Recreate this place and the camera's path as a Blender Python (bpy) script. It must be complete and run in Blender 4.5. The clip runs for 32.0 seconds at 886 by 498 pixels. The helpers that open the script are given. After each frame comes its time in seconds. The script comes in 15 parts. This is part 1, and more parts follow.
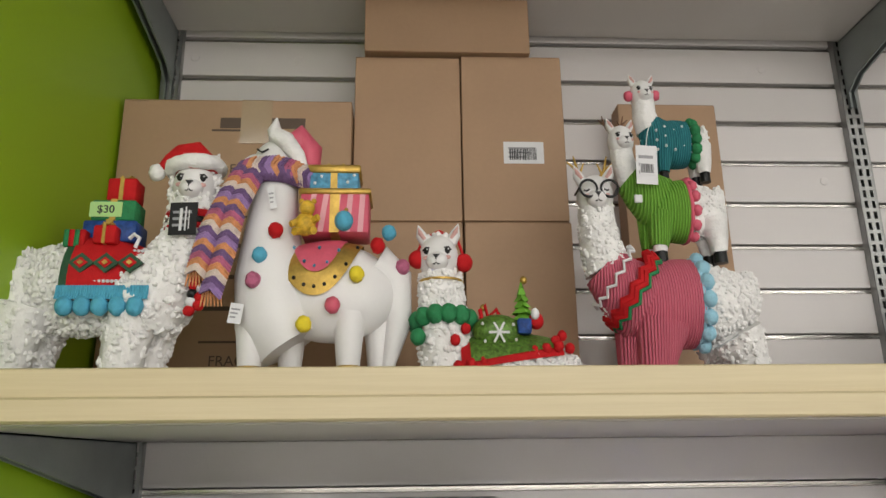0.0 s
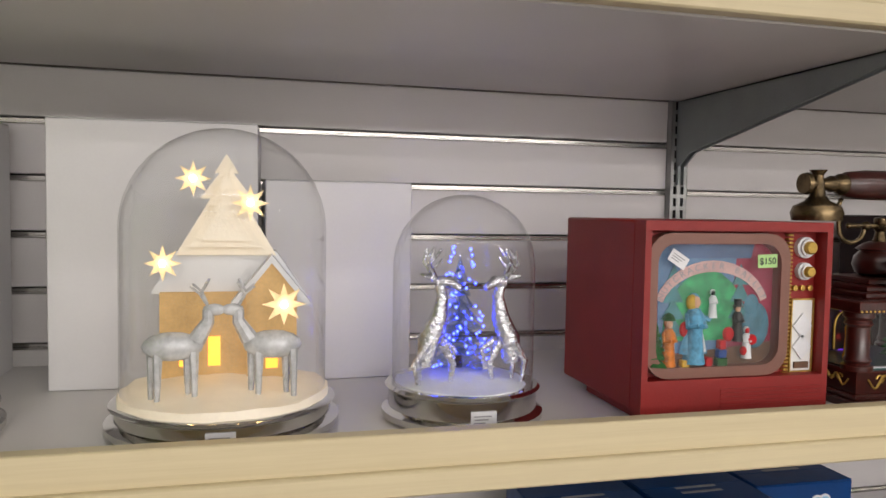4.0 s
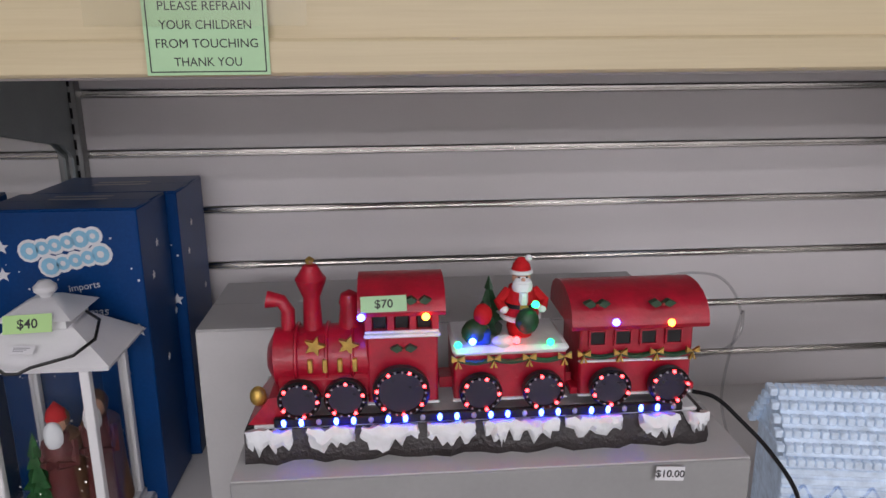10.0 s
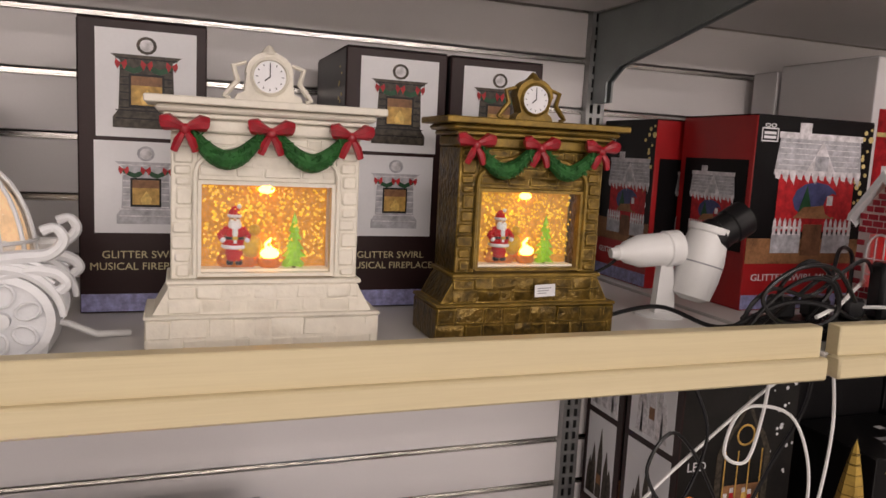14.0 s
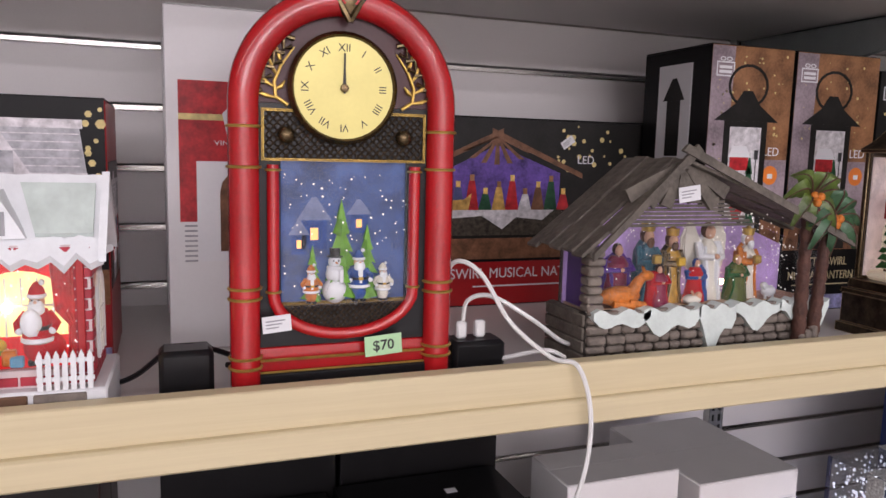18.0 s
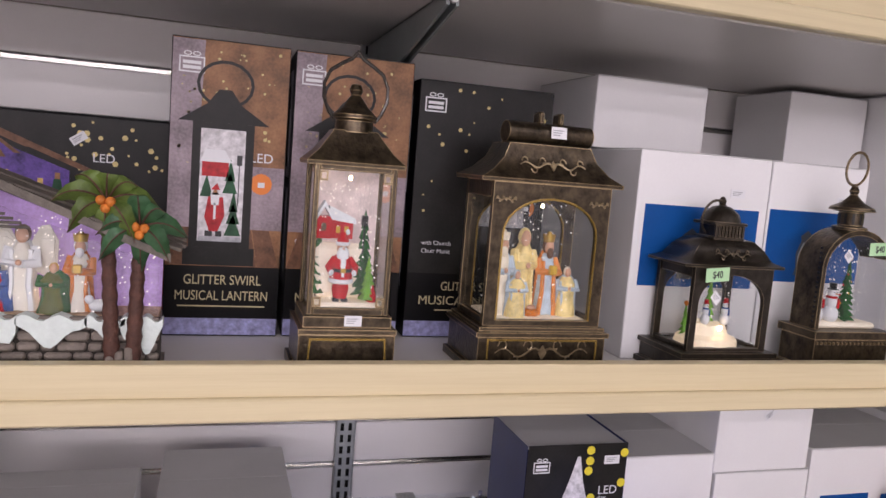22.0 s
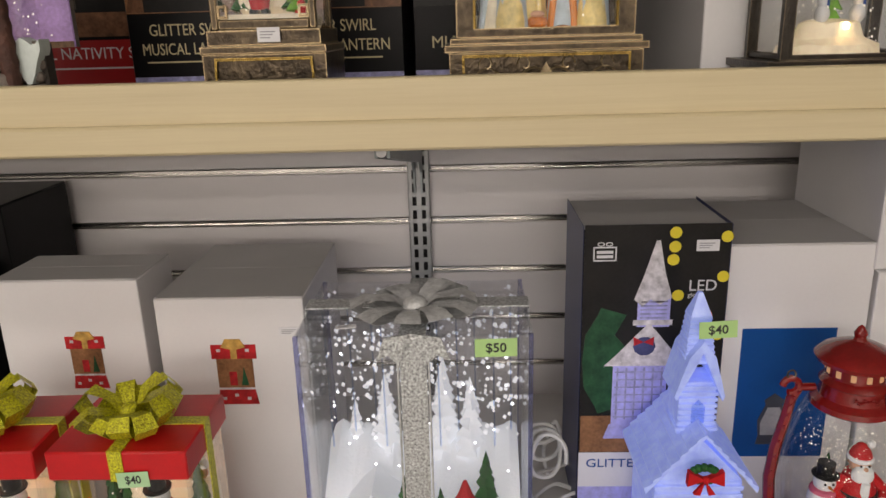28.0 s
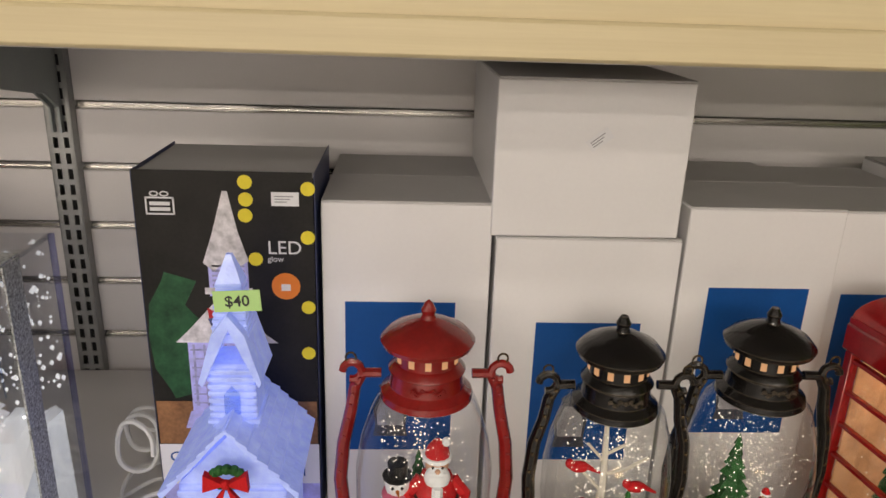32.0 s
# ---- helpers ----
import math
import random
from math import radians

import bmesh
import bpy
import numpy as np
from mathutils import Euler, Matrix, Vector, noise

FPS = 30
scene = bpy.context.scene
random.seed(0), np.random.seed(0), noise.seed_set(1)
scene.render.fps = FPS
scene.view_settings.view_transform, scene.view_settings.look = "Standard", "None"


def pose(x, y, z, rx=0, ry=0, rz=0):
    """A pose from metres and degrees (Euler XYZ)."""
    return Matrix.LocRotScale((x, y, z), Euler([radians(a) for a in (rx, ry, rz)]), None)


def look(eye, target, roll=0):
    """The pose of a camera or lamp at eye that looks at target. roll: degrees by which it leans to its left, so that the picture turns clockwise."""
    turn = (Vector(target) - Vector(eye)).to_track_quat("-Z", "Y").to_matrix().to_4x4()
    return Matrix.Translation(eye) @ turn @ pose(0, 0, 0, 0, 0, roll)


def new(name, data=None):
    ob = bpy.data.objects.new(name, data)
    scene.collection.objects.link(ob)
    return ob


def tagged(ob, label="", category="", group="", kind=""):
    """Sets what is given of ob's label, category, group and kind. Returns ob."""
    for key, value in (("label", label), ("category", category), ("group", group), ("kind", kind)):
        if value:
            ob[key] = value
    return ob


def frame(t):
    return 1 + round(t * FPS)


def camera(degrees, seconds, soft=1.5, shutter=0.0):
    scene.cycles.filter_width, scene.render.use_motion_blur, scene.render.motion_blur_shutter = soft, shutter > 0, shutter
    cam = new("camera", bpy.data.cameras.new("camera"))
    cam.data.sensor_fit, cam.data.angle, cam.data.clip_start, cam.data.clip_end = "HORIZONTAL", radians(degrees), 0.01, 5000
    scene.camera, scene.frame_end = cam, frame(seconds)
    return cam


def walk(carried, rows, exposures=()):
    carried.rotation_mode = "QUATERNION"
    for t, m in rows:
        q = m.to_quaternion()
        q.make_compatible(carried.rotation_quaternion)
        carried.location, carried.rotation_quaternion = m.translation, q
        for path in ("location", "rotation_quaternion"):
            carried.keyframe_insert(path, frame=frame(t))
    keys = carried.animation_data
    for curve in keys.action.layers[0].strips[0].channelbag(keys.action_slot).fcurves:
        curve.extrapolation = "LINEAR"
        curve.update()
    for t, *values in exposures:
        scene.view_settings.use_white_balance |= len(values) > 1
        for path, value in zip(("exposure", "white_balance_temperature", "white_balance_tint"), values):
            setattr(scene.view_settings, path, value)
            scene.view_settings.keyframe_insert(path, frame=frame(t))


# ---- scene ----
from math import cos, pi, sin

cam = camera(62.0, 32.0)
PATH = [
    (0, (0.404, -1.169, 1.532), (0.506, 0.749, 2.089), -0.71),
    (0.5, (0.405, -1.165, 1.536), (0.488, 0.745, 2.124), -0.4),
    (1, (0.407, -1.157, 1.53), (0.487, 0.762, 2.088), -0.1),
    (1.5, (0.407, -1.145, 1.512), (0.477, 0.798, 1.982), 0.35),
    (2, (0.41, -1.12, 1.474), (0.465, 0.864, 1.721), 0.6),
    (2.5, (0.424, -1.11, 1.426), (0.476, 0.887, 1.52), 0.8),
    (4.5, (0.595, -1.074, 1.387), (1.326, 0.783, 1.254), 1.3),
    (5, (0.674, -1.044, 1.405), (1.641, 0.703, 1.305), 1.5),
    (5.5, (0.772, -1.038, 1.421), (1.913, 0.603, 1.358), 1.6),
    (6, (0.866, -1.047, 1.419), (2.112, 0.516, 1.351), 1.3),
    (6.5, (1.0, -1.021, 1.394), (2.299, 0.494, 1.267), 0.8),
    (7, (1.133, -0.997, 1.371), (2.371, 0.557, 1.139), 0.5),
    (7.5, (1.241, -0.988, 1.325), (2.3, 0.669, 0.959), 0.4),
    (8, (1.35, -1.011, 1.285), (2.235, 0.725, 0.834), 0.4),
    (8.5, (1.425, -0.993, 1.247), (2.121, 0.821, 0.773), -0.1),
    (9, (1.501, -0.938, 1.206), (1.972, 0.951, 0.747), -0.9),
    (9.5, (1.549, -0.927, 1.171), (1.83, 0.998, 0.707), -0.9),
    (10, (1.598, -0.975, 1.155), (1.741, 0.955, 0.651), -0.5),
    (10.5, (1.62, -1.0, 1.155), (1.699, 0.929, 0.632), -0.3),
    (11, (1.628, -1.011, 1.157), (1.692, 0.919, 0.637), -0.5),
    (11.5, (1.654, -1.016, 1.161), (1.776, 0.911, 0.641), -0.2),
    (12, (1.708, -1.016, 1.19), (1.996, 0.888, 0.649), 1.2),
    (12.5, (1.751, -1.013, 1.231), (2.187, 0.869, 0.714), 2.1),
    (13, (1.768, -1.021, 1.277), (2.303, 0.856, 0.839), 2.3),
    (13.5, (1.773, -1.034, 1.325), (2.348, 0.852, 0.988), 2.5),
    (14, (1.796, -1.027, 1.347), (2.47, 0.837, 1.084), 2.9),
    (14.5, (1.872, -0.986, 1.348), (2.723, 0.809, 1.119), 3.0),
    (15, (1.975, -0.934, 1.348), (2.987, 0.777, 1.134), 2.6),
    (15.5, (2.073, -0.943, 1.339), (3.174, 0.711, 1.112), 2.6),
    (17.5, (2.588, -1.006, 1.358), (3.432, 0.787, 1.09), 1.3),
    (18, (2.693, -1.021, 1.371), (3.394, 0.834, 1.112), 1.4),
    (18.5, (2.823, -1.06, 1.373), (3.448, 0.82, 1.097), 1.2),
    (19, (2.892, -1.071, 1.359), (3.499, 0.809, 1.049), 0.7),
    (19.5, (2.959, -1.064, 1.34), (3.565, 0.811, 0.993), 0.7),
    (20, (3.045, -1.047, 1.347), (3.651, 0.824, 0.982), 1.9),
    (20.5, (3.128, -1.03, 1.367), (3.732, 0.849, 1.047), 3.7),
    (21, (3.23, -1.051, 1.375), (3.814, 0.842, 1.102), 5.0),
    (21.5, (3.334, -1.112, 1.381), (3.905, 0.789, 1.135), 5.2),
    (22, (3.383, -1.169, 1.39), (3.971, 0.729, 1.169), 4.6),
    (22.5, (3.414, -1.19, 1.384), (4.085, 0.683, 1.174), 4.1),
    (23, (3.43, -1.197, 1.38), (4.199, 0.636, 1.163), 3.7),
    (23.5, (3.461, -1.206, 1.363), (4.352, 0.564, 1.092), 3.2),
    (24, (3.491, -1.204, 1.334), (4.464, 0.506, 0.979), 3.1),
    (24.5, (3.494, -1.203, 1.307), (4.501, 0.47, 0.87), 3.5),
    (26.5, (3.604, -1.158, 1.255), (4.323, 0.635, 0.736), 3.1),
    (27, (3.673, -1.099, 1.255), (4.129, 0.773, 0.72), 1.2),
    (27.5, (3.677, -1.047, 1.244), (3.835, 0.868, 0.687), -0.6),
    (28, (3.671, -1.041, 1.231), (3.599, 0.872, 0.655), -1.6),
    (28.5, (3.687, -1.052, 1.209), (3.54, 0.85, 0.608), -1.8),
    (29, (3.703, -1.061, 1.189), (3.59, 0.837, 0.566), -1.3),
    (29.5, (3.718, -1.056, 1.179), (3.666, 0.837, 0.536), -0.5),
    (30, (3.753, -1.059, 1.181), (3.756, 0.831, 0.53), -0.1),
    (30.5, (3.803, -1.057, 1.186), (3.86, 0.833, 0.533), 0.1),
    (31, (3.86, -1.017, 1.187), (3.974, 0.872, 0.539), 0.4),
    (31.5, (3.94, -0.952, 1.182), (4.08, 0.934, 0.531), 1.1),
    (32, (4.013, -0.917, 1.178), (4.123, 0.97, 0.525), 2.0),
]
# seconds, stops, white balance
EXPOSURE = [(0.0, 0.06, 6550, 5), (1.0, 0.12, 6850, 5), (2.5, -0.08, 6750, 5), (5.0, 0.10, 6480, 13), (6.5, 0.15, 6400, 13), (7.4, 0.0, 6250, 10), (8.4, -0.32, 6100, 11), (11.0, -0.45, 6100, 17), (13.0, -0.34, 7000, 13), (14.0, -0.17, 7000, 18), (15.0, 0.13, 6650, 18), (15.5, 0.10, 6600, 18),
            (18.2, 0.06, 6250, 21), (19.0, 0.17, 6350, 21), (20.0, 0.24, 6500, 23), (21.0, 0.18, 6600, 25), (22.0, 0.12, 6250, 23), (24.0, -0.08, 6500, 20), (27.0, -0.34, 7150, 14), (29.0, -0.45, 7050, 11), (30.0, -0.50, 6950, 11), (31.0, -0.38, 7150, 11), (32.0, -0.15, 7450, 10)]
walk(cam, [(t, look(eye, target, roll)) for t, eye, target, roll in PATH], exposures=EXPOSURE)

# --- light
world = bpy.data.worlds.new("shop")
scene.world = world
world.use_nodes = True
world.node_tree.nodes["Background"].inputs[0].default_value = (0.9, 0.95, 1.0, 1)
world.node_tree.nodes["Background"].inputs[1].default_value = 0.02

CEIL = 2.85
LAMP_W = 21.0
# Unseen tube rows; the far ones are boosted to light the back wall.
ROWS = ((-2.05, 0.28), (-4.1, 0.55), (-6.2, 1.8), (-8.2, 3.6), (-10.2, 6.2))
for row_y, share in ROWS:
    for k in range(5):
        ld = bpy.data.lights.new("tube_light", "AREA")
        ld.shape, ld.size, ld.size_y = "RECTANGLE", 1.15, 0.16
        ld.energy, ld.color = LAMP_W * share, (1.0, 0.955, 0.93)
        lo = new("tube_light", ld)
        lo.matrix_world = pose(-0.4 + 1.4 * k, row_y, CEIL - 0.075)

# --- helpers for meshes


class G:
    """A mesh being put together: pieces with their material."""

    def __init__(self, mat=None):
        self.v, self.f, self.m, self.mats = [], [], [], []
        self.at = Matrix.Identity(4)
        if mat:
            self.use(mat)

    def use(self, mat):
        if mat not in self.mats:
            self.mats.append(mat)
        self.cur = self.mats.index(mat)
        return self

    def add(self, verts, faces):
        n = len(self.v)
        self.v += [tuple(self.at @ Vector(p)) for p in verts]
        self.f += [tuple(n + i for i in f) for f in faces]
        self.m += [self.cur] * len(faces)
        return self

    def box(self, x0, x1, y0, y1, z0, z1, b=0.0):
        if b <= 0:
            p = [(x, y, z) for x in (x0, x1) for y in (y0, y1) for z in (z0, z1)]
            return self.add(p, [(0, 1, 3, 2), (4, 6, 7, 5), (0, 4, 5, 1), (2, 3, 7, 6), (0, 2, 6, 4), (1, 5, 7, 3)])
        b = min(b, (x1 - x0) * 0.45, (y1 - y0) * 0.45, (z1 - z0) * 0.45)
        p, ix = [], {}
        for i, x in enumerate((x0, x1)):
            for j, y in enumerate((y0, y1)):
                for k, z in enumerate((z0, z1)):
                    sx, sy, sz = (b if i == 0 else -b), (b if j == 0 else -b), (b if k == 0 else -b)
                    for ax, q in enumerate(((x, y + sy, z + sz), (x + sx, y, z + sz), (x + sx, y + sy, z))):
                        ix[i, j, k, ax] = len(p)
                        p.append(q)
        f = []
        for s in (0, 1):
            f.append([ix[s, j, k, 0] for j, k in ((0, 0), (0, 1), (1, 1), (1, 0))])
            f.append([ix[i, s, k, 1] for i, k in ((0, 0), (0, 1), (1, 1), (1, 0))])
            f.append([ix[i, j, s, 2] for i, j in ((0, 0), (0, 1), (1, 1), (1, 0))])
        for a in (0, 1):
            for c in (0, 1):
                f.append([ix[0, a, c, 1], ix[1, a, c, 1], ix[1, a, c, 2], ix[0, a, c, 2]])
                f.append([ix[a, 0, c, 0], ix[a, 1, c, 0], ix[a, 1, c, 2], ix[a, 0, c, 2]])
                f.append([ix[a, c, 0, 0], ix[a, c, 1, 0], ix[a, c, 1, 1], ix[a, c, 0, 1]])
        for i in (0, 1):
            for j in (0, 1):
                for k in (0, 1):
                    f.append([ix[i, j, k, 0], ix[i, j, k, 1], ix[i, j, k, 2]])
        return self.add(p, f)

    def lathe(self, prof, c=(0, 0, 0), n=20, sx=1.0, sy=1.0, turn=0.0):
        """Rows of (radius, z) turned round the z axis at c."""
        p, f, rings = [], [], []
        for r, z in prof:
            if r <= 1e-6:
                rings.append([len(p)])
                p.append((c[0], c[1], c[2] + z))
            else:
                rings.append(list(range(len(p), len(p) + n)))
                for i in range(n):
                    a = 2 * pi * i / n + turn
                    p.append((c[0] + sx * r * cos(a), c[1] + sy * r * sin(a), c[2] + z))
        for a, b in zip(rings, rings[1:]):
            for i in range(n):
                j = (i + 1) % n
                if len(a) == 1 and len(b) > 1:
                    f.append((a[0], b[j], b[i]))
                elif len(b) == 1 and len(a) > 1:
                    f.append((a[i], a[j], b[0]))
                elif len(a) > 1:
                    f.append((a[i], a[j], b[j], b[i]))
        for ring, flip in ((rings[0], True), (rings[-1], False)):
            if len(ring) > 1:
                f.append(tuple(reversed(ring)) if flip else tuple(ring))
        return self.add(p, f)

    def tube(self, pts, r, n=8, closed=False):
        """A round rod along points; r is one radius or a row of them."""
        P = [Vector(q) for q in pts]
        R = r if isinstance(r, (list, tuple)) else [r] * len(P)
        m = len(P)
        p, f = [], []
        up = None
        for i in range(m):
            a, b = (P[i - 1], P[(i + 1) % m]) if closed else (P[max(i - 1, 0)], P[min(i + 1, m - 1)])
            d = (b - a).normalized() if (b - a).length > 1e-9 else Vector((0, 0, 1))
            if up is None:
                up = Vector((0, 0, 1)) if abs(d.z) < 0.9 else Vector((1, 0, 0))
            up = (up - d * up.dot(d)).normalized()
            s = d.cross(up)
            for k in range(n):
                t = 2 * pi * k / n
                p.append(P[i] + (up * cos(t) + s * sin(t)) * R[i])
        for i in range(m if closed else m - 1):
            j = (i + 1) % m
            for k in range(n):
                q = (k + 1) % n
                f.append((i * n + k, j * n + k, j * n + q, i * n + q))
        if not closed:
            f += [tuple(range(n)), tuple(reversed(range((m - 1) * n, m * n)))]
        return self.add(p, f)

    def ball(self, c, r, n=12, m=8):
        r = r if isinstance(r, (list, tuple)) else (r, r, r)
        prof = [(sin(pi * i / m), -cos(pi * i / m)) for i in range(m + 1)]
        prof[0], prof[-1] = (0, -1), (0, 1)
        keep = self.at.copy()
        self.at = keep @ Matrix.Translation(c) @ Matrix.Diagonal((*r, 1))
        self.lathe(prof, n=n)
        self.at = keep
        return self

    def prism(self, outline, y0, y1, axis="y"):
        """An outline of (x, z) drawn out from y0 to y1 (or of (y, z) along x, or (x, y) along z)."""
        put = {"y": lambda a, b, d: (a, d, b), "x": lambda a, b, d: (d, a, b), "z": lambda a, b, d: (a, b, d)}[axis]
        n = len(outline)
        p = [put(a, b, y0) for a, b in outline] + [put(a, b, y1) for a, b in outline]
        f = [(i, (i + 1) % n, n + (i + 1) % n, n + i) for i in range(n)]
        return self.add(p, f + [tuple(reversed(range(n))), tuple(range(n, 2 * n))])

    def ring(self, outer, inner, y0, y1):
        """A frame between two outlines of as many (x, z) points, from y0 to y1."""
        n = len(outer)
        p = [(a, y0, b) for a, b in outer] + [(a, y0, b) for a, b in inner] + [(a, y1, b) for a, b in outer] + [(a, y1, b) for a, b in inner]
        f = []
        for i in range(n):
            j = (i + 1) % n
            f += [(i, j, n + j, n + i), (2 * n + i, 3 * n + i, 3 * n + j, 2 * n + j), (i, 2 * n + i, 2 * n + j, j), (n + i, n + j, 3 * n + j, 3 * n + i)]
        return self.add(p, f)


def rough_up(g, amount, scale, start=0):
    """Push the points of a mesh about by smooth noise."""
    for i in range(start, len(g.v)):
        q = Vector(g.v[i])
        g.v[i] = tuple(q + noise.noise_vector(q * scale) * amount)
    return g


def part(name, g, parent=None, label="", smooth=40.0):
    me = bpy.data.meshes.new(name)
    me.from_pydata(g.v, [], g.f)
    for mt in g.mats:
        me.materials.append(mt)
    me.polygons.foreach_set("material_index", g.m)
    bm = bmesh.new()
    bm.from_mesh(me)
    bmesh.ops.recalc_face_normals(bm, faces=bm.faces)
    bm.to_mesh(me)
    bm.free()
    if smooth:
        me.polygons.foreach_set("use_smooth", [True] * len(me.polygons))
        me.set_sharp_from_angle(angle=radians(smooth))
    ob = new(name, me)
    ob.parent = parent
    if label:
        ob["label"] = label
    return ob


def thing(name, x, y, z, rz=0.0, label="", category="", group="", kind=""):
    ob = new(name)
    ob.empty_display_size = 0.05
    ob.matrix_world = pose(x, y, z, 0, 0, rz)
    return tagged(ob, label, category, group, kind)


def lettering(name, text, size, m, mat, parent, thick=0.0004, wide=None, align="CENTER", shear=0.0, bold=0.0):
    """Raised letters facing -y at m (a matrix), size = height of capitals in metres."""
    cu = bpy.data.curves.new(name, "FONT")
    cu.offset = bold
    cu.body, cu.size, cu.align_x, cu.align_y, cu.extrude, cu.resolution_u, cu.shear = text, size / 0.70, align, "CENTER", thick, 4, shear
    ob = bpy.data.objects.new(name, cu)
    scene.collection.objects.link(ob)
    dg = bpy.context.evaluated_depsgraph_get()
    me = bpy.data.meshes.new_from_object(ob.evaluated_get(dg))
    bpy.data.objects.remove(ob)
    bpy.data.curves.remove(cu)
    me.materials.clear()
    me.materials.append(mat)
    out = new(name, me)
    out.parent = parent
    xs = [v.co.x for v in me.vertices]
    k = 1.0
    if wide and xs:
        k = wide / max(1e-6, max(xs) - min(xs))
    out.matrix_local = m @ pose(0, 0, 0, 90, 0, 0) @ Matrix.Diagonal((k, 1, 1, 1))
    return out


# --- materials
MATS = {}


def paint(name, col, rough=0.5, metal=0.0, var=0.10, scale=25.0, bump=0.05, fine=300.0, emit=None, power=0.0, coat=0.0, alpha=1.0, sheen=0.0, spec=0.5):
    """A surface with colour change at two scales and fine relief."""
    if name in MATS:
        return MATS[name]
    mt = bpy.data.materials.new(name)
    mt.use_nodes = True
    nt = mt.node_tree
    bs = nt.nodes["Principled BSDF"]
    bs.inputs["Roughness"].default_value = rough
    bs.inputs["Metallic"].default_value = metal
    bs.inputs["Coat Weight"].default_value = coat
    bs.inputs["Specular IOR Level"].default_value = spec
    if coat:
        bs.inputs["Coat Roughness"].default_value = 0.12
    tc = nt.nodes.new("ShaderNodeTexCoord")
    n1, n2 = nt.nodes.new("ShaderNodeTexNoise"), nt.nodes.new("ShaderNodeTexNoise")
    n1.inputs["Scale"].default_value, n2.inputs["Scale"].default_value = scale, fine
    n1.inputs["Detail"].default_value, n2.inputs["Detail"].default_value = 4, 2
    nt.links.new(tc.outputs["Object"], n1.inputs["Vector"])
    nt.links.new(tc.outputs["Object"], n2.inputs["Vector"])
    mixn = nt.nodes.new("ShaderNodeMath")
    mixn.operation = "MULTIPLY_ADD"
    mixn.inputs[1].default_value = 0.35
    nt.links.new(n2.outputs["Fac"], mixn.inputs[0])
    nt.links.new(n1.outputs["Fac"], mixn.inputs[2])
    ramp = nt.nodes.new("ShaderNodeValToRGB")
    ramp.color_ramp.elements[0].position, ramp.color_ramp.elements[1].position = 0.38, 0.95
    ramp.color_ramp.elements[0].color = (*[max(0, c * (1 - var)) for c in col], 1)
    ramp.color_ramp.elements[1].color = (*[min(1, c * (1 + var)) for c in col], 1)
    nt.links.new(mixn.outputs[0], ramp.inputs["Fac"])
    nt.links.new(ramp.outputs["Color"], bs.inputs["Base Color"])
    if bump:
        bp = nt.nodes.new("ShaderNodeBump")
        bp.inputs["Strength"].default_value, bp.inputs["Distance"].default_value = bump, 0.002
        nt.links.new(n2.outputs["Fac"], bp.inputs["Height"])
        nt.links.new(bp.outputs["Normal"], bs.inputs["Normal"])
    if emit:
        bs.inputs["Emission Color"].default_value = (*emit, 1)
        bs.inputs["Emission Strength"].default_value = power
    MATS[name] = mt
    return mt


def knit(name, col, pale, pitch=0.0042):
    """Knitted cloth: ribs of two colours with relief."""
    mt = paint(name, col, 0.8, var=0.25, scale=140, bump=0.9, fine=330)
    nt = mt.node_tree
    bs = nt.nodes["Principled BSDF"]
    tc = nt.nodes.new("ShaderNodeTexCoord")
    wv = nt.nodes.new("ShaderNodeTexWave")
    wv.inputs["Scale"].default_value = 0.314 / pitch
    wv.inputs["Distortion"].default_value = 1.2
    wv.inputs["Detail Scale"].default_value = 2.0
    nt.links.new(tc.outputs["Object"], wv.inputs["Vector"])
    rp = nt.nodes.new("ShaderNodeValToRGB")
    rp.color_ramp.elements[0].position, rp.color_ramp.elements[1].position = 0.55, 0.95
    rp.color_ramp.elements[0].color, rp.color_ramp.elements[1].color = (*col, 1), (*pale, 1)
    nt.links.new(wv.outputs["Fac"], rp.inputs["Fac"])
    nt.links.new(rp.outputs["Color"], bs.inputs["Base Color"])
    bp = nt.nodes.new("ShaderNodeBump")
    bp.inputs["Strength"].default_value, bp.inputs["Distance"].default_value = 0.8, 0.002
    nt.links.new(wv.outputs["Fac"], bp.inputs["Height"])
    nt.links.new(bp.outputs["Normal"], bs.inputs["Normal"])
    return mt


def rubbed(mt, col, radius=0.0016, gain=5.0):
    """Edges worn to a brighter metal."""
    nt = mt.node_tree
    bs = nt.nodes["Principled BSDF"]
    bv, ge, dt = nt.nodes.new("ShaderNodeBevel"), nt.nodes.new("ShaderNodeNewGeometry"), nt.nodes.new("ShaderNodeVectorMath")
    bv.samples, dt.operation = 4, "DOT_PRODUCT"
    bv.inputs["Radius"].default_value = radius
    nt.links.new(bv.outputs[0], dt.inputs[0])
    nt.links.new(ge.outputs["Normal"], dt.inputs[1])
    m1, mx = nt.nodes.new("ShaderNodeMath"), nt.nodes.new("ShaderNodeMix")
    m1.operation, m1.use_clamp = "MULTIPLY_ADD", True
    m1.inputs[1].default_value, m1.inputs[2].default_value = -gain, gain
    nt.links.new(dt.outputs["Value"], m1.inputs[0])
    mx.data_type = "RGBA"
    nt.links.new(m1.outputs[0], mx.inputs["Factor"])
    src = bs.inputs["Base Color"].links[0].from_socket
    nt.links.new(src, mx.inputs[6])
    mx.inputs[7].default_value = (*col, 1)
    nt.links.new(mx.outputs[2], bs.inputs["Base Color"])
    return mt


def glow(name, col, power):
    return paint(name, col, 0.4, emit=col, power=power, bump=0)


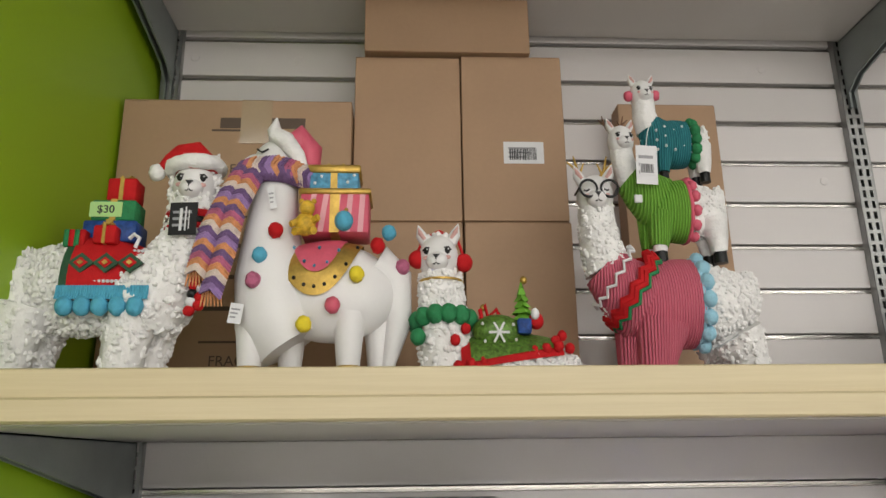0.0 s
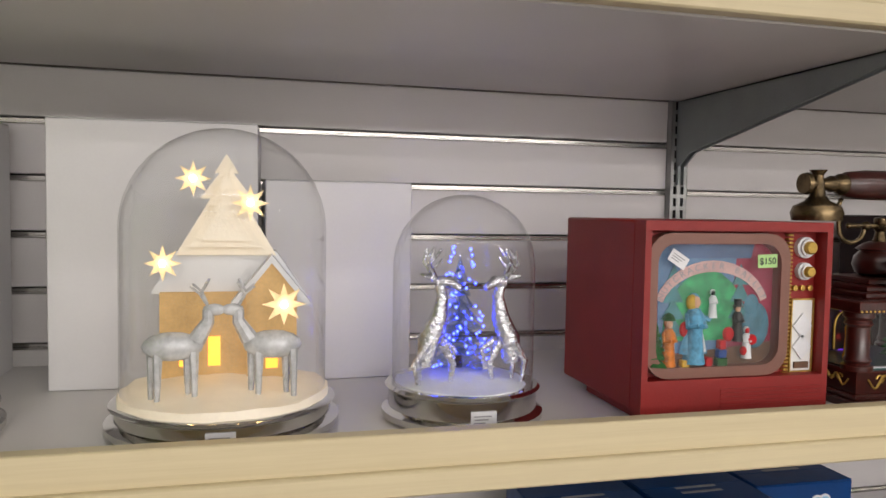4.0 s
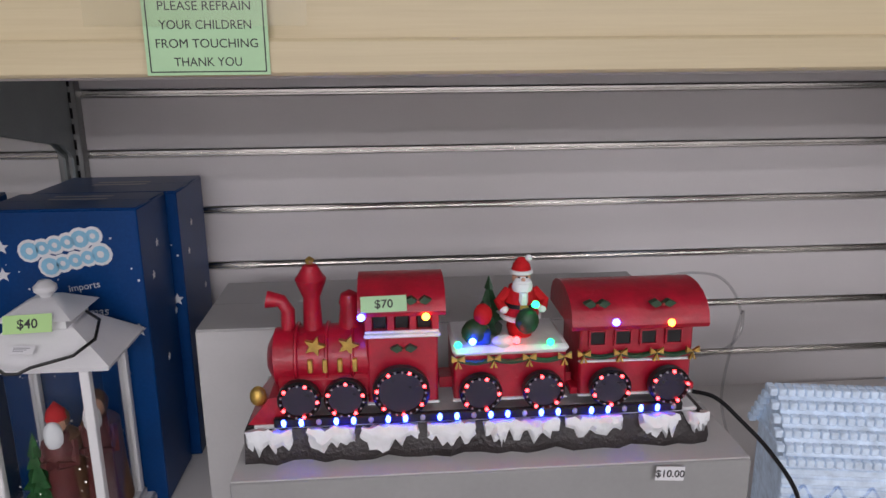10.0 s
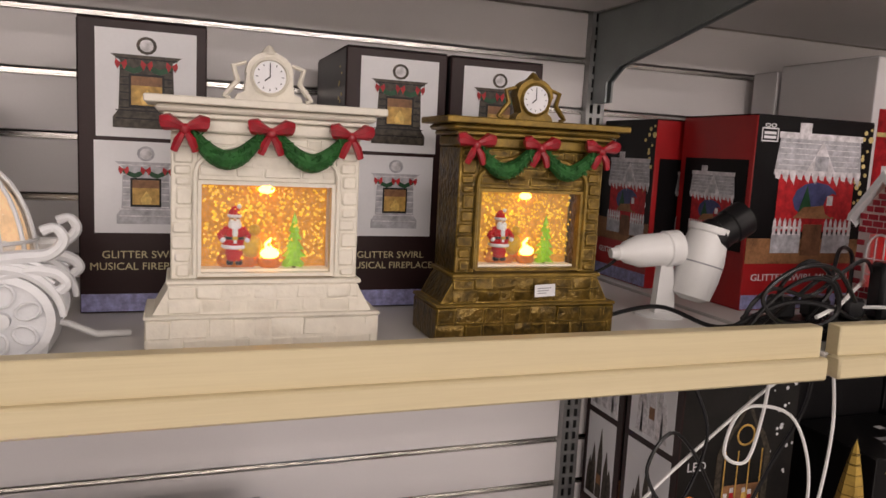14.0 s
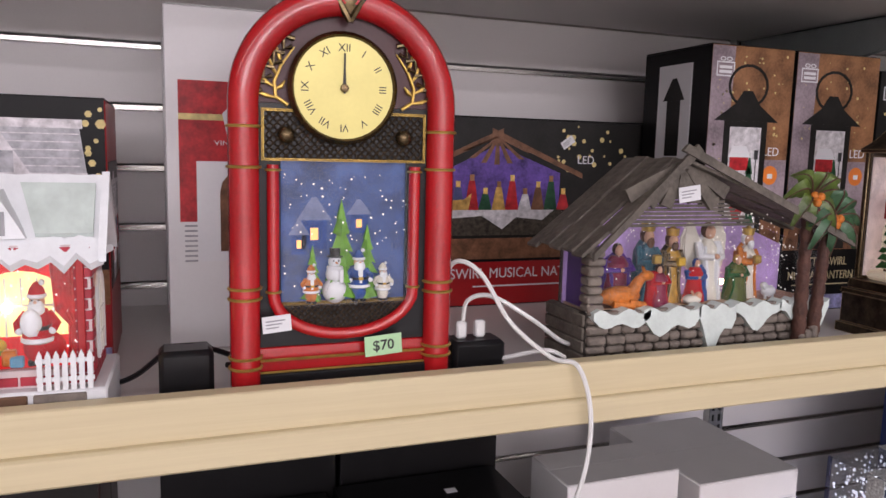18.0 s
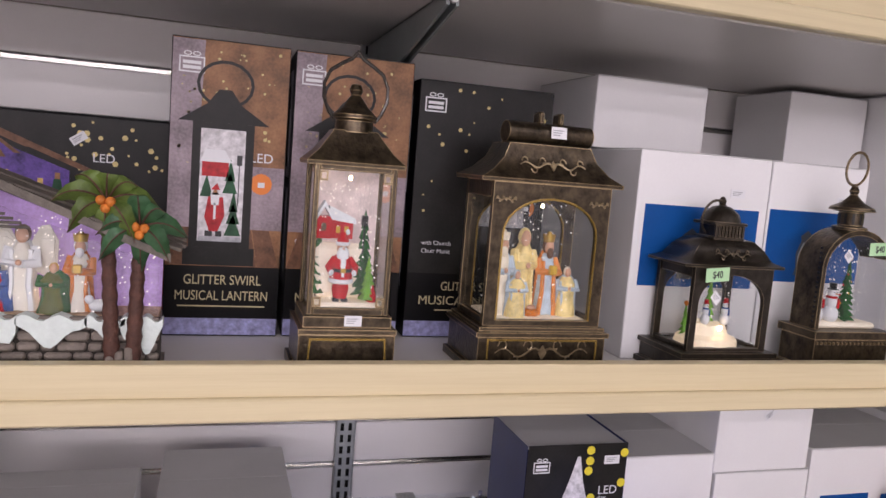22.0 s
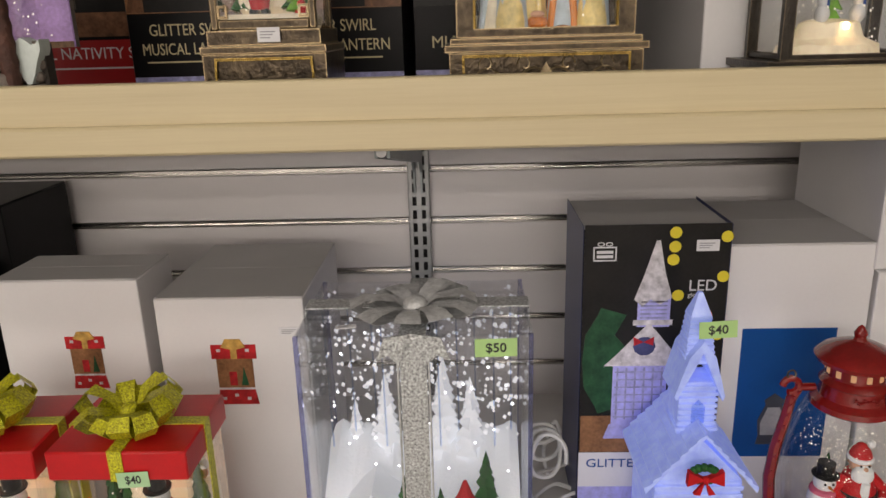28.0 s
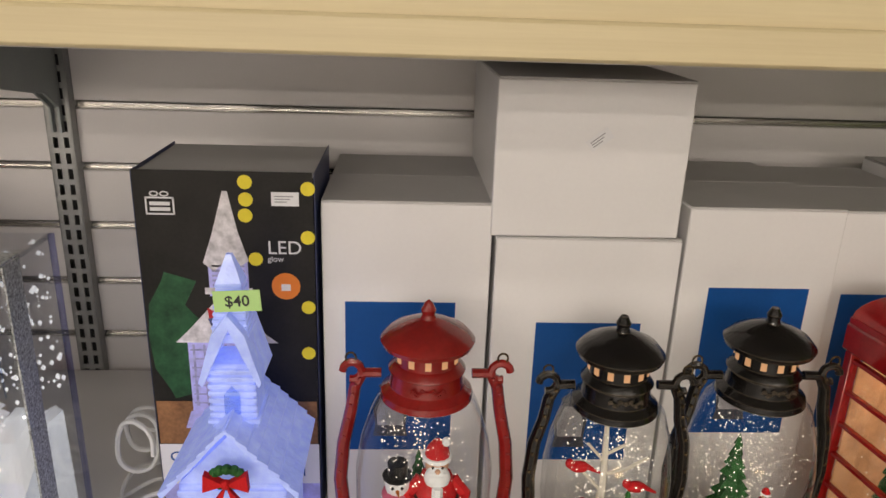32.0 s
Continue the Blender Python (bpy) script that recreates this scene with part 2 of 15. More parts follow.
def clear(name, tint=(1, 1, 1), ior=1.45, rough=0.02, most=1.0):
    """A thin clear wall: see-through, with gloss by the angle."""
    if name in MATS:
        return MATS[name]
    mt = bpy.data.materials.new(name)
    mt.use_nodes = True
    nt = mt.node_tree
    nt.nodes.clear()
    out, mix = nt.nodes.new("ShaderNodeOutputMaterial"), nt.nodes.new("ShaderNodeMixShader")
    tr, gl, lw = nt.nodes.new("ShaderNodeBsdfTransparent"), nt.nodes.new("ShaderNodeBsdfGlossy"), nt.nodes.new("ShaderNodeLayerWeight")
    tr.inputs["Color"].default_value = (*tint, 1)
    gl.inputs["Roughness"].default_value = rough
    lw.inputs["Blend"].default_value = 0.5
    f0 = ((ior - 1) / (ior + 1)) ** 2
    pw, ad = nt.nodes.new("ShaderNodeMath"), nt.nodes.new("ShaderNodeMath")
    pw.operation, ad.operation = "POWER", "MULTIPLY_ADD"
    pw.inputs[1].default_value = 3.6
    ad.inputs[1].default_value, ad.inputs[2].default_value = (1 - f0) * 0.8, f0
    nt.links.new(lw.outputs["Facing"], pw.inputs[0])
    nt.links.new(pw.outputs[0], ad.inputs[0])
    nt.links.new(ad.outputs[0], mix.inputs[0])
    nt.links.new(tr.outputs[0], mix.inputs[1])
    nt.links.new(gl.outputs[0], mix.inputs[2])
    nt.links.new(mix.outputs[0], out.inputs[0])
    MATS[name] = mt
    return mt


def timber(name, light, dark):
    """Pale laminate with grain along x."""
    mt = bpy.data.materials.new(name)
    mt.use_nodes = True
    nt = mt.node_tree
    bs = nt.nodes["Principled BSDF"]
    bs.inputs["Roughness"].default_value = 0.42
    tc, mp = nt.nodes.new("ShaderNodeTexCoord"), nt.nodes.new("ShaderNodeMapping")
    mp.inputs["Scale"].default_value = (0.9, 22, 34)
    n1, n2 = nt.nodes.new("ShaderNodeTexNoise"), nt.nodes.new("ShaderNodeTexNoise")
    n1.inputs["Scale"].default_value, n1.inputs["Detail"].default_value, n1.inputs["Distortion"].default_value = 4.0, 6, 0.6
    n2.inputs["Scale"].default_value, n2.inputs["Detail"].default_value = 22.0, 3
    rp = nt.nodes.new("ShaderNodeValToRGB")
    rp.color_ramp.elements[0].position, rp.color_ramp.elements[1].position = 0.34, 0.66
    rp.color_ramp.elements[0].color, rp.color_ramp.elements[1].color = (*dark, 1), (*light, 1)
    ad = nt.nodes.new("ShaderNodeMath")
    ad.operation = "MULTIPLY_ADD"
    ad.inputs[1].default_value, ad.inputs[2].default_value = 0.35, 0.0
    nt.links.new(tc.outputs["Object"], mp.inputs[0])
    nt.links.new(mp.outputs[0], n1.inputs["Vector"])
    nt.links.new(mp.outputs[0], n2.inputs["Vector"])
    nt.links.new(n2.outputs["Fac"], ad.inputs[0])
    mx = nt.nodes.new("ShaderNodeMath")
    mx.operation = "MULTIPLY_ADD"
    mx.inputs[1].default_value = 0.68
    nt.links.new(n1.outputs["Fac"], mx.inputs[0])
    nt.links.new(ad.outputs[0], mx.inputs[2])
    nt.links.new(mx.outputs[0], rp.inputs["Fac"])
    nt.links.new(rp.outputs[0], bs.inputs["Base Color"])
    bp = nt.nodes.new("ShaderNodeBump")
    bp.inputs["Strength"].default_value, bp.inputs["Distance"].default_value = 0.08, 0.001
    nt.links.new(n2.outputs["Fac"], bp.inputs["Height"])
    nt.links.new(bp.outputs[0], bs.inputs["Normal"])
    MATS[name] = mt
    return mt


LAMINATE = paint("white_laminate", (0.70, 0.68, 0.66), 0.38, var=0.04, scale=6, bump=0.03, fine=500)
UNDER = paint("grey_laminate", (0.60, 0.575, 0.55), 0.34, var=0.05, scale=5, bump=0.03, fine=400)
TIMBER = timber("pale_timber", (0.63, 0.54, 0.34), (0.57, 0.48, 0.295))
SLAT = paint("slat_grey", (0.72, 0.69, 0.685), 0.36, var=0.04, scale=4, bump=0.02, fine=350)
CHROME = paint("groove_metal", (0.55, 0.53, 0.50), 0.22, metal=1.0, var=0.12, scale=14, bump=0.05, fine=90)
STEEL = paint("zinc_steel", (0.34, 0.345, 0.34), 0.38, metal=0.8, var=0.12, scale=30, bump=0.05)
BRACKET = paint("bracket_paint", (0.27, 0.30, 0.30), 0.42, metal=0.3, var=0.1, scale=20, bump=0.05)
DARK = paint("slot_shade", (0.02, 0.02, 0.02), 0.8)
GREEN = paint("green_wall", (0.31, 0.50, 0.012), 0.48, var=0.05, scale=3, bump=0.04, fine=200)
PLASTER = paint("wall_paint", (0.33, 0.32, 0.31), 0.7, var=0.05, scale=3, bump=0.1, fine=120)
FLOOR = paint("floor_vinyl", (0.26, 0.25, 0.24), 0.35, var=0.12, scale=8, bump=0.05, fine=60)
CEILM = paint("ceiling_paint", (0.75, 0.75, 0.74), 0.8, var=0.03, scale=3)
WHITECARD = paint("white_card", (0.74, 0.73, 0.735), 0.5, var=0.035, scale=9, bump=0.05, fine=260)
# Greyer than the white card; covers box lids and one whole box.
WHITETOP = paint("grey_card", (0.52, 0.515, 0.51), 0.6, var=0.05, scale=12, bump=0.06, fine=260)
KRAFT = paint("brown_card", (0.40, 0.255, 0.155), 0.62, var=0.07, scale=7, bump=0.10, fine=140)
BLACKCARD = paint("black_card", (0.007, 0.0065, 0.007), 0.33, var=0.3, scale=12, bump=0.02, spec=0.14)
BROWNCARD = paint("umber_card", (0.026, 0.011, 0.011), 0.38, var=0.2, scale=12, bump=0.02, spec=0.22)
BLUECARD = paint("blue_card", (0.003, 0.040, 0.16), 0.32, var=0.3, scale=9, bump=0.02, spec=0.2)
ROYAL = paint("royal_print", (0.004, 0.070, 0.27), 0.38, var=0.1, scale=30, bump=0.02, spec=0.2)
REDCARD = paint("red_card", (0.36, 0.012, 0.014), 0.32, var=0.15, scale=12, bump=0.02)
WHITEP = paint("white_print", (0.72, 0.72, 0.74), 0.45, var=0.05, scale=20, bump=0.0)
BLACKP = paint("black_print", (0.02, 0.02, 0.022), 0.5, var=0.1, bump=0.0)
GREYP = paint("grey_print", (0.30, 0.30, 0.32), 0.5, var=0.2, scale=60, bump=0.0)
GOLDP = paint("cream_print", (0.55, 0.47, 0.27), 0.5, var=0.1, bump=0.0)
LIME = paint("lime_paper", (0.42, 0.66, 0.26), 0.55, var=0.04, bump=0.0)
MINT = paint("mint_paper", (0.42, 0.66, 0.38), 0.45, var=0.04, bump=0.0)
ORANGEP = paint("orange_print", (0.75, 0.20, 0.02), 0.5, var=0.08, bump=0.0)
WHITEPLAS = paint("white_plastic", (0.74, 0.74, 0.73), 0.35, var=0.03, bump=0.02)
BLACKPLAS = paint("black_plastic", (0.010, 0.010, 0.011), 0.3, var=0.1, bump=0.03, spec=0.3)
SNOWM = paint("resin_snow", (0.78, 0.80, 0.82), 0.6, var=0.06, scale=60, bump=0.25, fine=250)

# --- the shop
XL, XR = -0.02, 4.90
BAYS = (0.0, 1.2, 2.4, 3.6, 4.86)
LIP = 0.03
TOP_Z, MID_Z, LOW_Z = 1.617, 1.197, 0.717
TB, MB, LB = TOP_Z - 0.026, MID_Z - LIP, LOW_Z - LIP
SHELVES = ((2.288, LIP), (TB, 0.026), (MB, LIP), (LB, LIP), (0.26, LIP))

# Unseen floor and outer walls, toned dark to limit bounce and reflections.
g = G(FLOOR).box(-2.0, 7.0, -11.6, 0.12, -0.08, 0.0)
tagged(part("floor", g), "grey vinyl shop floor", "floor", kind="structure")
g = G(CEILM).box(-2.0, 7.0, -11.6, 0.12, CEIL, CEIL + 0.08)
tagged(part("ceiling", g), "white shop ceiling", "ceiling", kind="structure")
g = G(PLASTER).box(-2.0, 7.0, 0.03, 0.12, 0, CEIL)
wall_north = tagged(part("wall_north", g), "grey slatted display wall with metal grooves", "wall", kind="structure")
for nm, a in (("wall_south", (-2.0, 7.0, -11.7, -11.6)), ("wall_west", (-2.1, -2.0, -11.6, 0.12)), ("wall_east", (7.0, 7.1, -11.6, 0.12))):
    tagged(part(nm, G(PLASTER).box(*a, 0, CEIL)), "plain grey shop wall, out of view", "wall", kind="structure")
for nm, a, b in (("wall_end_west", XL - 0.06, XL), ("wall_end_east", XR, XR + 0.06)):
    tagged(part(nm, G(GREEN).box(a, b, -0.64, 0.029, 0, CEIL - 0.002, 0.002)), "lime green painted end panel of the shelving", "wall", kind="structure")

for row_y, share in ROWS:
    for k in range(5):
        lamp = thing("ceiling_light", -0.4 + 1.4 * k, row_y, CEIL, 0, "long white tube light fitting on the ceiling", "ceiling light", "ceiling lights")
        part("housing", G(WHITEPLAS).box(-0.62, 0.62, -0.10, 0.10, -0.07, 0.0, 0.008), lamp)

# slats with metal grooves between them
GROOVE0, PITCH = 1.495, 0.0762
slat_me, ins_me = {}, {}
for b in range(4):
    a, c = BAYS[b], BAYS[b + 1]
    a, c = a + 0.015, c - 0.015
    if b == 0:
        a = BAYS[0] - 0.016
    if b == 3:
        c = XR - 0.001
    for k in range(-15, 15):
        z1 = GROOVE0 - PITCH * k - 0.0045
        z0 = z1 - PITCH + 0.0095
        if z1 > CEIL - 0.05 or z0 < 0.3:
            continue
        w = round(c - a, 4)
        if (b, w) not in slat_me:
            tmp = part("slat", G(SLAT).box(0, w, 0.0, 0.030, 0, z1 - z0, 0.0012))
            slat_me[b, w] = tmp.data
            bpy.data.objects.remove(tmp)
            gi = G(CHROME).box(0, w, 0.006, 0.030, -0.0005, 0.0045).box(0, w, 0.001, 0.012, -0.0022, 0.0006, 0.0006)
            tmp = part("groove_strip", gi)
            ins_me[b, w] = tmp.data
            bpy.data.objects.remove(tmp)
        for nm, me, z in (("slat", slat_me[b, w], z0), ("groove_strip", ins_me[b, w], z1 + 0.0025)):
            o = new(nm, me)
            o.parent = wall_north
            o.matrix_local = pose(a, 0, z)

# slotted uprights
ZU0, ZU1, SLOT = 0.22, 2.52, 0.0195


def upright():
    u = G(STEEL)
    w, d = 0.0155, 0.014
    for x0, x1 in ((-w, -0.0095), (-0.0035, 0.0035), (0.0095, w)):
        u.box(x0, x1, -d, -d + 0.002, ZU0, ZU1)
    u.box(-w, -w + 0.002, -d, 0.029, ZU0, ZU1).box(w - 0.002, w, -d, 0.029, ZU0, ZU1)
    z = ZU0
    while z < ZU1 - SLOT:
        for x0, x1 in ((-0.0095, -0.0035), (0.0035, 0.0095)):
            u.box(x0, x1, -d, -d + 0.0018, z, z + 0.0065)
        z += SLOT
    # Near-black sheet stands in for the shade behind the slots.
    u.use(DARK).box(-w + 0.002, w - 0.002, 0.004, 0.006, ZU0, ZU1)
    return u


up_me = part("steel_channel", upright(), smooth=0).data
bpy.data.objects.remove(bpy.data.objects["steel_channel"])
for x in BAYS:
    u = thing("shelf_upright", x, 0, 0, 0, "slotted grey steel upright screwed to the display wall", "upright", "shelf uprights")
    o = new("steel_channel", up_me)
    o.parent = u
    for z in (1.02, 1.78):
        part("screw", G(STEEL).lathe([(0, -0.0012), (0.0045, -0.001), (0.005, 0.0008), (0, 0.001)], n=10), u).matrix_local = pose(0, -0.0150, z, 90, 0, 0)

# shelves: board with a two-step timber edge, on sheet-steel brackets
EDGE_Y = -0.502


def shelf(z, x0, x1, lip, label):
    s = thing("shelf", (x0 + x1) / 2, 0, z, 0, label, "shelf", "display shelves")
    w = (x1 - x0) / 2
    g = G(LAMINATE).box(-w, w, EDGE_Y + 0.0185, -0.016, -0.002, 0.0, 0.0006)
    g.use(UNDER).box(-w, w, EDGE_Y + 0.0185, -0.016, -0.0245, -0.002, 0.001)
    part("board", g, s, "white laminate board, grey beneath")
    part("front_edge", G(TIMBER).box(-w, w, EDGE_Y, EDGE_Y + 0.0184, -0.0225, -0.0001, 0.0022), s, "pale timber front edge")
    part("lip", G(TIMBER).box(-w + 0.004, w - 0.004, EDGE_Y + 0.0075, EDGE_Y + 0.024, -0.004, lip, 0.0014), s, "pale timber lip along the front")
    return s


def bracket(x, z, reach=0.435, deep=0.085, leg=0.022):
    b = thing("shelf_bracket", x, 0, z, 0, "dark grey sheet-steel bracket hooked into the upright", "bracket", "shelf brackets")
    top = -0.0250
    prof = [(-0.0145, top), (-reach, top), (-reach, top - 0.014), (-leg - 0.03, top - deep), (-leg, top - deep - 0.02), (-leg, top - deep - 0.05), (-0.0145, top - deep - 0.05)]
    g = G(BRACKET)
    for a in (-0.0065, 0.0035):
        g.prism(prof, a, a + 0.003, "x")
    g.prism([(-0.0145, top), (-reach, top), (-reach, top - 0.002), (-0.0145, top - 0.002)], -0.0065, 0.0065, "x")
    part("plate", g, b, smooth=0)
    part("end_bolt", G(WHITEPLAS).lathe([(0, 0), (0.0045, 0), (0.0045, 0.006), (0, 0.006)], n=10), b, "pale end cap").matrix_local = pose(0, -reach - 0.0005, top - 0.008, 90, 0, 0)
    return b


for z, lip in SHELVES:
    for x0, x1 in ((XL + 0.002, 2.389), (2.403, XR - 0.002)):
        shelf(z, x0, x1, lip, "white laminate shelf with a pale timber lip along the front")
    for x in BAYS:
        bracket(min(max(x, XL + 0.012), XR - 0.012), z, leg=0.05 if x == 2.4 else 0.022)


# --- cartons
def slab(name, mat, x0, x1, z0, z1, parent, y=0.0, t=0.0005, label=""):
    """A printed panel on the front of a carton, whose front face is y."""
    return part(name, G(mat).box(x0, x1, y - t, y + 0.0002, z0, z1), parent, label, smooth=0)


def carton(x0, x1, y0, y1, z0, h, mat, label, rz=0.0, lid=None, flap=True, group="", category="box", side=None):
    """A card box: body, two lid flaps with a seam, a tuck flap line. Its local origin is the middle of its front bottom edge."""
    c = thing("cardboard_box", (x0 + x1) / 2, y0, z0, rz, label, category, group)
    w, d = (x1 - x0) / 2, y1 - y0
    drop = 0.0
    for lip_z, base in ((MID_Z, MB), (TOP_Z, TB), (LOW_Z, LB)):
        drop = lip_z - base if abs(z0 - lip_z) < 1e-4 else drop
    g = G(mat).box(-w, w, 0, d, 0.0003 - drop, h - 0.0012, 0.0012)
    part("body", g, c)
    c["drop"] = drop
    lm = lid or mat
    if flap:
        part("flap", G(lm).box(-w + 0.0005, w - 0.0005, 0.0008, d * 0.5 - 0.0006, h - 0.0011, h + 0.0004, 0.0005), c)
        part("flap", G(lm).box(-w + 0.0005, w - 0.0005, d * 0.5 + 0.0006, d - 0.0008, h - 0.0011, h + 0.0002, 0.0005), c)
    else:
        part("lid", G(lm).box(-w + 0.0004, w - 0.0004, 0.0004, d - 0.0004, h - 0.0011, h + 0.0003, 0.0005), c)
    c["w"], c["h"], c["d"] = w, h, d
    return c


def price(text, mat, w, h, m, parent, name="price_tag", lab=""):
    """A paper label with its writing, facing -y at the matrix m."""
    t = part(name, G(mat).box(-w / 2, w / 2, -0.0006, 0, -h / 2, h / 2), parent, lab, smooth=0)
    t.matrix_local = m
    if text:
        lettering("writing", text, h * 0.50, pose(0, -0.0007, -h * 0.02), BLACKP, t, thick=0.0002, bold=h * 0.010)
    else:
        g = G(GREYP)
        for k in range(3):
            g.box(-w * 0.38, w * (0.30 - 0.12 * k), -0.0009, -0.0005, h * (0.16 - 0.2 * k), h * (0.24 - 0.2 * k))
        part("writing", g, t, smooth=0)
    return t

# --- top shelf: brown cartons behind the figurines
KB = "brown corrugated cardboard box"


STICKER = ("price_sticker", "white price sticker")


def kraft(x0, x1, y0, y1, z0, h, label=KB, rz=0.0, tag=False, marks=False):
    c = carton(x0, x1, y0, y1, z0, h, KRAFT, label, rz, group="brown boxes on the top shelf")
    w = (x1 - x0) / 2
    if tag:
        t = price("", WHITEP, 0.062, 0.036, pose(w * 0.18, -0.0005, h * 0.40), c, "barcode_label", "white barcode label")
        bars = G(BLACKP)
        random.seed(5)
        x = -0.022
        while x < 0.020:
            q = random.choice((0.0008, 0.0014, 0.002))
            bars.box(x, x + q, -0.0013, -0.0009, -0.012, 0.006)
            x += q + random.choice((0.0008, 0.0012))
        part("barcode", bars, t, smooth=0)
    if marks:
        ink = paint("box_ink", (0.10, 0.065, 0.045), 0.6, bump=0.0)
        lettering("printing", "FRAGILE", 0.014, pose(0.02, -0.0003, 0.05), ink, c, 0.0002)
        lettering("printing", "FRAGILE", 0.014, pose(0.03, -0.0003, 0.33), ink, c, 0.0002)
        bars = G(ink)
        random.seed(3)
        for k in range(9):
            z = 0.03 + k * 0.045
            if 0.035 < z < 0.07 or 0.31 < z < 0.35:
                continue
            bars.box(-0.05 + random.uniform(0, 0.02), 0.07 + random.uniform(-0.03, 0.03), -0.0006, 0.0002, z, z + random.choice((0.003, 0.006)))
        bars.box(-0.025, 0.10, -0.0006, 0.0002, 0.395, 0.412)
        part("printing", bars, c, smooth=0)
        tape = paint("packing_tape", (0.42, 0.31, 0.20), 0.12, var=0.05, bump=0.05, coat=0.6)
        part("tape", G(tape).box(0.005, 0.05, -0.0007, 0.0002, h - 0.07, h - 0.001).box(0.005, 0.05, 0, 0.10, h + 0.0003, h + 0.0008), c, "clear packing tape")
    return c


kraft(-0.014, 0.323, -0.155, -0.035, TOP_Z, 0.441, "brown cardboard box printed with fragile markings and tape", marks=True)
kraft(0.326, 0.489, -0.13, -0.03, TOP_Z, 0.258)
kraft(0.492, 0.652, -0.132, -0.03, TOP_Z, 0.258)
kraft(0.325, 0.489, -0.13, -0.03, TOP_Z + 0.2595, 0.273)
kraft(0.491, 0.650, -0.132, -0.03, TOP_Z + 0.2595, 0.276, "brown cardboard box with a white barcode label", tag=True)
kraft(0.339, 0.601, -0.14, -0.03, 2.1545, 0.098)
kraft(0.757, 0.922, -0.07, -0.03, TOP_Z, 0.487, "flattened brown cardboard box leaning on the wall")

# --- middle shelf
WB = "plain white cardboard box"


def white(x0, x1, y0, y1, z0, h, label=WB, blue=None, rz=0.0, tag=False, group="white boxes", strip=False, mat=WHITECARD):
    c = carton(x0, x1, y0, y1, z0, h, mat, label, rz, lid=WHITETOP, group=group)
    if blue:
        a, b, p, q = blue
        bl = slab("blue_picture", ROYAL, a, b, p, q, c, label="royal blue printed panel")
        k = (q - p)
        lan = paint("print_lantern", (0.05, 0.055, 0.075), 0.45, bump=0)
        s = G(lan)
        xm, zm, u = a + (b - a) * 0.42, p + k * 0.10, min(k, b - a) * 0.55
        s.prism([(xm - u * 0.30, zm), (xm + u * 0.30, zm), (xm + u * 0.26, zm + u * 0.2), (xm + u * 0.30, zm + u * 0.55), (xm + u * 0.16, zm + u * 0.9), (xm + u * 0.2, zm + u), (xm, zm + u * 1.15),
                 (xm - u * 0.2, zm + u), (xm - u * 0.16, zm + u * 0.9), (xm - u * 0.30, zm + u * 0.55), (xm - u * 0.26, zm + u * 0.2)], -0.0009, -0.0004)
        s.use(GREYP).prism([(xm - u * 0.22, zm + u * 0.22), (xm + u * 0.22, zm + u * 0.22), (xm + u * 0.24, zm + u * 0.5), (xm + u * 0.12, zm + u * 0.84), (xm - u * 0.12, zm + u * 0.84), (xm - u * 0.24, zm + u * 0.5)], -0.0012, -0.0006)
        part("lantern_picture", s, bl, smooth=0)
    if tag:
        price("", WHITEP, 0.022, 0.011, pose(c["w"] * 0.5, -0.0004, h * 0.8), c, "sticker", "small white price sticker")
    return c


SOFT = "white boxes behind the domes"
white(-0.008, 0.222, -0.19, -0.03, MID_Z, 0.287, group=SOFT)
white(0.298, 0.533, -0.17, -0.03, MID_Z, 0.287, group=SOFT, rz=-1.5)
white(0.542, 0.726, -0.16, -0.05, MID_Z, 0.222, "white cardboard box with a lifted lid flap", group=SOFT, rz=2)


def sparkle_dots(seed, n, x0, x1, z0, z1, r0, r1, mat, parent, name="bokeh_print", y=-0.0007):
    random.seed(seed)
    g = G(mat)
    for _ in range(n):
        r = random.uniform(r0, r1)
        x, z = random.uniform(x0, x1), random.uniform(z0, z1)
        g.prism([(x + r * cos(a * pi / 3), z + r * sin(a * pi / 3)) for a in range(6)], y, y + 0.0005)
    o = part(name, g, parent, smooth=0)
    o["kind"] = "stuff"
    return o


def barcode(parent, m, w=0.04, h=0.024, seed=1):
    t = part("barcode", G(WHITEP).box(-w / 2, w / 2, -0.0005, 0.0001, -h / 2, h / 2), parent, smooth=0)
    t.matrix_local = m
    g = G(BLACKP)
    random.seed(seed)
    x = -w * 0.44
    while x < w * 0.42:
        q = random.choice((0.0005, 0.0009, 0.0013))
        g.box(x, x + q, -0.0008, -0.0004, -h * 0.32, h * 0.42)
        x += q + random.choice((0.0006, 0.0009))
    part("barcode", g, t, smooth=0)
    return t


PH_GREY = paint("photo_grey", (0.40, 0.40, 0.43), 0.45, var=0.45, scale=90, bump=0)
PH_WOOD = paint("photo_wood", (0.16, 0.075, 0.04), 0.4, var=0.65, scale=60, bump=0, spec=0.25)
PH_DARK = paint("photo_dark", (0.012, 0.011, 0.010), 0.4, var=0.6, scale=24, bump=0, spec=0.22)
PH_BRONZE = paint("photo_bronze", (0.055, 0.045, 0.034), 0.4, var=0.8, scale=160, bump=0, spec=0.25)
PH_YEL = paint("photo_yellow", (0.75, 0.48, 0.12), 0.4, var=0.4, scale=160, bump=0)
PH_GOLD = paint("photo_gold", (0.50, 0.30, 0.08), 0.4, var=0.5, scale=120, bump=0, spec=0.25)
PH_RED = paint("photo_red", (0.42, 0.02, 0.025), 0.4, var=0.55, scale=80, bump=0, spec=0.25)
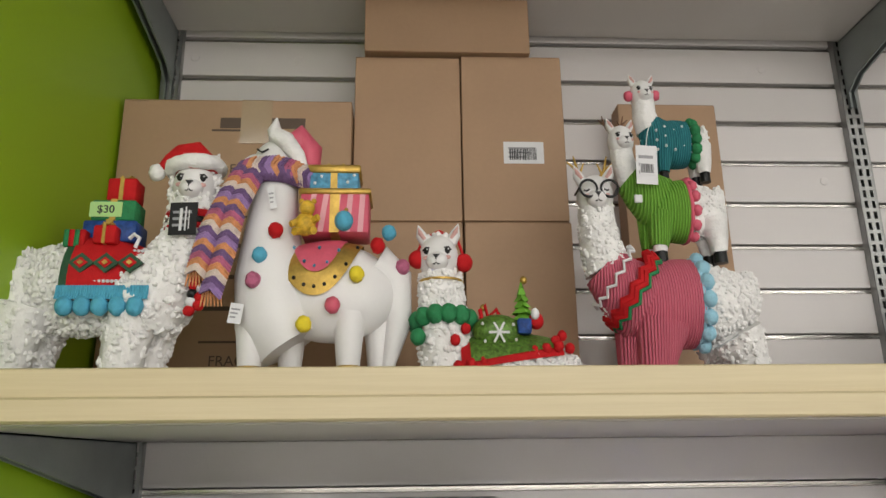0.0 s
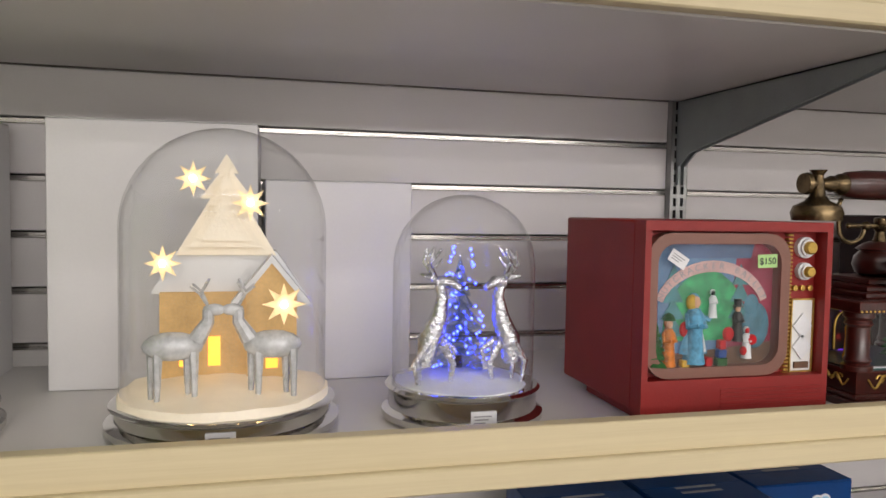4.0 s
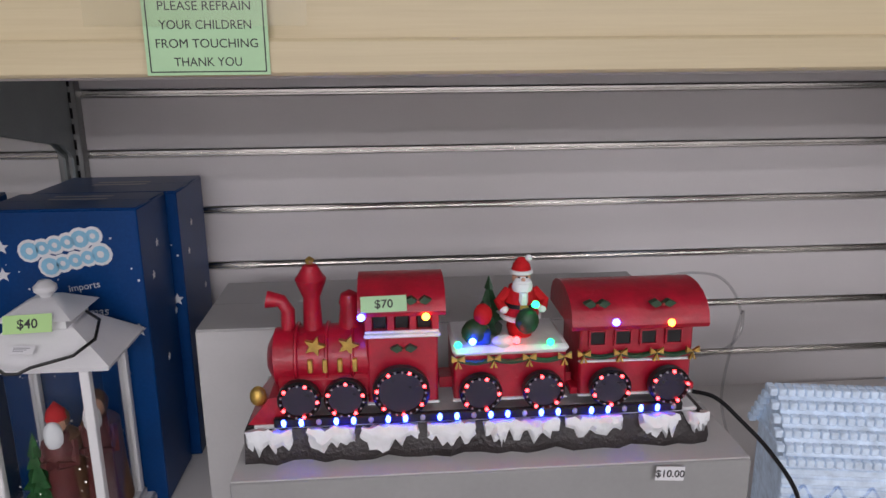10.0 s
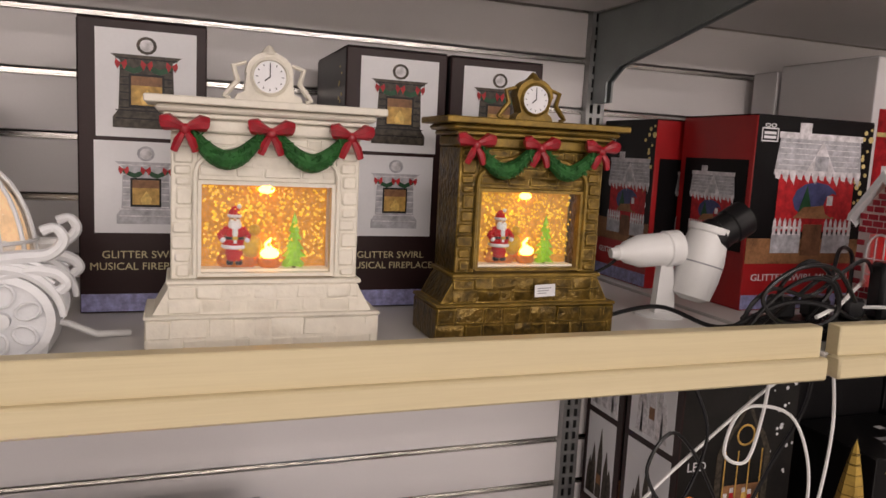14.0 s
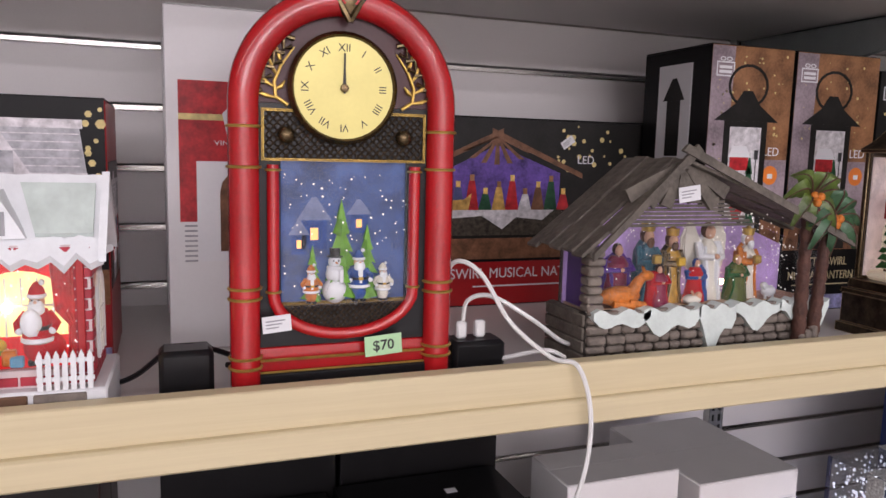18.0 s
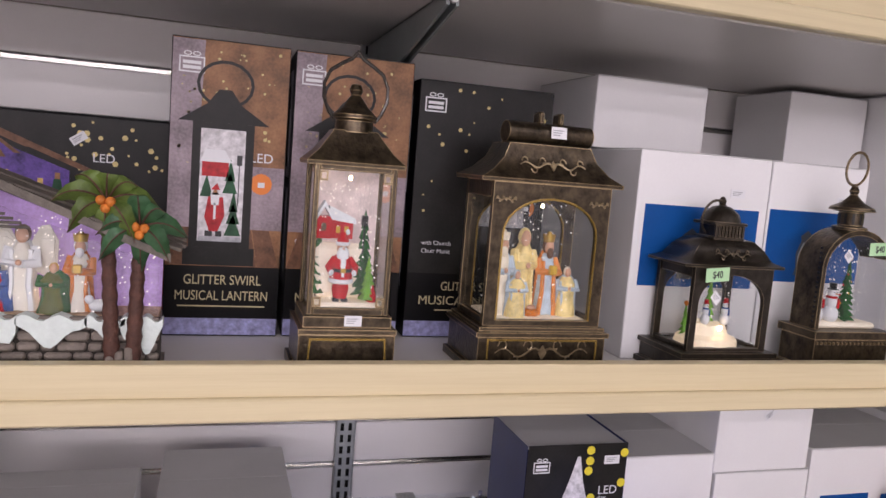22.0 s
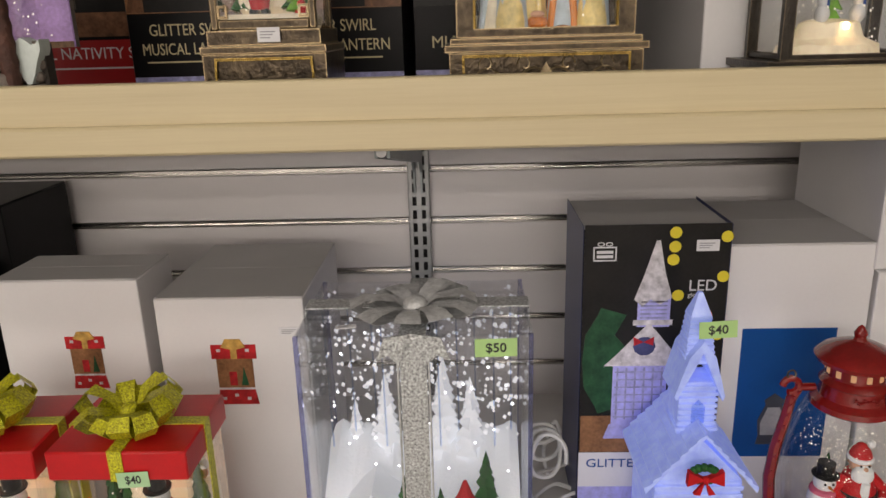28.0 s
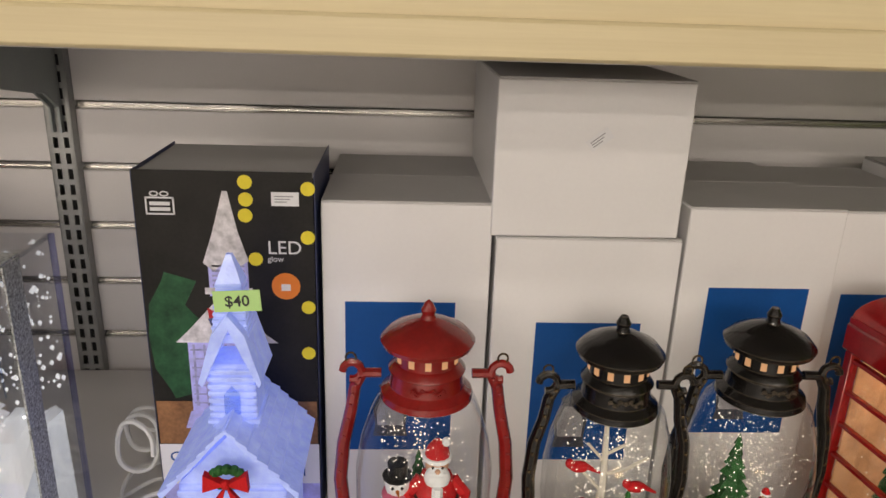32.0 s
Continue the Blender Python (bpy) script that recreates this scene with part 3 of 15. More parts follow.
PH_GREEN = paint("photo_green", (0.015, 0.07, 0.03), 0.4, var=0.6, scale=60, bump=0, spec=0.25)
PH_PALE = paint("photo_pale", (0.60, 0.58, 0.60), 0.4, var=0.45, scale=110, bump=0)
PH_WARM = paint("photo_warm", (0.25, 0.12, 0.055), 0.4, var=0.7, scale=26, bump=0, spec=0.25)
PH_BLUE = paint("photo_blue", (0.06, 0.07, 0.17), 0.4, var=0.5, scale=40, bump=0, spec=0.25)
PH_LILAC = paint("photo_lilac", (0.30, 0.30, 0.52), 0.4, var=0.5, scale=120, bump=0)
BOKEH = paint("photo_lights", (0.62, 0.50, 0.20), 0.5, var=0.3, scale=100, bump=0)


def fireplace_photo(parent, xm, z0, u, dark):
    """A little printed fireplace, u high."""
    X = lambda v: xm + u * v
    Z = lambda v: z0 + u * v
    body, line = (PH_BRONZE, PH_DARK) if dark else (PH_GREY, PH_PALE)
    g = G(body)
    g.prism([(X(a), Z(b)) for a, b in ((-0.36, 0), (0.36, 0), (0.36, 0.12), (0.30, 0.20), (0.28, 0.75), (0.38, 0.82), (-0.38, 0.82), (-0.28, 0.75), (-0.30, 0.20), (-0.36, 0.12))], -0.0010, -0.0004)
    g.ring([(X(0.11 * cos(a * 0.5236)), Z(0.93 + 0.10 * sin(a * 0.5236))) for a in range(12)], [(X(0.075 * cos(a * 0.5236)), Z(0.93 + 0.07 * sin(a * 0.5236))) for a in range(12)], -0.0011, -0.0004)
    g.use(PH_PALE).prism([(X(0.075 * cos(a * 0.7854)), Z(0.93 + 0.07 * sin(a * 0.7854))) for a in range(8)], -0.0012, -0.0005)
    g.use(line)
    for k in range(6):
        for e in (-1, 1):
            g.box(X(e * 0.235 - 0.05), X(e * 0.235 + 0.05), -0.0014, -0.0008, Z(0.22 + 0.085 * k), Z(0.235 + 0.085 * k))
    for z in (0.10, 0.19, 0.77):
        g.box(X(-0.33), X(0.33), -0.0014, -0.0008, Z(z), Z(z + 0.014))
    g.use(PH_DARK).box(X(-0.19), X(0.19), -0.0015, -0.0009, Z(0.23), Z(0.61))
    g.use(PH_GOLD).box(X(-0.165), X(0.165), -0.0019, -0.0014, Z(0.26), Z(0.585))
    g.use(PH_WARM).box(X(-0.165), X(0.165), -0.0022, -0.0018, Z(0.48), Z(0.585))
    g.use(PH_YEL).prism([(X(-0.05), Z(0.27)), (X(0.06), Z(0.27)), (X(0.075), Z(0.34)), (X(0.005), Z(0.44)), (X(-0.07), Z(0.33))], -0.0023, -0.0018)
    g.use(PH_GREEN)
    for e in (-1, 1):
        g.prism([(X(e * 0.27), Z(0.73)), (X(e * 0.14), Z(0.67)), (X(0), Z(0.73)), (X(0), Z(0.70)), (X(e * 0.07), Z(0.63)), (X(e * 0.14), Z(0.61)), (X(e * 0.22), Z(0.64)), (X(e * 0.29), Z(0.69))][::e], -0.0020, -0.0014)
    g.use(PH_RED)
    for c in (-0.27, 0, 0.27):
        for e in (-1, 1):
            g.prism([(X(c), Z(0.72)), (X(c + e * 0.055), Z(0.765)), (X(c + e * 0.065), Z(0.71)), (X(c + e * 0.035), Z(0.65))][::e], -0.0024, -0.0018)
    return part("fireplace_picture", g, parent, smooth=0)


def white_panel(c, x0, x1, z0, z1):
    return slab("picture_panel", WHITEP, x0, x1, z0, z1, c, label="white printed panel")


# dark box of the coach ornament
c = carton(1.463, 1.596, -0.262, -0.075, MID_Z, 0.19, BROWNCARD, "dark brown box with pictures of a coach ornament", 0, lid=BLACKCARD, flap=False)
w = c["w"]
slab("printed_base", PH_LILAC, -w + 0.001, w - 0.001, -0.028, -0.006, c)
for z0, z1, m in ((0.108, 0.183, PH_DARK), (0.033, 0.104, PH_GREY)):
    p = white_panel(c, -w + 0.038, w - 0.003, z0, z1)
    g = G(m)
    xm = 0.017
    zz = z0 + 0.012
    for s in (-0.018, 0.018):
        g.prism([(xm + s + 0.011 * cos(a * 0.6283), zz + 0.011 + 0.011 * sin(a * 0.6283)) for a in range(10)], -0.0012, -0.0004)
    g.prism([(xm - 0.032, zz + 0.014), (xm + 0.032, zz + 0.016), (xm + 0.034, zz + 0.026), (xm + 0.02, zz + 0.022), (xm + 0.018, zz + 0.036), (xm + 0.006, zz + 0.046), (xm, zz + 0.054), (xm - 0.006, zz + 0.046), (xm - 0.018, zz + 0.036), (xm - 0.02, zz + 0.022), (xm - 0.034, zz + 0.026)], -0.0012, -0.0004)
    g.use(PH_WARM).box(xm - 0.009, xm + 0.009, -0.0015, -0.001, zz + 0.022, zz + 0.04)
    part("coach_picture", g, p, smooth=0)
barcode(c, pose(-w + 0.036, -0.0004, 0.034), 0.036, 0.026)
lettering("printing", "LED", 0.008, pose(-w - 0.0004, 0.05, 0.10, 0, 0, -90), WHITEP, c, 0.0001)
price("", WHITEP, 0.022, 0.012, pose(-w + 0.022, -0.0005, 0.176), c, *STICKER)


def fire_box(x0, x1, y0, y1, h, label, two=True):
    c = carton(x0, x1, y0, y1, MID_Z, h, BROWNCARD, label, 0, lid=BLACKCARD, flap=False, group="fireplace boxes")
    w = c["w"]
    p = white_panel(c, -w + 0.016, w - 0.010, h * 0.565, h - 0.010)
    fireplace_photo(p, 0.003, h * 0.60, h * 0.33, True)
    p = white_panel(c, -w + 0.014, w - 0.012, h * 0.20, h * 0.55)
    fireplace_photo(p, 0.002, h * 0.235, h * 0.29, False)
    lettering("title", "GLITTER SWIRL", 0.0075, pose(0.0, -0.0004, 0.030), GOLDP, c, 0.0002, wide=0.078)
    lettering("title", "MUSICAL FIREPLACE", 0.0075, pose(0.0, -0.0004, 0.018), GOLDP, c, 0.0002, wide=0.100)
    slab("printed_base", PH_LILAC, -w + 0.001, w - 0.001, -0.028, -0.010, c)
    # side with lights and the same ornament
    s = part("side_print", G(BLACKCARD).box(-w - 0.0005, -w + 0.0001, 0.002, y1 - y0 - 0.002, 0.02, h - 0.003), c, smooth=0)
    random.seed(int(x0 * 1000))
    gd = G(BOKEH)
    for _ in range(26):
        yy, zz, r = random.choice((random.uniform(0.02, 0.035), random.uniform(0.03, 0.05))), random.uniform(h * 0.3, h - 0.01), random.uniform(0.001, 0.0026)
        gd.prism([(yy + r * cos(a * 1.047), zz + r * sin(a * 1.047)) for a in range(6)], -w - 0.0010, -w - 0.0004, "x")
    part("bokeh_print", gd, s, smooth=0)["kind"] = "stuff"
    gf = G(PH_DARK).prism([(0.06, 0.04), (0.13, 0.04), (0.125, 0.15), (0.135, 0.18), (0.055, 0.18), (0.065, 0.15)], -w - 0.0009, -w - 0.0003, "x")
    gf.use(PH_RED)
    for yy in (0.07, 0.095, 0.12):
        gf.box(-w - 0.0012, -w - 0.0008, yy - 0.008, yy + 0.008, 0.155, 0.168)
    gf.use(PH_GOLD).box(-w - 0.0012, -w - 0.0008, 0.075, 0.115, 0.07, 0.12)
    part("fireplace_picture", gf, s, smooth=0)
    lettering("printing", "LED", 0.009, pose(-w - 0.0007, 0.016, h * 0.42, 0, 0, -90), WHITEP, c, 0.0001)
    return c


fire_box(1.703, 1.822, -0.226, -0.05, 0.262, "tall dark brown box printed with two fireplace ornaments")
fire_box(1.965, 2.080, -0.226, -0.05, 0.258, "tall dark brown box printed with two fireplace ornaments")
fire_box(2.086, 2.202, -0.222, -0.05, 0.258, "tall dark brown box printed with two fireplace ornaments")
barcode(c, pose(0.03, -0.0004, 0.05), 0.036, 0.02)


# red and black boxes of the brick house
def house_photo(parent, xm, z0, u, side=None):
    """A printed brick house with a snowy roof, on the front or on a side."""
    g = G(PH_RED).box(xm - u * 0.40, xm + u * 0.40, -0.001, -0.0004, z0 + u * 0.20, z0 + u * 0.68)
    g.use(PH_GREY).prism([(xm - u * 0.46, z0 + u * 0.66), (xm + u * 0.46, z0 + u * 0.66), (xm + u * 0.42, z0 + u * 0.98), (xm - u * 0.42, z0 + u * 0.98)], -0.0012, -0.0006)
    g.use(PH_PALE).box(xm - u * 0.44, xm + u * 0.44, -0.0014, -0.001, z0 + u * 0.95, z0 + u * 1.0)
    for k in range(12):
        x = xm + u * (-0.46 + 0.0767 * k)
        g.prism([(x, z0 + u * 0.70), (x + u * 0.0767, z0 + u * 0.70), (x + u * 0.06, z0 + u * (0.62 - 0.02 * (k % 3))), (x + u * 0.02, z0 + u * 0.63)], -0.0014, -0.001)
    for k in range(5):
        g.box(xm - u * 0.42, xm + u * 0.42, -0.0013, -0.0011, z0 + u * (0.735 + 0.045 * k), z0 + u * (0.742 + 0.045 * k))
    g.prism([(xm - u * 0.14, z0 + u * 0.68), (xm + u * 0.18, z0 + u * 0.68), (xm + u * 0.02, z0 + u * 0.94)], -0.0017, -0.0011).box(xm - u * 0.24, xm - u * 0.12, -0.0016, -0.001, z0 + u * 0.98, z0 + u * 1.08)
    g.use(PH_GREY).box(xm - u * 0.05, xm + u * 0.09, -0.002, -0.0016, z0 + u * 0.70, z0 + u * 0.82)
    g.use(PH_BLUE).prism([(xm + u * 0.24 * cos(a * 0.5236), z0 + u * 0.46 + u * 0.15 * sin(a * 0.5236)) for a in range(12)], -0.0014, -0.0009)
    g.use(PH_GREEN).prism([(xm - u * 0.18, z0 + u * 0.33), (xm - u * 0.02, z0 + u * 0.33), (xm - u * 0.1, z0 + u * 0.58)], -0.0017, -0.0012)
    g.use(PH_WARM).prism([(xm - u * 0.22, z0 + u * 0.31), (xm + u * 0.22, z0 + u * 0.31), (xm + u * 0.1, z0 + u * 0.42), (xm - u * 0.12, z0 + u * 0.40)], -0.0018, -0.0012)
    g.use(PH_RED).prism([(xm + u * (0.18 + 0.09 * cos(a * 0.7854)), z0 + u * (0.42 + 0.1 * sin(a * 0.7854))) for a in range(8)], -0.0019, -0.0012)
    g.use(PH_PALE).box(xm + u * 0.12, xm + u * 0.18, -0.0021, -0.0016, z0 + u * 0.42, z0 + u * 0.50)
    for a in (-0.42, 0.12):
        g.use(PH_GREY).box(xm + u * a, xm + u * (a + 0.30), -0.0015, -0.0010, z0 + u * 0.02, z0 + u * 0.18)
        g.use(PH_PALE).box(xm + u * a, xm + u * (a + 0.30), -0.0017, -0.0013, z0 + u * 0.22, z0 + u * 0.24)
        for k in range(6):
            x = xm + u * (a + 0.004 + 0.052 * k)
            g.prism([(x, z0 + u * 0.17), (x + u * 0.03, z0 + u * 0.17), (x + u * 0.03, z0 + u * 0.28), (x + u * 0.015, z0 + u * 0.31), (x, z0 + u * 0.28)], -0.0018, -0.0013)
    g.use(PH_WOOD).box(xm - u * 0.10, xm + u * 0.10, -0.0017, -0.001, z0, z0 + u * 0.26)
    o = part("house_picture", g, parent, smooth=0)
    if side:
        o.matrix_local = pose(side[0], side[1], 0, 0, 0, side[2])
    return o


def gift_mark(parent, x, z, s, mat=WHITEP, y=-0.0005):
    g = G(mat)
    for a, b, p, q in ((-1, -0.88, -0.8, 0.5), (0.88, 1, -0.8, 0.5), (-1, 1, 0.38, 0.5), (-1, 1, -0.8, -0.68)):
        g.box(x + a * s, x + b * s, y - 0.0004, y + 0.0002, z + p * s, z + q * s)
    for sg in (-1, 1):
        g.ring([(x + sg * s * (0.35 + 0.33 * cos(t)), z + s * (0.72 + 0.2 * sin(t))) for t in [i * 0.7854 for i in range(8)]],
               [(x + sg * s * (0.35 + 0.23 * cos(t)), z + s * (0.72 + 0.12 * sin(t))) for t in [i * 0.7854 for i in range(8)]], y - 0.0004, y + 0.0002)
    for k in (0.0, -0.4):
        g.box(x - 0.7 * s, x + 0.7 * s, y - 0.0004, y + 0.0002, z + (k - 0.12) * s, z + (k + 0.14) * s)
    return part("brand_mark", g, parent, smooth=0)


def house_box(x0, x1, y0, y1, h, label, rz=0.0):
    c = carton(x0, x1, y0, y1, MID_Z, h, REDCARD, label, rz, lid=BLACKCARD, flap=False, group="brick house boxes")
    w = c["w"]
    p = slab("front_print", BLACKCARD, -w + 0.001, w - 0.001, 0.030, h - 0.001, c, label="black printed front")
    slab("front_floor", PH_WARM, -w + 0.001, w - 0.001, 0.030, 0.062, c, y=-0.0004)
    house_photo(p, 0.008, h * 0.19, min(h * 0.72, w * 1.7))
    gift_mark(p, -w + 0.020, h - 0.022, 0.013)
    lettering("printing", "LED", 0.009, pose(w - 0.022, -0.0006, h * 0.42), WHITEP, p, 0.0002)
    lettering("title", "GLITTER SWIRL MUSICAL", 0.0085, pose(0.0, -0.0004, 0.012), WHITEP, c, 0.0002, wide=(x1 - x0) * 0.86)
    slab("printed_base", PH_LILAC, -w + 0.001, w - 0.001, -0.028, -0.010, c)
    random.seed(11)
    g = G(BOKEH)
    for _ in range(16):
        r, x, z = random.uniform(0.002, 0.0045), random.uniform(w - 0.026, w - 0.004), random.uniform(h * 0.5, h * 0.97)
        g.prism([(x + r * cos(a * 1.047), z + r * sin(a * 1.047)) for a in range(6)], -0.0010, -0.0004)
    part("bokeh_print", g, p, smooth=0)["kind"] = "stuff"
    # sides: red with a black panel and a smaller picture
    d = y1 - y0
    for sg, turn in ((-1, -90), (1, 90)):
        q = part("side_print", G(BLACKCARD).box(min(sg * w, sg * (w + 0.0005)), max(sg * w, sg * (w + 0.0005)), 0.008, d * 0.92, h * 0.20, h * 0.74), c, smooth=0)
        house_photo(q, 0.0, h * 0.22, h * 0.44, (sg * (w + 0.0002), d * 0.5, turn))
    return c


house_box(2.456, 2.645, -0.300, -0.160, 0.214, "red and black box printed with a snowy brick house")
house_box(2.353, 2.487, -0.083, 0.077, 0.209, "red and black house box turned sideways behind another", -90)
white(2.692, 2.800, -0.072, -0.02, MID_Z, 0.302, "plain pale grey cardboard box", group="tall pale boxes")
c = white(2.694, 2.884, -0.252, -0.078, MID_Z, 0.309, "tall white box with a red label and a clock picture", group="tall pale boxes")
w = c["w"]
p = slab("red_print", PH_RED, -w + 0.012, w - 0.020, 0.10, 0.238, c, label="red printed label")
slab("gold_band", BOKEH, -w + 0.012, w - 0.02, 0.200, 0.206, c, y=-0.0004)
g = G(WHITEP)
g.prism([(-0.038, 0.187), (0.038, 0.187), (0.042, 0.200), (0.036, 0.215), (-0.030, 0.219), (-0.042, 0.207)], -0.0010, -0.0003)
g.use(BLACKP)
for k, (a, b) in enumerate(((-0.028, 0.026), (-0.018, 0.030))):
    g.prism([(a, 0.205 - 0.011 * k), (b, 0.205 - 0.011 * k), (b, 0.209 - 0.011 * k), (a, 0.209 - 0.011 * k)], -0.0013, -0.0008)
part("brand_mark", g, p, smooth=0)
lettering("printing", "VINTAGE SWIRLING &", 0.0045, pose(-0.005, -0.0007, 0.178), WHITEP, p, 0.0001, wide=0.09)
lettering("printing", "CLOCK SCENE", 0.0045, pose(0.005, -0.0007, 0.169), WHITEP, p, 0.0001, wide=0.055)
g = G(WHITEP).box(-w + 0.028, w - 0.024, -0.0008, -0.0004, 0.06, 0.160)
g.use(PH_WOOD).prism([(-0.045, 0.07), (0.02, 0.07), (0.02, 0.13)] + [(-0.0125 + 0.0325 * cos(a * 0.3927), 0.13 + 0.026 * sin(a * 0.3927)) for a in range(1, 8)] + [(-0.045, 0.13)], -0.0012, -0.0006)
g.use(BOKEH).prism([(-0.0125 + 0.014 * cos(a * 0.5236), 0.135 + 0.014 * sin(a * 0.5236)) for a in range(12)], -0.0016, -0.001)
g.use(PH_BLUE).box(-0.032, 0.008, -0.0016, -0.001, 0.085, 0.115)
part("clock_picture", g, p, smooth=0)
g = G(GREYP)
for k in range(8):
    g.box(-w + 0.016, -w + 0.03 + 0.012 * (k % 3), -0.0006, 0.0001, 0.095 - 0.005 * k, 0.0968 - 0.005 * k)
part("small_print", g, c, smooth=0)

# box of the stable scene, lying long
c = carton(2.935, 3.335, -0.125, -0.03, MID_Z, 0.222, BLACKCARD, "long black and red box printed with a stable scene", 0, flap=False)
w, h = c["w"], 0.222
slab("red_band", REDCARD, -w + 0.001, w - 0.001, -0.028, 0.030, c)
p = slab("front_print", PH_DARK, -w + 0.003, w - 0.003, 0.033, h - 0.002, c)
g = G(paint("photo_violet", (0.11, 0.06, 0.28), 0.4, var=0.8, scale=40, bump=0, spec=0.25)).prism([(-w + 0.085, 0.098), (w - 0.135, 0.098), (w - 0.135, 0.150), (-0.03, 0.186), (-w + 0.085, 0.146)], -0.0011, -0.0004)
g.use(PH_WOOD)
for e, x1 in ((-1, -w + 0.05), (1, w - 0.10)):
    g.prism([(-0.03 - e * 0.008, 0.208), (-0.03 - e * 0.008, 0.200), (x1, 0.143), (x1, 0.150)][::e], -0.0016 - 0.0002 * e, -0.0008)
for k in range(7):
    a = radians(-152 + 20.5 * k)
    g.prism([(-0.032, 0.196), (-0.028, 0.196), (-0.026 + 0.055 * cos(a), 0.192 + 0.032 * sin(a)), (-0.034 + 0.055 * cos(a), 0.192 + 0.032 * sin(a))], -0.0014 - 0.0001 * (k % 2), -0.0008)
g.box(-w + 0.003, w - 0.003, -0.0010, -0.0005, 0.034, 0.062)
g.use(PH_BRONZE).box(-w + 0.08, w - 0.13, -0.0013, -0.0007, 0.066, 0.10).box(-w + 0.08, -w + 0.096, -0.0015, -0.0007, 0.10, 0.140)
g.use(PH_PALE).prism([(-w + 0.08, 0.102), (-w + 0.09, 0.088), (-0.05, 0.092), (-0.02, 0.074), (0.0, 0.090), (0.04, 0.086), (0.06, 0.102)], -0.0016, -0.0012)
for k, m in enumerate((PH_BLUE, PH_RED, PH_GREEN, PH_GOLD, PH_RED, PH_PALE, PH_WOOD, PH_GREEN, PH_RED)):
    x, z = -w + 0.115 + 0.0195 * k, 0.130 + 0.010 * sin(k * 2.1)
    g.use(m).prism([(x - 0.010, 0.10), (x + 0.010, 0.10), (x + 0.004, z), (x - 0.004, z)], -0.0017 - 0.0002 * (k % 2), -0.0011)
    g.use((PH_YEL, PH_WARM)[k % 2]).box(x - 0.003, x + 0.003, -0.0020, -0.0011, z, z + 0.008)
g.use(PH_GOLD).prism([(-w + 0.098, 0.10), (-w + 0.130, 0.10), (-w + 0.134, 0.122), (-w + 0.124, 0.114), (-w + 0.100, 0.112)], -0.0023, -0.0017)
part("stable_picture", g, p, smooth=0)
gift_mark(p, -w + 0.030, h - 0.024, 0.016)
sparkle_dots(8, 26, 0.06, w - 0.02, 0.15, h - 0.008, 0.0015, 0.004, BOKEH, p)
lettering("title", "GLITTER SWIRL MUSICAL NATIVITY SCENE", 0.0135, pose(0.006, -0.0007, 0.014), WHITEP, c, 0.0002, wide=0.345)
g = G(WHITEP).box(-0.06, 0.13, -0.0009, -0.0004, -0.004, -0.002)
part("small_print", g, c, smooth=0)
lettering("printing", "LED", 0.011, pose(0.105, -0.0006, 0.168), WHITEP, p, 0.0002)
lettering("printing", "with Church", 0.006, pose(0.070, -0.0006, 0.094), WHITEP, p, 0.0001)
lettering("printing", "Choir Music", 0.006, pose(0.070, -0.0006, 0.083), WHITEP, p, 0.0001)
price("", WHITEP, 0.020, 0.011, pose(0.075, -0.001, 0.192, 0, -35, 0), c, "sticker", "small white price sticker")


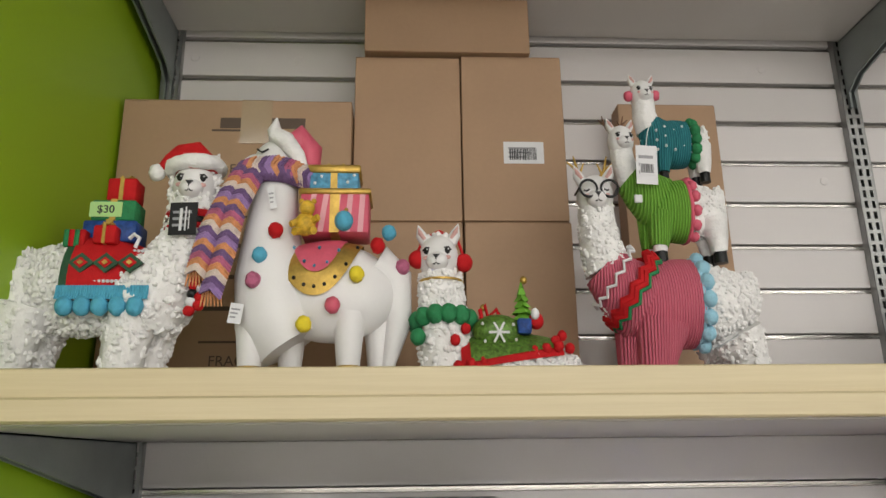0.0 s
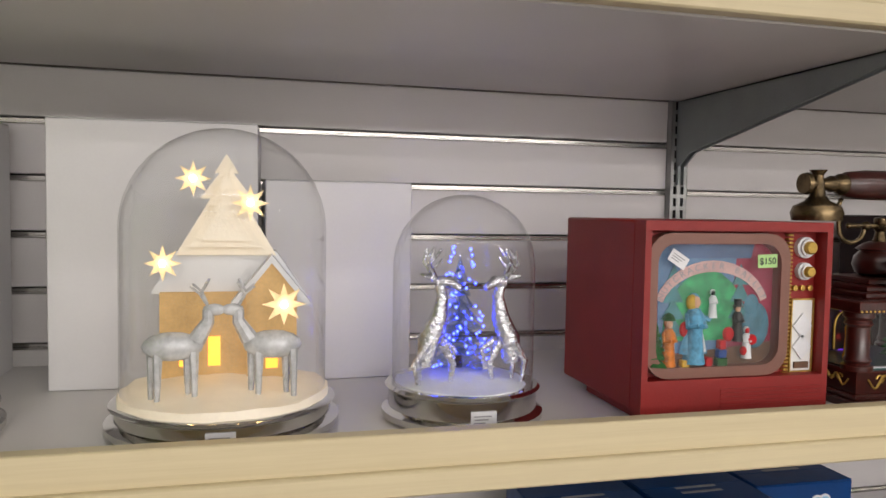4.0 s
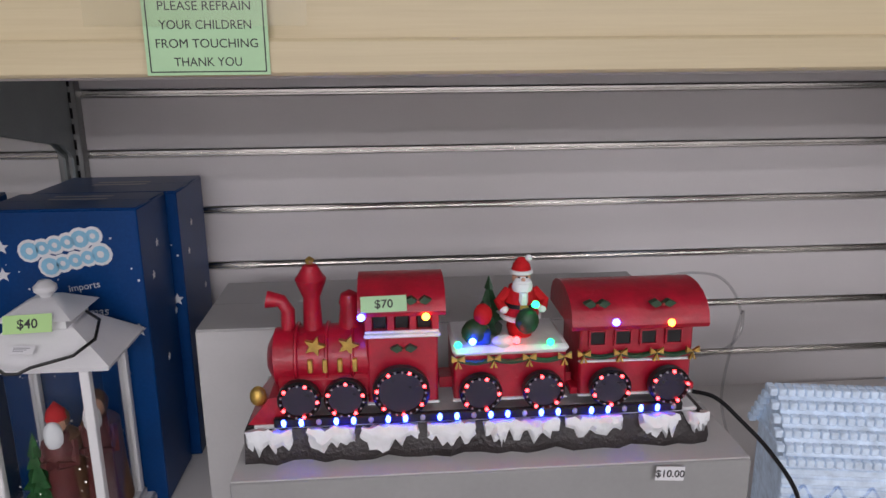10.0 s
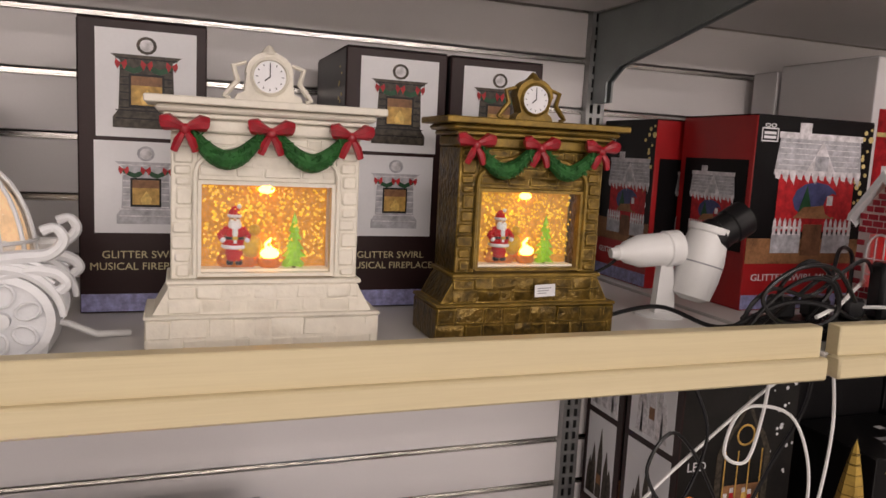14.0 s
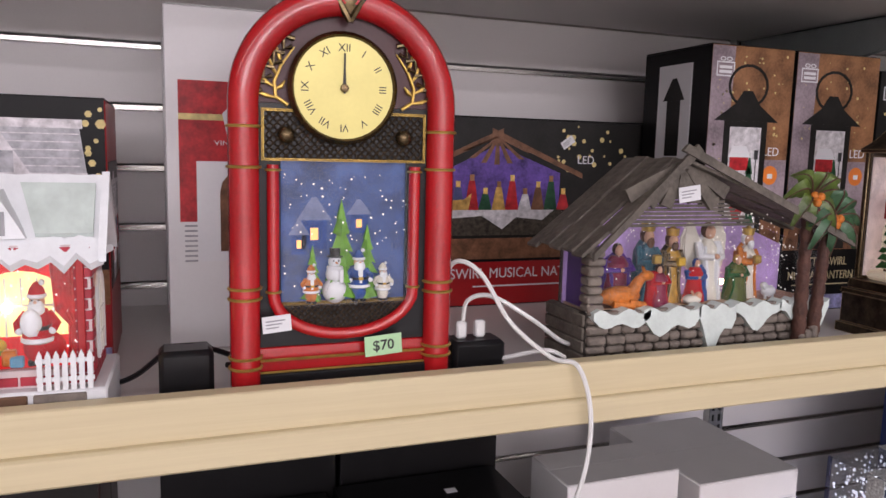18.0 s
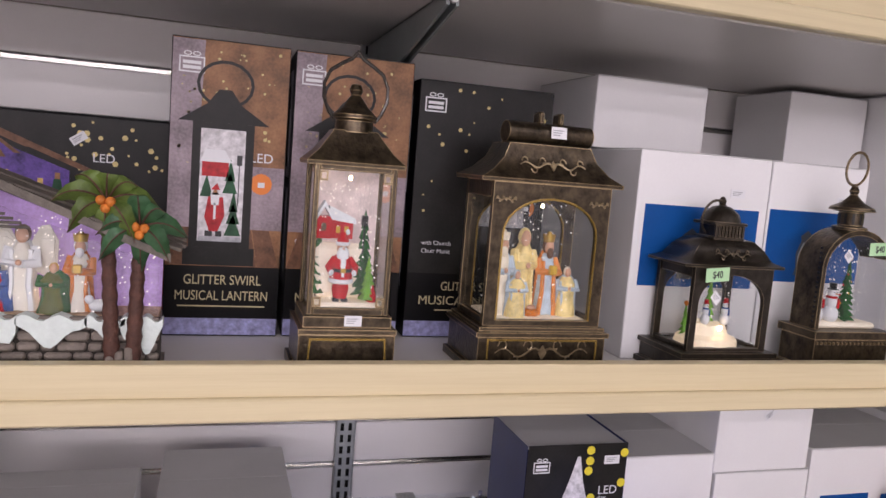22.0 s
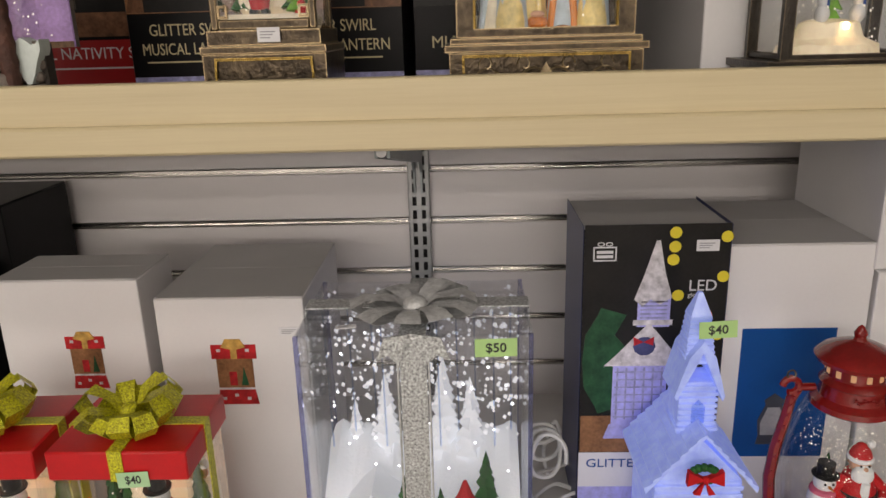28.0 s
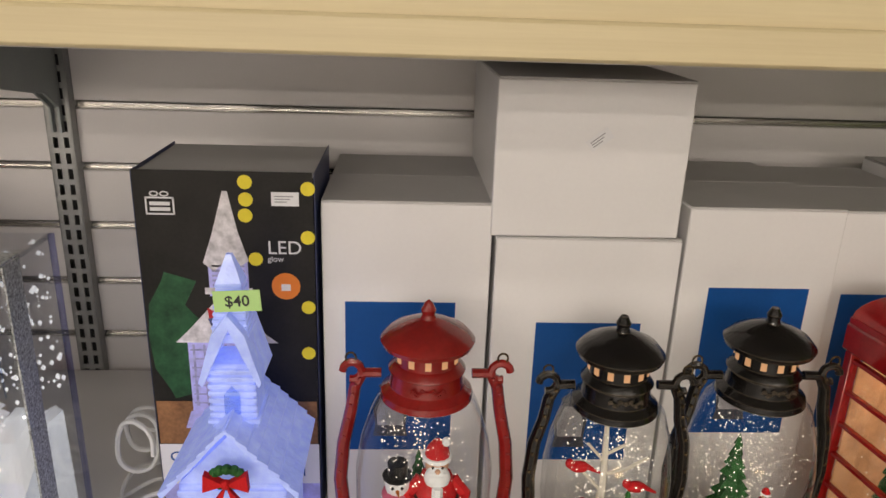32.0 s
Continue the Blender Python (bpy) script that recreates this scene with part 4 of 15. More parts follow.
# tall lantern boxes
def lantern_photo(p, xm, z0, u):
    g = G(PH_DARK)
    g.box(xm - u * 0.17, xm + u * 0.17, -0.0011, -0.0004, z0, z0 + u * 0.09)
    g.box(xm - u * 0.145, xm + u * 0.145, -0.0010, -0.0004, z0 + u * 0.09, z0 + u * 0.70)
    g.prism([(xm - u * 0.215, z0 + u * 0.70), (xm + u * 0.215, z0 + u * 0.70), (xm + u * 0.08, z0 + u * 0.79), (xm + u * 0.03, z0 + u * 0.86), (xm - u * 0.03, z0 + u * 0.86), (xm - u * 0.08, z0 + u * 0.79)], -0.0014, -0.0006)
    n = 18
    g.ring([(xm + u * 0.135 * cos(6.2832 * i / n), z0 + u * 0.885 + u * 0.115 * sin(6.2832 * i / n)) for i in range(n)],
           [(xm + u * 0.120 * cos(6.2832 * i / n), z0 + u * 0.885 + u * 0.100 * sin(6.2832 * i / n)) for i in range(n)], -0.0012, -0.0005)
    g.use(PH_PALE).box(xm - u * 0.105, xm + u * 0.105, -0.0013, -0.0008, z0 + u * 0.12, z0 + u * 0.67)
    g.use(PH_RED).box(xm - u * 0.095, xm + u * 0.03, -0.0016, -0.0011, z0 + u * 0.44, z0 + u * 0.52)
    g.use(WHITEP).prism([(xm - u * 0.105, z0 + u * 0.51), (xm + u * 0.045, z0 + u * 0.51), (xm + u * 0.01, z0 + u * 0.57), (xm - u * 0.08, z0 + u * 0.57)], -0.0018, -0.0011)
    g.use(PH_GREEN)
    for x, z, r in ((0.06, 0.15, 0.04), (0.06, 0.21, 0.032), (0.06, 0.27, 0.022), (0.04, 0.36, 0.035), (0.04, 0.42, 0.025), (-0.07, 0.34, 0.03)):
        g.prism([(xm + u * (x - r), z0 + u * z), (xm + u * (x + r), z0 + u * z), (xm + u * x, z0 + u * (z + 0.11))], -0.0016, -0.0011)
    g.use(BLACKP).box(xm + u * 0.078, xm + u * 0.083, -0.0018, -0.0012, z0 + u * 0.30, z0 + u * 0.52).box(xm + u * 0.068, xm + u * 0.093, -0.0019, -0.0012, z0 + u * 0.50, z0 + u * 0.55)
    g.use(PH_RED).prism([(xm - u * 0.075, z0 + u * 0.24), (xm - u * 0.05, z0 + u * 0.17), (xm - u * 0.01, z0 + u * 0.17), (xm + u * 0.02, z0 + u * 0.25), (xm + u * 0.01, z0 + u * 0.34), (xm - u * 0.06, z0 + u * 0.34)], -0.0021, -0.0015)
    g.use(WHITEP).prism([(xm - u * 0.045, z0 + u * 0.30), (xm - u * 0.01, z0 + u * 0.30), (xm - u * 0.005, z0 + u * 0.36), (xm - u * 0.05, z0 + u * 0.36)], -0.0023, -0.0018).box(xm - u * 0.033, xm - u * 0.022, -0.0023, -0.0018, z0 + u * 0.23, z0 + u * 0.31)
    g.use(PH_WARM).prism([(xm - u * 0.045, z0 + u * 0.35), (xm - u * 0.01, z0 + u * 0.35), (xm - u * 0.028, z0 + u * 0.385)], -0.0023, -0.0018)
    g.use(PH_RED).prism([(xm - u * 0.048, z0 + u * 0.375), (xm - u * 0.006, z0 + u * 0.375), (xm - u * 0.02, z0 + u * 0.41)], -0.0025, -0.0018)
    g.use(BLACKP).box(xm - u * 0.07, xm - u * 0.035, -0.0021, -0.0015, z0 + u * 0.145, z0 + u * 0.172).box(xm - u * 0.02, xm + u * 0.01, -0.0021, -0.0015, z0 + u * 0.145, z0 + u * 0.172)
    g.use(PH_GREY).box(xm - u * 0.10, xm + u * 0.10, -0.0020, -0.0014, z0 + u * 0.12, z0 + u * 0.145)
    return part("lantern_picture", g, p, smooth=0)


def lantern_box(x0, x1, y0, y1, h, label, rz=0.0, front=PH_WARM, title="MUSICAL LANTERN", photo=True):
    c = carton(x0, x1, y0, y1, MID_Z, h, BLACKCARD, label, rz, flap=False, group="musical lantern boxes")
    w = c["w"]
    p = slab("front_print", front, -w + 0.001, w - 0.001, 0.055, h - 0.001, c)
    if photo:
        dusk = paint("photo_dusk", (0.27, 0.215, 0.24), 0.4, var=0.7, scale=18, bump=0, spec=0.25)
        part("printed_glow", G(dusk).prism([(-w + 0.001, 0.10), (-w + 0.03, 0.10), (-w + 0.036, h - 0.002), (-w + 0.001, h - 0.002)], -0.0007, -0.0003).box(-w + 0.03, w - 0.001, -0.0006, -0.0003, 0.10, 0.175), p, smooth=0)
        for k in range(5):
            a, b = -w + 0.001 + (2 * w - 0.002) * k / 5, -w + 0.001 + (2 * w - 0.002) * (k + 0.94) / 5
            part("printed_plank", G(PH_WOOD).prism([(a, 0.056), (b, 0.056), (b * 0.8, 0.100), (a * 0.8, 0.100)], -0.0009, -0.0004), p, smooth=0)
        lantern_photo(p, -0.006, 0.056, 0.238)
        sparkle_dots(int(x0 * 100), 46, -w + 0.01, w - 0.01, h * 0.5, h * 0.97, 0.0006, 0.0026, BOKEH, p)
    else:
        n = 20
        g = G(PH_DARK).box(-0.02, 0.07, -0.001, -0.0004, h * 0.33, h * 0.72)
        g.use(PH_GREY).prism([(-0.012, h * 0.40), (0.062, h * 0.40), (0.062, h * 0.60), (0.025, h * 0.68), (-0.012, h * 0.60)], -0.0013, -0.0008)
        g.use(PH_PALE)
        for k in range(4):
            x = 0.0 + 0.016 * k
            g.prism([(x - 0.006, h * 0.41), (x + 0.006, h * 0.41), (x + 0.003, h * 0.52), (x - 0.003, h * 0.52)], -0.0016, -0.0011)
        part("lantern_picture", g, p, smooth=0)
        sparkle_dots(7, 26, -w + 0.004, w - 0.01, h * 0.4, h * 0.98, 0.001, 0.0032, BOKEH, p)
    gift_mark(p, -w + 0.022, h - 0.028, 0.014)
    lettering("printing", "LED", 0.011, pose(w - 0.028, -0.0006, h * 0.585), WHITEP, p, 0.0002)
    g = G(ORANGEP).prism([(w - 0.027 + 0.0125 * cos(a * 0.3927), h * 0.49 + 0.0125 * sin(a * 0.3927)) for a in range(16)], -0.0009, -0.0003)
    g.use(WHITEP).box(w - 0.031, w - 0.023, -0.0012, -0.0007, h * 0.49 - 0.004, h * 0.49 + 0.002)
    part("cable_mark", g, p, smooth=0)
    for k, tx in enumerate(("with Church" if not photo else "with", "Choir Music" if not photo else "Christmas Music")):
        lettering("printing", tx, 0.0055, pose(-w + 0.036, -0.0007, h * (0.315 - 0.035 * k)), WHITEP, p, 0.0001)
    lettering("title", "GLITTER SWIRL", 0.0115, pose(0.0, -0.0004, 0.038), GOLDP, c, 0.0002, wide=0.088)
    lettering("title", title, 0.0115, pose(0.0, -0.0004, 0.019), GOLDP, c, 0.0002, wide=(x1 - x0) * 0.80)
    part("small_print", G(GOLDP).box(-0.05, 0.05, -0.0004, 0.0001, 0.006, 0.0075), c, smooth=0)
    slab("printed_base", PH_LILAC, -w + 0.001, w - 0.001, -0.028, -0.008, c)
    # side: white panel with the lantern
    d = y1 - y0
    s = part("side_panel", G(WHITEP).box(-w - 0.0005, -w + 0.0001, d * 0.25, d * 0.75, h * 0.52, h - 0.02), c, smooth=0)
    q = G(PH_DARK).box(-w - 0.0010, -w - 0.0004, d * 0.40, d * 0.60, h * 0.56, h * 0.80)
    q.prism([(d * 0.34, h * 0.79), (d * 0.66, h * 0.79), (d * 0.53, h * 0.88), (d * 0.47, h * 0.88)], -w - 0.0012, -w - 0.0004, "x")
    part("lantern_picture", q, s, smooth=0)
    part("side_panel", G(PH_GREY).box(-w - 0.0005, -w + 0.0001, d * 0.25, d * 0.75, h * 0.10, h * 0.48), c, smooth=0)
    return c


lantern_box(3.326, 3.458, -0.265, -0.13, 0.316, "tall black box printed with a lantern before warm lights")
lantern_box(3.464, 3.608, -0.265, -0.13, 0.316, "tall black box printed with a lantern before warm lights", -1.0)
lantern_box(3.618, 3.800, -0.262, -0.12, 0.300, "tall dark box printed with a nativity lantern", -1.0, PH_DARK, "MUSICAL NATIVITY", photo=False)

GB = "white boxes behind the lanterns"
white(3.877, 4.072, -0.365, -0.09, MID_Z, 0.2355, "white cardboard box with a royal blue picture", (-0.085, 0.085, 0.065, 0.168), group=GB, tag=True)
white(4.082, 4.245, -0.355, -0.15, MID_Z, 0.236, "white cardboard box with a royal blue picture", (-0.078, 0.080, 0.075, 0.172), group=GB, tag=True)
white(3.868, 4.044, -0.25, -0.06, MID_Z + 0.2365, 0.098, "white cardboard box lying on others with a tucked flap", group=GB)
white(4.262, 4.420, -0.165, -0.03, MID_Z, 0.360, group=GB)
white(4.425, 4.62, -0.290, -0.04, MID_Z, 0.366, group=GB)
white(4.635, 4.892, -0.330, -0.04, MID_Z, 0.374, "tall white box with a royal blue picture", (-0.09, 0.075, 0.085, 0.235), group=GB)

# --- lower shelf cartons
LW = "white boxes on the lower shelf"


def castle_box(y0, y1, h, label):
    c = carton(2.428, 2.625, y0, y1, LOW_Z, h, BROWNCARD, label, 0, lid=BLACKCARD, flap=False, group="chapel boxes")
    w, d = c["w"], y1 - y0
    for z0, z1, m in ((0.235, h - 0.012, PH_PALE), (0.085, 0.225, PH_BRONZE)):
        p = part("side_panel", G(WHITEP).box(-w - 0.0006, -w + 0.0001, 0.014, d - 0.012, z0, z1), c, "white printed side panel", smooth=0)
        y, u = d * 0.5, (z1 - z0) * 0.82
        zz = z0 + 0.008
        q = G(m)
        for dy, k in ((0, 1.0), (-0.018, 0.72), (0.018, 0.74), (-0.028, 0.5), (0.028, 0.52)):
            q.prism([(y + dy - 0.008, zz), (y + dy + 0.008, zz), (y + dy + 0.006, zz + u * k * 0.62), (y + dy, zz + u * k), (y + dy - 0.006, zz + u * k * 0.62)], -w - 0.0012, -w - 0.0005, "x")
        q.use(PH_WARM).box(-w - 0.0015, -w - 0.001, y - 0.006, y + 0.006, zz + u * 0.2, zz + u * 0.34)
        part("chapel_picture", q, p, smooth=0)
    lettering("title", "GLITTER SWIRL", 0.008, pose(-w - 0.0004, d * 0.5, 0.050, 0, 0, -90), GOLDP, c, 0.0001, wide=0.07)
    p = slab("front_print", PH_DARK, -w + 0.002, w - 0.002, 0.095, h - 0.002, c)
    slab("front_band", PH_WARM, -w + 0.002, w - 0.002, 0.095, 0.145, c, y=-0.0005)
    q = G(PH_BRONZE)
    for k, t in enumerate((0.0, 0.010)):
        o = [(-0.036 + t, 0.125), (0.056 - t, 0.125), (0.056 - t, 0.235), (0.044 - t, 0.262), (0.026, 0.282 - t), (0.010, 0.318 - t * 1.6), (-0.006, 0.282 - t), (-0.024 + t, 0.262), (-0.036 + t, 0.235)]
        q.use((PH_BRONZE, PH_DARK)[k]).prism(o, -0.0012 - 0.0003 * k, -0.0006)
    q.use(PH_GOLD).ring([(0.010 + 0.016 * cos(a), 0.262 + 0.016 * sin(a)) for a in [k * 0.5236 for k in range(12)]], [(0.010 + 0.013 * cos(a), 0.262 + 0.013 * sin(a)) for a in [k * 0.5236 for k in range(12)]], -0.0019, -0.0014)
    for x in (-0.022, 0.0, 0.020, 0.041):
        q.box(x - 0.001, x + 0.001, -0.0019, -0.0014, 0.145, 0.240)
    q.use(PH_WARM).box(-0.022, 0.042, -0.0018, -0.0013, 0.128, 0.190)
    for k, m in enumerate((PH_BLUE, PH_RED, PH_LILAC, PH_YEL, PH_RED, PH_BLUE)):
        x, z = -0.017 + 0.0105 * k, 0.172 + 0.010 * sin(k * 2.3)
        q.use(m).prism([(x - 0.006, 0.130), (x + 0.006, 0.130), (x + 0.003, z), (x - 0.003, z)], -0.0022 - 0.0002 * (k % 2), -0.0016)
        q.use(PH_PALE).box(x - 0.003, x + 0.003, -0.0023, -0.0016, z, z + 0.007)
    part("chapel_picture", q, p, smooth=0)
    lettering("printing", "LED", 0.013, pose(-w + 0.030, -0.0008, 0.222), WHITEP, p, 0.0002)
    g = G(ORANGEP).prism([(-w + 0.022 + 0.013 * cos(a * 0.3927), 0.168 + 0.013 * sin(a * 0.3927)) for a in range(16)], -0.0010, -0.0004)
    g.use(WHITEP).box(-w + 0.018, -w + 0.026, -0.0013, -0.0008, 0.164, 0.171)
    part("cable_mark", g, p, smooth=0)
    lettering("printing", "Christmas Music", 0.007, pose(0.045, -0.0008, 0.112), WHITEP, p, 0.0001)
    lettering("title", "GLITTER SWIRL", 0.012, pose(0.0, -0.0004, 0.070), GOLDP, c, 0.0002, wide=0.125)
    lettering("title", "MUSICAL CHAPEL", 0.012, pose(0.0, -0.0004, 0.050), GOLDP, c, 0.0002, wide=0.14)
    slab("printed_base", PH_LILAC, -w + 0.001, w - 0.001, -0.02, 0.02, c)
    sparkle_dots(21, 30, w - 0.05, w - 0.004, 0.15, h - 0.01, 0.0014, 0.0035, WHITEP, p)
    return c


castle_box(-0.250, -0.122, 0.400, "tall dark box printed with a chapel ornament")
castle_box(-0.116, -0.012, 0.395, "tall dark box printed with a chapel ornament")


def low_black(x0, x1, y0, y1, h, z0=LOW_Z, pic=True):
    c = carton(x0, x1, y0, y1, z0, h, BLACKCARD, "black box printed with a copper lantern", 0, flap=False, group="black boxes on the lower shelf")
    w = c["w"]
    if pic:
        q = G(PH_GOLD).prism([(0.0, 0.02), (0.05, 0.02), (0.055, 0.09), (0.04, 0.14), (0.048, 0.15), (0.025, 0.175), (0.002, 0.15), (0.01, 0.14), (-0.005, 0.09)], -0.0008, 0.0001)
        q.use(PH_PALE).prism([(0.006, 0.04), (0.044, 0.04), (0.047, 0.085), (0.036, 0.125), (0.014, 0.125), (0.003, 0.085)], -0.0012, -0.0006)
        part("lantern_picture", q, c, smooth=0)
        sparkle_dots(int(x0 * 50), 9, -w + 0.006, -0.01, 0.1, h - 0.02, 0.001, 0.0025, BOKEH, c)
    g = G(GREYP).box(-0.02, 0.02, (y1 - y0) * 0.35, (y1 - y0) * 0.42, h + 0.0002, h + 0.0005).box(-0.028, 0.028, (y1 - y0) * 0.24, (y1 - y0) * 0.29, h + 0.0002, h + 0.0005)
    part("lid_print", g, c, smooth=0)
    part("sticker", G(WHITEP).box(0.02, 0.034, (y1 - y0) * 0.6, (y1 - y0) * 0.68, h + 0.0002, h + 0.0006), c, "small white sticker", smooth=0)
    return c


low_black(2.690, 2.865, -0.330, -0.185, 0.245)
low_black(2.875, 3.085, -0.330, -0.185, 0.250)
low_black(2.680, 2.880, -0.175, -0.02, 0.315, pic=False)
low_black(2.885, 3.095, -0.175, -0.02, 0.318, pic=False)


def gift_photo(c, xm, z0, u):
    """A small printed gift box with a snow scene."""
    X = lambda v: xm + u * v
    Z = lambda v: z0 + u * v
    g = G(PH_RED).prism([(X(-0.33), Z(0)), (X(0.33), Z(0)), (X(0.29), Z(0.26)), (X(-0.29), Z(0.26))], -0.0006, 0.0001).box(X(-0.36), X(0.36), -0.0006, 0.0001, Z(0.80), Z(1.04))
    g.use(PH_PALE).box(X(-0.29), X(0.29), -0.0005, 0.0001, Z(0.26), Z(0.80))
    for a, b in ((-0.22, 0.08), (-0.02, 0.14), (0.18, 0.08), (-0.24, 0.92), (0.22, 0.92)):
        g.box(X(a - 0.03), X(a + 0.03), -0.0010, -0.0005, Z(b), Z(b + 0.05))
    g.use(PH_WARM).box(X(-0.29), X(0.29), -0.0009, -0.0004, Z(0.30), Z(0.80))
    g.use(PH_GOLD).box(X(-0.05), X(0.05), -0.0011, -0.0005, Z(0.80), Z(1.04)).prism([(X(-0.2), Z(1.0)), (X(0), Z(0.95)), (X(0.2), Z(1.0)), (X(0.12), Z(1.14)), (X(-0.12), Z(1.14))], -0.0013, -0.0007)
    g.use(PH_RED).box(X(-0.10), X(0.02), -0.0013, -0.0008, Z(0.34), Z(0.58)).use(PH_GREEN).prism([(X(0.08), Z(0.34)), (X(0.2), Z(0.34)), (X(0.14), Z(0.66))], -0.0013, -0.0008)
    part("gift_picture", g, c, smooth=0)


c = white(3.140, 3.304, -0.285, -0.190, LOW_Z, 0.258, "white cardboard box with a small printed gift", group=LW)
gift_photo(c, 0.012, 0.126, 0.062)
c = white(3.326, 3.490, -0.300, -0.092, LOW_Z, 0.240, "white cardboard box with a small printed gift", group=LW)
gift_photo(c, 0.0, 0.112, 0.070)
price("", WHITEP, 0.024, 0.010, pose(0.065, -0.0004, 0.20), c, "sticker", "small white sticker")

# church box
c = carton(3.788, 3.938, -0.312, -0.185, LOW_Z, 0.313, BLACKCARD, "tall box printed with a glowing white church", 0, lid=WHITETOP, flap=False)
w, h = c["w"], 0.318
NAVY = paint("navy_card", (0.012, 0.022, 0.10), 0.35, var=0.25, scale=10, bump=0)
part("side_print", G(NAVY).box(-w - 0.0005, -w + 0.0001, 0.001, 0.126, -0.028, h - 0.002), c, smooth=0)
part("side_print", G(NAVY).box(w - 0.0001, w + 0.0005, 0.001, 0.126, -0.028, h - 0.002), c, smooth=0)
p = slab("front_print", PH_DARK, -w + 0.001, w - 0.001, 0.054, h - 0.001, c)
ICE = paint("print_ice", (0.42, 0.42, 0.80), 0.4, var=0.25, scale=90, bump=0)
q = G(PH_GREEN).prism([(-w + 0.002 + 0.03 * (1 + cos(a * 0.5236)) * (0.6 if a % 2 else 1), 0.165 + 0.062 * sin(a * 0.5236)) for a in range(12)], -0.0008, -0.0004)
q.use(PH_WARM).box(-w + 0.002, w - 0.002, -0.0009, -0.0004, 0.055, 0.100)
q.use(ICE).box(-0.040, 0.018, -0.0011, -0.0005, 0.075, 0.168).box(-0.017, 0.017, -0.0012, -0.0006, 0.205, 0.242).prism([(-0.048, 0.072), (0.028, 0.072), (0.022, 0.09), (-0.042, 0.09)], -0.0013, -0.0007)
q.use(PH_PALE).prism([(-0.050, 0.160), (0.040, 0.160), (0.030, 0.168), (-0.004, 0.210), (-0.038, 0.172)], -0.0014, -0.0008).box(-0.021, 0.020, -0.0015, -0.0009, 0.207, 0.213)
q.prism([(-0.021, 0.236), (-0.012, 0.228), (-0.004, 0.236), (0.006, 0.230), (0.018, 0.238), (0.010, 0.265), (0.003, 0.300), (-0.001, 0.300), (-0.012, 0.262)], -0.0014, -0.0008)
q.use(PH_LILAC)
for k in range(6):
    q.box(-0.036 + 0.0095 * k, -0.034 + 0.0095 * k, -0.0014, -0.0010, 0.096, 0.158)
for k in range(7):
    q.box(-0.038, 0.016, -0.0013, -0.0009, 0.098 + 0.009 * k, 0.0995 + 0.009 * k)
for k in range(5):
    q.box(-0.014, 0.014, -0.0014, -0.0010, 0.2145 + 0.0045 * k, 0.2162 + 0.0045 * k)
q.use(PH_BLUE).prism([(-0.008 + 0.012 * cos(a * 0.6283), 0.183 + 0.011 * sin(a * 0.6283)) for a in range(10)], -0.0018, -0.0012)
q.use(PH_RED)
for sg in (-1, 1):
    q.prism([(-0.009, 0.188), (-0.009 + sg * 0.011, 0.194), (-0.009 + sg * 0.010, 0.184)], -0.0022, -0.0016)
part("church_picture", q, p, smooth=0)
gift_mark(p, -w + 0.022, h - 0.030, 0.012)
YEL = paint("print_yellow", (0.75, 0.62, 0.03), 0.5, var=0.1, bump=0)
q = G(YEL)
for x, z in ((0.018, 0.308), (0.018, 0.293), (0.017, 0.279), (w - 0.005, 0.303), (w - 0.006, 0.26), (0.024, 0.24), (w - 0.008, 0.15), (w - 0.007, 0.195)):
    q.prism([(x + 0.0062 * cos(a * 0.5236), z + 0.0062 * sin(a * 0.5236)) for a in range(12)], -0.0010, -0.0004)
part("bokeh_print", q, p, smooth=0)["kind"] = "stuff"
lettering("printing", "LED", 0.012, pose(w - 0.026, -0.0006, 0.250), WHITEP, p, 0.0002)
lettering("printing", "glow", 0.005, pose(w - 0.034, -0.0006, 0.240), WHITEP, p, 0.0001)
q = G(ORANGEP).prism([(w - 0.026 + 0.0125 * cos(a * 0.3927), 0.215 + 0.0125 * sin(a * 0.3927)) for a in range(16)], -0.0009, -0.0003)
q.use(WHITEP).box(w - 0.030, w - 0.022, -0.0012, -0.0007, 0.211, 0.217)
part("cable_mark", q, p, smooth=0)
price("", WHITEP, 0.023, 0.012, pose(w - 0.024, -0.0009, 0.294), c, "sticker", "small white price sticker")
slab("title_band", WHITEP, -w + 0.001, w - 0.001, 0.010, 0.054, c)
lettering("title", "GLITTER SWIRL", 0.0105, pose(-0.008, -0.0008, 0.040), ROYAL, c, 0.0002, wide=0.115)
lettering("title", "CHURCH", 0.0105, pose(0.03, -0.0008, 0.023), ROYAL, c, 0.0002)
slab("printed_base", ICE, -w + 0.001, w - 0.001, -0.02, 0.010, c)

white(3.942, 4.092, -0.300, -0.105, LOW_Z, 0.290, "white box with a royal blue printed panel", (-0.055, 0.045, 0.04, 0.196), group=LW)
white(4.096, 4.264, -0.302, -0.10, LOW_Z, 0.260, "white box with a royal blue printed panel", (-0.043, 0.055, 0.03, 0.178), group=LW)
c = white(4.090, 4.258, -0.302, -0.10, LOW_Z + 0.2609, 0.138, "white box lying on another, with a price sticker", group=LW)
price("", WHITEP, 0.022, 0.011, pose(0.005, -0.0005, 0.088, 0, -38, 0), c, "sticker", "small price sticker stuck on askew")
white(4.268, 4.412, -0.300, -0.10, LOW_Z, 0.290, "white box with a royal blue printed panel", (-0.045, 0.05, 0.06, 0.214), group=LW)
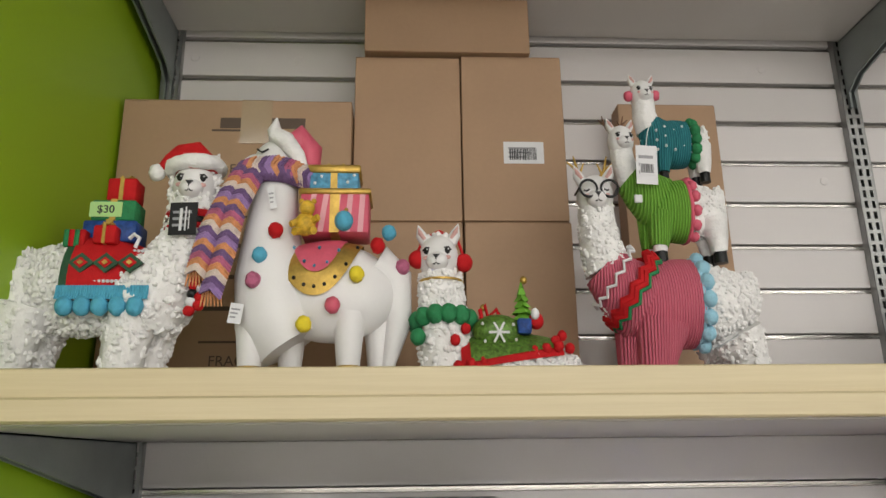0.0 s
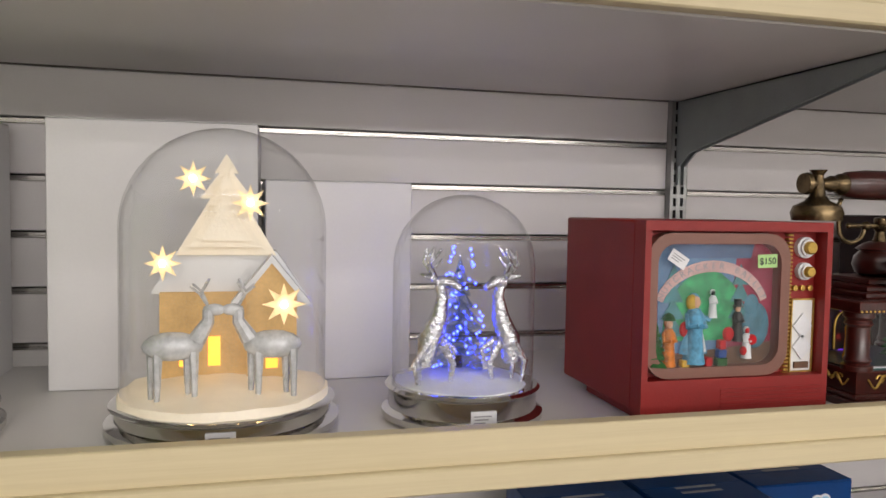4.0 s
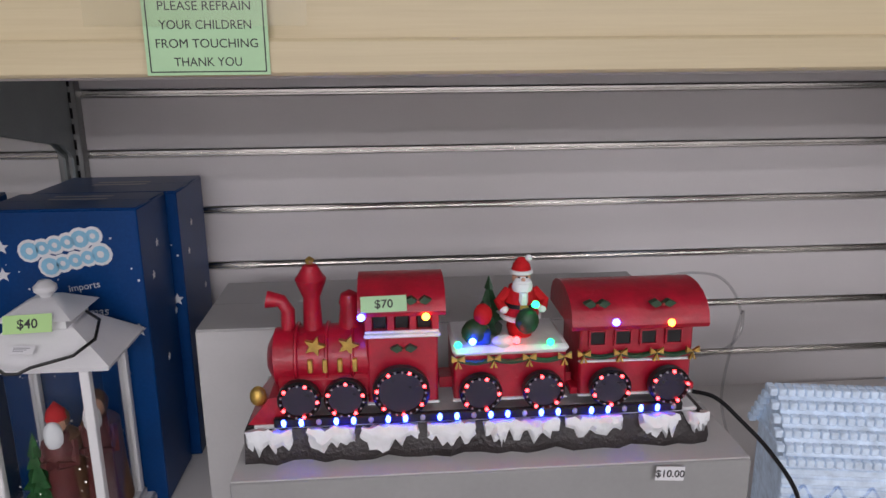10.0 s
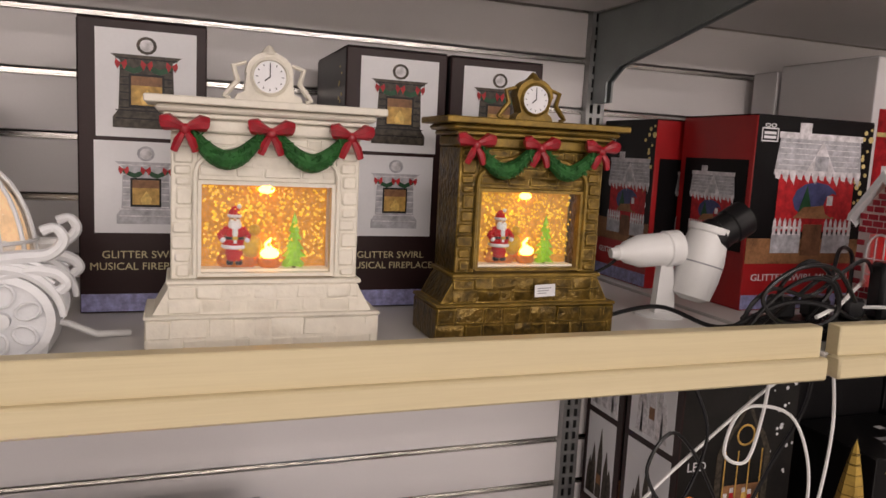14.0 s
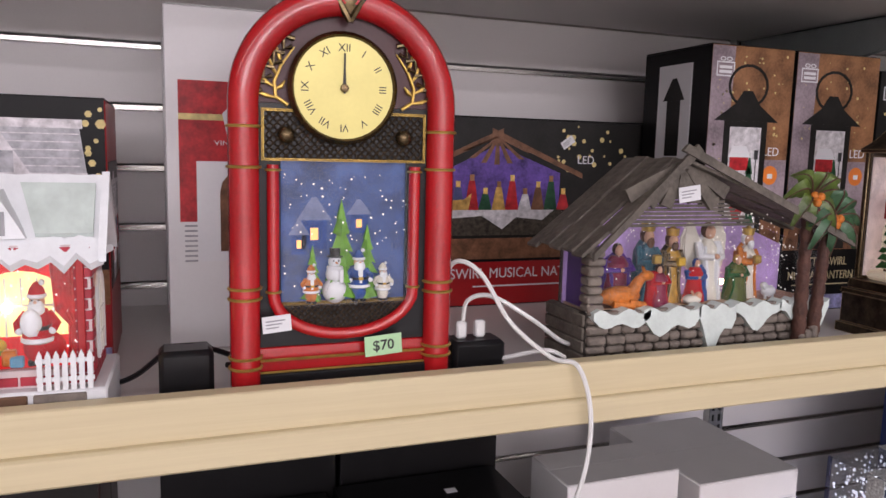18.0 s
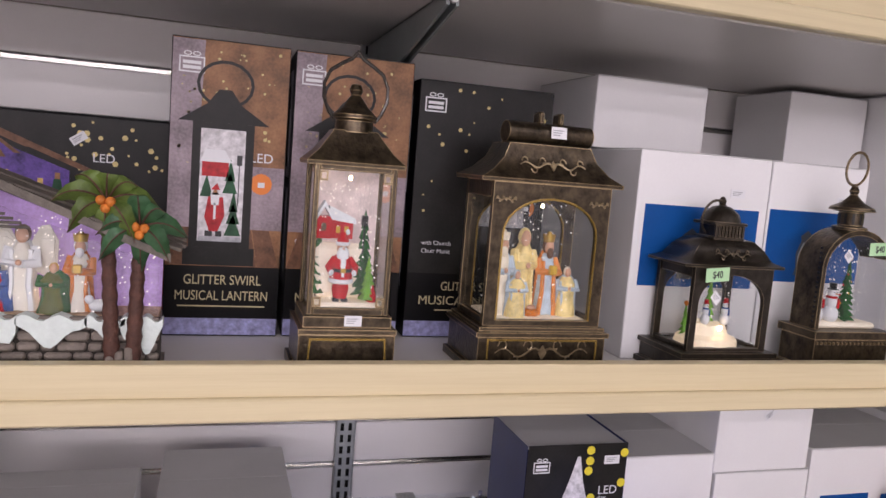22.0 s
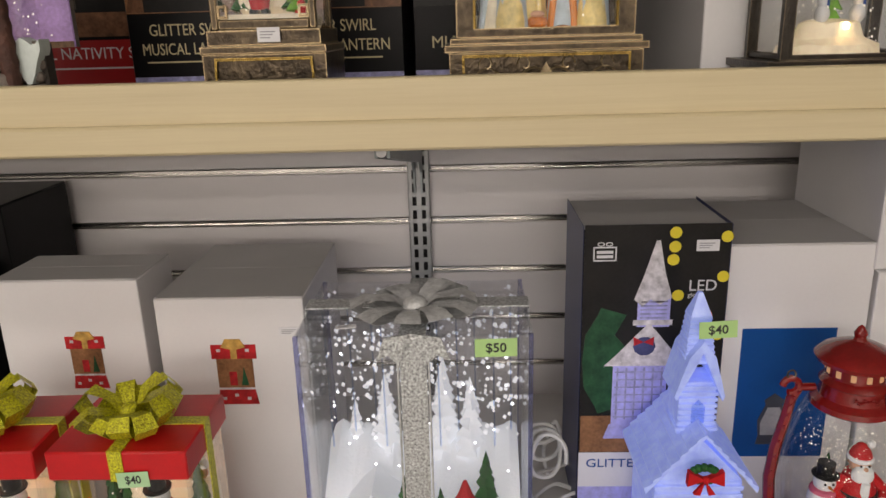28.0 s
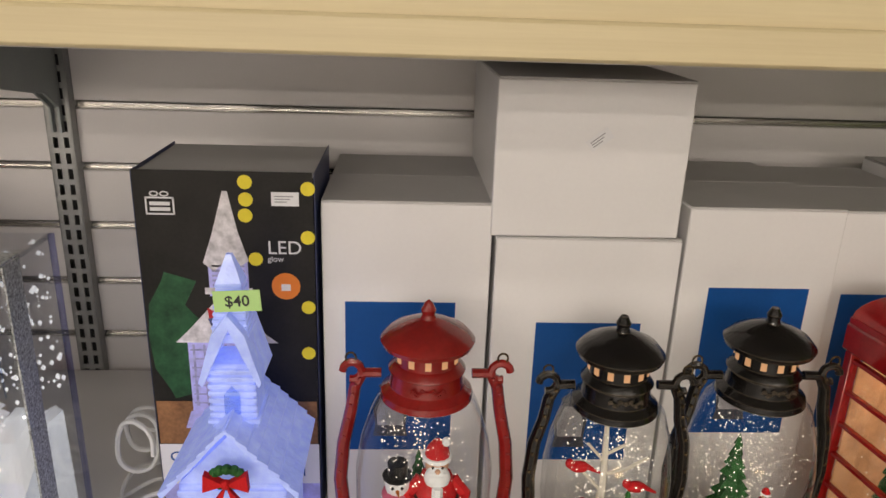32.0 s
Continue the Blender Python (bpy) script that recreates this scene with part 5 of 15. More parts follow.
white(4.416, 4.540, -0.290, -0.10, LOW_Z, 0.286, "white box with a royal blue printed panel", (-0.05, 0.05, 0.06, 0.205), group=LW)
white(4.544, 4.700, -0.320, -0.10, LOW_Z, 0.300, "white box with a royal blue printed panel", (-0.055, 0.06, 0.06, 0.215), group=LW)
white(4.704, 4.842, -0.310, -0.10, LOW_Z, 0.302, "white box with a royal blue printed panel", (-0.055, 0.05, 0.06, 0.215), group=LW)


# blue boxes beside the train
def blue_box(x0, x1, y0, y1, h, rz=0.0, face=True):
    c = carton(x0, x1, y0, y1, LOW_Z, h, BLUECARD, "dark blue glossy box printed with stars", rz, flap=True, group="blue boxes")
    w = c["w"]
    star = [(r * cos(pi * k / 5 + 0.3), r * sin(pi * k / 5 + 0.3)) for k in range(10) for r in ((0.0075 if k % 2 == 0 else 0.0033),)]
    random.seed(9)
    q = G(WHITEP)
    for x, z in ((-w + 0.02, 0.26), (-w + 0.018, 0.232), (w - 0.01, 0.17)):
        q.prism([(x + a, z + b) for a, b in star], -0.0007, 0.0001)
    part("star_print", q, c, smooth=0)
    q = G(WHITEP)
    for z, y in ((0.25, 0.05), (0.22, 0.03), (0.16, 0.09), (0.12, 0.05), (0.2, 0.12)):
        q.prism([(y + a * 0.6, z + b * 0.6) for a, b in star], w - 0.0001, w + 0.0006, "x")
    part("star_print", q, c, smooth=0)
    sparkle_dots(31, 40, -w + 0.004, w - 0.004, 0.02, h - 0.02, 0.0005, 0.0014, WHITEP, c)
    if face:
        # the maker's mark: two rounded bars of pale blue outlined in white
        sky = paint("print_sky", (0.25, 0.52, 0.70), 0.45, bump=0)
        for x, z, m in ((-0.030, 0.256, 6), (-0.012, 0.240, 5)):
            q, e = G(WHITEP), G(sky)
            for k in range(m):
                a, b, r = x + 0.0125 * k, z + 0.0028 * k, 0.0088 if k % 4 == 0 else 0.0068
                q.prism([(a + (r + 0.003) * cos(t * 0.5236), b + (r + 0.003) * sin(t * 0.5236)) for t in range(12)], -0.0007 - 0.00005 * k, 0.0001)
                e.ring([(a + r * cos(t * 0.5236), b + r * sin(t * 0.5236)) for t in range(12)], [(a + r * 0.42 * cos(t * 0.5236), b + r * 0.42 * sin(t * 0.5236)) for t in range(12)], -0.0014, -0.0006)
            part("brand_mark", q, c, smooth=0)
            part("brand_mark", e, c, smooth=0)
        lettering("printing", "imports", 0.007, pose(0.018, -0.0005, 0.218, 0, -8, 0), WHITEP, c, 0.0001)
        lettering("printing", "Christmas", 0.009, pose(0.012, -0.0005, 0.190, 0, -3, 0), WHITEP, c, 0.0001, shear=0.2)
    q = G(GREYP)
    for k in range(2):
        q.box(-0.03, 0.03, 0.05 + 0.016 * k, 0.056 + 0.016 * k, h + 0.0004, h + 0.0007)
    part("lid_print", q, c, smooth=0)
    return c


blue_box(1.196, 1.350, -0.242, -0.150, 0.297, -1)
blue_box(1.206, 1.362, -0.145, -0.030, 0.296, 0, False)
blue_box(1.030, 1.186, -0.300, -0.150, 0.300, 1, False)
blue_box(0.868, 1.020, -0.300, -0.150, 0.300, 1, False)

# White box under the train; its front shade is put into the grey colour.
white(1.472, 1.880, -0.470, -0.275, LOW_Z, 0.128, "long white cardboard box under the toy train, shade in its grey", group=LW, mat=paint("shaded_white_card", (0.30, 0.30, 0.295), 0.6, var=0.08, scale=14, bump=0.08, fine=200))
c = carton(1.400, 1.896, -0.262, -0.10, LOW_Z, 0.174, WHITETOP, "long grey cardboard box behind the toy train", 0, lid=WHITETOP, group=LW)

# --- ornaments: surfaces and small figures
RED = paint("red_lacquer", (0.27, 0.007, 0.008), 0.22, var=0.3, scale=30, bump=0.06, coat=0.3)
DEEPRED = paint("dark_red_lacquer", (0.20, 0.008, 0.007), 0.2, var=0.3, scale=40, bump=0.04, coat=0.3)
TVRED = paint("tv_red", (0.25, 0.010, 0.008), 0.5, var=0.12, scale=25, bump=0.12, fine=400)
REDFELT = paint("red_cloth", (0.50, 0.012, 0.016), 0.75, var=0.15, scale=80, bump=0.4, fine=500, spec=0.2)
WINE = rubbed(paint("wine_wood", (0.042, 0.007, 0.005), 0.28, var=0.45, scale=60, bump=0.08, coat=0.4), (0.13, 0.022, 0.016), 0.002)
BRASS = paint("aged_brass", (0.125, 0.088, 0.045), 0.27, metal=0.85, var=0.6, scale=60, bump=0.1)
GOLD = paint("gold_paint", (0.52, 0.34, 0.08), 0.38, metal=0.7, var=0.3, scale=70, bump=0.1)
OLDGOLD = rubbed(paint("antique_gold", (0.115, 0.070, 0.012), 0.34, metal=0.6, var=0.95, scale=90, bump=0.7, fine=200), (0.50, 0.33, 0.07), 0.002, 6.0)
BRONZE = rubbed(paint("brushed_bronze", (0.058, 0.043, 0.027), 0.28, metal=0.75, var=0.9, scale=70, bump=0.3, fine=240), (0.58, 0.43, 0.24), 0.0022, 6.0)
BLACKMET = rubbed(paint("black_metal", (0.008, 0.007, 0.0065), 0.2, metal=0.2, coat=0.25, spec=0.3, var=0.6, scale=50, bump=0.2), (0.11, 0.085, 0.06))
WORN = paint("worn_bronze", (0.36, 0.28, 0.17), 0.3, metal=0.8, var=0.5, scale=90, bump=0.1)
IVORY = paint("ivory_resin", (0.70, 0.66, 0.57), 0.5, var=0.10, scale=40, bump=0.35, fine=200)
WHITERES = paint("white_resin", (0.72, 0.73, 0.75), 0.5, var=0.05, scale=30, bump=0.1)
SKIN = paint("painted_skin", (0.62, 0.36, 0.24), 0.5, var=0.1, bump=0, spec=0.2)
LEAF = paint("pine_green", (0.02, 0.10, 0.025), 0.6, var=0.5, scale=90, bump=0.5, fine=300, spec=0.2)
LIMEG = paint("lit_green", (0.14, 0.36, 0.03), 0.6, var=0.4, scale=90, bump=0.4, fine=300)
BLUEP = paint("blue_paint", (0.025, 0.07, 0.26), 0.42, var=0.5, scale=170, bump=0.05, spec=0.2)
SKYP = paint("sky_paint", (0.10, 0.30, 0.46), 0.42, var=0.45, scale=170, bump=0.05, spec=0.2)
YELP = paint("yellow_paint", (0.58, 0.36, 0.04), 0.42, var=0.4, scale=170, bump=0.05, spec=0.2)
ORAP = paint("orange_paint", (0.54, 0.17, 0.03), 0.42, var=0.45, scale=170, bump=0.05, spec=0.2)
PURP = paint("purple_paint", (0.10, 0.035, 0.26), 0.5, var=0.3, scale=30, bump=0, spec=0.2)
BROWNP = paint("brown_paint", (0.12, 0.055, 0.025), 0.55, var=0.3, scale=60, bump=0.2)
STONE = paint("stone_paint", (0.185, 0.155, 0.13), 0.65, var=0.35, scale=70, bump=0.5, fine=260)
GREYW = paint("grey_wood", (0.115, 0.098, 0.080), 0.7, var=0.45, scale=50, bump=0.6, fine=200)
GLASS = clear("clear_glass", (0.975, 0.98, 0.98), 1.38)
ACRYL = clear("clear_acrylic", (0.98, 0.985, 1.0), 1.49)
# The lit_ colours: interior lamplight put in as emission on backdrops and snow.
LILACW = paint("lit_lilac", (0.33, 0.22, 0.46), 0.5, var=0.75, scale=28, bump=0, emit=(0.48, 0.30, 0.58), power=0.26)
AMBER = paint("lit_amber", (0.24, 0.10, 0.006), 0.5, var=0.95, scale=190, bump=0, emit=(1.0, 0.40, 0.02), power=0.42)
PEACH = paint("lit_peach", (0.55, 0.36, 0.22), 0.5, var=0.45, scale=60, bump=0, emit=(0.95, 0.50, 0.22), power=0.48)
LITGOLD = paint("lit_gold", (0.26, 0.12, 0.02), 0.5, var=0.9, scale=190, bump=0, emit=(1.0, 0.44, 0.05), power=0.45)
BLUEB = paint("lit_blue_print", (0.030, 0.065, 0.19), 0.5, var=0.8, scale=45, bump=0, emit=(0.04, 0.09, 0.30), power=0.15)
PALEW = paint("lit_pale", (0.50, 0.42, 0.40), 0.5, var=0.45, scale=40, bump=0, emit=(1.0, 0.78, 0.72), power=0.22)
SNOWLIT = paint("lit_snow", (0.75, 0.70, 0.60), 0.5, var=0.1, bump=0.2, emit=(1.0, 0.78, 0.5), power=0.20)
FIREW = glow("lamp_fire", (1.0, 0.40, 0.06), 16.0)
WARMW = glow("lamp_warm", (1.0, 0.66, 0.30), 26.0)
WHITEL = glow("lamp_white", (0.85, 0.9, 1.0), 5.0)
# Sparkle of lamplit glitter, put in as emission on the flecks.
GLITTER = paint("glitter", (0.8, 0.78, 0.74), 0.2, metal=0.6, var=0.1, bump=0, emit=(1.0, 0.92, 0.8), power=0.9)
GLITGOLD = paint("lit_gold_glitter", (0.50, 0.30, 0.03), 0.2, metal=0.9, var=0.9, scale=300, bump=0.2, emit=(1.0, 0.58, 0.06), power=0.8)


def flecks(name, seed, n, box, size, mat, parent):
    """Floating glitter, all in one mesh."""
    random.seed(seed)
    g = G(mat)
    x0, x1, y0, y1, z0, z1 = box
    for _ in range(n):
        x, y, z, s = random.uniform(x0, x1), random.uniform(y0, y1), random.uniform(z0, z1), size * random.uniform(0.5, 1.3)
        g.add([(x - s, y, z - s * 0.3), (x + s * 0.4, y - s * 0.4, z - s), (x + s, y, z + s * 0.5), (x - s * 0.3, y + s * 0.4, z + s)], [(0, 1, 2, 3)])
    o = part(name, g, parent, smooth=0)
    o["kind"] = "stuff"
    return o


def pine(g, x, y, z, h, mat=LEAF, tiers=5, seed=2, wide=0.30):
    random.seed(seed)
    for k in range(tiers):
        a, b = k / tiers, (k + 1.5) / tiers
        r = h * wide * (1 - a) * 0.95 + h * 0.02
        n = 11
        prof_lo = [(x + r * (1.0 if i % 2 else 0.72) * cos(6.283 * i / n + k), y + r * (1.0 if i % 2 else 0.72) * sin(6.283 * i / n + k), z + h * (0.06 + a * 0.9) + h * 0.02 * random.uniform(-1, 1)) for i in range(n)]
        top = (x, y, z + h * min(1.0, 0.06 + b * 0.94))
        g.use(mat).add(prof_lo + [top, (x, y, z + h * (0.09 + a * 0.9))], [(i, (i + 1) % n, n) for i in range(n)] + [((i + 1) % n, i, n + 1) for i in range(n)])
    g.use(BROWNP).lathe([(h * 0.035, 0), (h * 0.03, h * 0.12), (0, h * 0.12)], (x, y, z), 8)


def snowman(g, x, y, z, h, scarf=REDFELT, hat=BLACKPLAS):
    g.use(WHITERES).ball((x, y, z + h * 0.22), h * 0.23).ball((x, y, z + h * 0.52), h * 0.17).ball((x, y, z + h * 0.74), h * 0.125)
    g.use(hat).lathe([(0, 0), (h * 0.15, 0), (h * 0.15, h * 0.02), (h * 0.095, h * 0.02), (h * 0.10, h * 0.16), (0, h * 0.16)], (x, y, z + h * 0.83), 12)
    g.use(scarf).lathe([(h * 0.11, 0), (h * 0.155, h * 0.02), (h * 0.15, h * 0.06), (h * 0.11, h * 0.07)], (x, y, z + h * 0.60), 12)
    g.box(x + h * 0.05, x + h * 0.12, y - h * 0.19, y - h * 0.14, z + h * 0.38, z + h * 0.62, h * 0.01)
    g.use(ORAP).tube([(x, y - h * 0.11, z + h * 0.74), (x + h * 0.02, y - h * 0.20, z + h * 0.73)], [h * 0.022, h * 0.004], 6)
    g.use(BLACKPLAS)
    for dx in (-0.045, 0.045):
        g.ball((x + dx * h, y - h * 0.115, z + h * 0.77), h * 0.016, 6, 4)


def father(g, x, y, z, h, coat=RED):
    """A small figure in a red coat with a white beard."""
    g.use(BLACKPLAS).box(x - h * 0.13, x - h * 0.02, y - h * 0.10, y + h * 0.06, z, z + h * 0.08, h * 0.02).box(x + h * 0.02, x + h * 0.13, y - h * 0.10, y + h * 0.06, z, z + h * 0.08, h * 0.02)
    g.use(coat).lathe([(h * 0.12, h * 0.07), (h * 0.15, h * 0.2), (h * 0.13, h * 0.28), (h * 0.20, h * 0.30), (h * 0.19, h * 0.46), (h * 0.13, h * 0.66), (0, h * 0.70)], (x, y, z), 14)
    g.use(SNOWM).lathe([(h * 0.19, h * 0.28), (h * 0.22, h * 0.30), (h * 0.215, h * 0.34), (h * 0.19, h * 0.35)], (x, y, z), 14)
    g.use(BLACKPLAS).lathe([(h * 0.19, h * 0.44), (h * 0.20, h * 0.45), (h * 0.19, h * 0.49), (h * 0.18, h * 0.49)], (x, y, z), 14)
    g.use(SKIN).ball((x, y - h * 0.01, z + h * 0.76), h * 0.10)
    g.use(SNOWM).ball((x, y - h * 0.08, z + h * 0.68), (h * 0.11, h * 0.07, h * 0.12)).lathe([(h * 0.10, 0), (h * 0.125, h * 0.02), (h * 0.12, h * 0.05), (h * 0.09, h * 0.06)], (x, y, z + h * 0.80), 12)
    g.use(coat).lathe([(h * 0.11, 0), (h * 0.09, h * 0.07), (h * 0.04, h * 0.14), (0, h * 0.16)], (x, y, z + h * 0.84), 12)
    g.use(SNOWM).ball((x + h * 0.07, y - h * 0.03, z + h * 0.99), h * 0.04, 7, 5).ball((x, y - h * 0.12, z + h * 0.735), (h * 0.085, h * 0.035, h * 0.03), 8, 5)
    g.lathe([(h * 0.045, 0), (h * 0.05, h * 0.02), (h * 0.045, h * 0.3)], (x, y - h * 0.16, z + h * 0.33), 6, 1, 0.7)
    g.use(SKIN).ball((x, y - h * 0.125, z + h * 0.765), h * 0.025, 6, 4).use(GOLD).box(x - h * 0.045, x + h * 0.045, y - h * 0.215, y - h * 0.19, z + h * 0.44, z + h * 0.50, h * 0.01)
    g.use(BLACKPLAS)
    for s in (-1, 1):
        g.ball((x + s * h * 0.04, y - h * 0.105, z + h * 0.79), h * 0.013, 5, 4)
    for s in (-1, 1):
        g.use(coat).tube([(x + s * h * 0.13, y, z + h * 0.62), (x + s * h * 0.24, y - h * 0.05, z + h * 0.50), (x + s * h * 0.20, y - h * 0.14, z + h * 0.44)], h * 0.055, 7)
        g.use(SNOWM).ball((x + s * h * 0.20, y - h * 0.14, z + h * 0.44), h * 0.05, 7, 5)


def robed(g, x, y, z, h, robe, head=SKIN, cloak=None, wings=False, crown=False):
    g.use(robe).lathe([(h * 0.17, 0), (h * 0.15, h * 0.10), (h * 0.12, h * 0.45), (h * 0.14, h * 0.66), (h * 0.08, h * 0.78), (0, h * 0.80)], (x, y, z), 12)
    if cloak:
        g.use(cloak).lathe([(h * 0.19, 0), (h * 0.16, h * 0.4), (h * 0.15, h * 0.72), (h * 0.06, h * 0.80)], (x, y + h * 0.06, z), 12)
    g.use(head).ball((x, y, z + h * 0.87), (h * 0.08, h * 0.08, h * 0.10))
    g.use(cloak or robe).ball((x, y + h * 0.03, z + h * 0.89), (h * 0.095, h * 0.085, h * 0.11))
    if crown:
        g.use(GOLD).lathe([(h * 0.08, 0), (h * 0.10, h * 0.09), (h * 0.07, h * 0.08), (0, h * 0.05)], (x, y, z + h * 0.94), 8)
    if wings:
        for s in (-1, 1):
            g.use(WHITERES).prism([(x + s * h * 0.05, z + h * 0.72), (x + s * h * 0.26, z + h * 0.98), (x + s * h * 0.34, z + h * 0.80), (x + s * h * 0.25, z + h * 0.40), (x + s * h * 0.08, z + h * 0.50)], y + h * 0.06, y + h * 0.09)
    for s in (-1, 1):
        g.use(robe).tube([(x + s * h * 0.11, y, z + h * 0.70), (x + s * h * 0.14, y - h * 0.07, z + h * 0.52), (x + s * h * 0.03, y - h * 0.16, z + h * 0.55)], h * 0.04, 6)


def deer(g, x, y, z, h, mat, face=1, antlers=True):
    """Body, neck and head towards +x times face."""
    g.use(mat).ball((x, y, z + h * 0.50), (h * 0.26, h * 0.11, h * 0.13))
    for dx in (-0.18, -0.12, 0.12, 0.18):
        g.tube([(x + dx * h, y + (0.04 if dx in (-0.18, 0.12) else -0.04) * h, z + h * 0.46), (x + dx * h * 1.05, y + (0.05 if dx in (-0.18, 0.12) else -0.05) * h, z)], [h * 0.045, h * 0.022], 6)
    g.tube([(x + face * h * 0.20, y, z + h * 0.55), (x + face * h * 0.30, y, z + h * 0.72), (x + face * h * 0.30, y, z + h * 0.82)], [h * 0.08, h * 0.055, h * 0.05], 8)
    g.ball((x + face * h * 0.35, y, z + h * 0.82), (h * 0.10, h * 0.05, h * 0.055), 8, 6)
    if antlers:
        for s in (-1, 1):
            g.tube([(x + face * h * 0.29, y + s * h * 0.02, z + h * 0.87), (x + face * h * 0.24, y + s * h * 0.10, z + h * 0.97), (x + face * h * 0.30, y + s * h * 0.16, z + h * 1.08)], h * 0.014, 5)
            g.tube([(x + face * h * 0.24, y + s * h * 0.10, z + h * 0.97), (x + face * h * 0.16, y + s * h * 0.13, z + h * 1.04)], h * 0.011, 5)


def arc(cx, cz, r, a0, a1, n, rz=None):
    rz = rz or r
    return [(cx + r * cos(radians(a0 + (a1 - a0) * i / n)), cz + rz * sin(radians(a0 + (a1 - a0) * i / n))) for i in range(n + 1)]


def rounded(x0, x1, z0, z1, r, n=5):
    return arc(x1 - r, z1 - r, r, 0, 90, n) + arc(x0 + r, z1 - r, r, 90, 180, n) + arc(x0 + r, z0 + r, r, 180, 270, n) + arc(x1 - r, z0 + r, r, 270, 360, n)


# --- glass domes
def dome(x, y, r, h, label, base_h=0.03):
    d = thing("glass_dome", x, y, MB, 0, label, "snow dome", "glass domes on the shelf")
    silver = paint("silver_plastic", (0.62, 0.61, 0.58), 0.10, metal=1.0, var=0.05, bump=0.02)
    part("base", G(silver).lathe([(r * 1.02, 0.0), (r * 1.14, 0.004), (r * 1.14, 0.010), (r * 1.05, 0.014), (r * 1.05, base_h - 0.006), (r * 1.10, base_h - 0.003), (r * 1.06, base_h), (0, base_h)], n=40), d, "shiny silver base")
    price("", WHITEP, 0.026, 0.016, pose(0.0, -r * 1.056, base_h * 0.45), d, *STICKER)
    prof = [(r, 0)] + [(r, (h - r) * k / 6) for k in range(1, 7)] + [(r * cos(radians(a)), h - r + r * sin(radians(a))) for a in range(9, 90, 9)] + [(0, h)]
    g = G(GLASS)
    p, rings = [], []
    g.lathe(prof[:-1] + [(0, h)], (0, 0, base_h), 40)
    g.f, g.m = g.f[:-1], g.m[:-1]
    o = part("dome", g, d, "clear glass dome")
    return d


FROSTG = paint("frosted_pine", (0.06, 0.11, 0.075), 0.6, var=0.7, scale=160, bump=0.5, fine=300)
d = dome(0.185, -0.33, 0.100, 0.266, "glass dome with white reindeer and frosted trees, unlit")
g = G(SNOWM).lathe([(0.102, 0), (0.100, 0.006), (0.05, 0.012), (0, 0.014)], (0, 0, 0.03), 30)
part("snow", rough_up(g, 0.003, 40), d)
for x, y, h, s in ((0.026, 0.045, 0.165, 1), (0.056, 0.03, 0.232, 2), (-0.01, 0.055, 0.12, 3)):
    g = G()
    pine(g, x, y, 0.035, h, FROSTG, 12, s, 0.15)
    part("tree", g, d, "frosted green pine tree")
g = G(WHITERES).tube([(-0.05, -0.02, 0.04), (-0.035, -0.02, 0.07), (0.0, -0.02, 0.115), (0.035, -0.02, 0.128), (0.06, -0.02, 0.125)], [0.006, 0.008, 0.011, 0.013, 0.009], 10)
g.tube([(0.062, -0.02, 0.128), (0.070, -0.02, 0.10), (0.062, -0.02, 0.075)], [0.011, 0.009, 0.006], 8)
for a, b in ((-0.05, -0.055), (0.058, 0.052), (0.0, 0.004)):
    g.tube([(a, -0.02, 0.10), (b, -0.022, 0.04)], [0.007, 0.004], 6)
part("reindeer", g, d, "white grazing reindeer figure")
part("bauble", G(REDFELT).ball((0.042, 0.004, 0.184), 0.006, 12, 8), d, "red bauble")
g = G(paint("silver_plastic", (0.6, 0.6, 0.58), 0.1, metal=1.0)).tube([(-0.055, 0.0, 0.045), (-0.045, 0.0, 0.09), (-0.052, 0.0, 0.13), (-0.045, 0.0, 0.158)], [0.012, 0.010, 0.006, 0.008], 8)
g.tube([(-0.045, 0, 0.16), (-0.055, 0.01, 0.178), (-0.05, 0.01, 0.19)], 0.0016, 5).tube([(-0.040, 0, 0.16), (-0.025, 0.01, 0.175), (-0.02, 0.0, 0.185)], 0.0016, 5)
part("reindeer", g, d, "silver reindeer figure")
g = G(WHITEL)
for x, y, z in ((-0.03, -0.03, 0.20), (0.03, -0.02, 0.205), (0.055, 0.03, 0.21), (-0.06, 0.02, 0.185)):
    g.ball((x, y, z), 0.0018, 6, 4)
part("light_string", g, d)
for k in range(7):
    a = -2.6 + 0.33 * k
    g = G(WHITERES).tube([(-0.066, -0.035, 0.036), (-0.066 + 0.020 * cos(a + 4.2), -0.035 + 0.008 * sin(a), 0.036 + 0.022 + 0.006 * k), (-0.066 + 0.030 * cos(a + 4.2), -0.036, 0.048 + 0.009 * k)], [0.0022, 0.0020, 0.0010], 6)
    part("fern_frond", g, d, "white fern frond")

d = dome(0.502, -0.33, 0.099, 0.265, "glass dome with reindeer, a wooden house and lit stars")
part("snow", rough_up(G(SNOWLIT).lathe([(0.102, 0), (0.100, 0.008), (0.05, 0.014), (0, 0.016)], (0, 0, 0.03), 30), 0.003, 40), d)
# Warm light on the house is put into the wood as emission.
LOGW = paint("lit_pale_wood", (0.42, 0.27, 0.12), 0.6, var=0.3, scale=40, bump=0.2, emit=(1.0, 0.6, 0.2), power=0.22)
g = G(LOGW).box(-0.065, 0.07, 0.02, 0.06, 0.035, 0.13).prism([(0.02, 0.13), (0.07, 0.13), (0.045, 0.165)], 0.0, 0.06).box(0.02, 0.07, 0.0, 0.03, 0.035, 0.13)
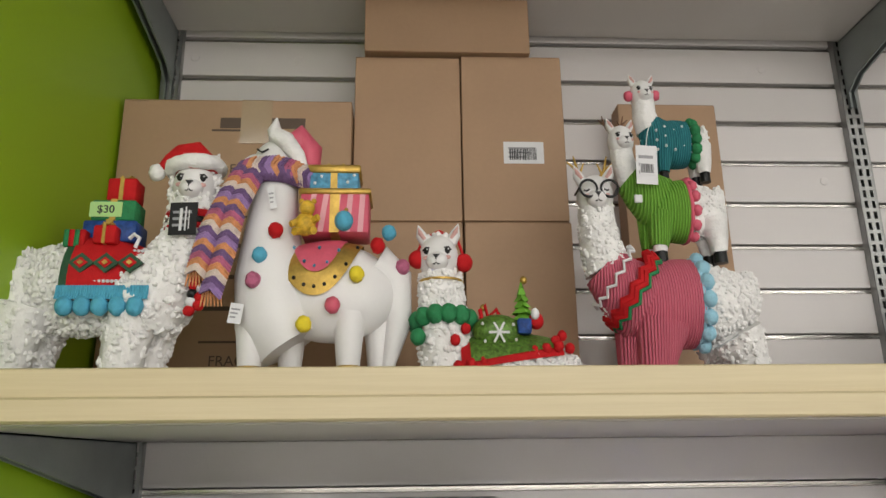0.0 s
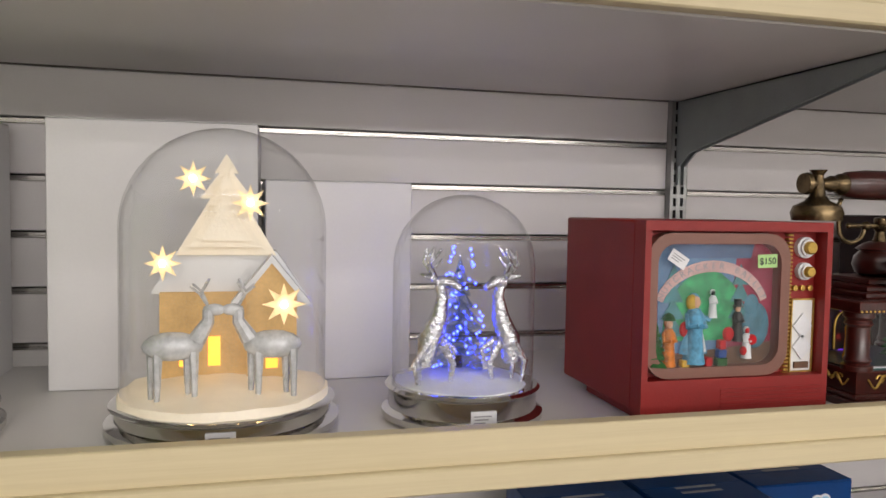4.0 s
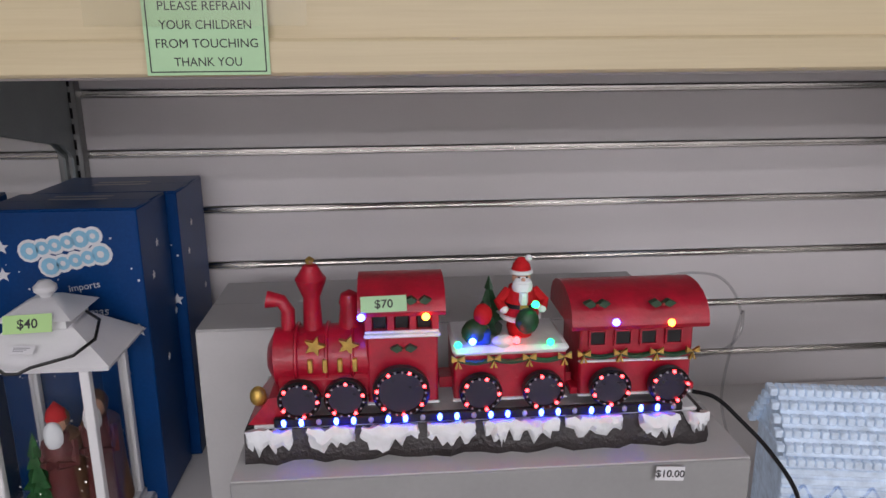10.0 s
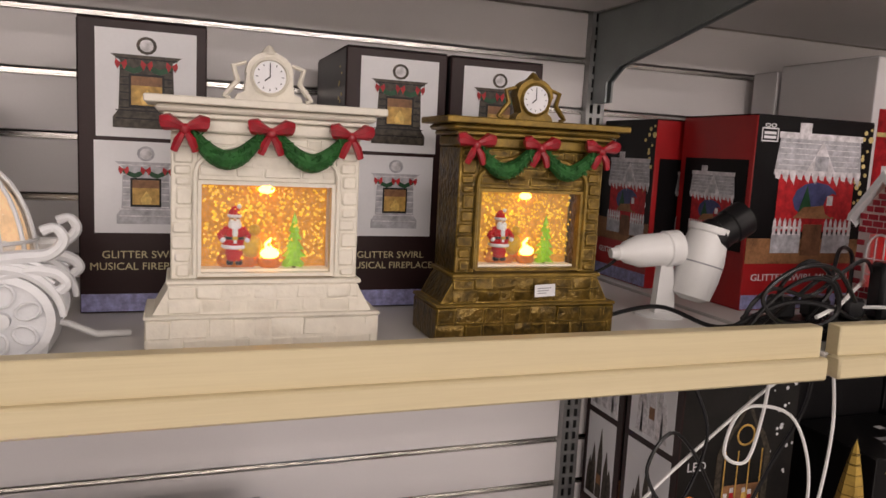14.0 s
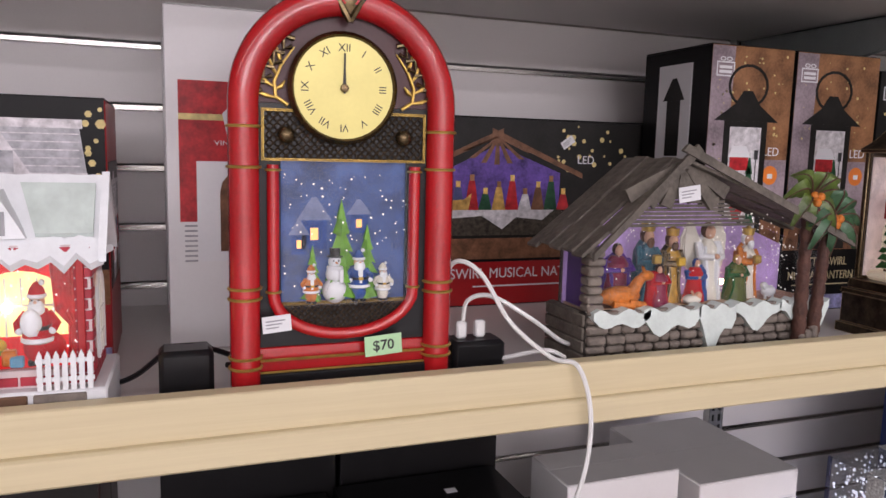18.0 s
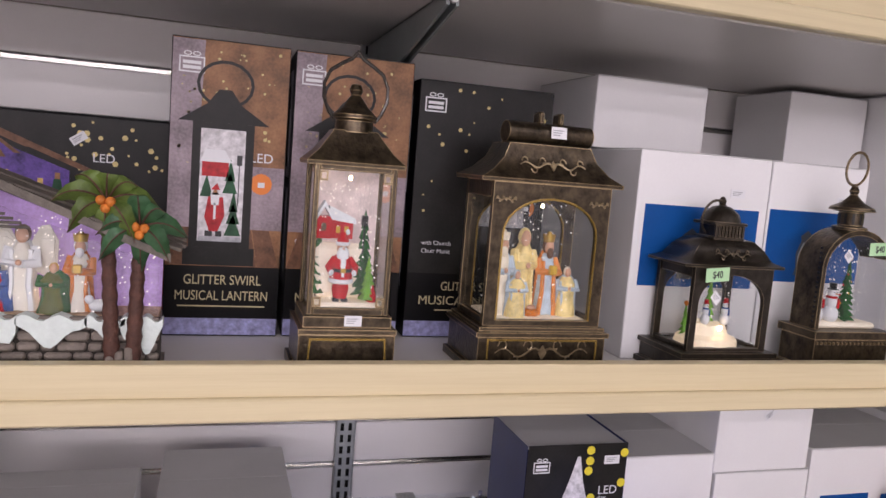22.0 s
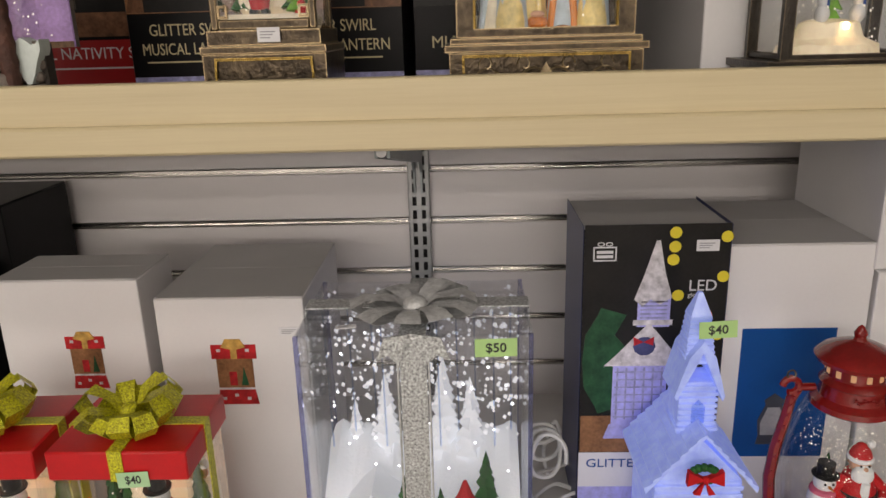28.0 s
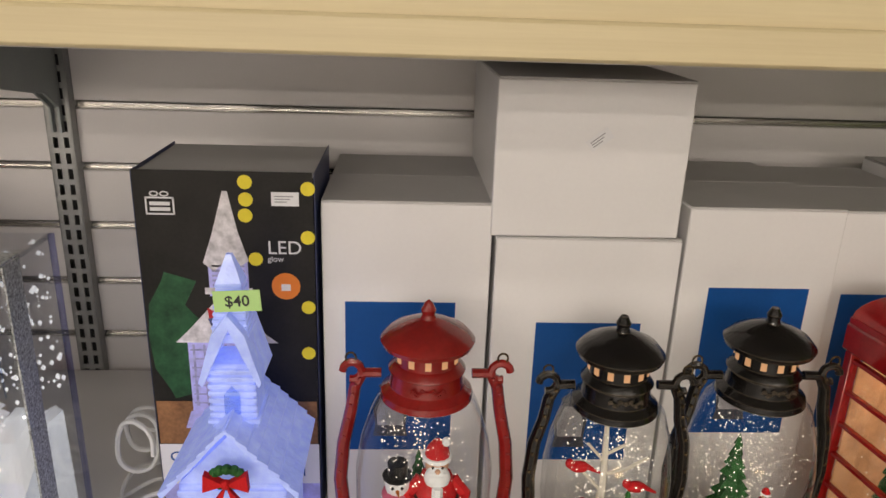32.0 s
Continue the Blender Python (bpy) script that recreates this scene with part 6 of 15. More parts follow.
g.use(WHITERES).prism([(-0.075, 0.128), (0.08, 0.128), (0.05, 0.172), (-0.05, 0.172)], 0.03, 0.066)
g.prism([(0.045, 0.170), (0.085, 0.120), (0.080, 0.118), (0.045, 0.162), (0.010, 0.118), (0.005, 0.122)], -0.004, 0.03)
part("house", g, d, "pale wooden house with a snowy roof")
for x in (-0.04, -0.012, 0.045):
    part("window", G(glow("lamp_window", (1.0, 0.45, 0.05), 1.6)).box(x - 0.006, x + 0.006, -0.0012, 0.0002, 0.055, 0.085), d, "lit amber window").location.y = 0.0195 if x < 0.02 else -0.0005
STARM = paint("lit_star", (0.72, 0.60, 0.38), 0.5, var=0.3, scale=90, bump=0, emit=(1.0, 0.70, 0.30), power=0.45)


def star(d, x, y, z, r, n=8):
    o = [(x + (r if k % 2 == 0 else r * 0.45) * cos(pi * k / n), z + (r if k % 2 == 0 else r * 0.45) * sin(pi * k / n)) for k in range(2 * n)]
    s = part("star", G(STARM).prism(o, y, y + 0.004), d, "glowing cream star")
    part("bulb", G(WARMW).ball((x, y - 0.002, z), 0.0032, 8, 6), s)


for x, y, z, r in ((-0.030, -0.01, 0.245, 0.017), (0.024, -0.02, 0.222, 0.018), (0.055, -0.065, 0.128, 0.020), (-0.057, -0.02, 0.163, 0.017)):
    star(d, x, y, z, r)
for k, (y, sc) in enumerate(((0.024, 1.0), (0.012, 0.72), (0.004, 0.5))):
    part("tree", G(SNOWLIT).prism([(x * sc, 0.200 + (z - 0.200) * sc) for x, z in ((0.0, 0.272), (0.012, 0.252), (0.007, 0.252), (0.026, 0.226), (0.016, 0.226), (0.050, 0.168), (-0.050, 0.168), (-0.016, 0.226), (-0.026, 0.226), (-0.007, 0.252), (-0.012, 0.252))], y, y + 0.006), d, "white layered tree")
SILV = paint("frosted_deer", (0.55, 0.56, 0.57), 0.25, metal=0.1, var=0.3, scale=90, bump=0.2)
for x, fc in ((-0.045, 1), (0.045, -1)):
    g = G()
    deer(g, x, -0.05, 0.036, 0.105, SILV, fc)
    part("reindeer", g, d, "silver grey reindeer figure")

d = dome(0.745, -0.345, 0.075, 0.197, "smaller glass dome with an icy blue lit tree and reindeer", 0.038)
part("snow", rough_up(G(SNOWM).lathe([(0.074, 0), (0.072, 0.008), (0.03, 0.016), (0, 0.018)], (0, 0, 0.03), 26), 0.003, 40), d)
ICEC = clear("ice_plastic", (0.74, 0.82, 1.0), 2.0, 0.10)
g = G()
pine(g, 0, 0.016, 0.045, 0.125, ICEC, 9, 4, 0.30)
part("ice_tree", g, d, "clear icy tree")
g = G(glow("lamp_blue", (0.035, 0.06, 1.0), 12.0))
random.seed(12)
for _ in range(100):
    a, z = random.uniform(0, 6.28), random.choice((random.uniform(0.050, 0.12), random.uniform(0.06, 0.19)))
    r = 0.034 * (1 - (z - 0.03) / 0.18) + 0.004
    g.ball((r * cos(a), 0.012 + r * sin(a), z), 0.0016 if z < 0.18 else 0.0028, 6, 4)
part("light_string", g, d)["kind"] = "stuff"
CHROME = paint("chrome_deer", (0.74, 0.75, 0.80), 0.2, metal=1.0, var=0.25, scale=120, bump=0.9, fine=330)
for x, fc in ((-0.036, 1), (0.038, -1)):
    g = G(CHROME).tube([(x - 0.010 * fc, -0.020, 0.060), (x - 0.006 * fc, -0.020, 0.085), (x + 0.004 * fc, -0.022, 0.108), (x + 0.007 * fc, -0.022, 0.130), (x + 0.004 * fc, -0.022, 0.142)], [0.009, 0.0125, 0.0095, 0.006, 0.006], 12)
    g.tube([(x + 0.002 * fc, -0.022, 0.144), (x + 0.012 * fc, -0.026, 0.146), (x + 0.024 * fc, -0.032, 0.139)], [0.007, 0.0062, 0.0034], 10)
    for dx, dz, yy in ((0.016, 0.0, -0.030), (-0.014, 0.0, -0.012), (-0.020, 0.0, -0.028), (0.020, 0.012, -0.016)):
        g.tube([(x + dx * 0.4 * fc, yy, 0.082), (x + dx * 1.1 * fc, yy, 0.062 + dz), (x + dx * 0.9 * fc, yy, 0.040 + dz)], [0.0058, 0.0036, 0.0026], 8)
    for e in (-1, 1):
        g.tube([(x - 0.001 * fc, -0.022 + e * 0.004, 0.150), (x - 0.010 * fc, -0.022 + e * 0.012, 0.164), (x - 0.006 * fc, -0.022 + e * 0.016, 0.178)], [0.0024, 0.0022, 0.0012], 6)
        for q in (0.160, 0.170):
            g.tube([(x - 0.005 * fc, -0.022 + e * 0.013, q), (x + 0.002 * fc, -0.024 + e * 0.016, q + 0.010)], [0.0020, 0.0010], 6)
        g.tube([(x - 0.004 * fc, -0.022 + e * 0.004, 0.150), (x - 0.014 * fc, -0.022 + e * 0.010, 0.152)], [0.004, 0.001], 6)
    part("reindeer", g, d, "shiny silver reindeer")

# --- television ornament
tv = thing("television_ornament", 1.0235, -0.425, MB, 0, "red retro television ornament with a lit stage scene", "ornament")
W, D, H0, H1 = 0.112, 0.195, 0.012, 0.2115
g = G(TVRED)
g.ring([(-W, H0), (W, H0), (W, H1), (-W, H1)], [(-W + 0.007, H0 + 0.035), (W - 0.007, H0 + 0.035), (W - 0.007, H1 - 0.010), (-W + 0.007, H1 - 0.010)], 0.0, 0.022)
g.box(-W, W, 0.022, D, H0, H1, 0.002)
part("case", g, tv)
for x in (-0.09, 0.09):
    part("foot", G(TVRED).box(x - 0.012, x + 0.012, 0.015, 0.15, 0, H0, 0.002), tv)
SX0, SX1, SZ0, SZ1 = -0.102, 0.058, 0.052, 0.196
BEZ = paint("bezel_brown", (0.20, 0.085, 0.06), 0.3, var=0.1, bump=0.05, coat=0.3)
part("panel", G(TVRED).box(-W + 0.006, W - 0.006, 0.018, 0.0222, H0 + 0.03, H1 - 0.008), tv)
part("bezel", G(BEZ).ring(rounded(SX0 - 0.004, SX1 + 0.004, SZ0 - 0.004, SZ1 + 0.003, 0.026), rounded(SX0 + 0.007, SX1 - 0.007, SZ0 + 0.007, SZ1 - 0.008, 0.020), 0.003, 0.019), tv, "rounded brown screen surround")
# Backdrop colours carry faint emission in place of stage lighting.
STAGE = paint("stage_lit_red", (0.20, 0.008, 0.04), 0.5, var=0.4, scale=20, bump=0, emit=(0.6, 0.03, 0.08), power=0.10)
TREEB = paint("stage_lit_green", (0.02, 0.20, 0.08), 0.5, var=0.9, scale=70, bump=0, emit=(0.05, 0.6, 0.2), power=0.14)
STBLUE = paint("stage_lit_blue", (0.09, 0.18, 0.30), 0.5, var=0.4, scale=25, bump=0, emit=(0.15, 0.3, 0.6), power=0.10)
STPINK = paint("stage_lit_pink", (0.55, 0.35, 0.33), 0.5, var=0.3, scale=25, bump=0, emit=(0.8, 0.5, 0.5), power=0.06)
g = G(STAGE).box(SX0 + 0.004, SX1 - 0.004, 0.0165, 0.0178, SZ0 + 0.004, SZ1 - 0.006)
g.use(STBLUE).prism([(-0.086, SZ0 + 0.02), (-0.004, SZ0 + 0.02), (0.006, SZ1 - 0.012), (-0.088, SZ1 - 0.012)], 0.0158, 0.0166)
g.use(TREEB).prism([(-0.085, 0.085)] + arc(-0.03, 0.085, 0.052, 180, 0, 10, 0.075) + [(0.022, 0.085)], 0.0150, 0.0158)
g.use(paint("stage_dusk", (0.07, 0.13, 0.26), 0.5, var=0.4, scale=25, bump=0)).prism([(-0.070, 0.172), (0.022, 0.172), (0.026, SZ1 - 0.009), (-0.080, SZ1 - 0.009)], 0.0152, 0.0157)
for s in (-1, 1):
    for k in range(4):
        g.use(paint("stage_pine", (0.05, 0.20, 0.22), 0.5, var=0.5, scale=60, bump=0)).prism([(-0.030 + s * 0.040 - 0.016 + 0.002 * k, 0.090 + 0.018 * k), (-0.030 + s * 0.040 + 0.016 - 0.002 * k, 0.090 + 0.018 * k), (-0.030 + s * 0.040, 0.112 + 0.018 * k)], 0.0144 - 0.0001 * k, 0.0150)
ban = [(-0.024 + 0.070 * cos(a), 0.112 + 0.058 * sin(a)) for a in [pi * (0.90 - 0.80 * k / 14) for k in range(15)]]
bin_ = [(-0.024 + 0.062 * cos(a), 0.112 + 0.046 * sin(a)) for a in [pi * (0.90 - 0.80 * k / 14) for k in range(15)]]
g.use(STPINK).prism(ban + bin_[::-1], 0.0136, 0.0143)
g.use(paint("stage_teal", (0.05, 0.17, 0.24), 0.5, var=0.5, scale=60, bump=0)).ball((0.030, 0.0146, 0.100), (0.017, 0.0018, 0.025), 14, 8).ball((0.024, 0.0142, 0.122), (0.009, 0.0016, 0.012), 12, 8)
g.use(BROWNP).prism([(SX0 + 0.01, SZ0 + 0.006), (SX1 - 0.01, SZ0 + 0.006), (SX1 - 0.008, SZ0 + 0.03), (SX0 + 0.008, SZ0 + 0.016)], 0.0145, 0.0156)
part("backdrop", g, tv, "painted stage backdrop with a green tree")
g = G()
robed(g, -0.046, 0.012, 0.062, 0.074, SKYP, SKIN)
g.use(SKYP).lathe([(0.017, 0.006), (0.014, 0.018), (0.006, 0.036)], (-0.046, 0.012, 0.066), 12, 1, 0.35).use(WHITERES).lathe([(0.010, 0.008), (0.008, 0.018), (0.004, 0.034)], (-0.042, 0.0095, 0.066), 10, 1, 0.35)
g.use(YELP).ball((-0.049, 0.012, 0.126), (0.0070, 0.005, 0.0085)).use(REDFELT).ball((-0.058, 0.012, 0.098), (0.005, 0.003, 0.008), 8, 6)
g.use(SKYP).tube([(-0.040, 0.011, 0.112), (-0.030, 0.010, 0.108), (-0.026, 0.010, 0.114)], 0.003, 6)
part("figurine", g, tv, "painted girl in a blue dress")
g = G()
robed(g, -0.076, 0.011, 0.060, 0.050, ORAP, SKIN)
g.use(LEAF).lathe([(0.007, 0), (0.004, 0.006), (0, 0.008)], (-0.076, 0.011, 0.108), 10)
part("figurine", g, tv, "painted boy in orange with a green cap")
g = G()
robed(g, 0.006, 0.012, 0.084, 0.040, BLACKPLAS, SKIN)
g.use(BLACKPLAS).lathe([(0.006, 0), (0.006, 0.001), (0.004, 0.001), (0.004, 0.008), (0, 0.008)], (0.006, 0.012, 0.121), 10)
g.use(REDFELT).ball((-0.006, 0.010, 0.092), (0.007, 0.004, 0.008), 8, 6)
part("figurine", g, tv, "painted figure in a black hat and red sleeves")
g = G()
robed(g, 0.016, 0.009, 0.066, 0.034, WHITERES, REDFELT)
g.use(REDFELT).ball((0.020, 0.007, 0.086), (0.007, 0.004, 0.006), 8, 6).ball((0.011, 0.007, 0.074), (0.004, 0.003, 0.005), 8, 6)
part("figurine", g, tv, "small red and white figure")
g = G()
robed(g, -0.026, 0.010, 0.110, 0.030, WHITERES, BLACKPLAS)
part("figurine", g, tv, "small nutcracker doll held aloft")
for k, ch in enumerate("NUTCRACKER BALLET"):
    if ch != " ":
        a = pi * (0.875 - 0.75 * k / 16)
        lettering("writing", ch, 0.0068, pose(-0.024 + 0.066 * cos(a), 0.0132, 0.112 + 0.052 * sin(a), 0, 90 - math.degrees(a), 0), GREYP, tv, 0.0001)
g = G()
pine(g, -0.091, 0.011, 0.058, 0.050, LEAF, 6, 3)
part("tree", g, tv)
for mt, x0, x1, z0, z1 in ((YELP, -0.062, -0.053, 0.058, 0.066), (REDFELT, -0.034, -0.026, 0.058, 0.068), (LEAF, -0.020, -0.008, 0.058, 0.067), (BLUEP, -0.019, -0.009, 0.0672, 0.076), (REDFELT, -0.018, -0.010, 0.0762, 0.086)):
    part("present", G(mt).box(x0, x1, 0.006, 0.014, z0, z1, 0.001), tv)
part("screen", G(GLASS).prism(rounded(SX0 + 0.005, SX1 - 0.005, SZ0 + 0.005, SZ1 - 0.006, 0.02), 0.0045, 0.0052), tv, "clear screen")
price("$150", LIME, 0.0235, 0.014, pose(0.034, 0.0040, 0.170, 0, -2, 0), tv)
price("", WHITEP, 0.022, 0.013, pose(-0.072, 0.0040, 0.172, 0, 32, 0), tv, *STICKER)
g = G(GOLD)
z = 0.045
while z < H1 - 0.015:
    g.box(0.066, 0.0725, 0.012, 0.019, z, z + 0.0025, 0.0006)
    z += 0.0042
part("trim", g, tv, "gold ribbed strip")["kind"] = "stuff"
for z, r, m in ((0.184, 0.0115, GOLD), (0.158, 0.0095, WHITERES)):
    k = part("knob", G(WHITERES).lathe([(r, 0), (r, 0.006), (r * 0.8, 0.007), (r * 0.8, 0.010), (0, 0.010)], n=20), tv)
    k.matrix_local = pose(0.089, 0.018, z, 90, 0, 0)
    part("cap", G(GOLD).lathe([(r * 0.62, 0.009), (r * 0.62, 0.014), (r * 0.5, 0.0155), (0, 0.0155)], n=18), k, "gold cap")
for k in range(3):
    part("button", G(GOLD).lathe([(0.0032, 0), (0.0032, 0.004), (0, 0.0048)], n=12), tv).matrix_local = pose(0.079 + 0.0095 * k, 0.018, 0.1395, 90, 0, 0)
g = G(WHITEPLAS).box(0.0755, 0.1025, 0.0145, 0.0185, 0.048, 0.127, 0.001)
sp = part("speaker", g, tv, "white speaker grille with diamonds")
for z in (0.098, 0.075):
    part("diamond", G(WHITERES).prism([(0.089, z - 0.014), (0.101, z), (0.089, z + 0.014), (0.077, z)], 0.0125, 0.015), sp)
g = G(GOLD).ring([(0.0745, 0.047), (0.1035, 0.047), (0.1035, 0.128), (0.0745, 0.128)], [(0.076, 0.0485), (0.102, 0.0485), (0.102, 0.1265), (0.076, 0.1265)], 0.0135, 0.0175)
part("speaker_frame", g, tv)
g = G(BROWNP).box(0.080, 0.098, 0.0125, 0.0148, 0.0515, 0.0585)
part("badge", g, tv, "small brown badge")
g = G(TVRED)
for k in range(5):
    g.box(-0.02, 0.105, -0.0012, 0.0006, 0.017 + 0.0042 * k, 0.0190 + 0.0042 * k)
part("louvre", g, tv)["kind"] = "stuff"

# --- telephone ornament
ph = thing("telephone_ornament", 1.2835, -0.413, MB, 0, "dark wooden antique telephone ornament with a lit room inside", "ornament")
def slabs(g, rows):
    mat = g.mats[0]
    p = []
    for w, d0, d1, z0, z1, b in rows:
        for e, z in ((b * 0.5, z0), (0, z0 + b * 0.4), (0, z1 - b * 0.6), (b * 0.6, z1)):
            p += [(-w + e, d0 + e, z), (w - e, d0 + e, z), (w - e, d1 - e, z), (-w + e, d1 - e, z)]
    n = len(p)
    f = [(i + k, i + (k + 1) % 4, i + 4 + (k + 1) % 4, i + 4 + k) for i in range(0, n - 4, 4) for k in range(4)]
    return g.use(mat).add(p, f + [(3, 2, 1, 0), (n - 4, n - 3, n - 2, n - 1)])


part("base", slabs(G(WINE), ((0.099, -0.001, 0.153, 0, 0.010, 0.003), (0.094, 0.004, 0.148, 0.010, 0.016, 0.003), (0.090, 0.008, 0.144, 0.016, 0.042, 0.002))), ph)
for x in (-0.079, 0.079):
    for y in (0.020, 0.132):
        part("column", G(WINE).lathe([(0.0125, 0), (0.0125, 0.006), (0.0095, 0.008), (0.0115, 0.012), (0.0095, 0.016), (0.0090, 0.050), (0.0115, 0.054), (0.0095, 0.058), (0.0125, 0.062), (0.0125, 0.068)], (x, y, 0.042), 16, 1.35, 1.35), ph)
part("roof", slabs(G(WINE), ((0.099, -0.002, 0.154, 0.110, 0.124, 0.003), (0.070, 0.020, 0.132, 0.124, 0.131, 0.003), (0.062, 0.028, 0.124, 0.131, 0.138, 0.003), (0.050, 0.038, 0.114, 0.138, 0.145, 0.003))), ph)
g = G(GOLD)
for k in range(34):
    g.ball((-0.097 + 0.0059 * k, -0.0026, 0.1125), 0.0015, 5, 4)
part("bead_trim", g, ph)["kind"] = "stuff"
part("floor", G(paint("teal_floor", (0.05, 0.10, 0.10), 0.3, var=0.3, scale=60)).box(-0.085, 0.085, 0.012, 0.140, 0.0422, 0.044), ph, "dark teal floor")
part("floor_edge", G(WHITERES).box(-0.066, 0.066, 0.0142, 0.019, 0.0442, 0.0455), ph)
# Coloured lamplight on the room walls, put in as emission.
VIOL = paint("lit_violet", (0.12, 0.05, 0.4), 0.5, var=0.9, scale=45, bump=0, emit=(0.22, 0.03, 0.95), power=0.5)
YWALL = paint("lit_yellow", (0.45, 0.28, 0.03), 0.5, var=0.4, scale=30, bump=0, emit=(0.9, 0.5, 0.05), power=0.30)
part("back_wall", G(YWALL).box(-0.070, -0.034, 0.118, 0.122, 0.044, 0.109).use(paint("room_dark", (0.03, 0.018, 0.05), 0.4, var=0.5, scale=40)).box(-0.034, -0.016, 0.118, 0.122, 0.044, 0.109).use(VIOL).box(-0.016, 0.034, 0.118, 0.122, 0.044, 0.109), ph, "painted back wall lit yellow and violet")
g = G()
pine(g, 0.022, 0.070, 0.044, 0.064, LEAF, 7, 7, 0.26)
part("tree", g, ph)
part("star", G(REDFELT).ball((0.022, 0.070, 0.108), 0.003, 8, 6), ph, "red tree top")
random.seed(12)
for k in range(14):
    a, u = k * 2.4, k / 14
    part("bauble", G((GOLD, REDFELT, GOLD, WHITERES)[k % 4]).ball((0.022 + 0.014 * (1 - u) * cos(a), 0.070 - abs(0.015 * (1 - u) * sin(a)), 0.052 + 0.048 * u), 0.0019, 6, 4), ph)
hearth = [(-0.024, 0.046)] + arc(-0.008, 0.076, 0.016, 180, 0, 8, 0.02) + [(0.008, 0.046)]
part("arch_mirror", G(BLACKPLAS).prism(hearth, 0.1165, 0.1182).use(GOLD).tube([(px, 0.1168, pz) for px, pz in hearth], 0.0016, 5), ph, "dark arch with a gold rim")
for x, y, h, m in ((-0.032, 0.080, 0.055, YELP), (-0.046, 0.050, 0.028, WHITERES), (0.046, 0.062, 0.058, BROWNP), (0.004, 0.036, 0.034, ORAP)):
    g = G()
    robed(g, x, y, 0.044, h, m, SKIN)
    part("figurine", g, ph)
part("present", G(PURP).box(0.014, 0.028, 0.028, 0.040, 0.044, 0.057, 0.001), ph)
for x, y, z, m in ((-0.010, 0.108, 0.060, glow("lamp_red", (1.0, 0.05, 0.03), 9.0)), (0.022, 0.066, 0.066, glow("lamp_green", (0.03, 1.0, 0.25), 14.0)), (0.012, 0.050, 0.088, WARMW)):
    part("small_lamp", G(m).ball((x, y, z), 0.0028, 8, 6), ph)
part("glass", G(GLASS).box(-0.070, 0.070, 0.0135, 0.0142, 0.044, 0.109), ph)
part("glass", G(GLASS).box(-0.0862, -0.0855, 0.030, 0.122, 0.044, 0.109), ph)


def scroll(parent, x, y, z, s, mat=GOLD, turn=0):
    g = G(mat)
    for sg in (-1, 1):
        pts = [(sg * s * (0.10 + 0.9 * t) , 0, s * 0.26 * sin(t * 7.0) * (1 - 0.3 * t)) for t in [k / 12 for k in range(13)]]
        g.tube(pts, [0.0016 * (1.2 - 0.5 * k / 12) for k in range(13)], 5)
        g.tube([(sg * s * (0.5 + 0.16 * cos(a)), 0, s * (0.12 + 0.14 * sin(a))) for a in [k * 0.8 for k in range(7)]], 0.0012, 5)
    g.ball((0, 0, 0), (0.003, 0.0016, 0.003), 8, 6)
    o = part("scroll_ornament", g, parent, "raised gold scroll")
    o.matrix_local = pose(x, y, z, 0, 0, turn)
    return o


for x in (-0.042, 0.042):
    scroll(ph, x, 0.0075, 0.029, 0.032)
for y in (0.045, 0.110):
    scroll(ph, -0.0905, y, 0.029, 0.026, turn=90)
part("bulb_body", G(WINE).lathe([(0.018, 0), (0.026, 0.004), (0.030, 0.014), (0.028, 0.024), (0.022, 0.031), (0.027, 0.034), (0.019, 0.040), (0.012, 0.043)], (0, 0.076, 0.145), 24), ph)
part("stem", G(BRASS).lathe([(0.010, 0), (0.007, 0.006), (0.0055, 0.014), (0.009, 0.018), (0.006, 0.022), (0.0085, 0.027), (0.0075, 0.031), (0, 0.033)], (0, 0.076, 0.186), 16), ph)
g = G(BRASS)
for s in (-1, 1):
    g.tube([(0, 0.076, 0.207), (s * 0.022, 0.076, 0.207), (s * 0.045, 0.076, 0.207)], 0.003, 8).ball((s * 0.022, 0.076, 0.207), 0.0062).ball((s * 0.047, 0.076, 0.207), 0.004)
    g.tube([(s * 0.024, 0.076, 0.206)] + [(s * (0.043 - 0.019 * cos(a)), 0.076, 0.205 - 0.019 * sin(a)) for a in [k * 0.393 for k in range(9)]] + [(s * 0.063, 0.076, 0.232), (s * 0.060, 0.076, 0.240)], 0.0028, 8)
part("cradle", g, ph, "brass cradle")
g = G(BRASS).lathe([(0.012, -0.115), (0.013, -0.110), (0.0065, -0.104), (0.0055, -0.088), (0.010, -0.078), (0.0085, -0.072), (0.0125, -0.066), (0.0125, -0.060)], n=18)
g.lathe([(0.0125, 0.060), (0.0125, 0.066), (0.0085, 0.072), (0.010, 0.078), (0.0055, 0.088), (0.0065, 0.104), (0.013, 0.110), (0.010, 0.118)], n=18)
hs = part("handset", g, ph, "brass handset")
hs["kind"] = ""
hs.matrix_local = pose(-0.022, 0.050, 0.256, 0, 90, 0)
part("grip", G(WINE).lathe([(0.011, -0.062), (0.015, -0.056), (0.0175, -0.03), (0.0178, 0.03), (0.015, 0.056), (0.011, 0.062)], n=22), hs, "dark red grip")
part("earpiece", G(BRASS).lathe([(0.006, 0.014), (0.010, 0.016), (0.006, 0.010), (0.009, -0.014), (0.014, -0.020), (0.026, -0.026), (0.029, -0.034), (0.027, -0.043), (0, -0.043)], (-0.117, 0.050, 0.256), 24), ph, "brass earpiece")
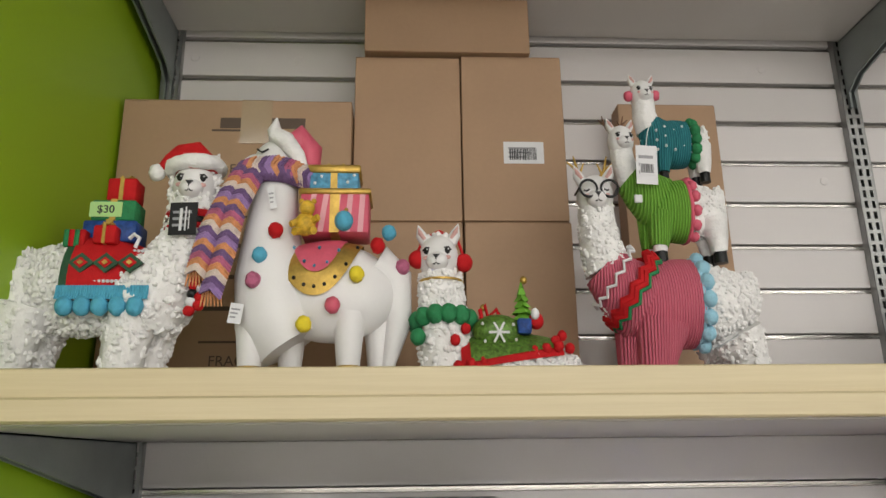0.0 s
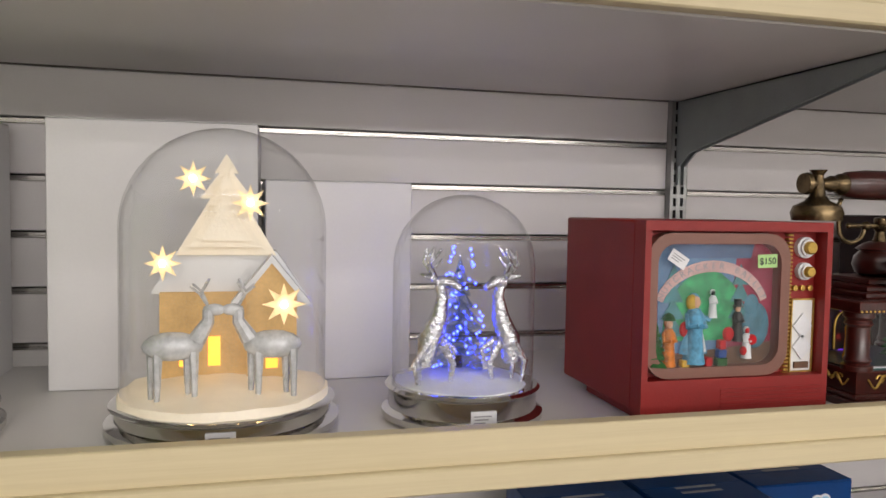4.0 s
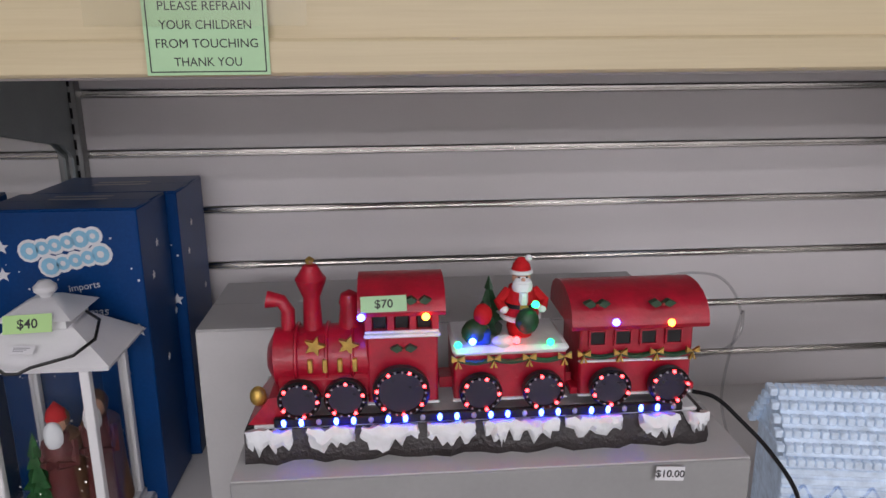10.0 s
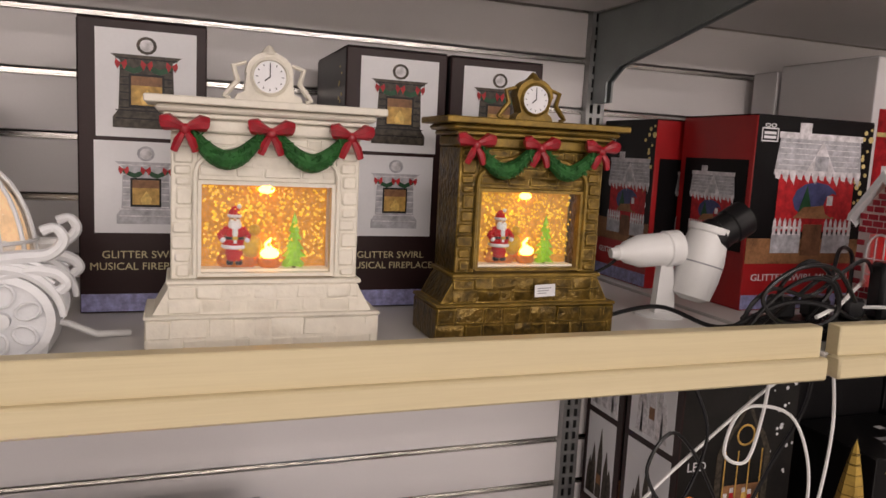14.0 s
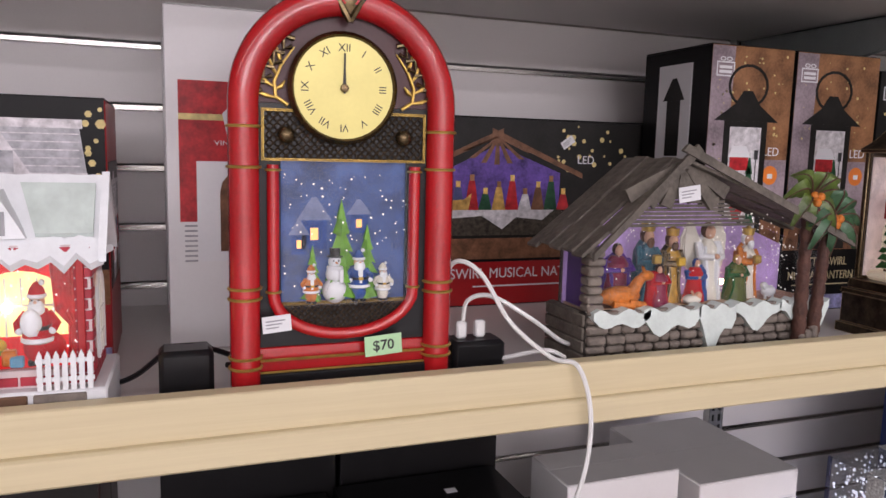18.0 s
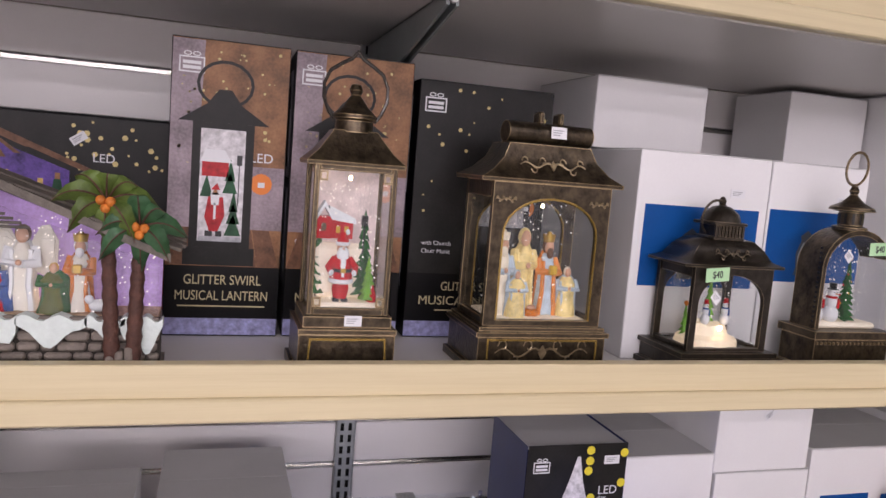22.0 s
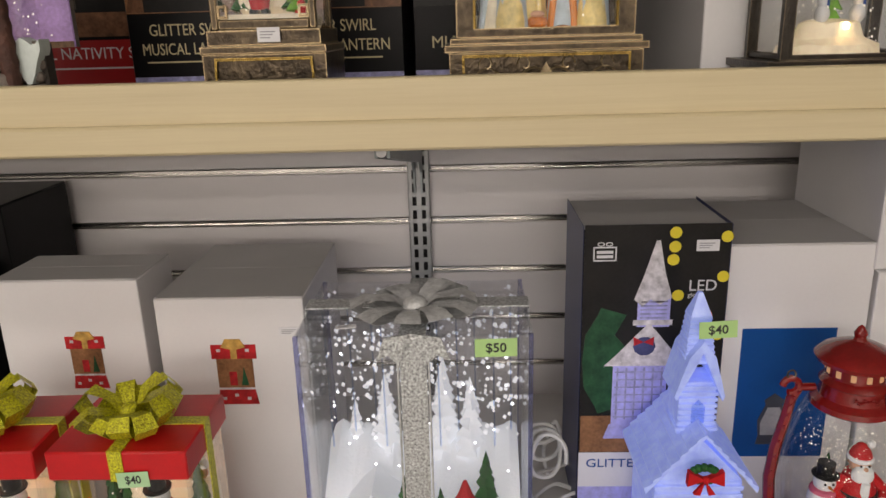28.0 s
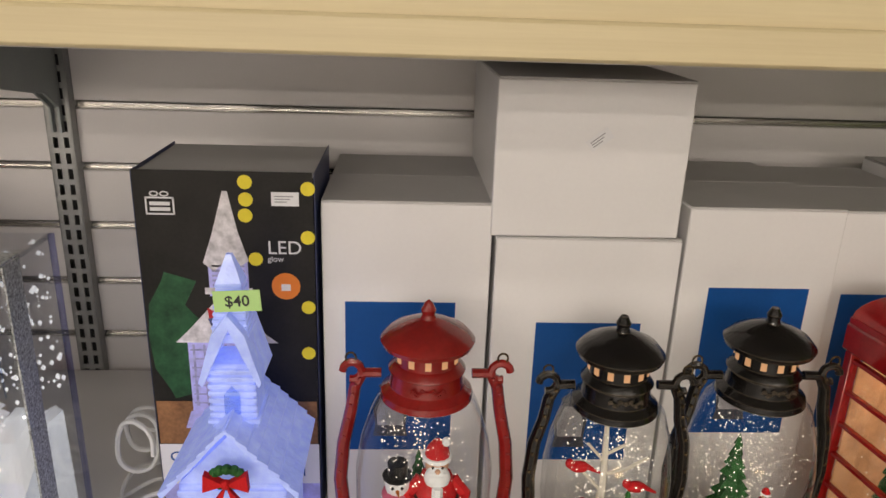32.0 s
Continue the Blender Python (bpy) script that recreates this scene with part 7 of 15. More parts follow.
g = G(BRASS).lathe([(0.005, 0.018), (0.009, 0.014), (0.006, 0.010), (0.007, -0.010), (0.018, -0.016), (0.024, -0.021), (0.022, -0.028), (0.011, -0.033)], (0.084, 0.050, 0.256), 22)
g.tube([(0.084, 0.050, 0.225), (0.084, 0.048, 0.205), (0.074, 0.040, 0.190), (0.060, 0.030, 0.184)], [0.0095, 0.011, 0.013, 0.016], 16)
g.tube([(0.062, 0.031, 0.184), (0.050, 0.022, 0.181), (0.046, 0.019, 0.180)], [0.018, 0.024, 0.024], 20)
part("mouthpiece", g, ph, "brass mouthpiece horn")
dial = part("dial", G(BRASS).lathe([(0.030, -0.005), (0.034, -0.002), (0.034, 0.003), (0.031, 0.005), (0, 0.005)], n=32), ph, "round dial with a brass rim")
dial.matrix_local = pose(-0.006, 0.008, 0.154, 38, -8, 0) @ Matrix.Scale(1.1, 4)
part("dial_centre", G(RED).lathe([(0.017, 0.005), (0.017, 0.0062), (0, 0.0066)], n=24), dial, "red centre")
part("dial_face", G(paint("dial_brown", (0.05, 0.02, 0.015), 0.4)).lathe([(0.0305, 0.0048), (0.0305, 0.0056), (0.017, 0.0056)], n=28), dial)
for k in range(11):
    a = radians(-60 + 30 * k)
    part("number_disc", G(paint("disc_cream", (0.72, 0.62, 0.40), 0.4)).lathe([(0.0048, 0.0054), (0.0048, 0.0064), (0, 0.0066)], (0.0238 * cos(a), 0.0238 * sin(a), 0), 12), dial)
price("$35", MINT, 0.028, 0.0165, pose(-0.022, 0.0310, 0.258, 0, 2, 0), ph)
way = [Vector(q) for q in ((0.106, 0.052, 0.250), (0.119, 0.075, 0.205), (0.122, 0.092, 0.145), (0.121, 0.108, 0.088), (0.108, 0.130, 0.048), (0.078, 0.146, 0.030), (0.030, 0.150, 0.024))]
pts = []
for k in range(560):
    t = k / 560 * (len(way) - 1)
    i = int(t)
    d = (way[i + 1] - way[i]).normalized()
    e = d.cross(Vector((0.3, 1, 0))).normalized()
    pts.append(tuple(way[i].lerp(way[i + 1], t - i) + (e * cos(k * 0.52) + d.cross(e) * sin(k * 0.52)) * 0.0062))
part("coiled_cord", G(BLACKPLAS).tube(pts, 0.0020, 5), ph, "black coiled cord")

# --- white coach
co = thing("coach_ornament", 1.614, -0.405, MB, 0, "white fairytale coach ornament with a lit snowman scene", "ornament")
co.scale = (0.88, 0.95, 0.98)
g = rough_up(G(WHITERES).prism([(-0.088, 0.006), (0.096, 0.006), (0.100, 0.030), (0.094, 0.072), (0.070, 0.090), (-0.062, 0.090), (-0.088, 0.074), (-0.093, 0.030)], 0.008, 0.092), 0.002, 40)
g.box(-0.045, 0.05, 0.004, 0.096, 0.02, 0.088, 0.006)
part("body", g, co)
for x in (-0.052, 0.062):
    for y in (0.0, 0.088):
        wh = part("wheel", G(WHITERES).lathe([(0.043, 0), (0.043, 0.010), (0.036, 0.012), (0.036, 0.006), (0.008, 0.006), (0.008, 0.013), (0, 0.014)], n=30), co)
        wh.matrix_local = pose(x, y + 0.012, 0.043, 90, 0, 0) if y < 0.05 else pose(x, y, 0.043, -90, 0, 0)
        for k in range(6):
            a = k * pi / 3 + 0.4
            o = [(0.023 * cos(a) + 0.0105 * cos(b) * cos(a) - 0.008 * sin(b) * sin(a), 0.023 * sin(a) + 0.0105 * cos(b) * sin(a) + 0.008 * sin(b) * cos(a)) for b in [q * 0.628 for q in range(10)]]
            part("spoke", G(WHITERES).tube([(p, q, 0.009) for p, q in o], 0.0016, 5, closed=True), wh)


def plume(pts, r, name="scrollwork"):
    P, out, rad = [Vector(p) for p in pts], [], []
    for i in range(len(P) - 1):
        p0, p1, p2, p3 = P[max(i - 1, 0)], P[i], P[i + 1], P[min(i + 2, len(P) - 1)]
        for k in range(5):
            t = k / 5
            out.append(0.5 * ((2 * p1) + (-p0 + p2) * t + (2 * p0 - 5 * p1 + 4 * p2 - p3) * t * t + (-p0 + 3 * p1 - 3 * p2 + p3) * t ** 3))
            rad.append(r[i] + (r[i + 1] - r[i]) * t)
    pts, r = out + [P[-1]], rad + [r[-1]]
    part(name, G(WHITERES).tube(pts, r, 8), co)


for y in (0.004, 0.086):
    for s, xc in ((-1, -0.052), (1, 0.062)):
        o = [(xc + 0.049 * cos(a), y, 0.043 + 0.049 * sin(a)) for a in [pi * (0.02 + 0.96 * k / 14) for k in range(15)]]
        plume(o, [0.003 + 0.003 * sin(pi * k / 14) for k in range(15)], "wheel_arch")
    plume([(0.030, y, 0.075), (0.045, y, 0.095), (0.075, y, 0.102), (0.100, y, 0.105), (0.112, y, 0.118), (0.106, y, 0.130), (0.095, y, 0.127)], [0.003, 0.006, 0.007, 0.006, 0.005, 0.0045, 0.005])
    plume([(0.055, y, 0.082), (0.085, y, 0.090), (0.105, y, 0.088), (0.114, y, 0.078), (0.108, y, 0.070)], [0.003, 0.006, 0.006, 0.005, 0.005])
    plume([(-0.010, y, 0.078), (-0.040, y, 0.094), (-0.070, y, 0.094), (-0.090, y, 0.098), (-0.097, y, 0.110), (-0.088, y, 0.117)], [0.003, 0.006, 0.006, 0.005, 0.005, 0.006])
    plume([(-0.02, y, 0.085), (-0.030, y, 0.105), (-0.050, y, 0.112), (-0.060, y, 0.105)], [0.003, 0.005, 0.005, 0.004])
for k in range(16):
    a = radians(22.5 * k)
    o = [(0.004 + 0.067 * max(0.0, cos(t)) ** 0.65 * cos(a), 0.049 + 0.050 * max(0.0, cos(t)) ** 0.65 * sin(a), 0.086 + 0.086 * sin(t)) for t in [1.5 * q / 10 for q in range(11)]]
    part("rib", G(WHITERES).tube(o, 0.0036 if k % 4 == 2 else 0.0017, 6), co)
part("rim", G(WHITERES).tube([(0.004 + 0.068 * cos(a), 0.049 + 0.051 * sin(a), 0.086) for a in [k * 0.2618 for k in range(24)]], 0.0055, 6, closed=True), co)
part("rail", G(WHITERES).tube([(0.004 + 0.0665 * cos(a), 0.049 + 0.0495 * sin(a), 0.112) for a in [k * 0.2618 for k in range(24)]], 0.0016, 6, closed=True), co)
g = G(GLASS).lathe([(cos(t) ** 0.65, sin(t)) for t in [1.5 * q / 8 for q in range(9)]] + [(0, 1.0)], n=28)
g.f, g.m = g.f[:-1], g.m[:-1]
o = part("canopy", g, co, "clear domed canopy")
o.matrix_local = Matrix.Translation((0.004, 0.049, 0.086)) @ Matrix.Diagonal((0.065, 0.048, 0.084, 1))
# Inner wall emits to imitate the coach lamp falling on it.
LITCREAM = paint("lit_cream", (0.62, 0.50, 0.38), 0.5, var=0.4, scale=60, bump=0, emit=(1.0, 0.68, 0.38), power=0.34)
p = [(0.004 + 0.062 * cos(t) ** 0.65 * cos(a), 0.049 + 0.045 * cos(t) ** 0.65 * sin(a), 0.088 + 0.080 * sin(t)) for t in [1.35 * q / 7 for q in range(8)] for a in [radians(12 + 13 * w) for w in range(13)]]
p += [(x, y + 0.001, z) for x, y, z in p]
g = G(LITCREAM).add(p, [(i * 13 + w, i * 13 + w + 1, (i + 1) * 13 + w + 1, (i + 1) * 13 + w) for i in range(7) for w in range(12)] + [(104 + i * 13 + w, 104 + (i + 1) * 13 + w, 104 + (i + 1) * 13 + w + 1, 104 + i * 13 + w + 1) for i in range(7) for w in range(12)])
part("inner_wall", g, co, "glowing cream inner wall")
part("roof_cap", G(WHITERES).lathe([(0.034, 0.0), (0.026, 0.007), (0.012, 0.011), (0, 0.012)], (0.004, 0.049, 0.164), 24, 1.1, 0.8), co)
for y in (0.002, 0.088):
    for xc in (-0.052, 0.062):
        for rr in (0.055, 0.061):
            part("wheel_arch", G(WHITERES).tube([(xc + rr * cos(a), y, 0.043 + rr * sin(a)) for a in [pi * (0.22 + 0.62 * k / 10) for k in range(11)]], [0.0015 + 0.002 * sin(pi * k / 10) for k in range(11)], 7), co)
part("crown", G(WHITERES).lathe([(0.012, 0), (0.014, 0.006), (0.006, 0.010), (0.009, 0.016), (0.012, 0.022), (0.006, 0.024), (0.003, 0.028), (0, 0.031)], (0.004, 0.049, 0.172), 12), co)
part("glow_floor", G(SNOWLIT).lathe([(0.056, 0), (0.05, 0.005), (0, 0.008)], (0.004, 0.049, 0.089), 20, 1, 0.72), co, "softly lit snow")
g = G()
snowman(g, -0.014, 0.030, 0.090, 0.042, BLUEP, REDFELT)
snowman(g, 0.014, 0.026, 0.090, 0.036, REDFELT, WHITERES)
part("figurine", g, co, "two painted snowmen")
part("small_lamp", G(WARMW).ball((0.004, 0.055, 0.100), 0.004, 8, 6), co)
flecks("glitter", 3, 120, (-0.045, 0.05, 0.02, 0.075, 0.10, 0.155), 0.0009, GLITTER, co)
raise_ = Matrix.Translation((-0.0008, -0.004, -0.0286)) @ Matrix.Diagonal((1.2, 1.08, 1.1, 1))
for ch in co.children:
    if ch.name.split(".")[0] in ("rib", "rim", "rail", "canopy", "inner_wall", "roof_cap", "crown", "glow_floor", "figurine", "small_lamp", "glitter"):
        ch.matrix_basis = raise_ @ ch.matrix_basis
    else:
        ch.matrix_basis = Matrix.Diagonal((1, 1, 0.84, 1)) @ ch.matrix_basis
part("plug_lead", G(WHITEPLAS).tube([(0.085, 0.075, 0.02), (0.105, 0.07, 0.018), (0.13, 0.075, 0.006), (0.16, 0.09, 0.003)], 0.003, 7), co, "white charging lead")


# --- fireplaces
# Tree green with emission in place of firelight.
LITLIME = paint("lit_lime", (0.16, 0.36, 0.02), 0.5, var=0.5, scale=160, bump=0.2, emit=(0.35, 0.8, 0.03), power=0.28)


def fireplace(x, y, stone, trim, label, dark):
    f = thing("fireplace_ornament", x, y, MB, 0, label, "ornament", "fireplace ornaments")
    D = 0.062
    part("plinth", G(stone).box(-0.096, 0.096, -0.006, D + 0.004, 0, 0.034, 0.002), f)
    part("plinth_rim", G(trim).box(-0.097, 0.097, -0.007, D + 0.005, 0.034, 0.0375, 0.0012), f)
    g = G(stone)
    g.prism([(-0.090, 0.0375), (0.090, 0.0375), (0.082, 0.052), (0.0765, 0.062), (-0.0765, 0.062), (-0.082, 0.052)], 0.0, D)
    part("hearth", g, f)
    part("hearth_rim", G(trim).box(-0.080, 0.080, -0.002, D + 0.001, 0.062, 0.066, 0.001), f)
    # jambs and head round the opening
    OX, OZ0, OZ1 = 0.056, 0.070, 0.147
    part("jamb", G(stone).box(-0.0765, -OX, 0.004, D, 0.066, 0.185, 0.001), f)
    part("jamb", G(stone).box(OX, 0.0765, 0.004, D, 0.066, 0.185, 0.001), f)
    part("head", G(stone).box(-OX, OX, 0.004, D, OZ1, 0.185, 0.001), f)
    part("core", G(stone).box(-OX, OX, 0.03, D, 0.066, OZ1), f)
    # loose-laid stones on the jambs
    random.seed(17)
    for s in (-1, 1):
        z = 0.068
        while z < 0.18:
            hh = random.uniform(0.008, 0.016)
            a, b = OX + 0.003 + random.uniform(0, 0.003), 0.0765 - random.uniform(0, 0.004)
            x0, x1 = (a, b) if s > 0 else (-b, -a)
            part("stone", G(stone).box(x0, x1, 0.0024, 0.006, z, min(z + hh - 0.0015, 0.184), 0.0016), f)
            z += hh
    for z0, z1, x1, nr, yy in ((0.002, 0.034, 0.0955, 2, -0.0059), (0.038, 0.061, 0.079, 2, 0.0002), (0.150, 0.184, 0.055, 4, 0.0040)):
        hh = (z1 - z0) / nr
        for r_ in range(nr):
            xa, half = -x1, x1 + (0.006 * (1 - r_) if z0 == 0.039 else 0)
            xa = -half
            while xa < half - 0.006:
                w = min(random.uniform(0.012, 0.030), half - xa)
                k = random.uniform(0.0002, 0.0013)
                part("stone", rough_up(G(stone).box(xa, xa + w, yy - k, yy + 0.004, z0 + r_ * hh, z0 + (r_ + 1) * hh, 0.0014), 0.0012, 210), f)
                xa += w
    part("arch_trim", G(trim).tube([(-OX - 0.002, 0.002, OZ0)] + [(-OX - 0.002, 0.002, OZ1 + 0.006)] + [(px, 0.002, pz) for px, pz in arc(0, OZ1 + 0.006, OX + 0.002, 165, 15, 8, 0.026)] + [(OX + 0.002, 0.002, OZ1 + 0.006), (OX + 0.002, 0.002, OZ0)], 0.0022, 6), f)
    part("frame", G(trim).ring([(-OX, OZ0 - 0.002), (OX, OZ0 - 0.002), (OX, OZ1), (-OX, OZ1)], [(-OX + 0.003, OZ0 + 0.001), (OX - 0.003, OZ0 + 0.001), (OX - 0.003, OZ1 - 0.003), (-OX + 0.003, OZ1 - 0.003)], 0.0025, 0.010), f)
    # mantel
    part("frieze", G(trim if dark else stone).box(-0.078, 0.078, 0.0, D, 0.185, 0.196, 0.002), f)
    for x1, y0, z0, z1, bv in ((0.082, -0.003, 0.196, 0.200, 0.001), (0.088, -0.007, 0.2003, 0.206, 0.0025), (0.096, -0.012, 0.2063, 0.2125, 0.001)):
        part("mantel_ledge", G(trim if dark else stone).box(-x1, x1, y0, D - y0 * 0.4, z0, z1, bv), f)
    # glowing tank
    part("backdrop", G(AMBER if not dark else LITGOLD).box(-OX + 0.003, OX - 0.003, 0.0265, 0.029, OZ0, OZ1 - 0.002), f, "glowing amber backdrop")
    part("bed", G(SNOWLIT).box(-OX + 0.003, OX - 0.003, 0.010, 0.0262, OZ0, OZ0 + 0.003), f)
    g = G()
    father(g, -0.026, 0.017, OZ0 + 0.006, 0.050, REDFELT)
    g.use(YELP).ball((-0.012, 0.014, OZ0 + 0.022), (0.009, 0.006, 0.010), 10, 8).ball((-0.010, 0.013, OZ0 + 0.036), 0.005, 8, 6)
    g.use(ORAP).box(-0.040, -0.006, 0.016, 0.025, OZ0 + 0.003, OZ0 + 0.018, 0.004)
    part("figurine", g, f, "seated figure in red with a white beard")
    g = G()
    pine(g, 0.024, 0.017, OZ0 + 0.002, 0.050, LITLIME, 6, 5, 0.24)
    part("tree", g, f)
    g = G(ORAP).ball((0.004, 0.018, OZ0 + 0.009), (0.011, 0.006, 0.008))
    g.use(FIREW).tube([(0.003, 0.015, OZ0 + 0.018), (0.001, 0.015, OZ0 + 0.024), (0.004, 0.015, OZ0 + 0.029)], [0.004, 0.0024, 0.0006], 7)
    part("hearth_fire", g, f)
    part("small_lamp", G(FIREW).ball((0.003, 0.014, OZ0 + 0.016), (0.008, 0.003, 0.005)), f, "warm lamp")
    part("small_lamp", G(FIREW).ball((0, 0.018, OZ1 - 0.007), (0.007, 0.004, 0.0035), 10, 6), f, "warm lamp")
    flecks("glitter", 5, 520, (-OX + 0.005, OX - 0.005, 0.011, 0.025, OZ0 + 0.01, OZ1 - 0.005), 0.0013, GLITGOLD, f)
    part("glass", G(GLASS).box(-OX + 0.003, OX - 0.003, 0.0065, 0.0075, OZ0, OZ1 - 0.002), f)
    # garlands and bows
    for s in (-1, 1):
        g = G(LEAF)
        pts = [(s * (0.006 + 0.056 * t), -0.003, 0.186 - 0.022 * sin(pi * t)) for t in [k / 12 for k in range(13)]]
        g.tube(pts, [0.0035 + 0.0045 * sin(pi * k / 12) for k in range(13)], 8)
        random.seed(6)
        for px, py, pz in pts[1:-1]:
            for _ in range(5):
                a = random.uniform(0, 6.28)
                g.tube([(px, py - 0.004, pz), (px + 0.007 * cos(a), py - 0.008, pz + 0.007 * sin(a))], [0.0014, 0.0005], 4)
        part("garland", g, f, "green leafy garland")
    for x0 in (-0.066, 0.0, 0.066):
        g = G(paint("bow_red", (0.30, 0.006, 0.016), 0.3, var=0.35, scale=90, bump=0.3, coat=0.3))
        for s in (-1, 1):
            g.tube([(x0, -0.009, 0.188), (x0 + s * 0.006, -0.010, 0.190), (x0 + s * 0.012, -0.009, 0.192), (x0 + s * 0.0165, -0.008, 0.1915), (x0 + s * 0.0175, -0.007, 0.191)], [0.0022, 0.0042, 0.0068, 0.0060, 0.002], 8)
            g.tube([(x0, -0.008, 0.187), (x0 + s * 0.005, -0.010, 0.178), (x0 + s * 0.008, -0.008, 0.170)], [0.0022, 0.0036, 0.0030], 6)
        g.ball((x0, -0.009, 0.187), 0.0045)
        part("bow", g, f, "red bow")
    # mantel clock
    base_k = 0.6 if dark else 0.85
    ck = part("clock", G(trim if dark else stone).prism([(-0.040 * base_k, 0.2125), (0.040 * base_k, 0.2125), (0.036 * base_k, 0.219), (0.028 * base_k, 0.222), (0.022, 0.240)] + arc(0, 0.240, 0.023, 0, 180, 12, 0.021) + [(-0.022, 0.240), (-0.028 * base_k, 0.222), (-0.036 * base_k, 0.219)], 0.010, 0.026), f, "scrolled mantel clock")
    part("clock_rim", G(trim).lathe([(0.0165, 0), (0.019, 0.002), (0.0165, 0.004), (0.0155, 0.002)], n=24), ck).matrix_local = pose(0, 0.0105, 0.237, 90, 0, 0)
    cf = part("clock_face", G(WHITEP).lathe([(0.0155, 0), (0.0155, 0.0015), (0, 0.0016)], n=24), ck, "white clock face")
    cf.matrix_local = pose(0, 0.0100, 0.237, 90, 0, 0)
    g = G(BLACKP)
    for k in range(12):
        a = k * pi / 6
        g.tube([(0.0115 * cos(a), 0.0115 * sin(a), 0.0018), (0.0135 * cos(a), 0.0135 * sin(a), 0.0018)], 0.0004, 4)
    g.tube([(0, 0, 0.002), (0.0, 0.0115, 0.002)], 0.0005, 4).tube([(0, 0, 0.002), (-0.005, -0.004, 0.002)], 0.0006, 4)
    part("clock_pointers", g, cf)
    for s in (-1, 1):
        part("scroll", G(trim if dark else stone).tube([(s * 0.022, 0.016, 0.250), (s * 0.034, 0.016, 0.246), (s * 0.030, 0.016, 0.232), (s * 0.038, 0.016, 0.222), (s * 0.042, 0.016, 0.217), (s * 0.037, 0.016, 0.2145)], [0.002, 0.003, 0.003, 0.003, 0.003, 0.003], 7), ck)
    part("finial", G(trim if dark else stone).lathe([(0.010, 0), (0.006, 0.004), (0.003, 0.008), (0, 0.010)], (0, 0.018, 0.259), 10), ck)
    ck.matrix_local = Matrix.Translation((0, 0, 0.2125 * 0.16)) @ Matrix.Diagonal((0.84, 1, 0.84, 1))
    return f


fireplace(1.866, -0.404, IVORY, IVORY, "cream fireplace ornament with garlands and a glowing scene", False)
GILT = paint("dark_gilt", (0.20, 0.125, 0.022), 0.42, metal=0.5, var=0.6, scale=45, bump=0.3)
f2 = fireplace(2.118, -0.386, OLDGOLD, GILT, "antique gold fireplace ornament with garlands and a glowing scene", True)
price("", WHITEP, 0.022, 0.012, pose(0.015, -0.0075, 0.050, 0, -3, 0), f2, *STICKER)

# --- small white projector lamp
pj = thing("projector_lamp", 2.330, -0.315, MB, 0, "white plastic projector spotlight on a stand, unplugged", "lamp")
part("bracket_arm", G(WHITEPLAS).prism([(-0.016, 0.0), (0.018, 0.0), (0.006, 0.085), (0.010, 0.105), (-0.014, 0.105), (-0.010, 0.085)], -0.006, 0.006), pj, "flat white bracket")
part("foot", G(WHITEPLAS).lathe([(0.034, 0), (0.034, 0.003), (0.024, 0.007), (0, 0.007)], (0.004, 0.012, 0), 20), pj)
g = G(WHITEPLAS).lathe([(0, -0.096), (0.006, -0.094), (0.0075, -0.086), (0.0095, -0.084), (0.0095, -0.078), (0.014, -0.072), (0.021, -0.050), (0.0215, -0.012), (0.0235, -0.010), (0.0235, 0.010)], n=24)
part("joint_cone", g, pj, "ribbed white joint").matrix_local = pose(0.006, 0.0, 0.090, 0, 86, 0)
g = G(WHITEPLAS).lathe([(0.012, -0.050), (0.026, -0.044), (0.030, -0.020), (0.031, 0.006), (0.028, 0.030), (0.026, 0.040), (0.028, 0.042), (0.028, 0.050)], n=26)
head = part("head", g, pj, "rounded white lamp head")
head.matrix_local = pose(0.046, -0.012, 0.072, 0, 14, 0)
g = G(BLACKPLAS).lathe([(0.024, 0), (0.0245, 0.012), (0.022, 0.014), (0.0215, 0.034), (0.0235, 0.036), (0.0235, 0.062), (0.020, 0.062), (0.019, 0.052), (0, 0.050)], n=24)
part("lens_tube", g, pj, "black lens tube").matrix_local = pose(0.054, -0.016, 0.104, 0, 62, 0)
pj.scale = (0.86, 0.86, 0.9)
part("seam", G(GREYP).lathe([(0.0312, -0.001), (0.0314, 0.0), (0.0312, 0.001)], n=26), head)


def cable(name, pts, r, mat, label, n=40, group="cables on the shelf"):
    """A flexible lead through points, rounded off."""
    P = [Vector(p) for p in pts]
    out = []
    for i in range(len(P) - 1):
        p0, p1, p2, p3 = P[max(i - 1, 0)], P[i], P[i + 1], P[min(i + 2, len(P) - 1)]
        for k in range(8):
            t = k / 8
            out.append(0.5 * ((2 * p1) + (-p0 + p2) * t + (2 * p0 - 5 * p1 + 4 * p2 - p3) * t * t + (-p0 + 3 * p1 - 3 * p2 + p3) * t ** 3))
    out.append(P[-1])
    c = thing(name, P[0].x, P[0].y, P[0].z, 0, label, "cable", group)
    part("lead", G(mat).tube([tuple(q - P[0]) for q in out], r, 6), c)
    return c


z = MB + 0.003
cable("power_lead", [(2.23, -0.33, z), (2.29, -0.36, z + 0.02), (2.34, -0.40, z + 0.005), (2.38, -0.44, z + 0.03), (2.36, -0.46, z + 0.06), (2.40, -0.455, z + 0.085), (2.44, -0.45, z + 0.06), (2.42, -0.44, z + 0.02), (2.46, -0.43, z + 0.03), (2.50, -0.42, z + 0.01)], 0.0024, BLACKPLAS, "thin black power lead looped on the shelf")
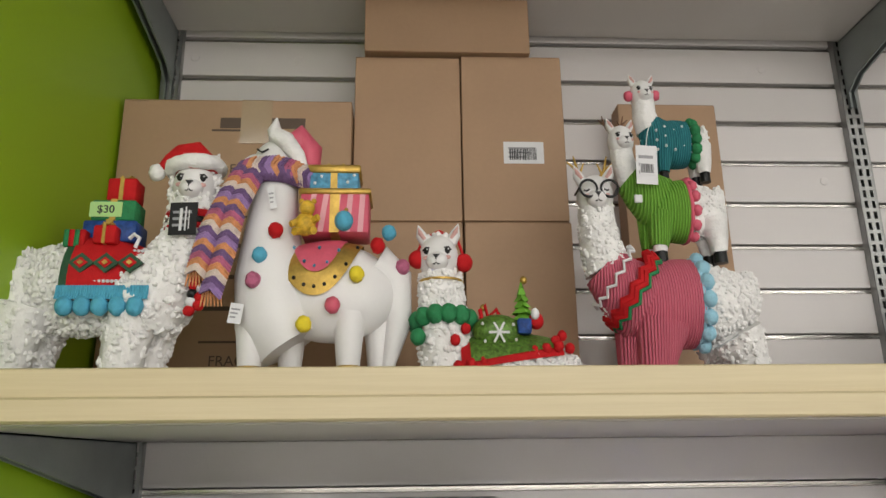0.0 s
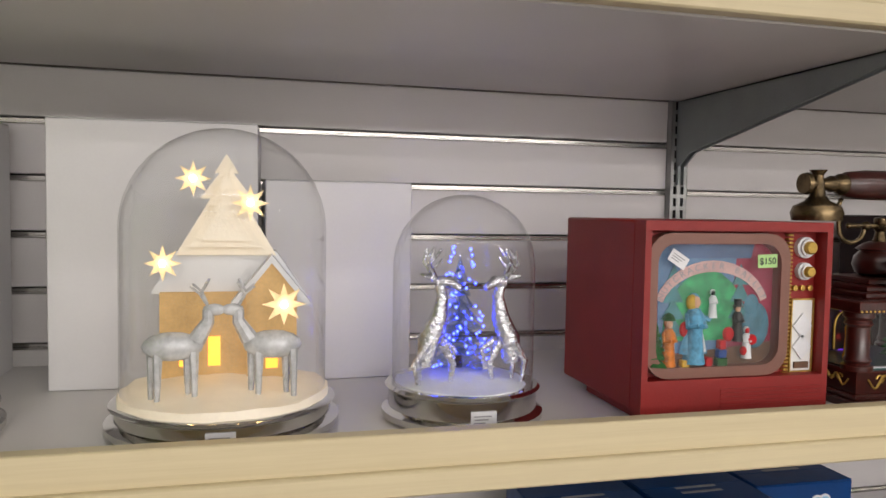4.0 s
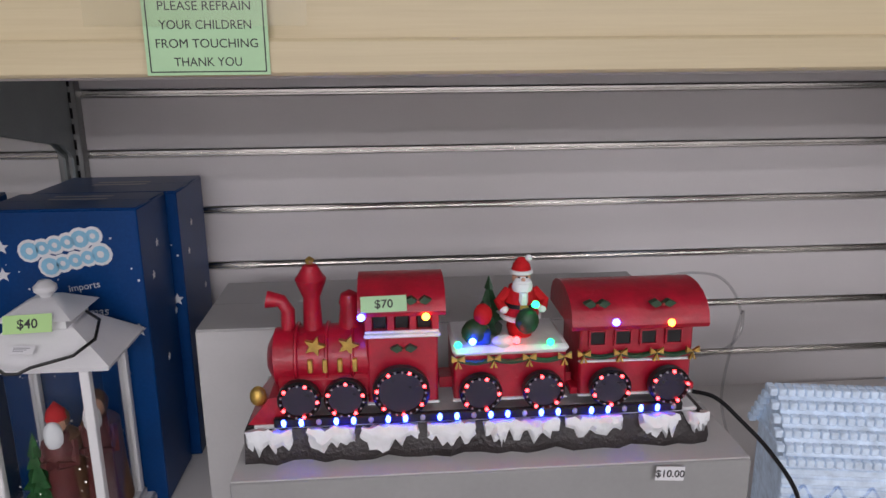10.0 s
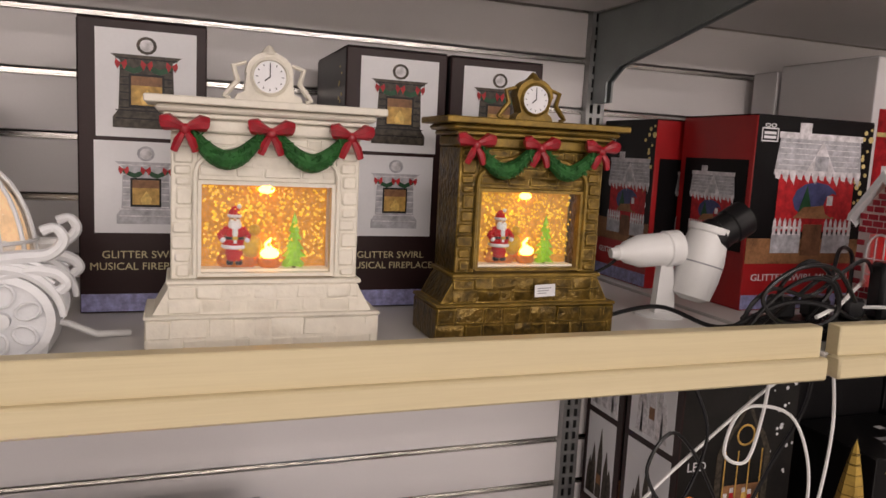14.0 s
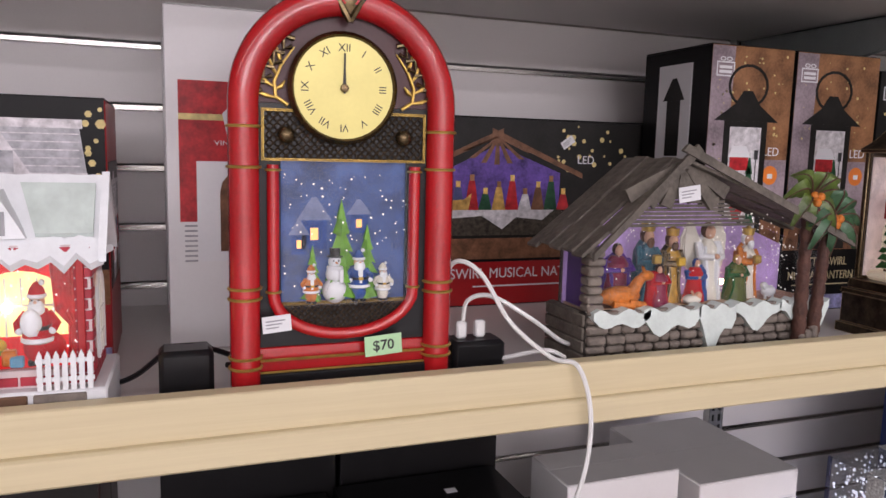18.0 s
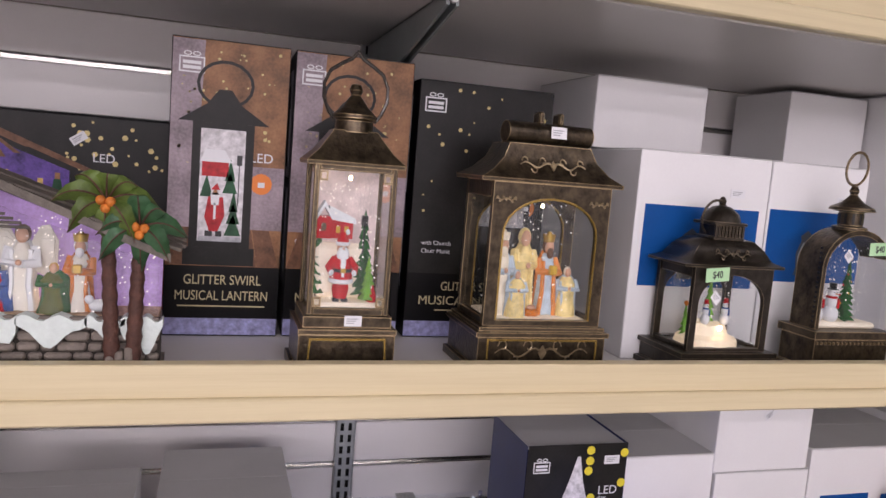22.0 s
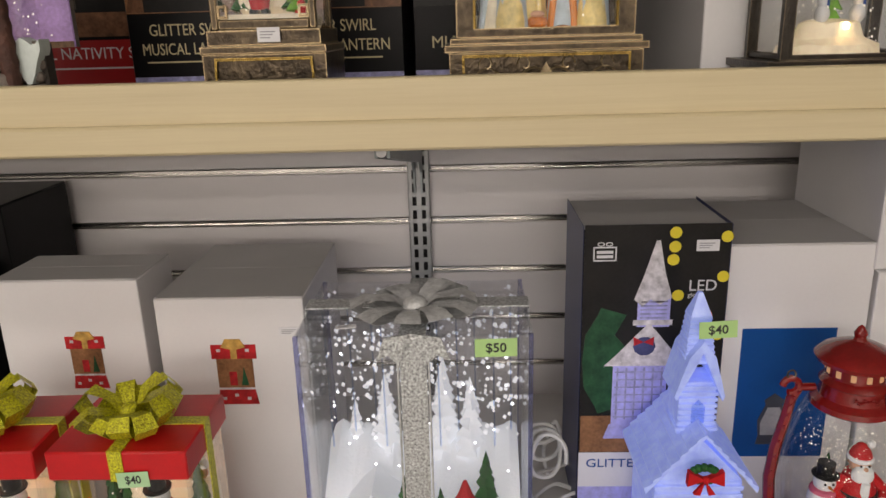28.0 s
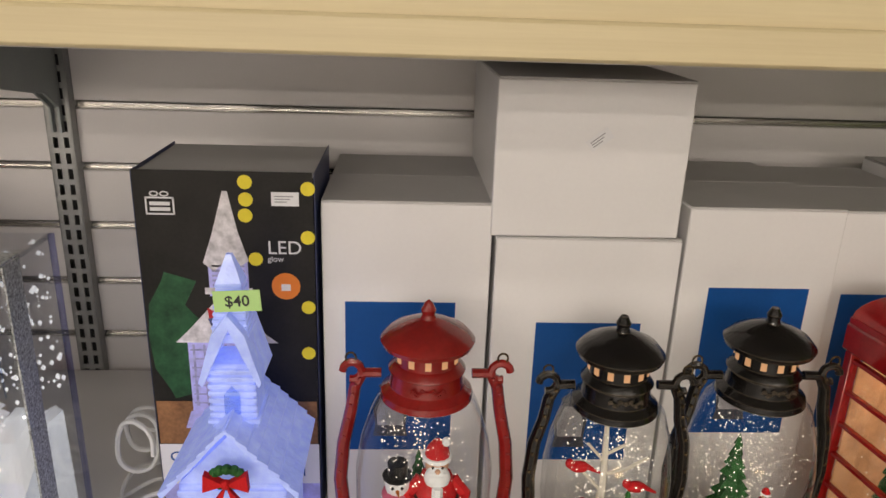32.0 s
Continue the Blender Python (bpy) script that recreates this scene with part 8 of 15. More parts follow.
cable("power_lead", [(2.36, -0.43, z), (2.37, -0.46, z + 0.04), (2.41, -0.465, z + 0.07), (2.45, -0.45, z + 0.05), (2.46, -0.44, z + 0.02), (2.43, -0.45, z + 0.012), (2.47, -0.42, z + 0.06), (2.50, -0.40, z + 0.09), (2.53, -0.39, z + 0.08), (2.52, -0.40, z + 0.03)], 0.0024, BLACKPLAS, "thin black power lead looped on the shelf")
cable("power_lead", [(2.30, -0.47, z), (2.33, -0.475, z + 0.045), (2.37, -0.478, z + 0.070), (2.41, -0.475, z + 0.066), (2.425, -0.472, z + 0.035), (2.395, -0.47, z + 0.020), (2.345, -0.474, z + 0.030), (2.325, -0.476, z + 0.056), (2.36, -0.48, z + 0.082), (2.41, -0.478, z + 0.080), (2.45, -0.47, z + 0.045)], 0.0024, BLACKPLAS, "thick black lead coiled in front of the projector")
cable("power_lead", [(2.26, -0.46, z), (2.31, -0.468, z + 0.028), (2.36, -0.47, z + 0.046), (2.42, -0.466, z + 0.040), (2.47, -0.455, z + 0.022), (2.50, -0.44, z + 0.03)], 0.0024, BLACKPLAS, "thick black lead crossing the coil")
cable("power_lead", [(2.33, -0.462, z), (2.315, -0.466, z + 0.034), (2.34, -0.47, z + 0.060), (2.39, -0.468, z + 0.052), (2.43, -0.462, z + 0.070), (2.48, -0.45, z + 0.085), (2.52, -0.43, z + 0.060)], 0.0022, BLACKPLAS, "black lead looped over the power board")
cable("power_lead", [(2.29, -0.30, z + 0.09), (2.26, -0.31, z + 0.06), (2.20, -0.33, z + 0.045), (2.16, -0.31, z + 0.04)], 0.0020, BLACKPLAS, "thin black lead behind the fireplace")
cable("power_lead", [(2.40, -0.47, z + 0.03), (2.44, -0.46, z + 0.04), (2.48, -0.44, z + 0.05), (2.53, -0.41, z + 0.055)], 0.0022, WHITEPLAS, "thin white lead across the black ones")
st = thing("power_strip", 2.44, -0.43, MB, -12, "long black power board with leads plugged in", "power board")
part("body", G(BLACKPLAS).box(-0.075, 0.10, -0.02, 0.02, 0, 0.022, 0.004), st)
for x in (-0.04, 0.0, 0.04):
    part("plug", G(BLACKPLAS).box(x - 0.012, x + 0.012, -0.012, 0.012, 0.022, 0.046, 0.004), st)
part("plug", G(BLACKPLAS).box(0.066, 0.092, -0.012, 0.012, 0.022, 0.085, 0.004), st)
cable("usb_lead", [(2.480, -0.445, MB + 0.036), (2.500, -0.47, MB + 0.04), (2.515, -0.496, MB + 0.036), (2.530, -0.512, MB - 0.01), (2.534, -0.516, MB - 0.07), (2.520, -0.514, MB - 0.13), (2.485, -0.505, MB - 0.19), (2.455, -0.47, MB - 0.26), (2.42, -0.44, MB - 0.33), (2.40, -0.40, LB + 0.003)], 0.0019, WHITEPLAS, "white lead hanging over the shelf edge")

# --- llama figurines on the top shelf
WOOL = paint("white_wool", (0.84, 0.83, 0.82), 0.7, var=0.10, scale=60, bump=0.9, fine=190)
SMOOTHW = paint("white_glaze", (0.77, 0.76, 0.76), 0.42, var=0.03, scale=20, bump=0.04)
PINKP = paint("pink_paint", (0.62, 0.10, 0.16), 0.5, var=0.12, scale=60, bump=0.1)
PINKKNIT = knit("pink_knit", (0.58, 0.10, 0.16), (0.63, 0.17, 0.23), 0.0032)
GREENKNIT = knit("green_knit", (0.11, 0.30, 0.02), (0.22, 0.46, 0.06), 0.0034)
TEALKNIT = knit("teal_knit", (0.012, 0.15, 0.18), (0.03, 0.25, 0.28), 0.003)
AQUA = paint("aqua_felt", (0.09, 0.38, 0.55), 0.8, var=0.15, scale=90, bump=0.6)
PALEBLUE = paint("pale_blue_felt", (0.30, 0.55, 0.68), 0.8, var=0.15, scale=90, bump=0.6)
FELTG = paint("green_felt", (0.02, 0.20, 0.07), 0.8, var=0.2, scale=90, bump=0.6)
PURPLEW = paint("purple_yarn", (0.16, 0.09, 0.22), 0.8, var=0.3, scale=120, bump=0.8)
ORANGEW = paint("orange_yarn", (0.62, 0.27, 0.12), 0.8, var=0.3, scale=120, bump=0.8)
CREAMW = paint("cream_yarn", (0.66, 0.55, 0.50), 0.8, var=0.2, scale=120, bump=0.8)
LILACYARN = paint("lilac_yarn", (0.32, 0.20, 0.44), 0.8, var=0.2, scale=120, bump=0.8)
ROSE = paint("rose_yarn", (0.45, 0.12, 0.22), 0.8, var=0.3, scale=120, bump=0.8)
YELFELT = paint("yellow_felt", (0.78, 0.62, 0.03), 0.8, var=0.12, scale=90, bump=0.6)
DKGREEN = paint("bottle_green", (0.015, 0.075, 0.035), 0.6, var=0.3, scale=80, bump=0.3)
EARIN = paint("ear_pink", (0.62, 0.36, 0.33), 0.7, var=0.1, bump=0.1)
UX, UZ, UY = 0.000632, 0.00070, 0.00064


def blank(x0):
    """A figurine drawn in small units, X along the shelf and Z above the shelf lip."""
    g = G()
    g.x0 = x0
    g.at = Matrix.Translation((0, 0, 0.040)) @ Matrix.Diagonal((UX, UY, UZ, 1))
    return g


def legs(g, mat, hoof, spots, top, r, foot=-75, cuff=-55):
    for x, y in spots:
        g.use(mat).tube([(x, y, top), (x, y, (top + cuff) / 2), (x, y, cuff)], [r * 1.25, r, r * 0.82], 14)
        g.use(hoof).tube([(x, y, cuff), (x, y, cuff - 2), (x, y, foot)], [r * 0.8, r * 0.92, r * 1.0], 14)


def face(g, mat, x, y, z, s, turn=0.0, lids=False):
    """Head looking along -y turned by an angle, with muzzle, eyes, nose and ears."""
    keep = g.at.copy()
    g.at = keep @ pose(x, y, z, 0, 0, turn) @ Matrix.Diagonal((s, s, s, 1))
    g.use(mat).ball((0, 0, 0), (1.0, 0.95, 1.08), 22, 16).ball((0, -0.72, -0.30), (0.56, 0.55, 0.44), 16, 12)
    g.use(BLACKPLAS).prism([(-0.17, -0.10), (0.17, -0.10), (0.05, -0.24), (0, -0.40), (-0.05, -0.24)], -1.29, -1.18)
    g.tube([(-0.24, -1.10, -0.47), (-0.08, -1.2, -0.53), (0, -1.22, -0.44), (0.08, -1.2, -0.53), (0.24, -1.10, -0.47)], 0.035, 5)
    for sx in (-1, 1):
        if lids:
            g.use(BLACKPLAS).tube([(sx * 0.66, -0.68, 0.16), (sx * 0.54, -0.80, 0.08), (sx * 0.38, -0.87, 0.14)], 0.045, 5)
        else:
            g.use(BLACKPLAS).ball((sx * 0.50, -0.80, 0.16), (0.16, 0.09, 0.15), 10, 8)
            g.use(WHITEP).ball((sx * 0.52 + 0.05, -0.89, 0.22), 0.04, 6, 4)
            g.use(BLACKPLAS).tube([(sx * 0.70, -0.74, 0.20), (sx * 0.56, -0.80, 0.34), (sx * 0.36, -0.86, 0.30)], 0.035, 5)
        g.use(EARIN).ball((sx * 0.52, -0.86, -0.16), (0.17, 0.05, 0.10), 8, 6)
        g.use(mat).tube([(sx * 0.62, 0.05, 0.75), (sx * 0.88, 0.0, 1.15), (sx * 1.02, 0.0, 1.62)], [0.30, 0.27, 0.03], 10)
        g.use(EARIN).tube([(sx * 0.66, -0.20, 0.88), (sx * 0.90, -0.22, 1.18), (sx * 1.0, -0.08, 1.48)], [0.10, 0.12, 0.02], 8)
    g.at = keep


def drape(g, mat, c, r, x0, x1, low, off=4, nx=18, na=16):
    """A cloth over a body: an ellipsoid's upper skin between x0 and x1, down to low(x)."""
    rows = []
    for i in range(nx + 1):
        x = x0 + (x1 - x0) * i / nx
        k = max(0.05, 1 - ((x - c[0]) / (r[0] * 1.12)) ** 2) ** 0.5
        ry, rz = (r[1]) * k + off, (r[2]) * k + off
        a1 = math.asin(max(-0.95, min(0.98, (low((x - x0) / (x1 - x0)) - c[2]) / rz)))
        rows.append([(x, c[1] - ry * cos(a), c[2] + rz * sin(a)) for a in [a1 + (pi - 2 * a1) * j / na for j in range(na + 1)]])
    p = [q for row in rows for q in row]
    n = na + 1
    g.use(mat).add(p, [(i * n + j, i * n + j + 1, (i + 1) * n + j + 1, (i + 1) * n + j) for i in range(nx) for j in range(na)])


def present(g, x0, x1, y0, y1, z0, z1, mat, band, bow=True):
    g.use(mat).box(x0, x1, y0, y1, z0, z1, 2.5)
    m, w = (x0 + x1) / 2, (x1 - x0) * 0.07
    g.use(band).box(m - w, m + w, y0 - 1.2, y1 + 1.2, z0 - 0.2, z1 + 1.2)
    if bow:
        k = (x1 - x0) * 0.16
        for s in (-1, 1):
            g.tube([(m, (y0 + y1) / 2, z1 + 1), (m + s * k, (y0 + y1) / 2 - 4, z1 + k * 1.1), (m + s * k * 1.9, (y0 + y1) / 2, z1 + k * 0.7), (m, (y0 + y1) / 2, z1 + 2)], k * 0.28, 6)
        g.ball((m, (y0 + y1) / 2 - 4, z1 + k * 0.4), k * 0.42, 8, 6)


def pompoms(g, mat, pts, r):
    for p in pts:
        s = len(g.v)
        g.use(mat).ball(p, r, 12, 9)
        rough_up(g, 0.0012, 500, s)


def braid(g, pts, r, mats):
    P = [Vector(p) for p in pts]
    for i in range(len(P) - 1):
        n = max(2, int((P[i + 1] - P[i]).length / (r * 0.95)))
        for k in range(n):
            q = P[i].lerp(P[i + 1], k / n)
            for s in (-1, 1):
                g.use(mats[(i * n + k + (s > 0)) % len(mats)]).ball((q.x + s * r * 0.55, q.y, q.z + s * r * 0.3), (r * 0.75, r * 0.8, r * 0.62), 8, 6)


def tufts(g, skins, r, seed):
    """Small curls of wool standing out of round bodies: (count, centre, radii) or (count, points, radii)."""
    random.seed(seed)
    for n, c, rr in skins:
        for _ in range(int(n * 1.8)):
            if isinstance(c, list):
                i, t, a = random.randrange(len(c) - 1), random.random(), random.uniform(0, 6.2832)
                p, q = Vector(c[i]), Vector(c[i + 1])
                d = (q - p).normalized()
                u = d.orthogonal().normalized()
                v = p.lerp(q, t) + (u * cos(a) + d.cross(u) * sin(a)) * (rr[i] + (rr[i + 1] - rr[i]) * t)
            else:
                d = Vector((random.gauss(0, 1), random.gauss(0, 1), random.gauss(0, 1))).normalized()
                v = Vector((c[0] + rr[0] * d.x, c[1] + rr[1] * d.y, c[2] + rr[2] * d.z))
            k = r * random.uniform(0.5, 0.85)
            g.use(WOOL).ball(tuple(v), (k * random.uniform(0.7, 1.5), k * 0.8, k * random.uniform(0.6, 1.5)), 6, 4)


def chevrons(g, pts, w, mats, r):
    """A knitted strip of slanting stitches along points."""
    P = [Vector(p) for p in pts]
    i0 = 0
    for a, b in zip(P, P[1:]):
        n = max(1, int((b - a).length / (r * 1.25)))
        d = (b - a).normalized()
        sd = d.cross(Vector((0, -1, 0))).normalized()
        for k in range(n):
            c = a.lerp(b, k / n)
            g.use(mats[((i0 + k) // 2) % len(mats)])
            for e in (-1, 1):
                g.tube([c + Vector((0, -4, 0)), c + sd * w * e * 0.55 + d * w * 0.35 + Vector((0, -2, 0)), c + sd * w * e + d * w * 0.6 + Vector((0, 8, 0))], [r, r, r * 0.8], 5)
        i0 += n


def finish(g, x, y, name, label):
    o = part(name, g, None, "", 50)
    o.matrix_world = pose(x, y, TB) @ Matrix.Translation((-UX * g.x0, 0, 0))
    return tagged(o, label, "figurine", "llama figurines")


# woolly llama with a gift load
g = blank(170)
s = len(g.v)
g.use(WOOL).ball((170, 0, 135), (128, 62, 74), 46, 34).ball((60, 0, 125), (52, 55, 72), 30, 22).ball((42, 0, 150), (24, 22, 46), 20, 14)
g.tube([(265, 0, 105), (305, 0, 140), (338, 0, 200), (345, 0, 290)], [74, 66, 50, 40], 34)
for x, y, r in ((58, -26, 42), (70, 28, 40), (252, -26, 36), (275, 26, 34)):
    g.tube([(x + 14, y, 100), (x, y, 30), (x - 6, y, -75)], [r * 1.3, r, r * 0.85], 22)
rough_up(g, 0.0042, 150, s)
tufts(g, [(900, (170, 0, 135), (131, 65, 77)), (260, (60, 0, 125), (54, 57, 74)), (90, (42, 0, 150), (25, 23, 47)), (420, [(265, 0, 105), (305, 0, 140), (338, 0, 200), (345, 0, 290)], [75, 67, 51, 41])]
      + [(150, [(x + 14, y, 100), (x, y, 30), (x - 6, y, -75)], [q * 1.3, q, q * 0.85]) for x, y, q in ((58, -26, 42), (70, 28, 40), (252, -26, 36), (275, 26, 34))], 6.5, 4)
face(g, SMOOTHW, 343, -8, 306, 39, 4)
tufts(g, [(90, [(343 + 41 * cos(a), -8, 306 + 42 * sin(a)) for a in [k * 0.3142 for k in range(21)]], [7] * 21)], 7, 6)
g.use(REDFELT).tube([(341, 0, 330), (340, 0, 350), (332, -3, 366), (312, -8, 364), (294, -12, 350), (282, -14, 338)], [43, 39, 28, 19, 14, 9], 20)
pompoms(g, WOOL, [(274, -16, 330)], 15)
s = len(g.v)
g.use(WOOL).tube([(340 + 44 * cos(a), 42 * sin(a), 342 + 4 * cos(a)) for a in [k * 0.2618 for k in range(24)]], 13, 10, closed=True)
rough_up(g, 0.002, 300, s)
for q, (zz, mt) in enumerate(((252, REDFELT), (240, BLACKPLAS), (230, REDFELT), (220, WHITEP))):
    g.use(mt).tube([(345 + 44 * cos(a), 44 * sin(a), zz) for a in [k * 0.2618 for k in range(24)]], 8, 8, closed=True)
braid(g, [(392, -20, 238), (380, -45, 160), (368, -48, 80)], 14, [REDFELT, BLACKPLAS, WHITEP, REDFELT])
c, r = (170, 0, 135), (128, 62, 74)
drape(g, DKGREEN, c, r, 148, 300, lambda t: 118, 9)
drape(g, REDFELT, c, r, 162, 287, lambda t: 120, 11)
for z0 in (188, 132):
    g.use(WHITEP)
    for k in range(18):
        g.ball((166 + k * 7, -62 - (6 if z0 < 150 else -24), z0), (3.6, 3, 3), 6, 4)
for k in range(3):
    x = 183 + 41 * k
    for sc, mt, yy in ((1.0, DKGREEN, -74), (0.55, REDFELT, -76), (0.25, GOLD, -78)):
        g.use(mt).prism([(x - 22 * sc, 160), (x, 160 + 16 * sc), (x + 22 * sc, 160), (x, 160 - 16 * sc)], yy, yy + 6)
g.use(AQUA)
for k in range(34):
    x = 149 + k * 4.5
    g.tube([(x, -72, 124), (x + 1, -74, 112), (x - 1, -73, 103)], 2.6, 5)
pompoms(g, AQUA, [(164 + 29 * k, -72, 92) for k in range(5)], 15)
present(g, 158, 252, -30, 30, 206, 242, BLUEP, GOLD, False)
present(g, 168, 246, -26, 26, 243, 278, FELTG, GOLD, False)
present(g, 190, 242, -22, 22, 279, 318, REDFELT, GOLD)
present(g, 190, 228, -58, -32, 196, 226, REDFELT, GOLD)
for k in range(4):
    g.use(REDFELT if k % 2 else FELTG).box(138 + 9 * k, 147 + 9 * k, -52, -28, 192, 220, 1)
g.use(WHITEP).tube([(262, -50, 190), (268, -50, 206), (258, -50, 212), (250, -50, 205)], 3.5, 7)
o = finish(g, 0.048, -0.340, "llama_figurine", "white woolly llama figurine in a red hat carrying stacked gifts")
price("$30", LIME, 0.036, 0.018, pose(UX * 195, -UY * 28, 0.040 + UZ * 261), o)
t = price("", BLACKPLAS, 0.031, 0.038, pose(UX * 344, -UY * 62, 0.040 + UZ * 235, 0, 0, -4), o, "swing_tag", "black swing tag")
part("writing", G(WHITEP).box(-0.004, -0.001, -0.0011, -0.0006, -0.014, 0.012).box(0.002, 0.0035, -0.0011, -0.0006, -0.014, 0.014).box(0.006, 0.007, -0.0011, -0.0006, -0.012, 0.01), t, smooth=0)

# tall smooth llama with a pink saddle
g = blank(600)
c, r = (615, 0, 128), (118, 62, 82)
g.use(SMOOTHW).ball(c, r, 36, 26)
g.tube([(545, 0, 40), (515, 0, 90), (502, 0, 160), (500, 0, 250), (506, 0, 330), (512, 0, 350)], [60, 74, 64, 47, 38, 30], 28)
g.tube([(690, 0, 175), (728, 8, 150), (735, 10, 80), (715, 10, 0)], [40, 34, 24, 10], 16)
legs(g, SMOOTHW, GOLD, ((477, -22), (540, 26), (648, -24), (700, 26)), 90, 25, -75, 6)
g.use(SMOOTHW).ball((506, -2, 360), (46, 34, 38), 22, 16).ball((466, -4, 350), (28, 23, 21), 16, 12).tube([(505, -14, 385), (498, -22, 412), (502, -24, 432)], [15, 13, 2], 10)
g.use(BLACKPLAS).prism([(441, 356), (448, 362), (452, 352)], -14, -2).tube([(470, -31, 371), (480, -35, 364), (492, -35, 370)], 1.8, 5)
g.tube([(444, -14, 342), (456, -24, 338), (468, -26, 342)], 1.5, 5)
s = len(g.v)
g.use(WOOL).tube([(500, -30, 400), (524, -34, 385), (545, -34, 358), (556, -26, 330)], [12, 16, 16, 12], 12).tube([(520, 25, 395), (545, 30, 370)], 14, 10)
rough_up(g, 0.0025, 300, s)
g.use(PINKP).tube([(530, 0, 378), (550, 0, 400), (566, -2, 380), (568, -4, 335)], [30, 28, 22, 16], 16)
YARN = [PURPLEW, ROSE, ORANGEW, CREAMW, PURPLEW, LILACYARN, ORANGEW]
g.use(PURPLEW).tube([(452, -38, 322), (490, -46, 326), (530, -42, 324), (562, -20, 318)], 17, 12)
g.tube([(452, -44, 322), (428, -56, 270), (404, -60, 215), (388, -60, 150)], [14, 16, 15, 13], 12).tube([(472, -48, 316), (446, -62, 250), (434, -64, 180), (416, -64, 118)], [14, 16, 15, 13], 12)
chevrons(g, [(440, -46, 324), (470, -54, 330), (510, -58, 332), (545, -48, 328), (570, -30, 320)], 19, YARN, 4.2)
chevrons(g, [(454, -52, 330), (428, -68, 270), (404, -74, 215), (388, -74, 148)], 18, YARN, 4.2)
chevrons(g, [(474, -60, 322), (446, -76, 250), (434, -78, 180), (416, -78, 116)], 18, YARN, 4.2)
g.use(ORANGEW)
for x0, z0 in ((388, 150), (416, 118)):
    for k in range(7):
        g.tube([(x0 - 14 + 4.5 * k, -66, z0), (x0 - 18 + 6 * k, -66, z0 - 24)], [2.4, 1.2], 5)
U = lambda lo: (lambda t: lo + 92 * abs(2 * t - 1) ** 2.2)
drape(g, GOLD, c, r, 508, 670, U(112), 5)
drape(g, PINKP, c, r, 530, 650, U(150), 7.5)
g.use(BLACKPLAS)
for k in range(9):
    t = (k + 0.5) / 9
    x, z0 = 508 + 162 * t, 112 + 92 * abs(2 * t - 1) ** 2.2 + 14
    k2 = max(0.05, 1 - ((x - c[0]) / (r[0] * 1.12)) ** 2) ** 0.5
    y0 = -(r[1] * k2 + 6) * cos(math.asin(max(-0.9, min(0.95, (z0 - c[2]) / (r[2] * k2 + 6)))))
    g.ball((x, y0, z0), (3.4, 2.2, 3.4), 6, 4)
g.use(SKYP)
for x, z0 in ((552, 190), (570, 168), (596, 190), (610, 166), (630, 186), (588, 160)):
    g.ball((x, -62, z0), (3, 6, 3), 6, 4)
for mt, x, y, z0 in ((REDFELT, 517, -58, 220), (AQUA, 492, -60, 178), (ROSE, 484, -66, 136), (YELFELT, 574, -66, 66), (PINKP, 622, -66, 96), (YELFELT, 662, -64, 146), (REDFELT, 698, -52, 196), (AQUA, 717, -38, 222), (ROSE, 742, -20, 168)):
    pompoms(g, mt, [(x, y, z0)], 13.5)
present(g, 556, 680, -40, 40, 222, 292, PINKP, GOLD, False)
g.use(paint("pale_pink", (0.72, 0.34, 0.38), 0.5, bump=0.1))
for k in range(5):
    g.prism([(564 + 24 * k, 223), (574 + 24 * k, 223), (586 + 22 * k, 291), (576 + 22 * k, 291)], -41, -39.4)
present(g, 570, 660, -34, 34, 298, 338, SKYP, GOLD)
g.use(GOLD).box(566, 664, -38, 38, 328, 342, 2).box(552, 684, -44, 44, 288, 298, 2)
g.use(WHITEP)
for x, z0 in ((580, 310), (592, 322), (640, 312), (652, 324)):
    g.ball((x, -34, z0), (3, 2, 3), 6, 4)
g.use(YELP).ball((568, -52, 232), (19, 16, 20), 14, 10).ball((571, -56, 258), 14, 14, 10).ball((560, -55, 270), 5, 8, 6).ball((582, -55, 270), 5, 8, 6)
g.tube([(556, -56, 236), (544, -64, 228)], 6, 7).tube([(582, -58, 236), (592, -66, 240)], 6, 7).tube([(560, -60, 218), (552, -72, 214)], 7, 7).tube([(578, -60, 218), (586, -72, 216)], 7, 7)
g.use(AQUA).ball((636, -46, 240), 17, 14, 10)
g.use(GOLD).ball((640, -48, 258), 4, 8, 6)
o = finish(g, 0.311, -0.335, "llama_figurine", "tall smooth white llama figurine with a pink saddle and pompoms")
price("", WHITEP, 0.014, 0.022, pose(UX * 460, -UY * 72, 0.040 + UZ * 82, 0, 8, 0), o, "price_sticker", "small white price sticker")
t = price("", WHITEP, 0.008, 0.026, pose(UX * 508, -UY * 58, 0.040 + UZ * 275, 0, -12, 0), o, "swing_tag", "white swing tag")

# resting llama with a green collar
g = blank(900)
s = len(g.v)
g.use(WOOL).ball((925, 0, -12), (138, 72, 64), 48, 34)
g.tube([(830, 0, -30), (815, 0, 40), (808, 0, 110), (806, 0, 160)], [58, 48, 40, 36], 30)
g.ball((806, 8, 214), (30, 26, 18), 18, 12)
rough_up(g, 0.0038, 170, s)
tufts(g, [(800, (925, 0, -12), (140, 74, 66)), (420, [(830, 0, -30), (815, 0, 40), (808, 0, 110), (806, 0, 160)], [59, 49, 41, 37]), (60, (806, 8, 214), (30, 26, 18))], 6, 5)
face(g, SMOOTHW, 803, -6, 186, 37, -8)
pompoms(g, REDFELT, [(850, -10, 178), (764, -8, 184)], 16)
